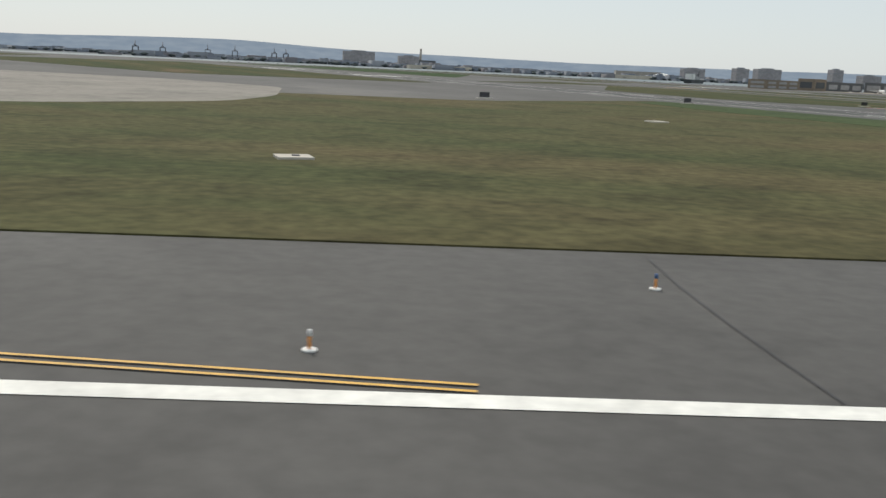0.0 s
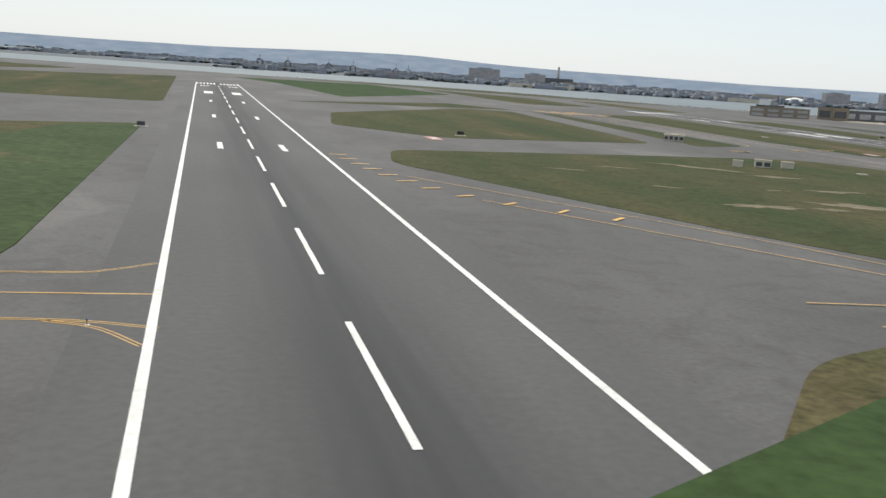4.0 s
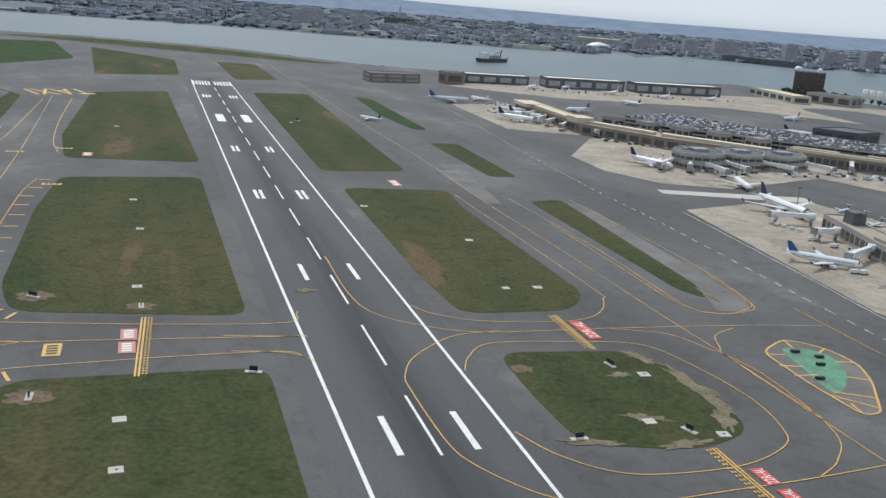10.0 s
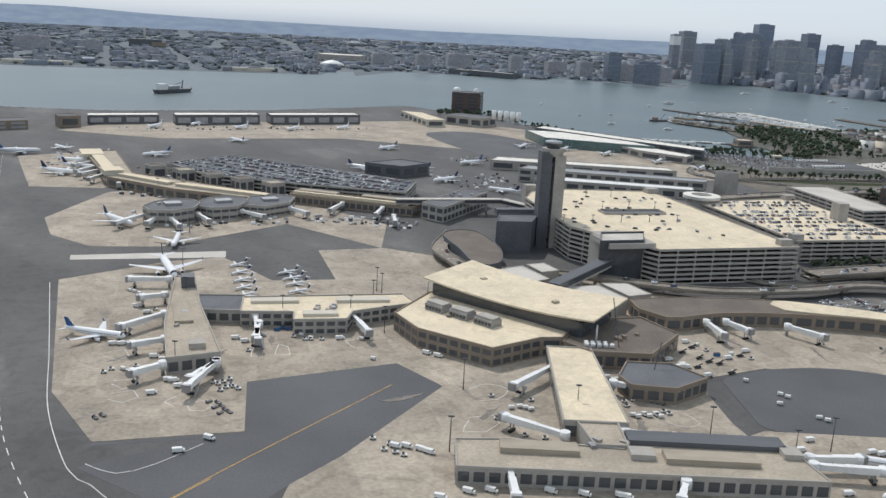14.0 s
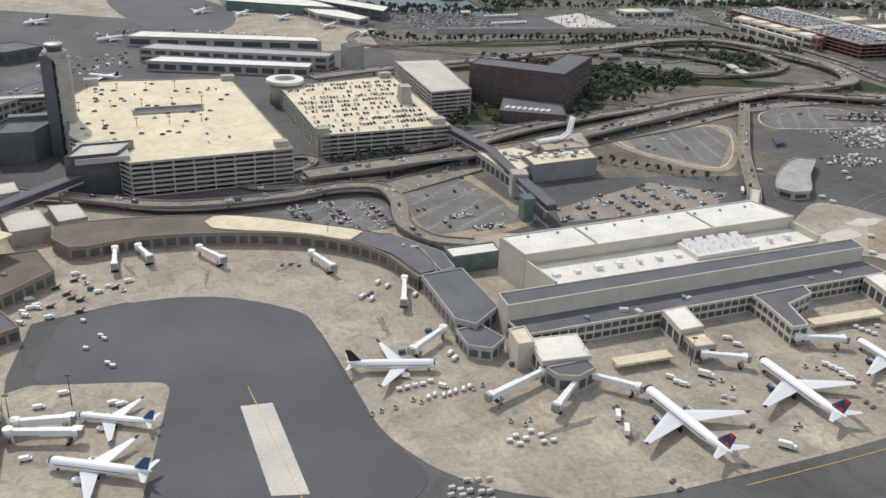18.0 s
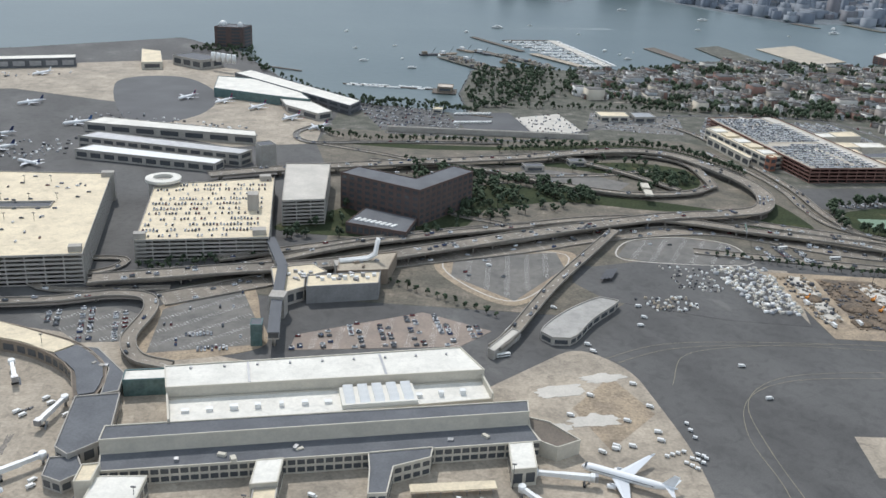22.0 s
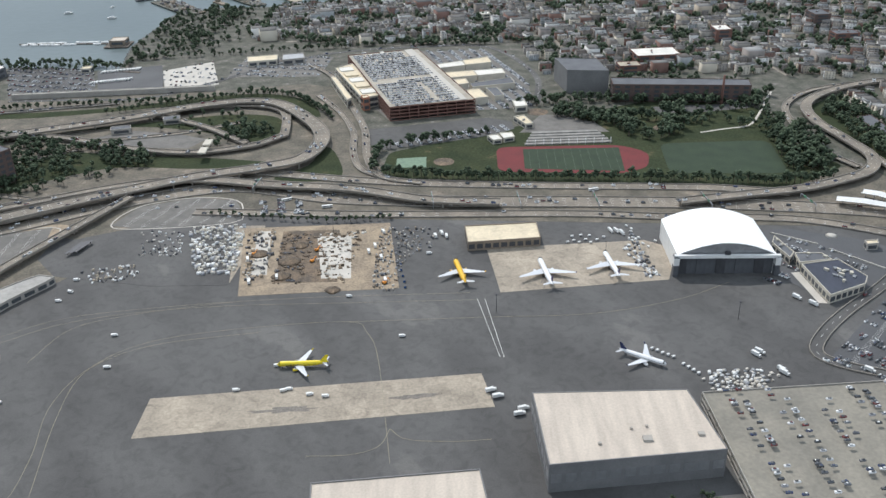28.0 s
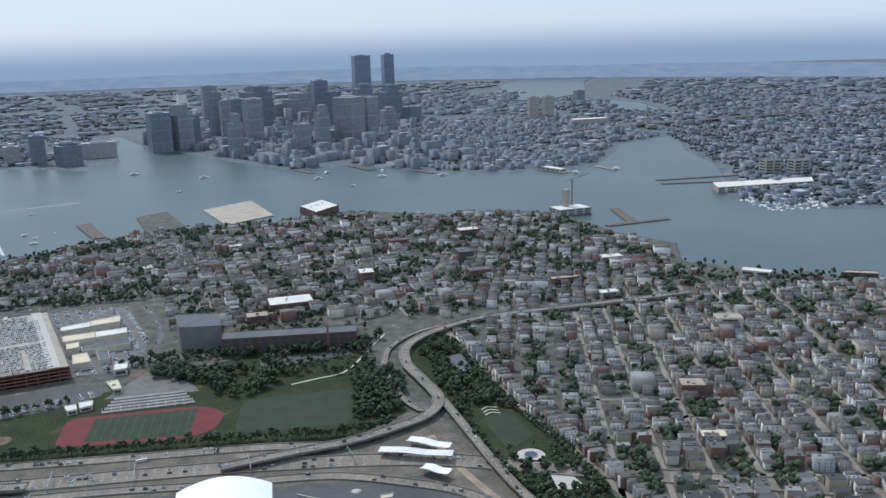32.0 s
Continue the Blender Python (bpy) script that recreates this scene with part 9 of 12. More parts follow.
building("shore_shed", [(1372, 676), (1390, 660), (1397, 667), (1379, 684)], 4, CREAM_WALL, WHITE_ROOF, 1, "low shore shed with a white roof", "shed", 4)
building("shore_shed", [(1443, 640), (1468, 627), (1474, 634), (1450, 646)], 5, DARK_BRICK, TAN_ROOF, 1, "dark waterside shed with a tan roof", "shed", 4)
building("shore_shed", [(1412, 648), (1424, 641), (1429, 648), (1416, 655)], 4, BRICK_WALL, GREY_ROOF, 1, "small brick shed by the shore", "shed", 4)

# larger blocks that stand out of the town
for x, y, w, d, h, wl, rf, a, lab in ((993.8, 690.8, 34, 22, 7, BRICK_WALL, WHITE_ROOF, 5, "school with a bright white roof"), (1061.2, 749.9, 13, 16, 10, BRICK_WALL, WHITE_ROOF, 3, "tall brick block with a white roof"), (1239, 643.6, 16, 9, 6, CONC_WALL, WHITE_ROOF, 5, "low block with a white roof"), (1157.1, 734.8, 20, 12, 8, BRICK_WALL, GREY_ROOF, 4, "dark brick apartment block"), (1186.5, 895.8, 22, 14, 8, BRICK_WALL, WHITE_ROOF, 6, "brick block with a white roof"), (1210.4, 448.8, 14, 12, 8, BRICK_WALL, TAN_ROOF, -16, "brick apartment block with a tan roof"), (1192, 389.7, 13, 9, 5, BROWN_WALL, CREAM_ROOF, -16, "church hall with a pale pitched roof"), (950.2, 904, 12, 9, 6, CREAM_WALL, WHITE_ROOF, 0, "low hall with a bright white roof"), (872.2, 844, 9, 9, 5, CREAM_WALL, WHITE_ROOF, 20, "hall with a bright white roof"), (1110, 874.2, 20, 10, 7, BRICK_WALL, GREY_ROOF, 4, "brick apartment block with a flat roof"), (1291.6, 553.4, 18, 12, 8, CREAM_WALL, TAN_ROOF, -16, "sand-coloured apartment block with a tan roof"), (1220.1, 693.4, 24, 8, 6, BRICK_WALL, TAN_ROOF, 4, "long brick block with a tan roof"), (967.8, 662.2, 16, 12, 6, BRICK_WALL, TAN_ROOF, 5, "brick block with a tan roof"), (1284, 750.2, 22, 12, 6, CONC_WALL, WHITE_ROOF, 0, "pale industrial shed with a white roof"), (1157.9, 793.8, 14, 20, 11, DARK_BRICK, GREY_ROOF, 3, "dark brick apartment tower")):
    c, s = math.cos(radians(a)), math.sin(radians(a))
    building("town_block", [(x + c * u - s * v, y + s * u + c * v) for u, v in ((-w / 2, -d / 2), (w / 2, -d / 2), (w / 2, d / 2), (-w / 2, d / 2))], h, wl, rf, max(2, int(h / 2.6)), lab, "building", 4.4, fill=0.6, units=2)

pts = []
for x, y, a in right_spots + left_spots:
    for _ in range(rng.choice((0, 0, 1))):
        q = Vector((math.cos(a + math.pi / 2), math.sin(a + math.pi / 2)))
        pts.append((x + q.x * rng.uniform(4.5, 7.5) + rng.uniform(-1.5, 1.5), y + q.y * rng.uniform(4.5, 7.5) + rng.uniform(-1.5, 1.5)))
for x, y, a in right_spots + left_spots:
    if rng.random() < 0.16:
        q = Vector((math.cos(a - math.pi / 2), math.sin(a - math.pi / 2)))
        pts.append((x + q.x * 3.9 + q.y * rng.uniform(-2, 2), y + q.y * 3.9 - q.x * rng.uniform(-2, 2)))
YARD = pts
# larger flat-roofed blocks between the houses
blocks = [(x, y, 0, rng.uniform(9, 17), a + rng.choice((0, 1.571)), rng.uniform(5, 9)) for x, y, a in rng.sample(left_spots, 110) + rng.sample(right_spots[150:], 34)]
for k in range(5):
    scatter("apartment_blocks", BLOCKS[k], blocks[k::5], [HOUSE_WALL, HOUSE_ROOF], "larger flat-roofed brick and clapboard blocks", "building")
grove(fill([(651, 904.6), (722.8, 927.5), (812.5, 1000.6), (841.9, 980.2), (771.8, 903.7), (712.1, 894.8)], 150, 21) + fill([(609.1, 722.9), (610.6, 904), (661.3, 894.4), (670.8, 788.2)], 120, 22) + fill([(911.4, 1027), (1073.3, 1052.2), (1072.9, 1022.8), (911.2, 1007.5)], 60, 23) + fill([(1246.7, 888.6), (1315.1, 944.4), (1333.1, 816.9), (1284.8, 828.5)], 60, 24), "dark green trees on the hill", 3.0, 5.5)


# a canopy of small crowns over the whole town
def crown_clump(seed):
    r = random.Random(seed)
    v, f = [], []
    for n in range(3):
        cx, cy, cz, s = r.uniform(-0.25, 0.25), r.uniform(-0.25, 0.25), r.uniform(0.45, 0.7), r.uniform(0.22, 0.34)
        k = len(v)
        v += [(cx, cy, cz + s), (cx, cy, cz - s)] + [(cx + s * r.uniform(0.8, 1.3) * math.cos(a), cy + s * r.uniform(0.8, 1.3) * math.sin(a), cz + r.uniform(-0.1, 0.1)) for a in (0, 1.26, 2.5, 3.8, 5.0)]
        for t in range(5):
            u = (t + 1) % 5
            f += [(k, k + 2 + t, k + 2 + u), (k + 1, k + 2 + u, k + 2 + t)]
    k = len(v)
    v += [(-0.03, -0.03, 0), (0.03, -0.03, 0), (0, 0.04, 0), (0, 0, 0.5)]
    f += [(k, k + 1, k + 3), (k + 1, k + 2, k + 3), (k + 2, k, k + 3)]
    return v, f, [0] * (len(f) - 3) + [1] * 3


RIGHT_TOWN = [(1098, 600), (1103, 540), (1110, 470), (1120, 420), (1130, 340), (1155, 215), (1420, 215), (1470, 600), (1340, 680), (1230, 645)]
r = random.Random(8)
for k, (poly, n) in enumerate(((TOWN, 3600), (RIGHT_TOWN, 4200), (TOWN, 2600), (RIGHT_TOWN, 3000))):
    rows = [(x, y, 0, s := r.uniform(3.4, 6.4 + 0.8 * (k > 1)), r.uniform(0, 6), s * r.uniform(0.9, 1.25)) for x, y in fill(poly, n, 50 + k, NO_HOUSE[3:6]) if grown(x, y) and clear((x, y)) and (poly is TOWN or off_street(x, y) > 4.4)]
    scatter("town_trees", crown_clump(k), rows, [LEAF, BARK], "dark green trees among the town houses", "tree")
for k in range(3):
    rows = [(x, y, 0, s := r.uniform(3.0, 5.6), r.uniform(0, 6), s * r.uniform(0.85, 1.2)) for x, y in YARD[k::3] if clear((x, y)) and (y > 665 or off_street(x, y) > 4.0)]
    scatter("yard_trees", crown_clump(10 + k), rows, [LEAF, BARK], "dark green yard trees between the houses", "tree")

# ---- the city across the harbour ----
def clump_template(seed):
    """A ragged far tree or bush clump."""
    rng = random.Random(seed)
    v = [(0, 0, 1.0), (0, 0, 0.0)] + [(0.5 * rng.uniform(0.7, 1.2) * math.cos(a), 0.5 * rng.uniform(0.7, 1.2) * math.sin(a), rng.uniform(0.35, 0.7)) for a in (0, 1.05, 2.1, 3.14, 4.2, 5.25)]
    f = []
    for t in range(6):
        u = (t + 1) % 6
        f += [(0, 2 + t, 2 + u), (1, 2 + u, 2 + t)]
    return v, f, [0] * len(f)


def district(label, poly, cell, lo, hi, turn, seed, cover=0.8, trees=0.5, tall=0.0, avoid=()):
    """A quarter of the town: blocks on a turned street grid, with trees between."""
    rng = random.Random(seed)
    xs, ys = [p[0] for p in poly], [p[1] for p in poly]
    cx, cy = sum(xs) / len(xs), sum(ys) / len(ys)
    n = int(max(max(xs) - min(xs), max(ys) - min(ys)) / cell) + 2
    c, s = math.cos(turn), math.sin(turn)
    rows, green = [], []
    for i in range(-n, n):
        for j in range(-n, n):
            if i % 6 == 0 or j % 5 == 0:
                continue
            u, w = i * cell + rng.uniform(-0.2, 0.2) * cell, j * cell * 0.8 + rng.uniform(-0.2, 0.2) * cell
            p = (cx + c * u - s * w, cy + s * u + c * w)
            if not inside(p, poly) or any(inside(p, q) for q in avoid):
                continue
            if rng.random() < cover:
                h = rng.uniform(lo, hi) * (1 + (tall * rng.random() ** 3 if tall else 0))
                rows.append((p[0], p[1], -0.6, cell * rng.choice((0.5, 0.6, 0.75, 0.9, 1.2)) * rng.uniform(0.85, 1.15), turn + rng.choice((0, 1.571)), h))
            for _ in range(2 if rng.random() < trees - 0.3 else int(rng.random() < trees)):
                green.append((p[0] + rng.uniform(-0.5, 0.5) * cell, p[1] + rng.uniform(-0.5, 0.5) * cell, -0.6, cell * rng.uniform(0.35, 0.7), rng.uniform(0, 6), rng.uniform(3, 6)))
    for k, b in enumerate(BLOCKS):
        scatter("city_blocks", b, rows[k::len(BLOCKS)], [HAZED_WALL, HAZED_ROOF], label, "building")
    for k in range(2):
        scatter("city_trees", clump_template(seed + k), green[k::2], [HAZED_LEAF], "trees between the far buildings", "tree")


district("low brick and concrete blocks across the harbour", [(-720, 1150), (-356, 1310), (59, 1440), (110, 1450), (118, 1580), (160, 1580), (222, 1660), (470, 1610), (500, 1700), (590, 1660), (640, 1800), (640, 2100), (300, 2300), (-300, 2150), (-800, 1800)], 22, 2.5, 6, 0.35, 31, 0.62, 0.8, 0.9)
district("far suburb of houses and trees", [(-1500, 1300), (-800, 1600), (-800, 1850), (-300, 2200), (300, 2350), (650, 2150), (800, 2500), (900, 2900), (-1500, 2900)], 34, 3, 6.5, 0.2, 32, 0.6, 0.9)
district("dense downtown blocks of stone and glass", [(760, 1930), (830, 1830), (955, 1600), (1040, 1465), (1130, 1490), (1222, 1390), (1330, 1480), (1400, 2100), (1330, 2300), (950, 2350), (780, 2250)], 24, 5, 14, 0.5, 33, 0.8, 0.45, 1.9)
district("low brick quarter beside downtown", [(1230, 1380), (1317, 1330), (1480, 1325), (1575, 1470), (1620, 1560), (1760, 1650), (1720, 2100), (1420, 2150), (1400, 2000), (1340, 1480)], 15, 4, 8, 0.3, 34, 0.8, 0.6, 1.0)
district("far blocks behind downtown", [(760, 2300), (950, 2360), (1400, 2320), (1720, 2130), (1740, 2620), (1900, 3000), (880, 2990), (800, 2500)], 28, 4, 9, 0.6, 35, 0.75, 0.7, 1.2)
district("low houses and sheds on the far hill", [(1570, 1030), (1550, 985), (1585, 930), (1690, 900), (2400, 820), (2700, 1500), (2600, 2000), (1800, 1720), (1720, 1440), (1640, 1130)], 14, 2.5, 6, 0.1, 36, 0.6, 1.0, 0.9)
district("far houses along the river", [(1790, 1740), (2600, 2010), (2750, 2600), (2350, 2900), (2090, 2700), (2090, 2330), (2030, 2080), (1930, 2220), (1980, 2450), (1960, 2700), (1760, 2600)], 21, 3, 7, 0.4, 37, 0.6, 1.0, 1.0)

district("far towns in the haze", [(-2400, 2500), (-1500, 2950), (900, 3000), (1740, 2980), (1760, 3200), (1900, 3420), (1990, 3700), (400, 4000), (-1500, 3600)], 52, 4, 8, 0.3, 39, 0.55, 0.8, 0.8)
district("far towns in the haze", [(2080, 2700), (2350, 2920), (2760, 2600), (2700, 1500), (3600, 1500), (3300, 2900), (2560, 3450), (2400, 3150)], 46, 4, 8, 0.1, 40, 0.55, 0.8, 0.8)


def tower(x, y, w, d, h, mat, turn, label, crown=0.0, step=0.0, bands=3, trim=HAZED_STONE):
    """A far high-rise: shaft, bands of storeys, corner piers, an upper step and a roof plant."""
    t = tagged(part("office_tower", Mesh().box(0, 0, 0, w, d, h * (1 - step)), mat), label, "skyscraper", "downtown towers")
    t.matrix_world = pose(x, y, -0.6, 0, 0, turn)
    if step:
        part("upper_shaft", Mesh().box(w * 0.06, 0, h * (1 - step), w * 0.68, d * 0.7, h * step), mat, t)
    for k in range(bands):
        piece("storey_band", trim, t, 0, 0, h * (1 - step) * (k + 0.8) / (bands + 0.3), w + 0.5, d + 0.5, h * 0.018)
    piece("roof_plant", trim, t, 0, 0, h, w * 0.45, d * 0.45, max(2.0, crown))
    return t


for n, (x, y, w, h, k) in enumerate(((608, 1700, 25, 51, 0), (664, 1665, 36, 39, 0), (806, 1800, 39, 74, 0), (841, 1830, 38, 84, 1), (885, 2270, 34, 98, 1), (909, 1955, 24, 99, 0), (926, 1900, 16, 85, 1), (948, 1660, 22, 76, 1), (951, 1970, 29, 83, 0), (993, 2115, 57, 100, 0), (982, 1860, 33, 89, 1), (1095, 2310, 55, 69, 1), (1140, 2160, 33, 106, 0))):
    tower(x, y, w, w * 0.85, h, (HAZED_GLASS, HAZED_STONE)[k], (12, 35, 20, 50)[n % 4], ("dark glass office tower with a flat roof", "grey stone office tower with pale bands")[k], step=(0, 0.12, 0, 0.2)[n % 4], trim=(HAZED_STONE, CONC_WALL)[k])
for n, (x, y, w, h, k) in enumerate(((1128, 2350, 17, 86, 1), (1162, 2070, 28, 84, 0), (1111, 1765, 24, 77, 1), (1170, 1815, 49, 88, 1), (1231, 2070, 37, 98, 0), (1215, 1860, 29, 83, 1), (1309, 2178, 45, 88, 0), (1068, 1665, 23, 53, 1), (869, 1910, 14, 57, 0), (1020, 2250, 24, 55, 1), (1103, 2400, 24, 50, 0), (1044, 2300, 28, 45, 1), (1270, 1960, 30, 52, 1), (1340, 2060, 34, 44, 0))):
    tower(x, y, w, w * 0.85, h, (HAZED_GLASS, HAZED_STONE)[k], (12, 35, 20, 50)[n % 4], ("dark glass office tower with a flat roof", "grey stone office tower with pale bands")[k], step=(0.1, 0, 0.18, 0)[n % 4], trim=(HAZED_STONE, CONC_WALL)[k])
# these two are blue glass, paled further by haze in the base colour
tower(1363, 3149, 56, 40, 137, HAZED_BLUE_GLASS, 10, "very tall slab tower of dark glass, far behind", 3)
tower(1530, 3637, 41, 40, 127, HAZED_BLUE_GLASS, 10, "tall square tower with dark ribs, far behind", 6)
ws = tower(828, 2155, 18, 16, 89, HAZED_STONE, 20, "slim tower with a bright white top", 0)
piece("white_crown", WHITE_METAL, ws, 0, -0.4, 66, 18.8, 17, 20, 0, "bright white top storeys")
for x in (1634, 1671):
    tower(x, 2072, 24, 16, 54, CONC_WALL, 5, "one of two grey apartment slabs", 2, bands=4)
tower(1902, 2480, 26, 20, 36, HAZED_STONE, 15, "lone brown tower block beyond the river")
for x, y, w, d, h in ((-470, 1745, 60, 20, 26), (-380, 1800, 40, 18, 22), (436, 1775, 22, 18, 34), (180, 1830, 44, 20, 24), (330, 1850, 50, 22, 30), (520, 1830, 40, 22, 26), (560, 1720, 26, 20, 32), (260, 1780, 26, 20, 28), (640, 1760, 30, 22, 30), (700, 1760, 60, 26, 28)):
    tower(x, y, w, d, h, APARTMENT if (x + y) % 2 < 1.2 else HAZED_GLASS, 15, "mid-rise block on the far waterfront", 2, bands=2)

# landmarks on the far waterfront
t = thing("tent_pavilion", 98, 1690, 0, "white domed tent pavilion on the far quay", "pavilion", z=-0.5)
part("canopy", Mesh().tube([((0, 0, 3), (24, 15), (0, 0, 1)), ((0, 0, 7), (19, 12), (0, 0, 1)), ((0, 0, 10), (11, 7), (0, 0, 1)), ((0, 0, 12), (2, 1.5, ), (0, 0, 1))], 20), WHITE_METAL, t)
for k in range(10):
    part("mast", Mesh().post(23 * math.cos(k * 0.628), 14 * math.sin(k * 0.628), 0, 3.4, 0.4, 5), METAL, t)
building("pier_shed", [(310, 1672), (420, 1596), (432, 1618), (325, 1692)], 8, DARK_WALL, WHITE_ROOF, 0, "long dark pier shed with a broad white roof", "warehouse", parapet=1.0, z=-0.5)
building("convention_hall", [(40, 1900), (130, 1890), (135, 1960), (45, 1975)], 13, CONC_WALL, WHITE_ROOF, 0, "broad convention hall with white roofs", "hall", parapet=1.0, z=-0.5)
building("white_shed", [(-330, 1330), (-240, 1360), (-245, 1375), (-336, 1346)], 5, CREAM_WALL, WHITE_ROOF, 0, "long white quay shed", "warehouse", parapet=0.6, z=-0.5)
building("white_shed", [(-30, 1420), (40, 1445), (34, 1462), (-36, 1438)], 5, CREAM_WALL, WHITE_ROOF, 0, "long white quay shed", "warehouse", parapet=0.6, z=-0.5)
building("hospital", [(1660, 1865), (1745, 1868), (1740, 1900), (1662, 1898)], 15, CONC_WALL, WHITE_ROOF, 0, "hall with a big white roof beside the river", "hall", parapet=1.0, z=-0.5)
t = thing("power_station", -385, 2132, 10, "dark power station with one tall stack", "power station", z=-0.5)
part("block", Mesh().box(0, 10, 0, 70, 30, 17), DARK_WALL, t)
part("block", Mesh().box(30, 6, 0, 30, 24, 11), BROWN_WALL, t)
part("stack", Mesh().post(0, 0, 0, 43, 3.4, 12, 2.4), CONC_WALL, t, "tall concrete stack")
for x, y in ((-748, 1350), (-732, 1420), (-666, 1440), (-620, 1433), (-588, 1560), (-575, 1590)):
    t = thing("container_crane", x, y, 18, "tall grey quayside container crane", "crane", "container cranes", -0.5)
    for sx in (-4, 4):
        for sy in (-5, 5):
            part("leg", Mesh().beam((sx, sy, 0), (sx, sy, 14), 0.9, 0.9), STEEL_DARK, t)
    part("portal", Mesh().beam((-4, 0, 13.5), (4, 0, 13.5), 11, 1.0), STEEL_DARK, t)
    part("boom", Mesh().beam((0, -26, 15), (0, 16, 15), 1.6, 1.4), STEEL_DARK, t)
    part("mast", Mesh().beam((0, -3, 15), (0, 0, 22), 0.8, 0.8), STEEL_DARK, t)
    part("stay", Mesh().beam((0, 0, 22), (0, -22, 15.5), 0.3, 0.3), STEEL_DARK, t)
road([(1560, 1720), (1710, 1784), (1900, 1815), (2105, 1855), (2500, 1900)], 12, 6.5, "long far bridge across the river mouth", dashes=False)
road([(640, 2500), (780, 2330), (960, 2010), (1010, 1880)], 14, 5.0, "far elevated highway into downtown", dashes=False)
t = thing("bridge_mast", 1800, 1800, 5, "tall pale cable-stay bridge mast", "bridge mast", z=-0.5)
for s in (-6, 6):
    part("leg", Mesh().beam((s, 0, 0), (s * 0.2, 0, 42), 2.2, 2.2), CONC_WALL, t)
part("needle", Mesh().beam((0, 0, 40), (0, 0, 50), 1.6, 1.6), CONC_WALL, t)

# ---- piers, marinas and boats ----
def pier_deck(pts, mat, label, z=0.5):
    """A deck on rows of piles."""
    t = thing("harbour_pier", pts[0][0], pts[0][1], 0, label, "pier", kind="structure")
    o = [(x - pts[0][0], y - pts[0][1]) for x, y in pts]
    part("deck", Mesh().prism(o, z - 0.5, z, True), mat, t)
    for x, y, ln, a, n in edges(ccw(o)):
        k = max(1, int(ln / 32))
        for i in range(k):
            s = (i + 0.5) / k - 0.5
            part("pile", Mesh().post(x + math.cos(a) * s * ln, y + math.sin(a) * s * ln, -0.6, z + 0.4, 0.35, 5), TIMBER, t)
    return t


pier_deck([(909, 1143), (968, 1191), (994, 1079), (938, 1040)], surf("pier paving", (0.42, 0.36, 0.28), (0.34, 0.30, 0.24), 14, 1.5, 0.9), "broad tan pier slab, swept bare")
pier_deck([(832, 1122), (865, 1150), (895, 1046), (853, 1026)], CITY_GROUND, "old overgrown timber pier")
pier_deck([(768, 1094), (782, 1106), (812, 1018), (800, 1008)], TIMBER, "narrow ruined timber pier")
pier_deck([(1380, 982), (1392, 984), (1380, 905), (1368, 905)], TIMBER, "long weathered timber pier on piles")
pier_deck([(1340, 900), (1417, 912), (1419, 905), (1342, 893)], TIMBER, "long weathered timber pier on piles")
pier_deck([(1519, 1158), (1660, 1157), (1660, 1149), (1519, 1150)], TIMBER, "long thin navy yard pier")
pier_deck([(1512, 1127), (1630, 1110), (1630, 1104), (1512, 1120)], TIMBER, "long thin navy yard pier")
pier_deck([(1486, 1310), (1500, 1260), (1506, 1262), (1494, 1312)], CONCRETE, "coast wharf with a white shed")
pier_deck([(1400, 1310), (1420, 1262), (1436, 1266), (1420, 1312)], CONCRETE, "coast wharf with a white shed")
pier_deck([(1215, 1372), (1235, 1330), (1243, 1334), (1226, 1376)], TIMBER, "downtown wharf with moored boats")
pier_deck([(1035, 1446), (1060, 1400), (1068, 1404), (1046, 1450)], TIMBER, "downtown wharf with moored boats")
pier_deck([(1120, 1470), (1150, 1395), (1162, 1400), (1134, 1474)], CITY_GROUND, "downtown wharf with moored boats")
building("wharf_shed", [(1402, 1306), (1418, 1268), (1430, 1272), (1414, 1310)], 4, CREAM_WALL, WHITE_ROOF, 1, "low wharf shed with a white roof", "shed", 5, z=0.4)
building("wharf_building", [(1025, 1085), (1054, 1121), (1071, 1076), (1041, 1040)], 8, BRICK_WALL, WHITE_ROOF, 4, "new wharf block with bright white roofs", "building", 4, units=4)
building("navy_yard_block", [(1560, 1073), (1700, 1066), (1683, 1036), (1547, 1036)], 7, CREAM_WALL, WHITE_ROOF, 3, "long pale apartment block on a wharf", "building", 6, z=-0.4)
for x, y in ((1690, 1150), (1725, 1135)):
    building("brick_tower_block", [(x - 12, y - 9), (x + 12, y - 9), (x + 12, y + 9), (x - 12, y + 9)], 20, CONC_WALL, GREY_ROOF, 5, "grey apartment block at the navy yard", "building", 5, z=-0.4)
pier_deck([(380, 848), (424, 832), (424, 829), (380, 845)], TIMBER, "low breakwater with timber piles")
pier_deck([(583, 695), (600, 690), (600, 687), (583, 692)], TIMBER, "short weathered timber jetty on piles")

# marina with floating docks
docks = []
for k in range(9):
    a, b = Vector((608, 1086)).lerp(Vector((684, 950)), k / 8), Vector((660, 1103)).lerp(Vector((711, 958)), k / 8)
    d = pier_deck([(a.x, a.y), (b.x, b.y), (b.x + 0.4, b.y - 1.6), (a.x + 0.4, a.y - 1.6)], TIMBER, "floating timber marina dock with moored boats", 0.2)
    docks.append((a, b))
pier_deck([(657, 1112), (666, 1114), (717, 953), (708, 949)], CONC_PALE, "pale concrete marina quay with boats on both sides", 0.8)
pier_deck([(633, 1003), (642, 1009), (694, 938), (686, 931)], CONCRETE, "broad worn concrete wharf beside the marina", 0.8)
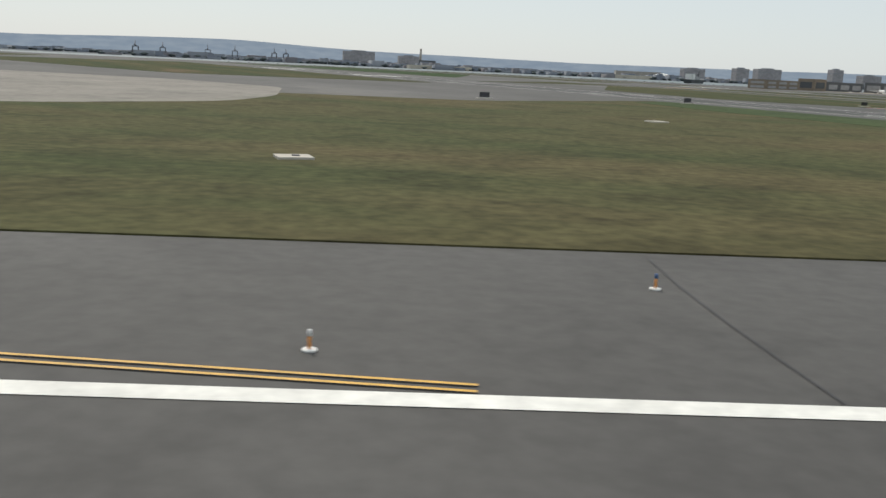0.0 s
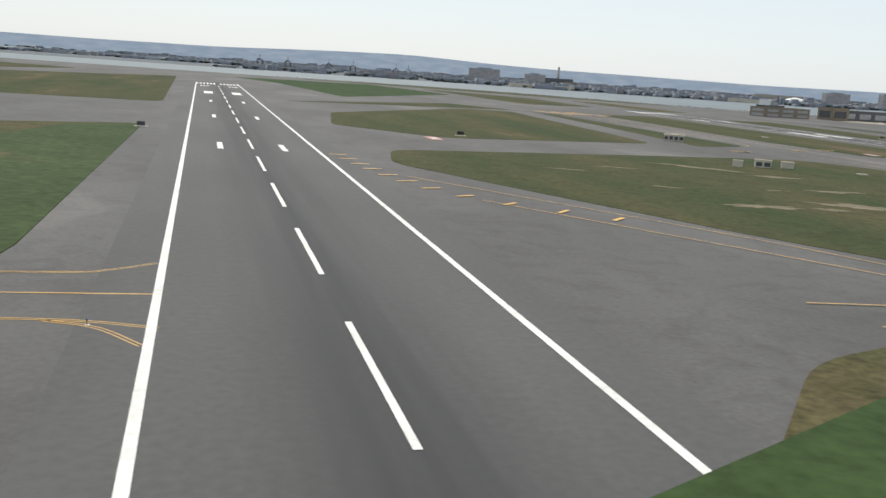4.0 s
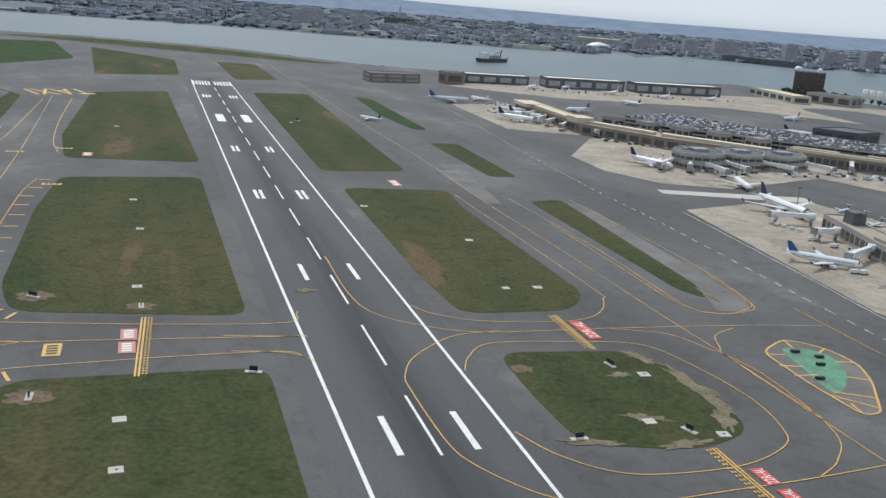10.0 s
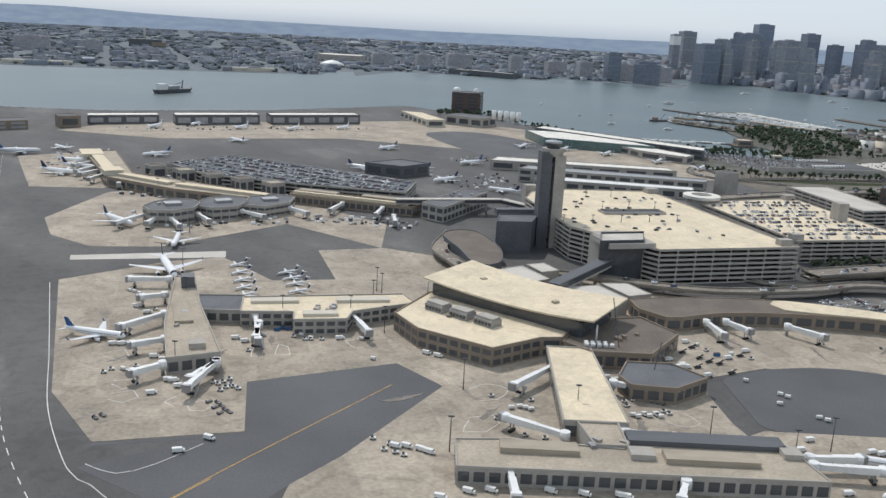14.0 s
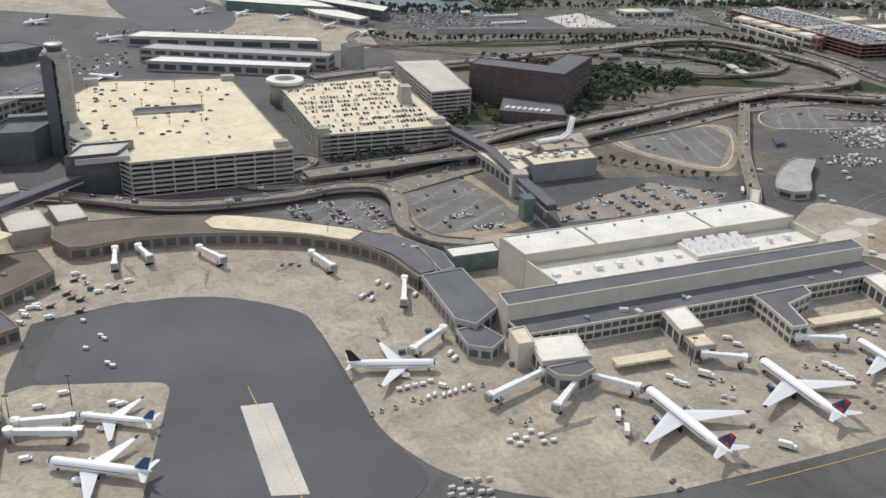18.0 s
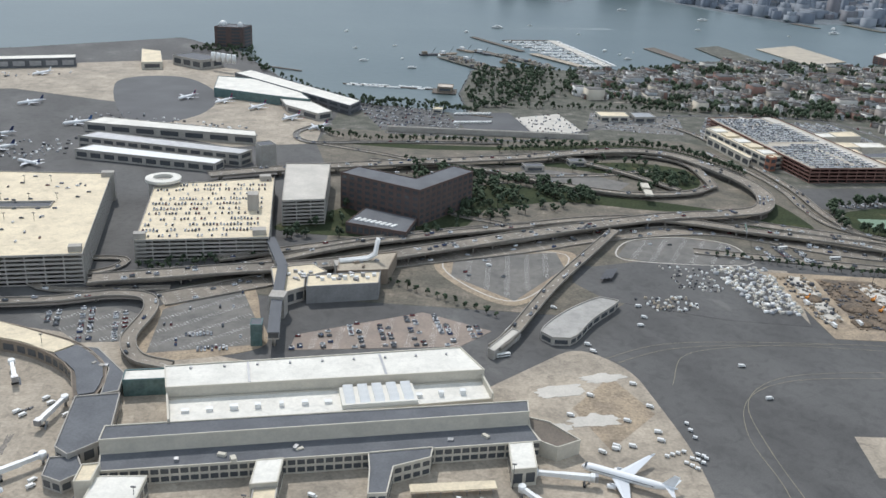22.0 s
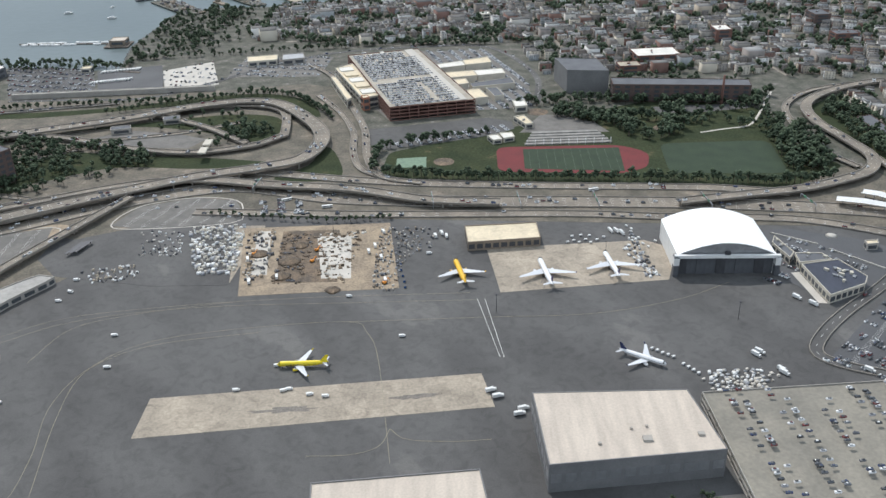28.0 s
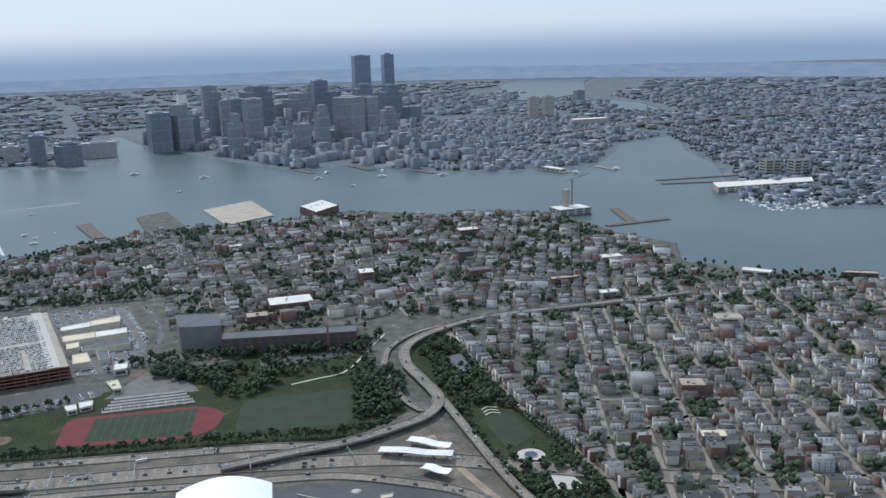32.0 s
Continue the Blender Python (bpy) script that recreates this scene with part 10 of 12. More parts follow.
pier_deck([(566, 1106), (572, 1110), (630, 1022), (624, 1018)], TIMBER, "long timber breakwater of the marina", 0.6)
pier_deck([(604, 1092), (606, 1097), (660, 1117), (659, 1112)], TIMBER, "long timber breakwater of the marina", 0.6)
pier_deck([(538, 947), (560, 962), (606, 893), (590, 880)], CITY_GROUND, "old shipyard pier heaped with stores", 0.8)
pier_deck([(573, 1008), (580, 1013), (640, 945), (632, 939)], TIMBER, "old shipyard pier of dark timber", 0.7)
pier_deck([(595, 985), (606, 992), (660, 925), (648, 916)], CITY_GROUND, "old shipyard pier heaped with stores", 0.8)
pier_deck([(548, 785), (568, 786), (568, 766), (548, 765)], TIMBER, "timber platform with a low boathouse", 0.6)
building("boathouse", [(552, 783), (565, 783), (565, 770), (552, 770)], 4, BROWN_WALL, PINK_ROOF, 1, "low boathouse with a weathered roof on piles", "building", 4, z=0.6)
pier_deck([(470, 786), (548, 783), (548, 781), (470, 784)], TIMBER, "narrow floating dock with moored boats", 0.2)


def boat_template(ln, cabin=True):
    """Hull with a pointed bow, a cabin and a mast; along x."""
    w, h = ln * 0.16, ln * 0.12
    v = [(-ln / 2, -w, h), (ln * 0.2, -w, h), (ln / 2, 0, h * 1.15), (ln * 0.2, w, h), (-ln / 2, w, h), (-ln / 2, -w * 0.6, 0), (ln * 0.2, -w * 0.6, 0), (ln * 0.42, 0, 0), (ln * 0.2, w * 0.6, 0), (-ln / 2, w * 0.6, 0)]
    hull = Mesh()
    hull.v, hull.f = v, [(0, 1, 2, 3, 4), (0, 5, 6, 1), (1, 6, 7, 2), (2, 7, 8, 3), (3, 8, 9, 4), (4, 9, 5, 0)]
    hull.s = [False] * 6
    return hull.data("hull", WHITE_METAL), Mesh().prism([(-ln * 0.3, -w * 0.6), (ln * 0.12, -w * 0.6), (ln * 0.2, 0), (ln * 0.12, w * 0.6), (-ln * 0.3, w * 0.6)], h * 0.9, h * 1.9).data("cabin", WHITE_METAL), Mesh().prism([(-ln * 0.22, -w * 0.63), (ln * 0.13, -w * 0.63), (ln * 0.13, w * 0.63), (-ln * 0.22, w * 0.63)], h * 1.3, h * 1.65).data("cabin_window", GLASS), Mesh().post(0, 0, h, ln * 1.1, 0.08, 4).data("mast", METAL)


BOATS = [boat_template(6.0), boat_template(9.0), boat_template(15.0)]


def boat(x, y, turn, size=0, sail=False, label="small white motor boat on the water", group="boats", name="motor_boat"):
    h, c, w, m = BOATS[size]
    t = tagged(part(name, h, None), label, "boat", group)
    t.matrix_world = pose(x, y, -0.5, 0, 0, turn)
    part("cabin", c, None, t)
    if size == 2:
        part("cabin_window", w, None, t)
    if sail:
        part("mast", m, None, t)
    return t


rng = random.Random(77)
for a, b in docks:
    for k in range(5):
        p = a.lerp(b, (k + 0.5) / 5)
        boat(p.x + 0.5, p.y + rng.choice((-5.0, 4.0)), 105 + rng.choice((0, 180)), rng.choice((0, 0, 1)), rng.random() < 0.4, "white yacht moored at a marina dock", "marina boats", "moored_yacht")
for x, y, a in ((470, 905, 20), (505, 930, 70), (520, 880, 10), (450, 980, 40), (540, 960, 100), (488, 1010, 30), (560, 1150, 60), (700, 1190, 20), (420, 1100, 80), (640, 1250, 10), (735, 1040, 40), (752, 1060, 90), (740, 1010, 10), (720, 1060, 60), (870, 1300, 15), (990, 1290, 30), (1110, 1260, 5)):
    boat(x, y, a, rng.choice((0, 0, 1)), rng.random() < 0.5, "small white boat at anchor in the harbour")
for x, y, a in ((1068, 1345, 10), (1160, 1330, 170), (1250, 1310, 15), (900, 1420, 10), (1085, 1400, 60), (1170, 1385, 70), (1440, 1260, 110), (1510, 1275, 100), (790, 1500, 5)):
    boat(x, y, a, 2, False, "white ferry at the far quay", "ferries", "ferry")
f = boat(596, 1206, 200, 2, False, "white ferry with a long wake", "ferries", "ferry")
m = Mesh()
pts = [Vector((7 + 11 * k, 0.4 * math.sin(k), 0.1)) for k in range(18)]
for k in range(17):
    w0, w1 = 1.6 + 0.25 * k, 1.6 + 0.25 * (k + 1)
    m.face([(-7 - 9 * k, -w0, 0.08), (-7 - 9 * k, w0, 0.08), (-7 - 9 * (k + 1), w1, 0.08), (-7 - 9 * (k + 1), -w1, 0.08)][::-1])
part("wake", m, surf("churned water", (0.22, 0.25, 0.25), (0.12, 0.15, 0.15), 5, 1.0, 0.5, stretch=(0.3, 1, 1)), f, "pale streak of churned water")
t = thing("cargo_ship", 14, 1000, 62, "dark working ship with a derrick and a white bridge", "ship", z=-0.5)
h = Mesh()
h.v = [(-26, -5, 4), (20, -5, 4), (29, 0, 5.5), (20, 5, 4), (-26, 5, 4), (-24, -4, 0), (19, -4, 0), (25, 0, 0), (19, 4, 0), (-24, 4, 0)]
h.f, h.s = [(0, 1, 2, 3, 4), (0, 5, 6, 1), (1, 6, 7, 2), (2, 7, 8, 3), (3, 8, 9, 4), (4, 9, 5, 0)], [False] * 6
part("hull", h, DARK_WALL, t)
part("bridge", Mesh().box(-17, 0, 4, 9, 8, 6), WHITE_METAL, t, "white bridge")
part("deck_house", Mesh().box(-2, 0, 4, 16, 7, 3.5), METAL, t)
part("derrick", Mesh().beam((12, 0, 4), (14, 0, 13), 0.8, 0.8), STEEL_DARK, t)
part("boom", Mesh().beam((13, 0, 11), (0, 0, 8), 0.5, 0.5), STEEL_DARK, t)
rows = []
for a, b in docks:
    for k in range(26):
        for side in (-3.4, 3.0):
            if rng.random() < 0.55:
                q = a.lerp(b, (k + 0.5) / 26)
                rows.append((q.x, q.y + side, -0.5, rng.uniform(2.4, 4.6), 1.75 + rng.uniform(-0.1, 0.1), rng.uniform(0.7, 1.3)))
for k in range(34):
    rows.append((476 + 2.1 * k, 784 + rng.choice((-3, 3)), -0.5, rng.uniform(3, 5), 1.6, rng.uniform(0.7, 1.2)))
for k in range(40):
    q = Vector((661, 1108)).lerp(Vector((713, 955)), k / 40)
    rows.append((q.x + 9, q.y + 3, -0.5, rng.uniform(3.5, 5.5), 0.3, rng.uniform(0.7, 1.3)))
scatter("marina_boats", BLOCKS[1], rows, [WHITE_METAL, WHITE_METAL], "white boats packed along the marina docks", "boat")
heaps = [(x, y, 0.7, rng.uniform(1.5, 4.5), rng.uniform(0, 3), rng.uniform(0.6, 2.4)) for x, y in fill([(540, 946), (560, 960), (605, 893), (590, 882)], 70, 91) + fill([(597, 985), (606, 990), (659, 925), (649, 918)], 70, 92)]
for k, mt in enumerate((BROWN_WALL, STEEL_DARK, CONC_WALL)):
    scatter("shipyard_stores", BLOCKS[k + 1], heaps[k::3], [mt, mt], "rusty gear and stores heaped on the old piers", "clutter")
for k, (x, y, a) in enumerate(((530, 962, 30), (548, 972, 36), (572, 935, -58), (612, 935, -50), (585, 990, -48), (566, 1000, -40))):
    v = thing("work_barge", x, y, a, "rust-brown work barge with a deckhouse", "boat", "work barges", -0.5)
    part("hull", Mesh().prism([(-11, -3.2), (8, -3.2), (12, 0), (8, 3.2), (-11, 3.2)], 0, 1.6), BROWN_WALL if k % 2 else STEEL_DARK, v)
    part("deck_house", Mesh().box(-6, 0, 1.6, 5, 3.6, 2.6), WHITE_METAL if k % 3 else BROWN_WALL, v)
    part("derrick", Mesh().beam((2, 0, 1.6), (7, 0, 8), 0.3, 0.3), STEEL_DARK, v)
rows = [(rng.uniform(1545, 1700), rng.uniform(905, 1015), -0.5, rng.uniform(2, 4.5), rng.choice((0.2, 1.77)), rng.uniform(0.8, 1.6)) for _ in range(260)]
scatter("far_marina_boats", BLOCKS[1], [r for r in rows if r[1] < 1005], [WHITE_METAL, WHITE_METAL], "crowded white boats in a far marina", "boat")
# slewing tower crane over a building frame
t = thing("tower_crane", 1331, 982, 25, "slim tower crane over a pale lift core", "crane")
part("core", Mesh().box(-6, 2, 0, 7, 6, 27), CONC_WALL, t, "pale concrete lift core")
part("mast", Mesh().beam((2, 0, 0), (2, 0, 38), 1.4, 1.4), METAL, t)
part("jib", Mesh().beam((-10, 0, 37), (30, 0, 42), 0.9, 0.9), METAL, t)
part("stay", Mesh().beam((2, 0, 42), (22, 0, 40.5), 0.3, 0.3), METAL, t)
building("crane_site_block", [(1305, 985), (1345, 990), (1350, 965), (1310, 960)], 7, CONC_WALL, WHITE_ROOF, 3, "unfinished block below the crane", "building", 4)
# stone edges along the near shore
m = Mesh()
rng = random.Random(4)
for (ax, ay), (bx, by) in zip(NEAR_SHORE[3:33], NEAR_SHORE[4:34]):
    n = int(math.hypot(bx - ax, by - ay) / 3.0)
    for k in range(n):
        s = (k + rng.random()) / n
        r = rng.uniform(0.5, 1.1)
        m.box(ax + (bx - ax) * s + rng.uniform(-0.6, 0.6), ay + (by - ay) * s + rng.uniform(-0.6, 0.6), -0.6, r * 1.5, r, r * 0.9, rng.uniform(0, 3))
tagged(part("riprap", m, ROCK), "rough stone edge along the shore", "rocks", kind="stuff")

# ---- aircraft: built at length one along x, nose forward, then scaled ----
CRAFT = {}


def craft_data(kind):
    """Meshes of an aircraft's parts as builders: wide, narrow or regional."""
    r = {"wide": 0.047, "narrow": 0.053, "regional": 0.045}[kind]
    zc = 0.09 if kind != "regional" else 0.075
    half = {"wide": 0.49, "narrow": 0.45, "regional": 0.42}[kind]
    ax = (1, 0, 0)
    rings = [((0.5, 0, zc - 0.012), 0.004, ax), ((0.49, 0, zc - 0.008), r * 0.36, ax), ((0.465, 0, zc - 0.003), r * 0.72, ax), ((0.43, 0, zc), r * 0.95, ax), ((0.39, 0, zc), r, ax), ((-0.18, 0, zc), r, ax), ((-0.30, 0, zc + 0.006), r * 0.86, ax), ((-0.40, 0, zc + 0.016), r * 0.55, ax), ((-0.47, 0, zc + 0.024), r * 0.28, ax), ((-0.5, 0, zc + 0.028), r * 0.1, ax)]
    out = {"fuselage": Mesh().tube(rings[::-1], 16)}

    def plank(root, tip, thick, cr, ct):
        """A swept flat surface from root to tip, of chords cr and ct, thinning outward."""
        m = Mesh()
        (x0, y0, z0), (x1, y1, z1) = root, tip
        up = Vector((0, 0, 1)) if abs(y1 - y0) > abs(z1 - z0) else Vector((0, 1, 0))
        pts = []
        for (x, y, z), c, t in (((x0, y0, z0), cr, thick), ((x1, y1, z1), ct, thick * 0.35)):
            for fx, ft in ((0.5, 0.1), (0.2, 0.5), (-0.5, 0.05), (0.2, -0.5)):
                pts.append(Vector((x + fx * c, y, z)) + up * (ft * t))
        m.v = [tuple(p) for p in pts]
        m.f = [(0, 1, 5, 4), (1, 2, 6, 5), (2, 3, 7, 6), (3, 0, 4, 7), (3, 2, 1, 0), (4, 5, 6, 7)]
        if y1 < y0 or (up.y and True):
            m.f = [q[::-1] for q in m.f]
        m.s = [False] * 6
        return m

    wz = zc - r * 0.55
    wx = 0.05 if kind != "regional" else 0.0
    for s in (1, -1):
        out["wing", s] = plank((wx + 0.03, s * r * 0.6, wz), (wx - 0.17, s * half, wz + 0.035), 0.022, 0.185, 0.045)
        out["winglet", s] = plank((wx - 0.175, s * half, wz + 0.033), (wx - 0.21, s * (half + 0.012), wz + 0.072), 0.006, 0.042, 0.02)
        tz = zc + 0.02 if kind != "regional" else zc + 0.165
        tx = -0.415 if kind != "regional" else -0.475
        out["tailplane", s] = plank((tx, s * 0.01, tz), (tx - 0.075, s * (0.165 if kind != "regional" else 0.13), tz + 0.012), 0.012, 0.095, 0.035)
        if kind == "regional":
            ex, ey, ez, er, el = -0.27, s * (r + 0.028), zc + 0.012, 0.022, 0.1
        else:
            ex, ey, ez, er, el = wx + 0.085, s * half * 0.32, wz - 0.028, 0.026, 0.095
        out["engine", s] = Mesh().tube([((ex - el * 0.5, ey, ez), er * 0.55, ax), ((ex - el * 0.1, ey, ez), er * 0.95, ax), ((ex + el * 0.3, ey, ez), er, ax), ((ex + el * 0.5, ey, ez), er * 0.88, ax)], 12)
        out["intake", s] = Mesh().tube([((ex + el * 0.5, ey, ez), er * 0.78, ax), ((ex + el * 0.505, ey, ez), er * 0.78, ax)], 12)
        out["pylon", s] = Mesh().box(ex - 0.02, ey if kind != "regional" else s * (r + 0.008), ez if kind == "regional" else ez + er * 0.8, 0.08, 0.008 if kind != "regional" else 0.03, 0.02 if kind != "regional" else 0.006)
        out["main_gear", s] = Mesh().box(-0.01, s * 0.05, 0.0, 0.03, 0.018, 0.024).beam((-0.01, s * 0.05, 0.02), (-0.01, s * 0.045, wz), 0.008, 0.008)
        out["window_strip", s] = Mesh().ribbon([(-0.27, s * r * 0.985), (0.40, s * r * 0.985)], [(-0.27, s * r * 1.012), (0.40, s * r * 1.012)], zc + 0.012, 0.007)
    out["nose_gear"] = Mesh().box(0.4, 0, 0, 0.02, 0.014, 0.018).beam((0.4, 0, 0.015), (0.4, 0, zc - r * 0.8), 0.006, 0.006)
    top = zc + r * 0.6
    out["fin"] = plank((-0.385, 0, top - 0.01), (-0.475, 0, top + 0.145), 0.014, 0.15, 0.06)
    out["cockpit_window"] = Mesh().tube([((0.462, 0, zc + 0.009), r * 0.74, ax), ((0.446, 0, zc + 0.012), r * 0.87, ax)], 12)
    return out


def aircraft(nose, tail, kind, label, hull=HULL, fin=NAVY, wing=WING, engine=None, group="parked aircraft", ln=0, titles=False):
    far = nose[1] > 330 and nose[0] < 400
    (x0, y0), (x1, y1) = nose, tail
    d = Vector((x0 - x1, y0 - y1))
    size = ln or d.length
    ct = Vector((x0, y0)) - d.normalized() * size / 2
    t = thing("airliner", ct.x, ct.y, math.degrees(math.atan2(d.y, d.x)), label, "airplane", group, 0.06)
    t.scale = (size, size, size)
    mats = {"fuselage": hull, "wing": wing, "winglet": fin, "tailplane": wing, "engine": engine or hull, "intake": BLACK_PAINT, "pylon": wing, "main_gear": RUBBER, "window_strip": GLASS, "nose_gear": RUBBER, "fin": fin, "cockpit_window": GLASS}
    made = {}
    for key, m in craft_data(kind).items() if kind not in CRAFT else CRAFT[kind].items():
        CRAFT.setdefault(kind, {})[key] = m
        nm = key if isinstance(key, str) else key[0]
        if far and nm in ("pylon", "intake", "winglet", "main_gear", "nose_gear", "cockpit_window", "window_strip"):
            continue
        k = (kind, key, mats[nm].name)
        if k not in CRAFT:
            CRAFT[k] = m.data(nm, mats[nm])
        under = {"intake": "engine", "pylon": "engine", "winglet": "wing"}.get(nm)
        made[key] = part(nm, CRAFT[k], None, made[under, key[1]] if under else t)
    if titles:
        for k, w in enumerate((0.03, 0.03, 0.02, 0.03, 0.02, 0.03)):
            part("title_bar", Mesh().box(0.1 + 0.042 * k, 0, 0.045, w, 0.1085, 0.045), BLACK_PAINT, t)
    return t


# ---- jet bridges ----
def jet_bridge(a, b, label="white jet bridge, its cab swung out on a wheeled column"):
    """From the terminal at a to the cab at b."""
    d = Vector((b[0] - a[0], b[1] - a[1]))
    n = d.length
    t = thing("jet_bridge", a[0], a[1], math.degrees(math.atan2(d.y, d.x)), label, "jet bridge", "jet bridges", 0.06)
    part("rotunda", Mesh().post(0, 0, 1.9, 3.8, 1.1, 12), WHITE_METAL, t)
    part("pedestal", Mesh().post(0, 0, 0, 1.9, 0.45, 8), METAL, t)
    part("tunnel", Mesh().beam((0.8, 0, 2.9), (n * 0.56, 0, 2.9), 1.15, 1.25), WHITE_METAL, t)
    part("outer_tunnel", Mesh().beam((n * 0.42, 0, 2.85), (n - 1.2, 0, 2.85), 1.4, 1.5), WHITE_METAL, t)
    cab = part("cab", Mesh().tube([((n - 1.3, 0, 1.95), 1.1, (0, 0, 1)), ((n - 1.3, 0, 3.75), 1.1, (0, 0, 1))], 10), WHITE_METAL, t)
    part("canopy", Mesh().box(n - 0.35, 0, 1.9, 0.9, 1.9, 1.9), METAL, cab, "grey folding canopy")
    for s in (-0.8, 0.8):
        part("drive_leg", Mesh().beam((n * 0.8, s, 0.3), (n * 0.8, s, 2.2), 0.25, 0.25), METAL, t)
    part("bogie", Mesh().box(n * 0.8, 0, 0, 0.7, 2.3, 0.5), RUBBER, t)
    part("stair", Mesh().beam((n * 0.9, 1.4, 0.1), (n * 0.78, 1.4, 2.0), 0.6, 0.2), METAL, t)
    return t


# ---- vehicles ----
def car_data(ln=2.25, paint=CAR_PAINT):
    """Body with cabin, glass and wheels as one template each."""
    w, h = 0.92, 0.42
    body = Mesh().prism(rounded([(-ln / 2, -w / 2), (ln / 2, -w / 2), (ln / 2, w / 2), (-ln / 2, w / 2)], 0.2, 1), 0.15, 0.15 + h)
    k = len(body.v)
    body.v += [(-ln * 0.40, -w * 0.42, 0.57), (ln * 0.18, -w * 0.42, 0.57), (ln * 0.18, w * 0.42, 0.57), (-ln * 0.40, w * 0.42, 0.57), (-ln * 0.30, -w * 0.36, 0.80), (ln * 0.05, -w * 0.36, 0.80), (ln * 0.05, w * 0.36, 0.80), (-ln * 0.30, w * 0.36, 0.80)]
    glass = Mesh()
    glass.v = list(body.v[k:])
    glass.f, glass.s = [(0, 1, 5, 4), (1, 2, 6, 5), (2, 3, 7, 6), (3, 0, 4, 7)], [False] * 4
    body.v = body.v[:k]
    body.face([(-ln * 0.30, -w * 0.36, 0.802), (ln * 0.05, -w * 0.36, 0.802), (ln * 0.05, w * 0.36, 0.802), (-ln * 0.30, w * 0.36, 0.802)])
    wheel = Mesh().tube([((0, -0.09, 0.17), 0.17, (0, 1, 0)), ((0, 0.09, 0.17), 0.17, (0, 1, 0))], 8, False)
    return body, glass, wheel


_b, _g, _w = car_data()
CAR_PARTS = [("body", _b.data("body", CAR_PAINT)), ("windows", _g.data("windows", GLASS))]


def simple_car():
    """The whole car in quads for crowded lots: paint 0, glass 1."""
    v, f = boxes_of([(-1.12, -0.46, 0.1, 1.12, 0.46, 0.55)])
    i = [0] * 5
    k = len(v)
    v += [(-0.85, -0.4, 0.55), (0.45, -0.4, 0.55), (0.45, 0.4, 0.55), (-0.85, 0.4, 0.55), (-0.65, -0.34, 0.8), (0.12, -0.34, 0.8), (0.12, 0.34, 0.8), (-0.65, 0.34, 0.8)]
    f += [(k, k + 1, k + 5, k + 4), (k + 1, k + 2, k + 6, k + 5), (k + 2, k + 3, k + 7, k + 6), (k + 3, k, k + 4, k + 7), (k + 4, k + 5, k + 6, k + 7)]
    return v, f, i + [1] * 4 + [0]


CAR = simple_car()


def car(x, y, turn, label="parked car with dark windows", group="cars", z=0.1, body=None):
    t = tagged(part("car", body or CAR_PARTS[0][1], None), label, "car", group)
    t.matrix_world = pose(x, y, z, 0, 0, turn) @ Matrix.Scale(0.9, 4)
    part("glazing", CAR_PARTS[1][1], None, t)
    return t


def box_data(name, mat, *boxes):
    m = Mesh()
    for b in boxes:
        m.box(*b)
    return m.data(name, mat)


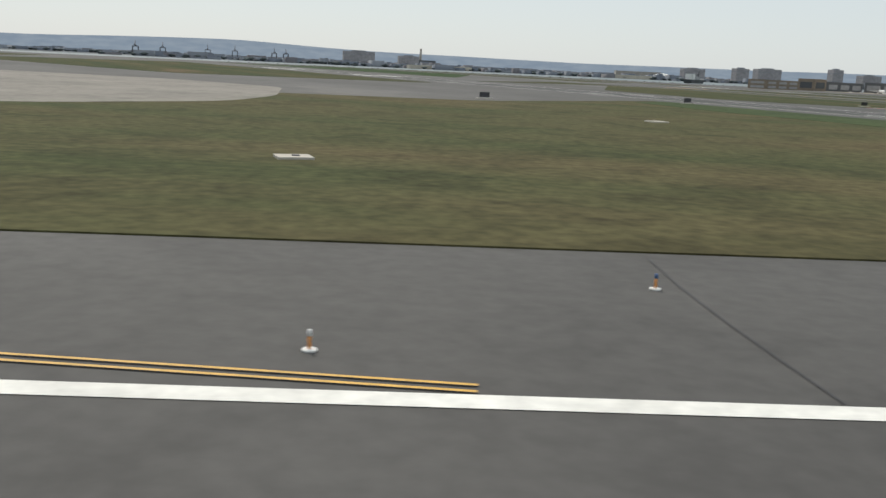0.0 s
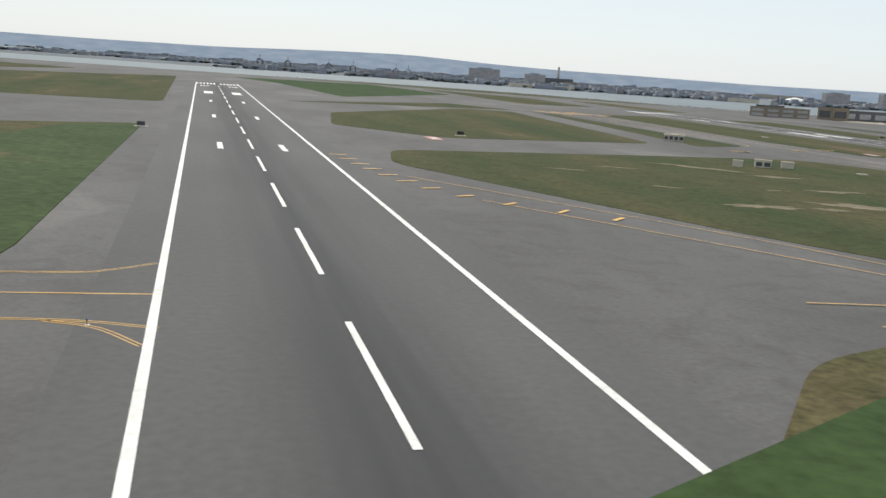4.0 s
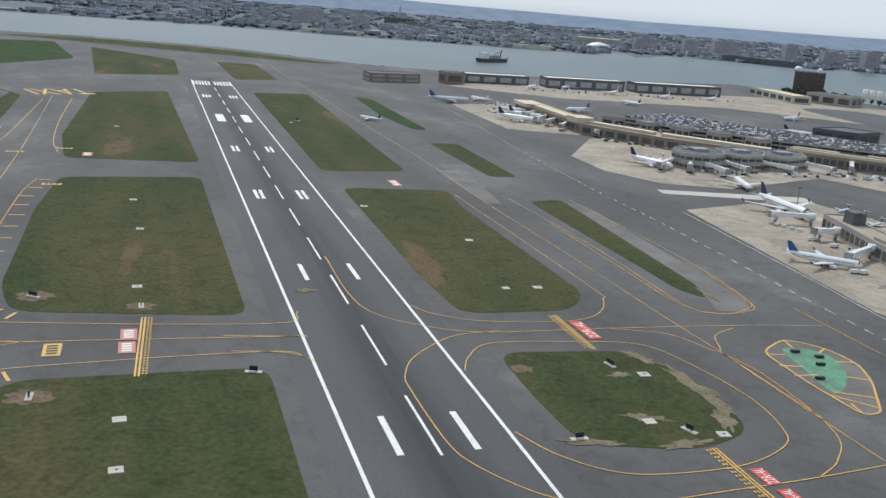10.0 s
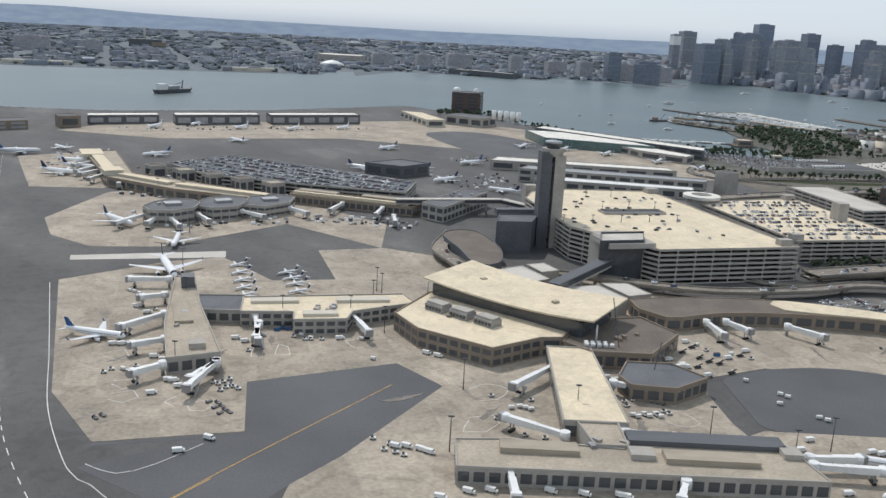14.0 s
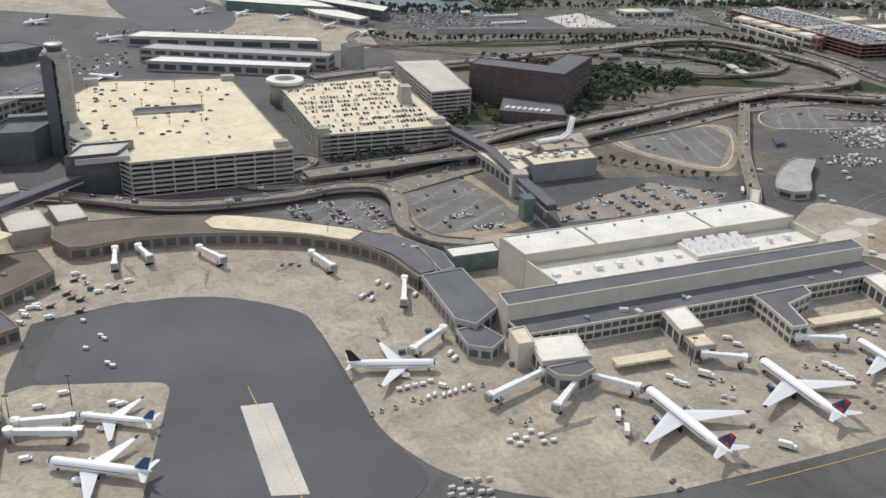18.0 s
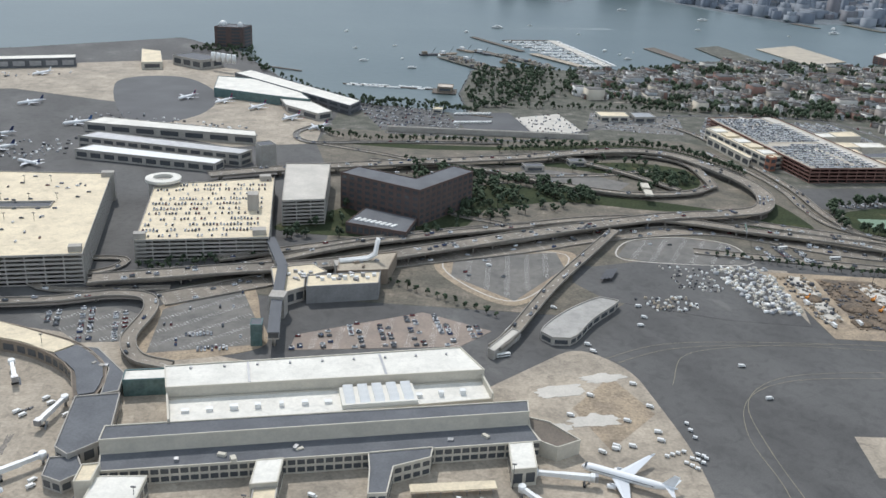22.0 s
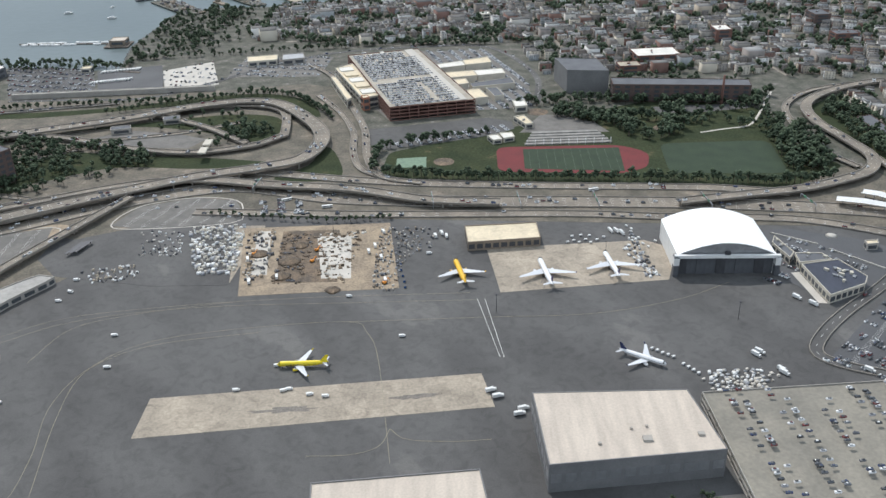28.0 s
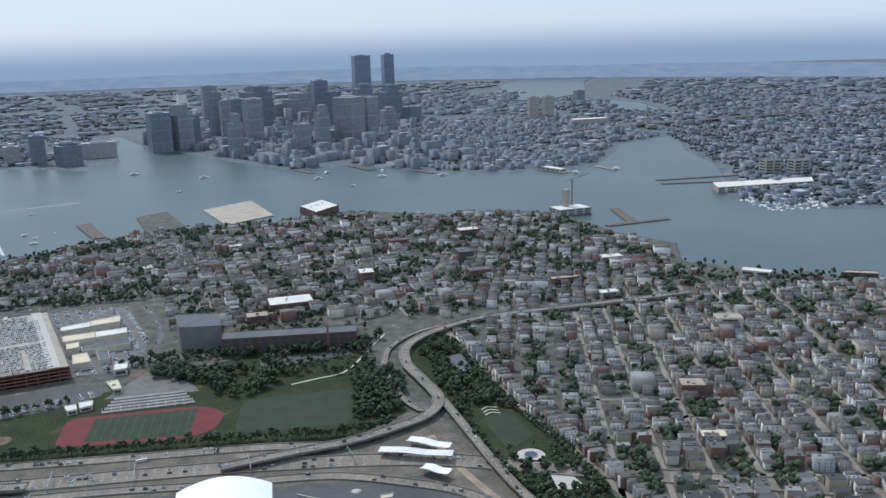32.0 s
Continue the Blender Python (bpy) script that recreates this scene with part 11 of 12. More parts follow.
VEH = {
    "van": ("van", "white service van with dark windows", [("body", box_data("body", WHITE_METAL, (-0.25, 0, 0.25, 2.3, 1.0, 0.95), (1.1, 0, 0.25, 0.7, 0.95, 0.5))), ("windscreen", box_data("windscreen", GLASS, (0.93, 0, 0.72, 0.12, 0.86, 0.38))), ("undercarriage", box_data("undercarriage", RUBBER, (-0.8, 0, 0, 0.4, 1.04, 0.36), (0.9, 0, 0, 0.4, 1.04, 0.36)))]),
    "truck": ("box_truck", "white box truck with a dark chassis", [("box", box_data("box", WHITE_METAL, (-0.7, 0, 0.5, 3.4, 1.25, 1.45))), ("cab", box_data("cab", WHITE_METAL, (1.65, 0, 0.4, 1.0, 1.15, 0.95))), ("windscreen", box_data("windscreen", GLASS, (2.13, 0, 0.85, 0.1, 1.0, 0.4))), ("chassis", box_data("chassis", RUBBER, (-0.1, 0, 0.1, 4.2, 1.1, 0.4)))]),
    "tug": ("baggage_tractor", "small white baggage tractor with an open cab", [("body", box_data("body", WHITE_METAL, (0, 0, 0.2, 1.5, 0.8, 0.4))), ("cab", box_data("cab", GLASS, (-0.2, 0, 0.6, 0.65, 0.65, 0.4))), ("undercarriage", box_data("undercarriage", RUBBER, (-0.5, 0, 0, 0.4, 0.86, 0.34), (0.5, 0, 0, 0.4, 0.86, 0.34)))]),
    "cart": ("baggage_cart", "white covered baggage cart", [("bed", box_data("bed", METAL, (0, 0, 0.25, 1.6, 0.85, 0.12))), ("cover", box_data("cover", WHITE_METAL, (0, 0, 0.37, 1.5, 0.8, 0.65)))]),
    "flat": ("cargo_dolly", "flat cargo dolly of dark steel", [("bed", box_data("bed", STEEL_DARK, (0, 0, 0.2, 2.0, 0.9, 0.12))), ("rail", box_data("rail", METAL, (-0.8, 0, 0.3, 0.1, 0.9, 0.5))), ("undercarriage", box_data("undercarriage", RUBBER, (-0.6, 0, 0, 0.3, 0.9, 0.2), (0.6, 0, 0, 0.3, 0.9, 0.2)))]),
    "uld": ("cargo_container", "pale aluminium cargo container on the apron", [("case", box_data("case", CONC_PALE, (0, 0, 0.1, 1.5, 0.85, 0.75))), ("base", box_data("base", METAL, (0, 0, 0, 1.6, 0.95, 0.1)))]),
    "loader": ("belt_loader", "dark belt loader with a raised ramp", [("body", box_data("body", STEEL_DARK, (0, 0, 0.15, 2.2, 0.9, 0.4))), ("belt", Mesh().beam((-1.6, 0, 0.5), (1.7, 0, 1.2), 0.6, 0.15).data("belt", RUBBER)), ("cab", box_data("cab", WHITE_METAL, (0.4, 0.35, 0.5, 0.6, 0.4, 0.5)))]),
    "blue": ("dumpster", "blue steel refuse container", [("body", box_data("body", BLUE, (0, 0, 0, 2.0, 1.0, 1.0))), ("lid", box_data("lid", STEEL_DARK, (0, 0, 1.0, 2.05, 1.05, 0.08)))]),
    "orange": ("excavator", "orange excavator on black tracks", [("house", box_data("house", ORANGE, (0, 0, 0.5, 1.8, 1.4, 0.9))), ("undercarriage", box_data("undercarriage", RUBBER, (0, 0.6, 0, 2.0, 0.35, 0.5), (0, -0.6, 0, 2.0, 0.35, 0.5))), ("boom", Mesh().beam((0.7, 0, 1.0), (2.6, 0, 2.4), 0.3, 0.4).beam((2.6, 0, 2.4), (3.5, 0, 0.6), 0.25, 0.3).data("boom", ORANGE)), ("cab", box_data("cab", GLASS, (0.4, 0.4, 1.0, 0.7, 0.5, 0.7)))]),
    "bus": ("bus", "long white airport bus with dark windows", [("body", box_data("body", WHITE_METAL, (0, 0, 0.2, 6.0, 1.28, 1.35))), ("glazing", box_data("glazing", GLASS, (0, 0, 0.8, 5.6, 1.32, 0.45))), ("undercarriage", box_data("undercarriage", RUBBER, (-1.9, 0, 0, 0.5, 1.3, 0.45), (2.1, 0, 0, 0.5, 1.3, 0.45)))]),
    "shed": ("site_container", "pale steel site container", [("body", box_data("body", WHITE_METAL, (0, 0, 0, 3.2, 1.25, 1.3)))]),
}


def vehicle(kind, x, y, turn=0.0, z=0.1):
    name, label, parts = VEH[kind]
    t = tagged(part(name, parts[0][1], None), label, name.replace("_", " "), name.replace("_", " ") + "s")
    t.matrix_world = pose(x, y, z, 0, 0, turn) @ Matrix.Scale(0.88, 4)
    for nm, me in parts[1:]:
        part(nm, me, None, t)
    return t


def park(kind, turn, places, jitter=6.0):
    rng = random.Random(len(places))
    for x, y in places:
        vehicle(kind, x, y, turn + rng.uniform(-jitter, jitter))


def mast(x, y, h=8.0, z=0.0, group="apron light masts", label="tall dark light mast with a ring of floodlights"):
    t = tagged(part("light_mast", Mesh().post(0, 0, 0, h, 0.14, 6, 0.08), STEEL_DARK), label, "street lamp", group)
    t.matrix_world = pose(x, y, z)
    part("lamp_head", Mesh().box(0, 0, h, 1.3, 0.5, 0.25), STEEL_DARK, t)


def crowd(label, poly, n_turn, along_step, row_step, fill_rate, z=0.12, pale=False, seed=1, name="parked_cars", avoid=()):
    """Rows of parked cars, joined, over a lot."""
    rng = random.Random(seed)
    cx, cy = sum(p[0] for p in poly) / len(poly), sum(p[1] for p in poly) / len(poly)
    a = radians(n_turn)
    c, s = math.cos(a), math.sin(a)
    rows = []
    for i in range(-90, 91):
        if rng.random() < 0.04:
            continue
        for j in range(-120, 121):
            u, v = i * row_step + (1.35 if i % 2 else -1.35), j * along_step
            p = (cx + c * u - s * v, cy + s * u + c * v)
            if rng.random() < fill_rate and inside(p, poly) and not any(inside(p, q) for q in avoid):
                rows.append((p[0] + rng.uniform(-0.1, 0.1), p[1] + rng.uniform(-0.1, 0.1), z, 0.88, a + (math.pi if rng.random() < 0.5 else 0), rng.uniform(0.95, 1.3)))
    return scatter(name, CAR, rows, [PALE_CARS if pale else CAR_PAINT, GLASS], label, "car")

# ---- aircraft, jet bridges and ground vehicles on the aprons ----
aircraft((527.9, 192.7), (538.0, 165.1), "wide", "white wide-body airliner with a red and navy fin", fin=TAIL_RED, group="airliners at the long terminal", engine=NAVY)
aircraft((561.6, 203.8), (570.0, 175.9), "wide", "white wide-body airliner with a red and navy fin", fin=TAIL_RED, group="airliners at the long terminal", engine=NAVY)
aircraft((593.2, 212.6), (600.4, 189.1), "wide", "white wide-body airliner with a red and navy fin", fin=TAIL_RED, group="airliners at the long terminal", engine=NAVY)
aircraft((633.4, 239.4), (659.1, 230.1), "wide", "white wide-body airliner with a red round tail mark", fin=HULL, group="airliners at the long terminal")
aircraft((480.0, 207.2), (457.2, 208.0), "narrow", "white narrow-body airliner with a black fin", fin=BLACK_PAINT, group="airliners at the long terminal")
aircraft((398.0, 191.3), (415.5, 187.3), "narrow", "white narrow-body airliner with a blue fin", fin=BLUE)
aircraft((224.1, 243.3), (206.3, 247.1), "narrow", "white narrow-body airliner with a blue fin", fin=BLUE)
aircraft((37.5, 429.0), (49.0, 424.0), "narrow", "small white airliner alone on the taxiway", fin=NAVY, group="taxiing aircraft")
aircraft((220.9, 299.5), (208.9, 323.8), "narrow", "white narrow-body airliner with a dark fin", fin=NAVY)
aircraft((395.9, 175.0), (417.7, 169.1), "narrow", "white narrow-body airliner with a blue fin", fin=BLUE)
aircraft((182.3, 372.1), (162.8, 388.4), "narrow", "white narrow-body airliner with a dark fin", fin=NAVY, group="airliners at the far gates", ln=22)
aircraft((207.9, 341.6), (200.7, 385.0), "narrow", "white narrow-body airliner seen nose on", fin=BLUE, group="airliners at the far gates", ln=20)
aircraft((119.0, 479.2), (100.2, 484.2), "narrow", "white narrow-body airliner with a dark fin", fin=NAVY, group="airliners at the far gates", ln=24)
aircraft((69.3, 546.6), (52.9, 541.1), "narrow", "blue and white airliner at the far pier", fin=BLUE, hull=WING, group="airliners at the far gates", ln=24)
aircraft((119.5, 501.0), (97.0, 505.0), "narrow", "white narrow-body airliner with a dark fin", fin=NAVY, group="airliners at the far gates", ln=21)
aircraft((110.5, 521.0), (87.0, 521.0), "narrow", "white narrow-body airliner at the far pier", fin=HULL, group="airliners at the far gates", ln=21)
aircraft((127.0, 552.0), (142.0, 570.0), "narrow", "white narrow-body airliner at the far pier", fin=BLUE, group="airliners at the far gates", ln=20)
aircraft((152.0, 462.0), (166.0, 448.0), "narrow", "white narrow-body airliner at the far pier", fin=HULL, group="airliners at the far gates", ln=18)
aircraft((268.0, 545.0), (246.0, 556.0), "narrow", "white airliner on the harbour apron", fin=NAVY, group="airliners at the harbour apron", ln=20)
aircraft((318.0, 585.0), (338.0, 604.0), "narrow", "white airliner on the harbour apron", fin=BLUE, group="airliners at the harbour apron", ln=20)
aircraft((332.0, 500.0), (352.0, 492.0), "narrow", "white airliner on the harbour apron", fin=NAVY, group="airliners at the harbour apron", ln=18)
aircraft((88.3, 684.9), (94.4, 713.7), "narrow", "white airliner parked before the cargo sheds", fin=HULL, group="airliners at the cargo sheds", ln=20)
aircraft((112.2, 712.2), (119.6, 743.3), "narrow", "white airliner parked before the cargo sheds", fin=HULL, group="airliners at the cargo sheds", ln=20)
aircraft((148.0, 705.2), (156.9, 735.7), "narrow", "white airliner parked before the cargo sheds", fin=HULL, group="airliners at the cargo sheds", ln=20)
aircraft((186.1, 712.1), (196.7, 743.2), "narrow", "white airliner parked before the cargo sheds", fin=HULL, group="airliners at the cargo sheds", ln=20)
aircraft((222.1, 735.5), (234.6, 768.8), "narrow", "white airliner parked before the cargo sheds", fin=HULL, group="airliners at the cargo sheds", ln=20)
aircraft((158.1, 646.2), (175.1, 628.1), "narrow", "white airliner taxiing on the far taxiway", fin=BLUE, group="airliners at the cargo sheds", ln=18)
aircraft((262.7, 632.5), (285.3, 664.2), "narrow", "white airliner at the harbour apron", fin=NAVY, group="airliners at the harbour apron", ln=20)
aircraft((286.6, 543.0), (307.0, 566.2), "narrow", "white airliner at the harbour apron", fin=NAVY, group="airliners at the harbour apron", ln=20)
aircraft((302.2, 513.9), (322.1, 534.7), "narrow", "white airliner at the harbour apron", fin=NAVY, group="airliners at the harbour apron", ln=20)
aircraft((233.5, 319.9), (238.3, 326.8), "regional", "small white regional jet in a row", fin=NAVY, group="regional jets", ln=9)
aircraft((236.5, 310.5), (241.2, 317.0), "regional", "small white regional jet in a row", fin=NAVY, group="regional jets", ln=9)
aircraft((239.2, 301.6), (243.9, 307.8), "regional", "small white regional jet in a row", fin=NAVY, group="regional jets", ln=9)
aircraft((241.7, 293.2), (246.2, 299.0), "regional", "small white regional jet in a row", fin=NAVY, group="regional jets", ln=9)
aircraft((243.8, 285.2), (248.3, 290.7), "regional", "small white regional jet in a row", fin=NAVY, group="regional jets", ln=9)
aircraft((251.6, 313.9), (256.6, 318.9), "regional", "small white regional jet in a row", fin=NAVY, group="regional jets", ln=9)
aircraft((254.5, 307.2), (259.5, 312.0), "regional", "small white regional jet in a row", fin=NAVY, group="regional jets", ln=9)
aircraft((256.7, 300.8), (261.7, 305.4), "regional", "small white regional jet in a row", fin=NAVY, group="regional jets", ln=9)
aircraft((258.9, 292.4), (263.7, 296.8), "regional", "small white regional jet in a row", fin=NAVY, group="regional jets", ln=9)
aircraft((66.1, 573.2), (82.2, 558.8), "narrow", "white airliner rolling on the far taxiway", fin=HULL, group="airliners at the cargo sheds", ln=17)
aircraft((392.9, 674.3), (400.0, 691.0), "narrow", "white airliner with a red fin at the harbour terminal", fin=TAIL_RED, group="airliners at the harbour terminal", ln=20)
aircraft((421.8, 660.8), (429.4, 676.9), "narrow", "white airliner with a red fin at the harbour terminal", fin=TAIL_RED, group="airliners at the harbour terminal", ln=20)
aircraft((452.8, 634.3), (460.7, 649.2), "narrow", "white airliner with a red fin at the harbour terminal", fin=TAIL_RED, group="airliners at the harbour terminal", ln=20)
aircraft((476.3, 611.8), (484.5, 625.7), "narrow", "white airliner with a red fin at the harbour terminal", fin=TAIL_RED, group="airliners at the harbour terminal", ln=20)
aircraft((363.1, 679.9), (369.6, 696.9), "narrow", "white airliner with a red fin at the harbour terminal", fin=TAIL_RED, group="airliners at the harbour terminal", ln=20)
aircraft((763.9, 287.6), (788.2, 287.9), "narrow", "bright yellow airliner with bold black titles", hull=YELLOW_HULL, fin=YELLOW_HULL, engine=YELLOW_HULL, titles=True, group="airliners at the north apron", ln=19)
aircraft((831.8, 366.5), (835.8, 344.1), "narrow", "white jet freighter with an amber tail and rear body", hull=AMBER_HULL, fin=AMBER_HULL, group="freighters")
aircraft((869.3, 365.4), (872.3, 340.3), "wide", "white jet freighter with a dark violet tail", fin=PURPLE, group="freighters")
aircraft((899.2, 370.8), (901.7, 346.3), "wide", "white jet freighter with a dark violet tail", fin=PURPLE, group="freighters")
aircraft((906.4, 281.7), (891.0, 292.2), "narrow", "white narrow-body airliner with a navy fin", fin=NAVY, group="airliners at the north apron", ln=18.5)
jet_bridge((338.8, 234.9), (325.9, 218.2))
jet_bridge((335.8, 193.0), (322.3, 201.5))
jet_bridge((351.6, 224.0), (360.7, 220.9))
jet_bridge((349.1, 195.9), (361.1, 194.5))
jet_bridge((385.9, 184.3), (401.2, 183.4))
jet_bridge((322.7, 177.6), (323.4, 164.5))
jet_bridge((357.1, 174.3), (354.1, 166.5))
jet_bridge((281.8, 268.0), (289.0, 251.5))
jet_bridge((255.3, 261.0), (260.3, 240.4))
jet_bridge((253.1, 224.9), (250.3, 207.4))
jet_bridge((229.6, 259.4), (221.0, 246.1))
jet_bridge((236.0, 239.1), (228.1, 233.2))
jet_bridge((240.8, 221.5), (234.6, 214.6))
jet_bridge((253.2, 224.4), (249.3, 212.5))
jet_bridge((257.6, 255.1), (259.0, 242.2))
jet_bridge((220.7, 294.0), (207.5, 291.8))
jet_bridge((224.4, 277.2), (217.3, 272.8))
jet_bridge((389.4, 277.0), (391.6, 264.5))
jet_bridge((395.9, 278.6), (401.1, 269.7))
jet_bridge((414.3, 277.0), (422.8, 267.8))
jet_bridge((448.4, 271.9), (455.3, 260.9))
jet_bridge((386.3, 187.7), (398.5, 188.6))
jet_bridge((483.0, 222.8), (473.4, 211.8))
jet_bridge((475.4, 252.7), (473.9, 237.7))
jet_bridge((504.9, 200.8), (489.3, 190.2))
jet_bridge((512.2, 196.1), (504.1, 184.9))
jet_bridge((515.8, 198.5), (527.3, 191.5))
jet_bridge((548.3, 206.2), (559.3, 203.3))
jet_bridge((577.2, 213.2), (590.3, 211.2))
jet_bridge((619.7, 233.2), (637.4, 232.9))
jet_bridge((616.1, 225.3), (624.2, 216.7))
for a, b in (((123.6, 508.0), (116.5, 478.0)), ((128.0, 492.0), (122.0, 470.0)), ((134.0, 480.0), (131.0, 457.5)), ((146.0, 461.4), (150.0, 448.0)), ((117.0, 520.0), (108.0, 496.0)), ((150.4, 468.2), (162.1, 455.6)), ((184.0, 388.0), (176.6, 366.1)), ((189.4, 382.0), (188.7, 369.0)), ((196.0, 380.0), (203.0, 367.3)), ((204.0, 391.0), (212.0, 379.0)), ((220.1, 401.9), (232.1, 393.3)), ((239.0, 414.0), (249.0, 404.0)), ((260.8, 430.1), (257.0, 412.6)), ((280.0, 424.0), (278.0, 408.0))):
    jet_bridge(a, b)
jet_bridge((286.3, 407.4), (287.8, 394.5))
park("cart", 12, [(469.6, 198.8), (471.6, 199.5), (473.5, 200.2), (475.5, 200.7), (477.5, 201.9), (492.2, 177.0), (494.2, 175.6), (493.8, 178.6), (495.9, 177.4), (497.6, 180.1), (499.5, 178.5), (499.6, 176.0), (501.9, 176.4)])
park("cart", 75, [(476.2, 194.9), (477.8, 196.0), (479.9, 195.6), (481.4, 196.3), (482.9, 197.2), (484.9, 197.9), (486.5, 198.9)])
park("tug", 75, [(462.8, 189.3), (464.9, 190.4), (468.3, 191.5), (472.6, 194.4), (474.4, 193.3), (487.4, 198.2), (489.9, 199.6), (493.9, 184.5), (497.0, 183.0), (498.4, 184.7)])
park("uld", 15, [(480.8, 164.6), (483.1, 164.5), (485.5, 164.6), (480.0, 158.2), (482.3, 158.2), (485.1, 158.0), (478.5, 155.7), (480.7, 155.5), (482.9, 155.4), (485.2, 155.2), (477.5, 162.4), (479.2, 161.6), (481.0, 161.2), (483.3, 160.7), (485.0, 160.7), (477.0, 160.2), (479.3, 159.9)])
park("flat", 40, [(519.7, 188.3), (520.5, 186.2), (523.7, 161.1), (524.3, 158.5), (549.2, 178.8), (550.0, 176.8), (581.5, 186.2), (582.0, 184.0), (588.7, 188.5), (589.4, 185.1)])
park("truck", 70, [(519.0, 184.5), (519.3, 178.9)])
park("truck", -35, [(553.5, 170.3), (546.6, 200.0)])
park("van", -25, [(537.3, 199.9), (538.3, 197.5), (539.5, 196.4), (559.7, 217.8), (561.1, 214.3), (581.3, 201.5), (580.4, 203.2), (582.3, 200.2), (582.4, 198.3), (583.2, 196.6), (617.0, 222.1), (645.2, 253.7), (640.6, 250.0), (480.3, 199.5)])
park("tug", 20, [(546.5, 196.4), (549.6, 197.6), (550.9, 194.1), (574.3, 202.6), (576.8, 201.4), (585.1, 207.9), (558.6, 176.8), (560.3, 178.2), (583.2, 171.7)])
park("cart", -10, [(599.0, 221.8), (600.0, 220.4), (601.0, 219.0), (602.1, 217.6), (605.5, 221.9), (605.5, 216.2), (605.1, 213.4), (610.2, 210.8), (611.2, 209.4), (611.9, 207.6), (608.4, 206.8), (614.7, 208.7), (615.8, 207.6)])
park("uld", -10, [(609.8, 213.5), (613.6, 213.0), (614.9, 210.8), (614.0, 205.5), (581.9, 193.0), (587.5, 190.7), (589.1, 193.1), (590.1, 191.9), (546.1, 188.4), (547.3, 190.6), (549.1, 189.5)])
park("blue", 15, [(479.6, 226.2), (482.1, 225.6), (471.7, 215.8), (499.0, 208.3)])
park("van", 60, [(467.8, 255.6), (470.5, 253.2), (478.1, 247.3), (462.9, 246.9), (465.5, 245.3), (484.0, 214.6), (484.8, 212.0)])
park("tug", 20, [(353.7, 219.2), (353.9, 216.5), (356.0, 220.2), (362.2, 214.3), (363.3, 213.1), (357.6, 211.5), (360.3, 211.8), (321.3, 218.5), (330.8, 217.0), (322.0, 205.7), (327.8, 197.5), (332.1, 196.6), (336.7, 198.6)])
park("cart", 15, [(354.2, 211.1), (355.3, 210.3), (357.0, 212.0), (358.1, 210.9), (359.8, 212.4), (360.8, 210.9), (327.7, 212.7), (329.0, 212.2), (330.3, 211.4), (325.7, 211.8)])
park("flat", 60, [(360.8, 220.1), (362.1, 219.6), (363.3, 219.0), (255.8, 207.0), (257.9, 204.1), (259.8, 201.3)])
park("van", -20, [(372.4, 242.1), (373.5, 240.2), (375.4, 244.6), (373.2, 236.2), (260.6, 188.5), (309.4, 168.8), (314.8, 171.5), (319.2, 172.3), (330.8, 173.1), (337.3, 172.6), (344.4, 172.7), (345.4, 172.3), (301.3, 260.8), (304.9, 245.3), (308.0, 243.6), (299.7, 189.0), (302.1, 189.2), (305.1, 188.2), (306.9, 187.1)])
park("tug", 0, [(298.5, 190.1), (294.7, 192.4), (299.9, 186.4), (301.7, 185.3), (297.5, 187.4), (391.9, 192.4), (392.8, 191.8), (256.2, 218.9), (256.8, 213.7), (257.7, 215.6), (258.6, 217.4), (267.6, 253.3), (271.0, 251.5), (272.6, 251.7), (275.6, 252.2), (252.6, 249.6), (257.7, 240.6)])
park("cart", -15, [(392.8, 222.3), (399.6, 214.9), (401.1, 213.5), (290.9, 239.0), (286.5, 253.8), (400.2, 193.3)])
park("loader", 30, [(357.6, 236.1), (378.5, 245.0), (383.0, 249.8), (386.9, 242.0)])
park("loader", 20, [(381.1, 260.8), (393.4, 255.7)])
park("tug", 20, [(384.7, 259.0), (396.0, 253.9)])
park("blue", 20, [ (263.3, 259.9), (265.0, 259.2), (262.0, 258.2)])
park("van", 20, [(243.2, 218.2), (244.5, 217.9), (246.7, 214.7), (241.6, 210.0), (235.1, 232.8), (238.1, 231.0), (217.3, 272.7), (222.2, 267.3), (221.8, 240.4), (224.0, 240.7), (252.2, 249.5), (255.3, 247.4), (280.5, 253.4), (256.0, 182.1)])
park("tug", 10, [(232.9, 225.9), (227.6, 223.2), (226.5, 221.0), (254.0, 218.3), (255.4, 217.3), (257.4, 220.7), (259.4, 216.2), (260.7, 215.2), (228.3, 290.9), (231.4, 285.9), (227.2, 283.9), (223.5, 270.6), (225.8, 264.9)])
park("cart", -30, [(209.9, 288.0), (211.8, 286.9), (213.9, 285.2), (215.9, 283.4), (233.3, 221.8), (230.3, 223.5), (259.3, 253.1), (269.5, 254.5), (272.5, 252.3)])
park("flat", -35, [(258.0, 206.8), (259.2, 205.2), (260.5, 203.2), (261.7, 202.0), (234.0, 195.7), (235.1, 197.1)])
park("van", 20, [(392.4, 202.2), (404.4, 197.5), (406.3, 196.8), (388.4, 196.8), (390.8, 178.0), (352.0, 234.0), (353.9, 232.4), (352.6, 241.7), (373.5, 244.5), (374.7, 246.1), (371.7, 249.7), (379.7, 239.1)])
park("cart", -20, [(388.9, 236.7), (395.1, 228.5), (396.4, 226.9)])
park("flat", 70, [(359.2, 223.3), (360.4, 223.8), (361.6, 224.2), (444.7, 268.7), (442.2, 269.8), (439.6, 269.2), (464.8, 248.3), (463.4, 247.3), (465.8, 249.7)])
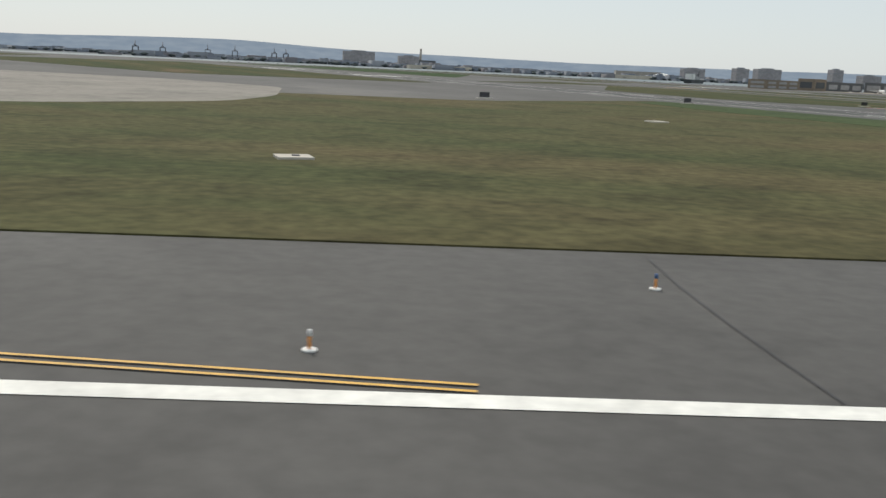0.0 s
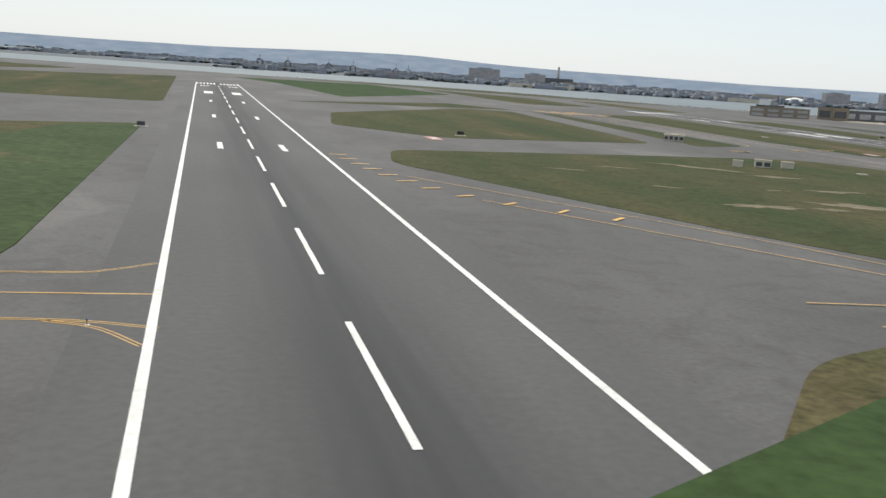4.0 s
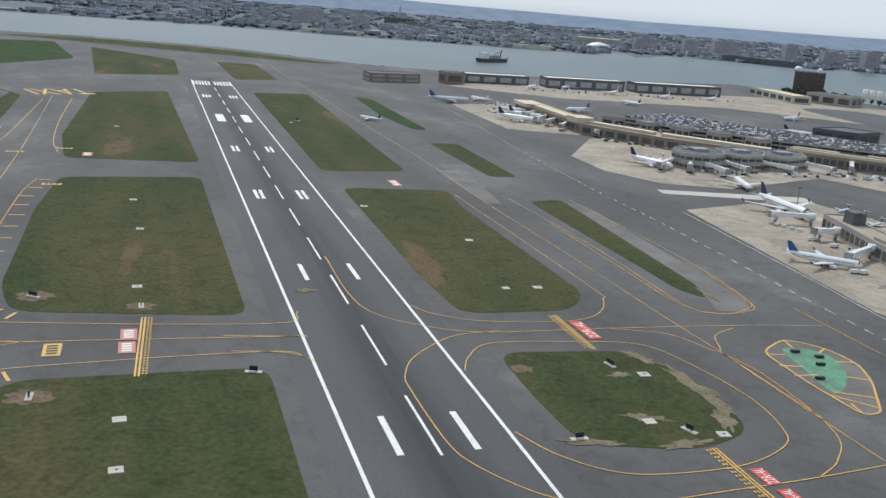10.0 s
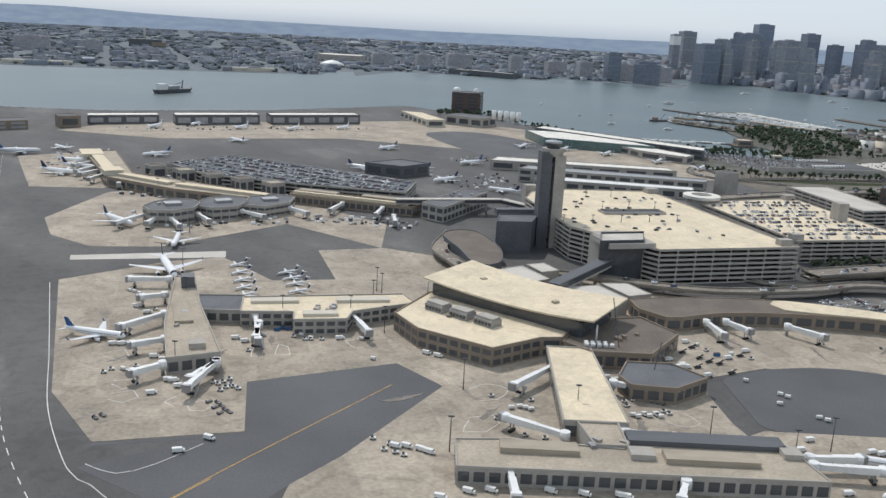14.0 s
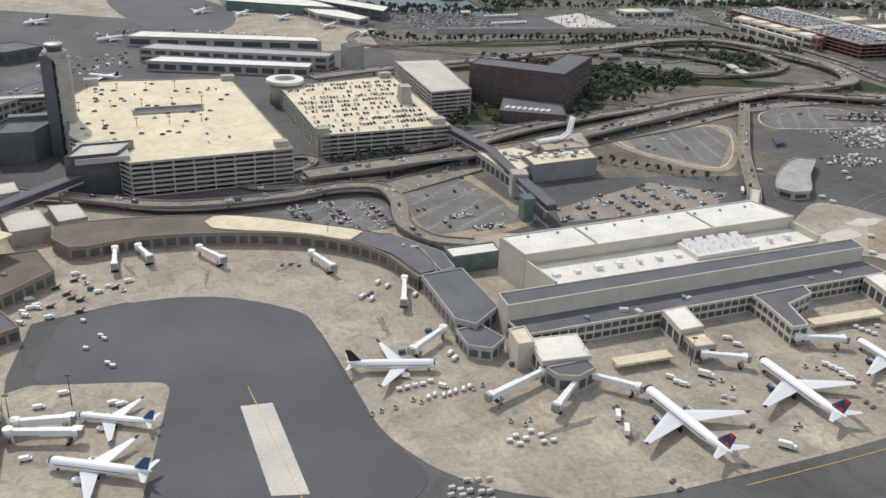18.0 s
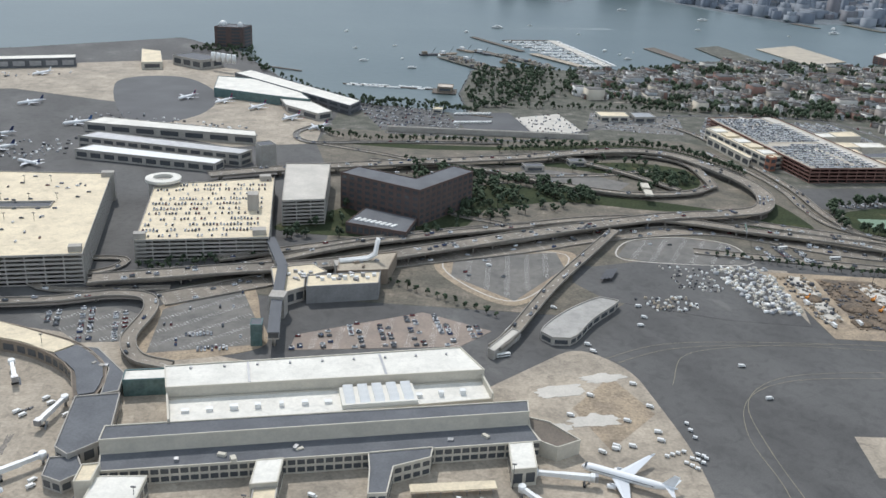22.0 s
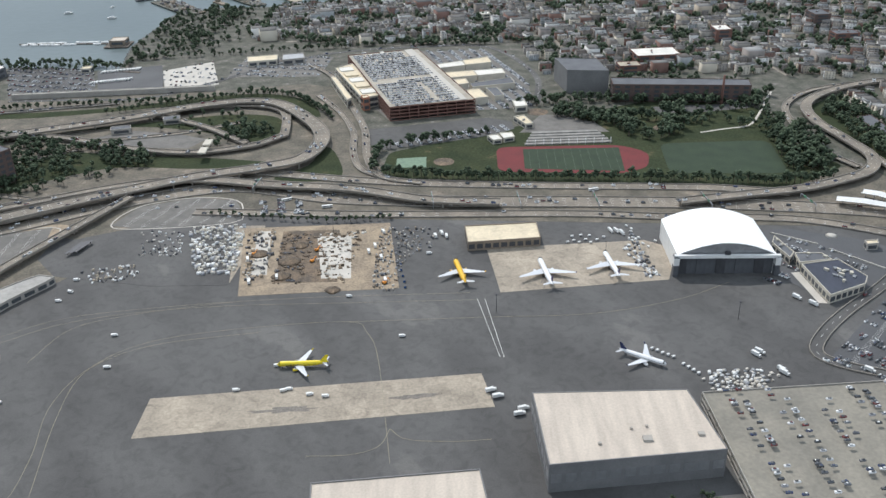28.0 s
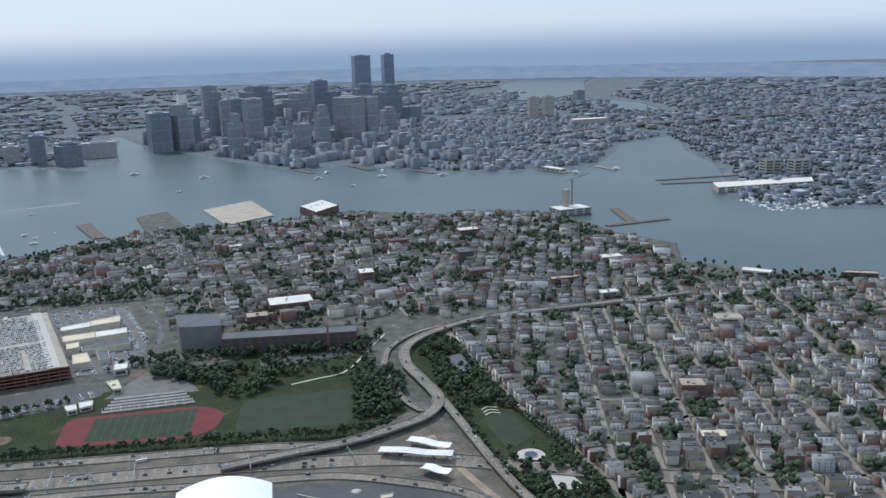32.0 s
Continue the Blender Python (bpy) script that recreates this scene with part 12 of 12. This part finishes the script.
park("loader", 30, [(358.0, 242.7), (360.5, 244.1), (377.2, 256.2), (381.0, 252.3), (385.5, 248.5)])
park("van", 20, [(380.3, 265.3), (389.3, 253.4), (396.3, 260.0)])
park("cart", 20, [(383.1, 263.1), (391.1, 256.8)])
park("blue", 20, [(386.7, 255.4)])
park("van", -15, [(639.7, 283.1), (655.0, 293.0), (650.2, 268.8), (659.1, 263.5), (659.3, 258.8), (658.7, 278.7), (644.8, 252.2), (650.1, 254.4), (632.3, 269.6), (603.6, 391.8), (630.6, 351.2), (641.8, 320.6), (643.4, 315.4), (666.4, 348.2)])
park("cart", -20, [(659.7, 250.4), (661.5, 251.5), (663.3, 252.4), (665.2, 253.5), (669.0, 269.9), (669.5, 266.0), (670.2, 261.9), (665.0, 247.6), (666.4, 246.4), (667.8, 245.1), (667.1, 250.2), (668.7, 249.6), (670.1, 248.3), (669.2, 252.6), (670.8, 251.9), (671.4, 250.8)])
park("bus", 62, [(612.5, 327.6), (615.6, 320.9)])
park("bus", 20, [(610.5, 306.6), (746.2, 440.4)])
park("orange", 50, [(768.2, 382.1), (767.3, 371.1), (739.6, 379.4), (800.9, 349.4)])
park("blue", 90, [(807.7, 361.5), (808.6, 356.2), (809.4, 351.0), (807.3, 366.9), (809.8, 346.0)])
park("truck", 100, [(795.0, 385.0), (792.3, 379.5), (798.2, 399.8), (798.4, 373.3), (801.1, 351.9), (737.7, 374.2), (742.0, 353.1), (753.4, 356.9), (823.1, 394.1), (826.1, 396.9), (828.4, 393.5)])
park("van", 10, [(763.7, 288.5), (768.2, 272.8), (770.1, 273.6), (777.8, 270.2), (783.5, 268.9), (751.2, 273.7), (786.5, 338.8), (809.5, 306.9), (820.2, 376.6), (696.3, 312.3), (700.3, 290.1), (664.0, 340.5), (665.4, 358.8)])
park("cart", 35, [(903.9, 294.0), (905.6, 292.6), (907.2, 290.9), (908.9, 289.5), (910.6, 288.2), (913.1, 283.3), (914.4, 281.3), (915.8, 279.3), (917.1, 277.3)])
park("uld", 30, [(917.8, 273.6), (921.5, 275.0), (921.4, 269.7), (924.1, 271.2), (919.4, 267.5), (924.7, 267.6), (928.2, 270.7), (931.7, 273.9), (934.0, 271.9), (937.8, 273.3), (938.2, 269.6), (931.0, 267.6), (922.0, 266.2), (941.7, 274.7), (931.6, 278.4), (935.1, 279.1)])
park("cart", -50, [(909.4, 376.0), (910.3, 370.1), (912.0, 367.0), (913.7, 364.0), (915.4, 361.0), (916.2, 355.4), (917.8, 352.6), (914.7, 384.6), (918.3, 387.3), (919.1, 381.1), (920.8, 377.8), (925.3, 383.5), (916.1, 393.9), (915.2, 400.5)])
park("cart", 10, [(884.7, 384.6), (887.8, 386.1), (890.0, 384.1), (893.4, 386.8), (895.3, 383.5), (898.7, 386.2), (887.5, 390.5), (891.8, 391.3), (895.8, 390.9), (902.2, 389.0)])
park("truck", -70, [(906.6, 394.9), (909.3, 394.6), (911.5, 392.5)])
park("truck", -50, [(947.7, 275.9), (947.6, 277.7), (978.7, 276.3), (941.4, 288.0), (943.4, 289.8), (976.3, 323.5), (971.5, 328.9)])
park("truck", 20, [(852.3, 258.9), (850.7, 256.0), (841.8, 269.8), (844.1, 266.2)])
park("bus", 8, [(906.5, 444.7), (768.3, 430.7)])
mast(314.5, 222.1)
mast(340.6, 208.8)
mast(369.2, 200.2)
mast(262.2, 266.0)
mast(281.7, 269.1)
mast(287.0, 286.6)
mast(395.3, 197.6)
mast(311.1, 188.4)
mast(292.4, 260.6)
mast(243.1, 224.1)
mast(230.3, 279.3)
mast(219.5, 313.6)
mast(289.1, 295.1)
mast(287.0, 301.8)
mast(206.5, 368.5)
mast(171.0, 442.0)
mast(384.3, 190.2)
mast(453.5, 282.7)
mast(516.0, 205.3)
mast(544.6, 205.5)
mast(613.7, 228.7)
mast(847.3, 323.9)
mast(942.6, 313.8)
mast(774.3, 400.0)
mast(899.5, 369.1)

# ---- parked and moving cars ----
rng = random.Random(91)
for k in range(58):
    s, q = rng.random(), rng.random()
    a, b = Vector((352, 361.0)).lerp(Vector((381, 330.8)), s), Vector((352, 436.6)).lerp(Vector((404, 445.1)), s)
    p = a.lerp(b, rng.uniform(0.04, 0.97)) + Vector((rng.uniform(0, 34) if s > 0.5 else 0, 0))
    if inside(p, [(347, 415.8), (352, 437.6), (404, 446.1), (436, 345.9), (385, 330.8), (359, 361.0)]) and not inside(p, [(374, 388.4), (402, 394.1), (403, 400.7), (374, 395.0)]):
        car(p.x, p.y, 15 + rng.choice((0, 90, 180)), "car parked on the open garage roof", "cars on the garage roof", 12.72)
for k in range(14):
    mast(*(Vector((356, 366.7)).lerp(Vector((404, 378.0)), (k % 5) / 4) + Vector((-3, 28)) * (k // 5)), 3.0, 12.7, "roof lamps", "short dark lamp post on the garage roof")
crowd("many parked cars on a garage roof", [(434, 445.1), (485, 467.8), (500, 387.5), (452, 375.2)], 104, 1.5, 3.7, 0.4, 9.05, seed=2)
crowd("hundreds of parked cars on a wide deck", [(161, 501), (185, 537), (291, 478), (287, 450), (235, 460), (186, 474)], 62, 1.25, 4.6, 0.93, 6.05, seed=4)
crowd("hundreds of pale rental cars on a garage roof", [(762, 689), (806, 701), (841, 577), (798, 566)], 106, 1.15, 2.6, 0.85, 9.05, True, 5, avoid=[[(775, 618), (826, 637), (828, 632), (778, 612)], [(797, 702), (812, 704), (819, 685), (805, 682)], [(812, 618), (815, 619), (828, 579), (824, 578)]])
crowd("scattered cars parked on a pale roof deck", [(916, 146), (916, 264), (985, 262), (1092, 255), (1092, 146)], 4, 1.4, 7.0, 0.30, 5.35, seed=6)
crowd("tidy rows of white cars on the lot", [(494.9, 310.8), (504.1, 312.1), (505.3, 305.9), (495.8, 303.0)], 106, 1.25, 3.4, 0.95, 0.1, True, 7)
crowd("tidy rows of cars on the lot", [(501.2, 300.7), (512.6, 303.9), (513.2, 294.9), (502.5, 293.5)], 106, 1.25, 4.2, 0.75, 0.1, seed=31)
crowd("a few cars on a nearly empty lot", LOT_A, 106, 1.25, 6.5, 0.05, 0.1, seed=32, avoid=[[(493, 313), (506, 314), (514, 305), (514, 292), (500, 292), (494, 301)]])
crowd("cars parked on asphalt beside the terminal", LOT_B, 20, 1.25, 6.0, 0.55, 0.1, seed=8)
crowd("cars parked on asphalt beside the terminal", LOT_C, 16, 1.25, 5.6, 0.42, 0.1, seed=9)
crowd("a few cars on a nearly empty lot", LOT_D, 25, 1.3, 7.0, 0.02, 0.1, seed=10)
crowd("a few cars on a nearly empty lot", LOT_E, 5, 1.3, 7.0, 0.05, 0.1, seed=11)
crowd("cars parked beside the highway", [(731, 441), (736, 423), (758, 421), (763, 431), (748, 443)], 12, 1.25, 4.5, 0.55, 0.1, seed=12)
crowd("crowded rental car lot", RENTAL, 16, 1.2, 4.2, 0.72, 0.12, True, 13, "rental_cars", [[(757, 692), (812, 710), (853, 575), (795, 560), (770, 590)]])
crowd("tight rows of pale fleet cars", FLEET, 20, 1.15, 3.2, 0.95, 0.12, True, 14, "rental_cars")
for k, (p, r) in enumerate(((LOT_F, 0.45), (LOT_H, 0.2), (LOT_I, 0.45))):
    crowd("cars parked by the waterfront", p, 75, 1.3, 5.5, r, 0.12, k == 2, 15 + k)
crowd("cars parked in a crowded lot by the roundabout", [(967.5, 284.7), (1011.7, 331.8), (1063.2, 330.8), (1077.6, 300.5), (1077.1, 262.5), (987.8, 264.2)], 38, 1.3, 5.2, 0.6, 0.1, seed=20)
crowd("cars parked along an apron fence", [(962, 345), (980, 362), (984, 356), (968, 340)], 40, 1.3, 4.0, 0.7, 0.1, seed=23)
crowd("cars parked in short rows behind a service shed", [(983, 386), (999, 376), (1017, 355), (1006, 352), (996, 362), (984, 366)], 50, 1.3, 4.6, 0.3, 0.14, True, 24)
for k in range(24):
    vehicle("bus", 572 + 2.3 * (k % 12) + 1.0 * (k // 12), 690 - 28 * (k // 12) + 0.7 * (k % 12), 72)


def traffic(pts, w, z, gap, seed):
    """Cars that run along a road's lanes."""
    r = random.Random(seed)
    line = smooth(pts, 3.0)
    lanes = max(1, round(w / 2.2))
    rows = []
    for a, b in zip(line, line[1:]):
        for k in range(lanes):
            if r.random() < 3.0 / gap:
                d = (b - a).normalized()
                n = Vector((-d.y, d.x, 0)) * ((k + 0.5) / lanes - 0.5) * w * 0.88
                rows.append((a.x + n.x, a.y + n.y, z + 0.05, 1.0, math.atan2(d.y, d.x), r.uniform(1.0, 1.8)))
    scatter("highway_cars", CAR, rows, [CAR_PAINT, GLASS], "cars driving along the highway lanes", "car")


for k, ob in enumerate([o for o in bpy.data.objects if o.name.split(".")[0] == "road" and o.type == "EMPTY"]):
    deck = [c for c in ob.children if c.name.split(".")[0] == "deck"][0]
    vs = [v.co for v in deck.data.vertices]
    n = [i for i, v in enumerate(vs) if abs(v.z - vs[0].z) < 1e-4]
    h = len(n) // 2
    line = [((vs[i] + vs[i + h]) / 2 + ob.location) for i in range(h)]
    width = (vs[0] - vs[h]).length
    if line[0].y < 1000:
        traffic([tuple(p) for p in line[::3] if True], width, vs[0].z, 34, k)
for x, y, ln, a, z in ((905, 428, 16, 92, 0.2), (866, 430, 16, 92, 0.2), (960, 424, 16, 95, 0.2), (822, 433, 14, 94, 0.2), (730, 450, 14, 80, 3.2), (1010, 420, 14, 100, 0.2)):
    t = thing("sign_gantry", x, y, a, "grey steel sign gantry across the highway", "gantry", "sign gantries", z)
    for s in (-ln / 2, ln / 2):
        part("post", Mesh().post(s, 0, 0, 3.6, 0.16, 6), METAL, t)
    part("truss", Mesh().beam((-ln / 2, 0, 3.4), (ln / 2, 0, 3.4), 0.35, 0.5), METAL, t)
    for s in (-0.22, 0.2):
        part("sign_panel", Mesh().box(s * ln, 0.25, 2.9, 2.6, 0.1, 1.3), GREEN_PAINT, t, "green road sign panel")

# mobile cranes on the apron
for x, y, a, ln in ((357, 245, 100, 15), (363, 231, 60, 9)):
    t = thing("mobile_crane", x, y, a, "red mobile crane with its boom raised", "crane", "mobile cranes", 0.1)
    part("carrier", Mesh().box(0, 0, 0.3, 5.2, 1.4, 0.8), RED_PAINT, t)
    part("cab", Mesh().box(2.0, 0, 1.0, 1.0, 1.3, 0.8), GLASS, t)
    part("boom", Mesh().beam((-1.2, 0, 1.2), (ln * 0.55, 0, 1.2 + ln), 0.2, 0.22), STEEL_DARK, t)
    part("counterweight", Mesh().box(-1.9, 0, 1.1, 1.2, 1.3, 0.8), STEEL_DARK, t)
    for k in (-1.8, -0.6, 1.2, 2.1):
        part("wheel", Mesh().tube([((k, -0.75, 0.35), 0.35, (0, 1, 0)), ((k, 0.75, 0.35), 0.35, (0, 1, 0))], 10), RUBBER, t)

# sheds and a hut out on the airfield
for x, y, w, d, h in ((-41, 193, 3.2, 2.2, 1.5), (-36, 196, 2.4, 2.0, 1.3), (-46, 190, 2.0, 1.6, 1.2), (-61, 263, 5.5, 3.5, 1.7)):
    building("airfield_hut", [(x - w / 2, y - d / 2), (x + w / 2, y - d / 2), (x + w / 2, y + d / 2), (x - w / 2, y + d / 2)], h, CREAM_WALL, TAN_ROOF, 1, "small pale equipment hut in the grass", "hut", 1.2, group="airfield huts", parapet=0.1)


# ---- building sites and store yards north of the terminals ----
def clutter(label, poly, n, mats, seed, lo=0.5, hi=1.6, tall=1.0, name="site_clutter", turn=0.15):
    """A dense yard of small stores: boxes, stacks and bundles, too many to count."""
    r = random.Random(seed)
    for k, mt in enumerate(mats):
        rows = [(x, y, 0.08, r.uniform(lo, hi), turn + r.choice((0, 1.571)) + r.uniform(-0.2, 0.2), r.uniform(0.3, tall)) for x, y in fill(poly, n // len(mats), seed + k)]
        scatter(name, BLOCKS[k % len(BLOCKS)], rows, [mt, mt], label, "building site")


clutter("pale site containers and stacked stores", [(703, 410), (730, 411), (734, 362), (716, 361)], 340, [WHITE_METAL, CONC_PALE, METAL, CREAM_WALL], 1, 0.7, 2.1, 1.1, turn=0.1)
clutter("pale site containers and stacked stores", [(680, 409), (702, 404), (706, 379), (686, 381)], 100, [WHITE_METAL, CONC_PALE, STEEL_DARK], 2, 0.5, 1.1, 0.8)
clutter("parked plant and stores beside a ramp", [(664, 367), (687, 372), (693, 360), (674, 355)], 90, [WHITE_METAL, STEEL_DARK, TAN_ROOF], 3, 0.5, 1.3, 0.9)
clutter("rubble and pale slabs on a building site", [(733, 404), (746, 405), (750, 359), (739, 351)], 110, [CONC_PALE, DIRT, STEEL_DARK], 4, 0.6, 2.0, 1.2)
clutter("broken concrete slabs on a building site", [(767, 400), (790, 403), (784, 351), (771, 356)], 190, [CONC_PALE, DIRT, SOIL], 5, 0.5, 2.4, 0.3)
clutter("dark spoil heaps on a building site", [(750, 402), (766, 400), (765, 352), (752, 351)], 150, [SOIL, STEEL_DARK, SOIL], 6, 0.5, 2.0, 0.6)
clutter("stacked pipes, machines and stores in a yard", [(796, 406), (825, 403), (822, 384), (810, 373), (805, 343), (796, 344)], 260, [STEEL_DARK, CONC_WALL, BROWN_WALL, METAL, CONC_PALE, DARK_WALL], 7, 0.5, 1.3, 1.0)
clutter("pale baggage carts and stores by the apron", [(919, 279), (949, 279), (938, 266), (920, 266)], 120, [WHITE_METAL, METAL, CONC_PALE], 8, 0.7, 1.6, 0.9)
clutter("cargo pallets and carts by the stand", [(917, 400), (920, 351), (914, 349), (910, 377)], 90, [WHITE_METAL, METAL, STEEL_DARK], 9, 0.7, 1.6, 0.9)
r = random.Random(12)
for x, y, s in ((742, 380, 4.5), (757, 372, 5.5), (760, 388, 4.0), (755, 358, 4.5), (779, 345, 3.5)):
    m = Mesh()
    m.tube([((0, 0, 0), s, (0, 0, 1)), ((0.3, 0, s * 0.16), s * 0.72, (0, 0, 1)), ((0.5, 0.3, s * 0.3), s * 0.35, (0, 0, 1)), ((0.5, 0.4, s * 0.36), s * 0.08, (0, 0, 1))], 14)
    m.v = [(a + r.uniform(-0.25, 0.25), b + r.uniform(-0.25, 0.25), c if c < 0.01 else c + r.uniform(-0.12, 0.12)) for a, b, c in m.v]
    t = tagged(part("spoil_heap", m, SOIL), "heap of brown soil on the building site", "heap", "spoil heaps")
    t.location = (x, y, 0.07)


# ground equipment round the far gates
for k, (poly, n) in enumerate((([(70, 545), (100, 575), (140, 500), (110, 470)], 70), ([(150, 440), (185, 465), (225, 440), (190, 430)], 60), ([(165, 395), (180, 425), (230, 420), (245, 395), (200, 375)], 90), ([(235, 425), (300, 410), (295, 395), (250, 400)], 60), ([(150, 470), (165, 490), (235, 455), (225, 442)], 70), ([(305, 600), (330, 640), (440, 610), (450, 590)], 90), ([(60, 690), (240, 770), (250, 750), (80, 670)], 110), ([(300, 540), (340, 560), (350, 520), (320, 500)], 60))):
    clutter("carts, vans and loaders round the far gates", poly, n, [WHITE_METAL, METAL, STEEL_DARK], 30 + k, 0.9, 2.2, 1.1, "ground_equipment")
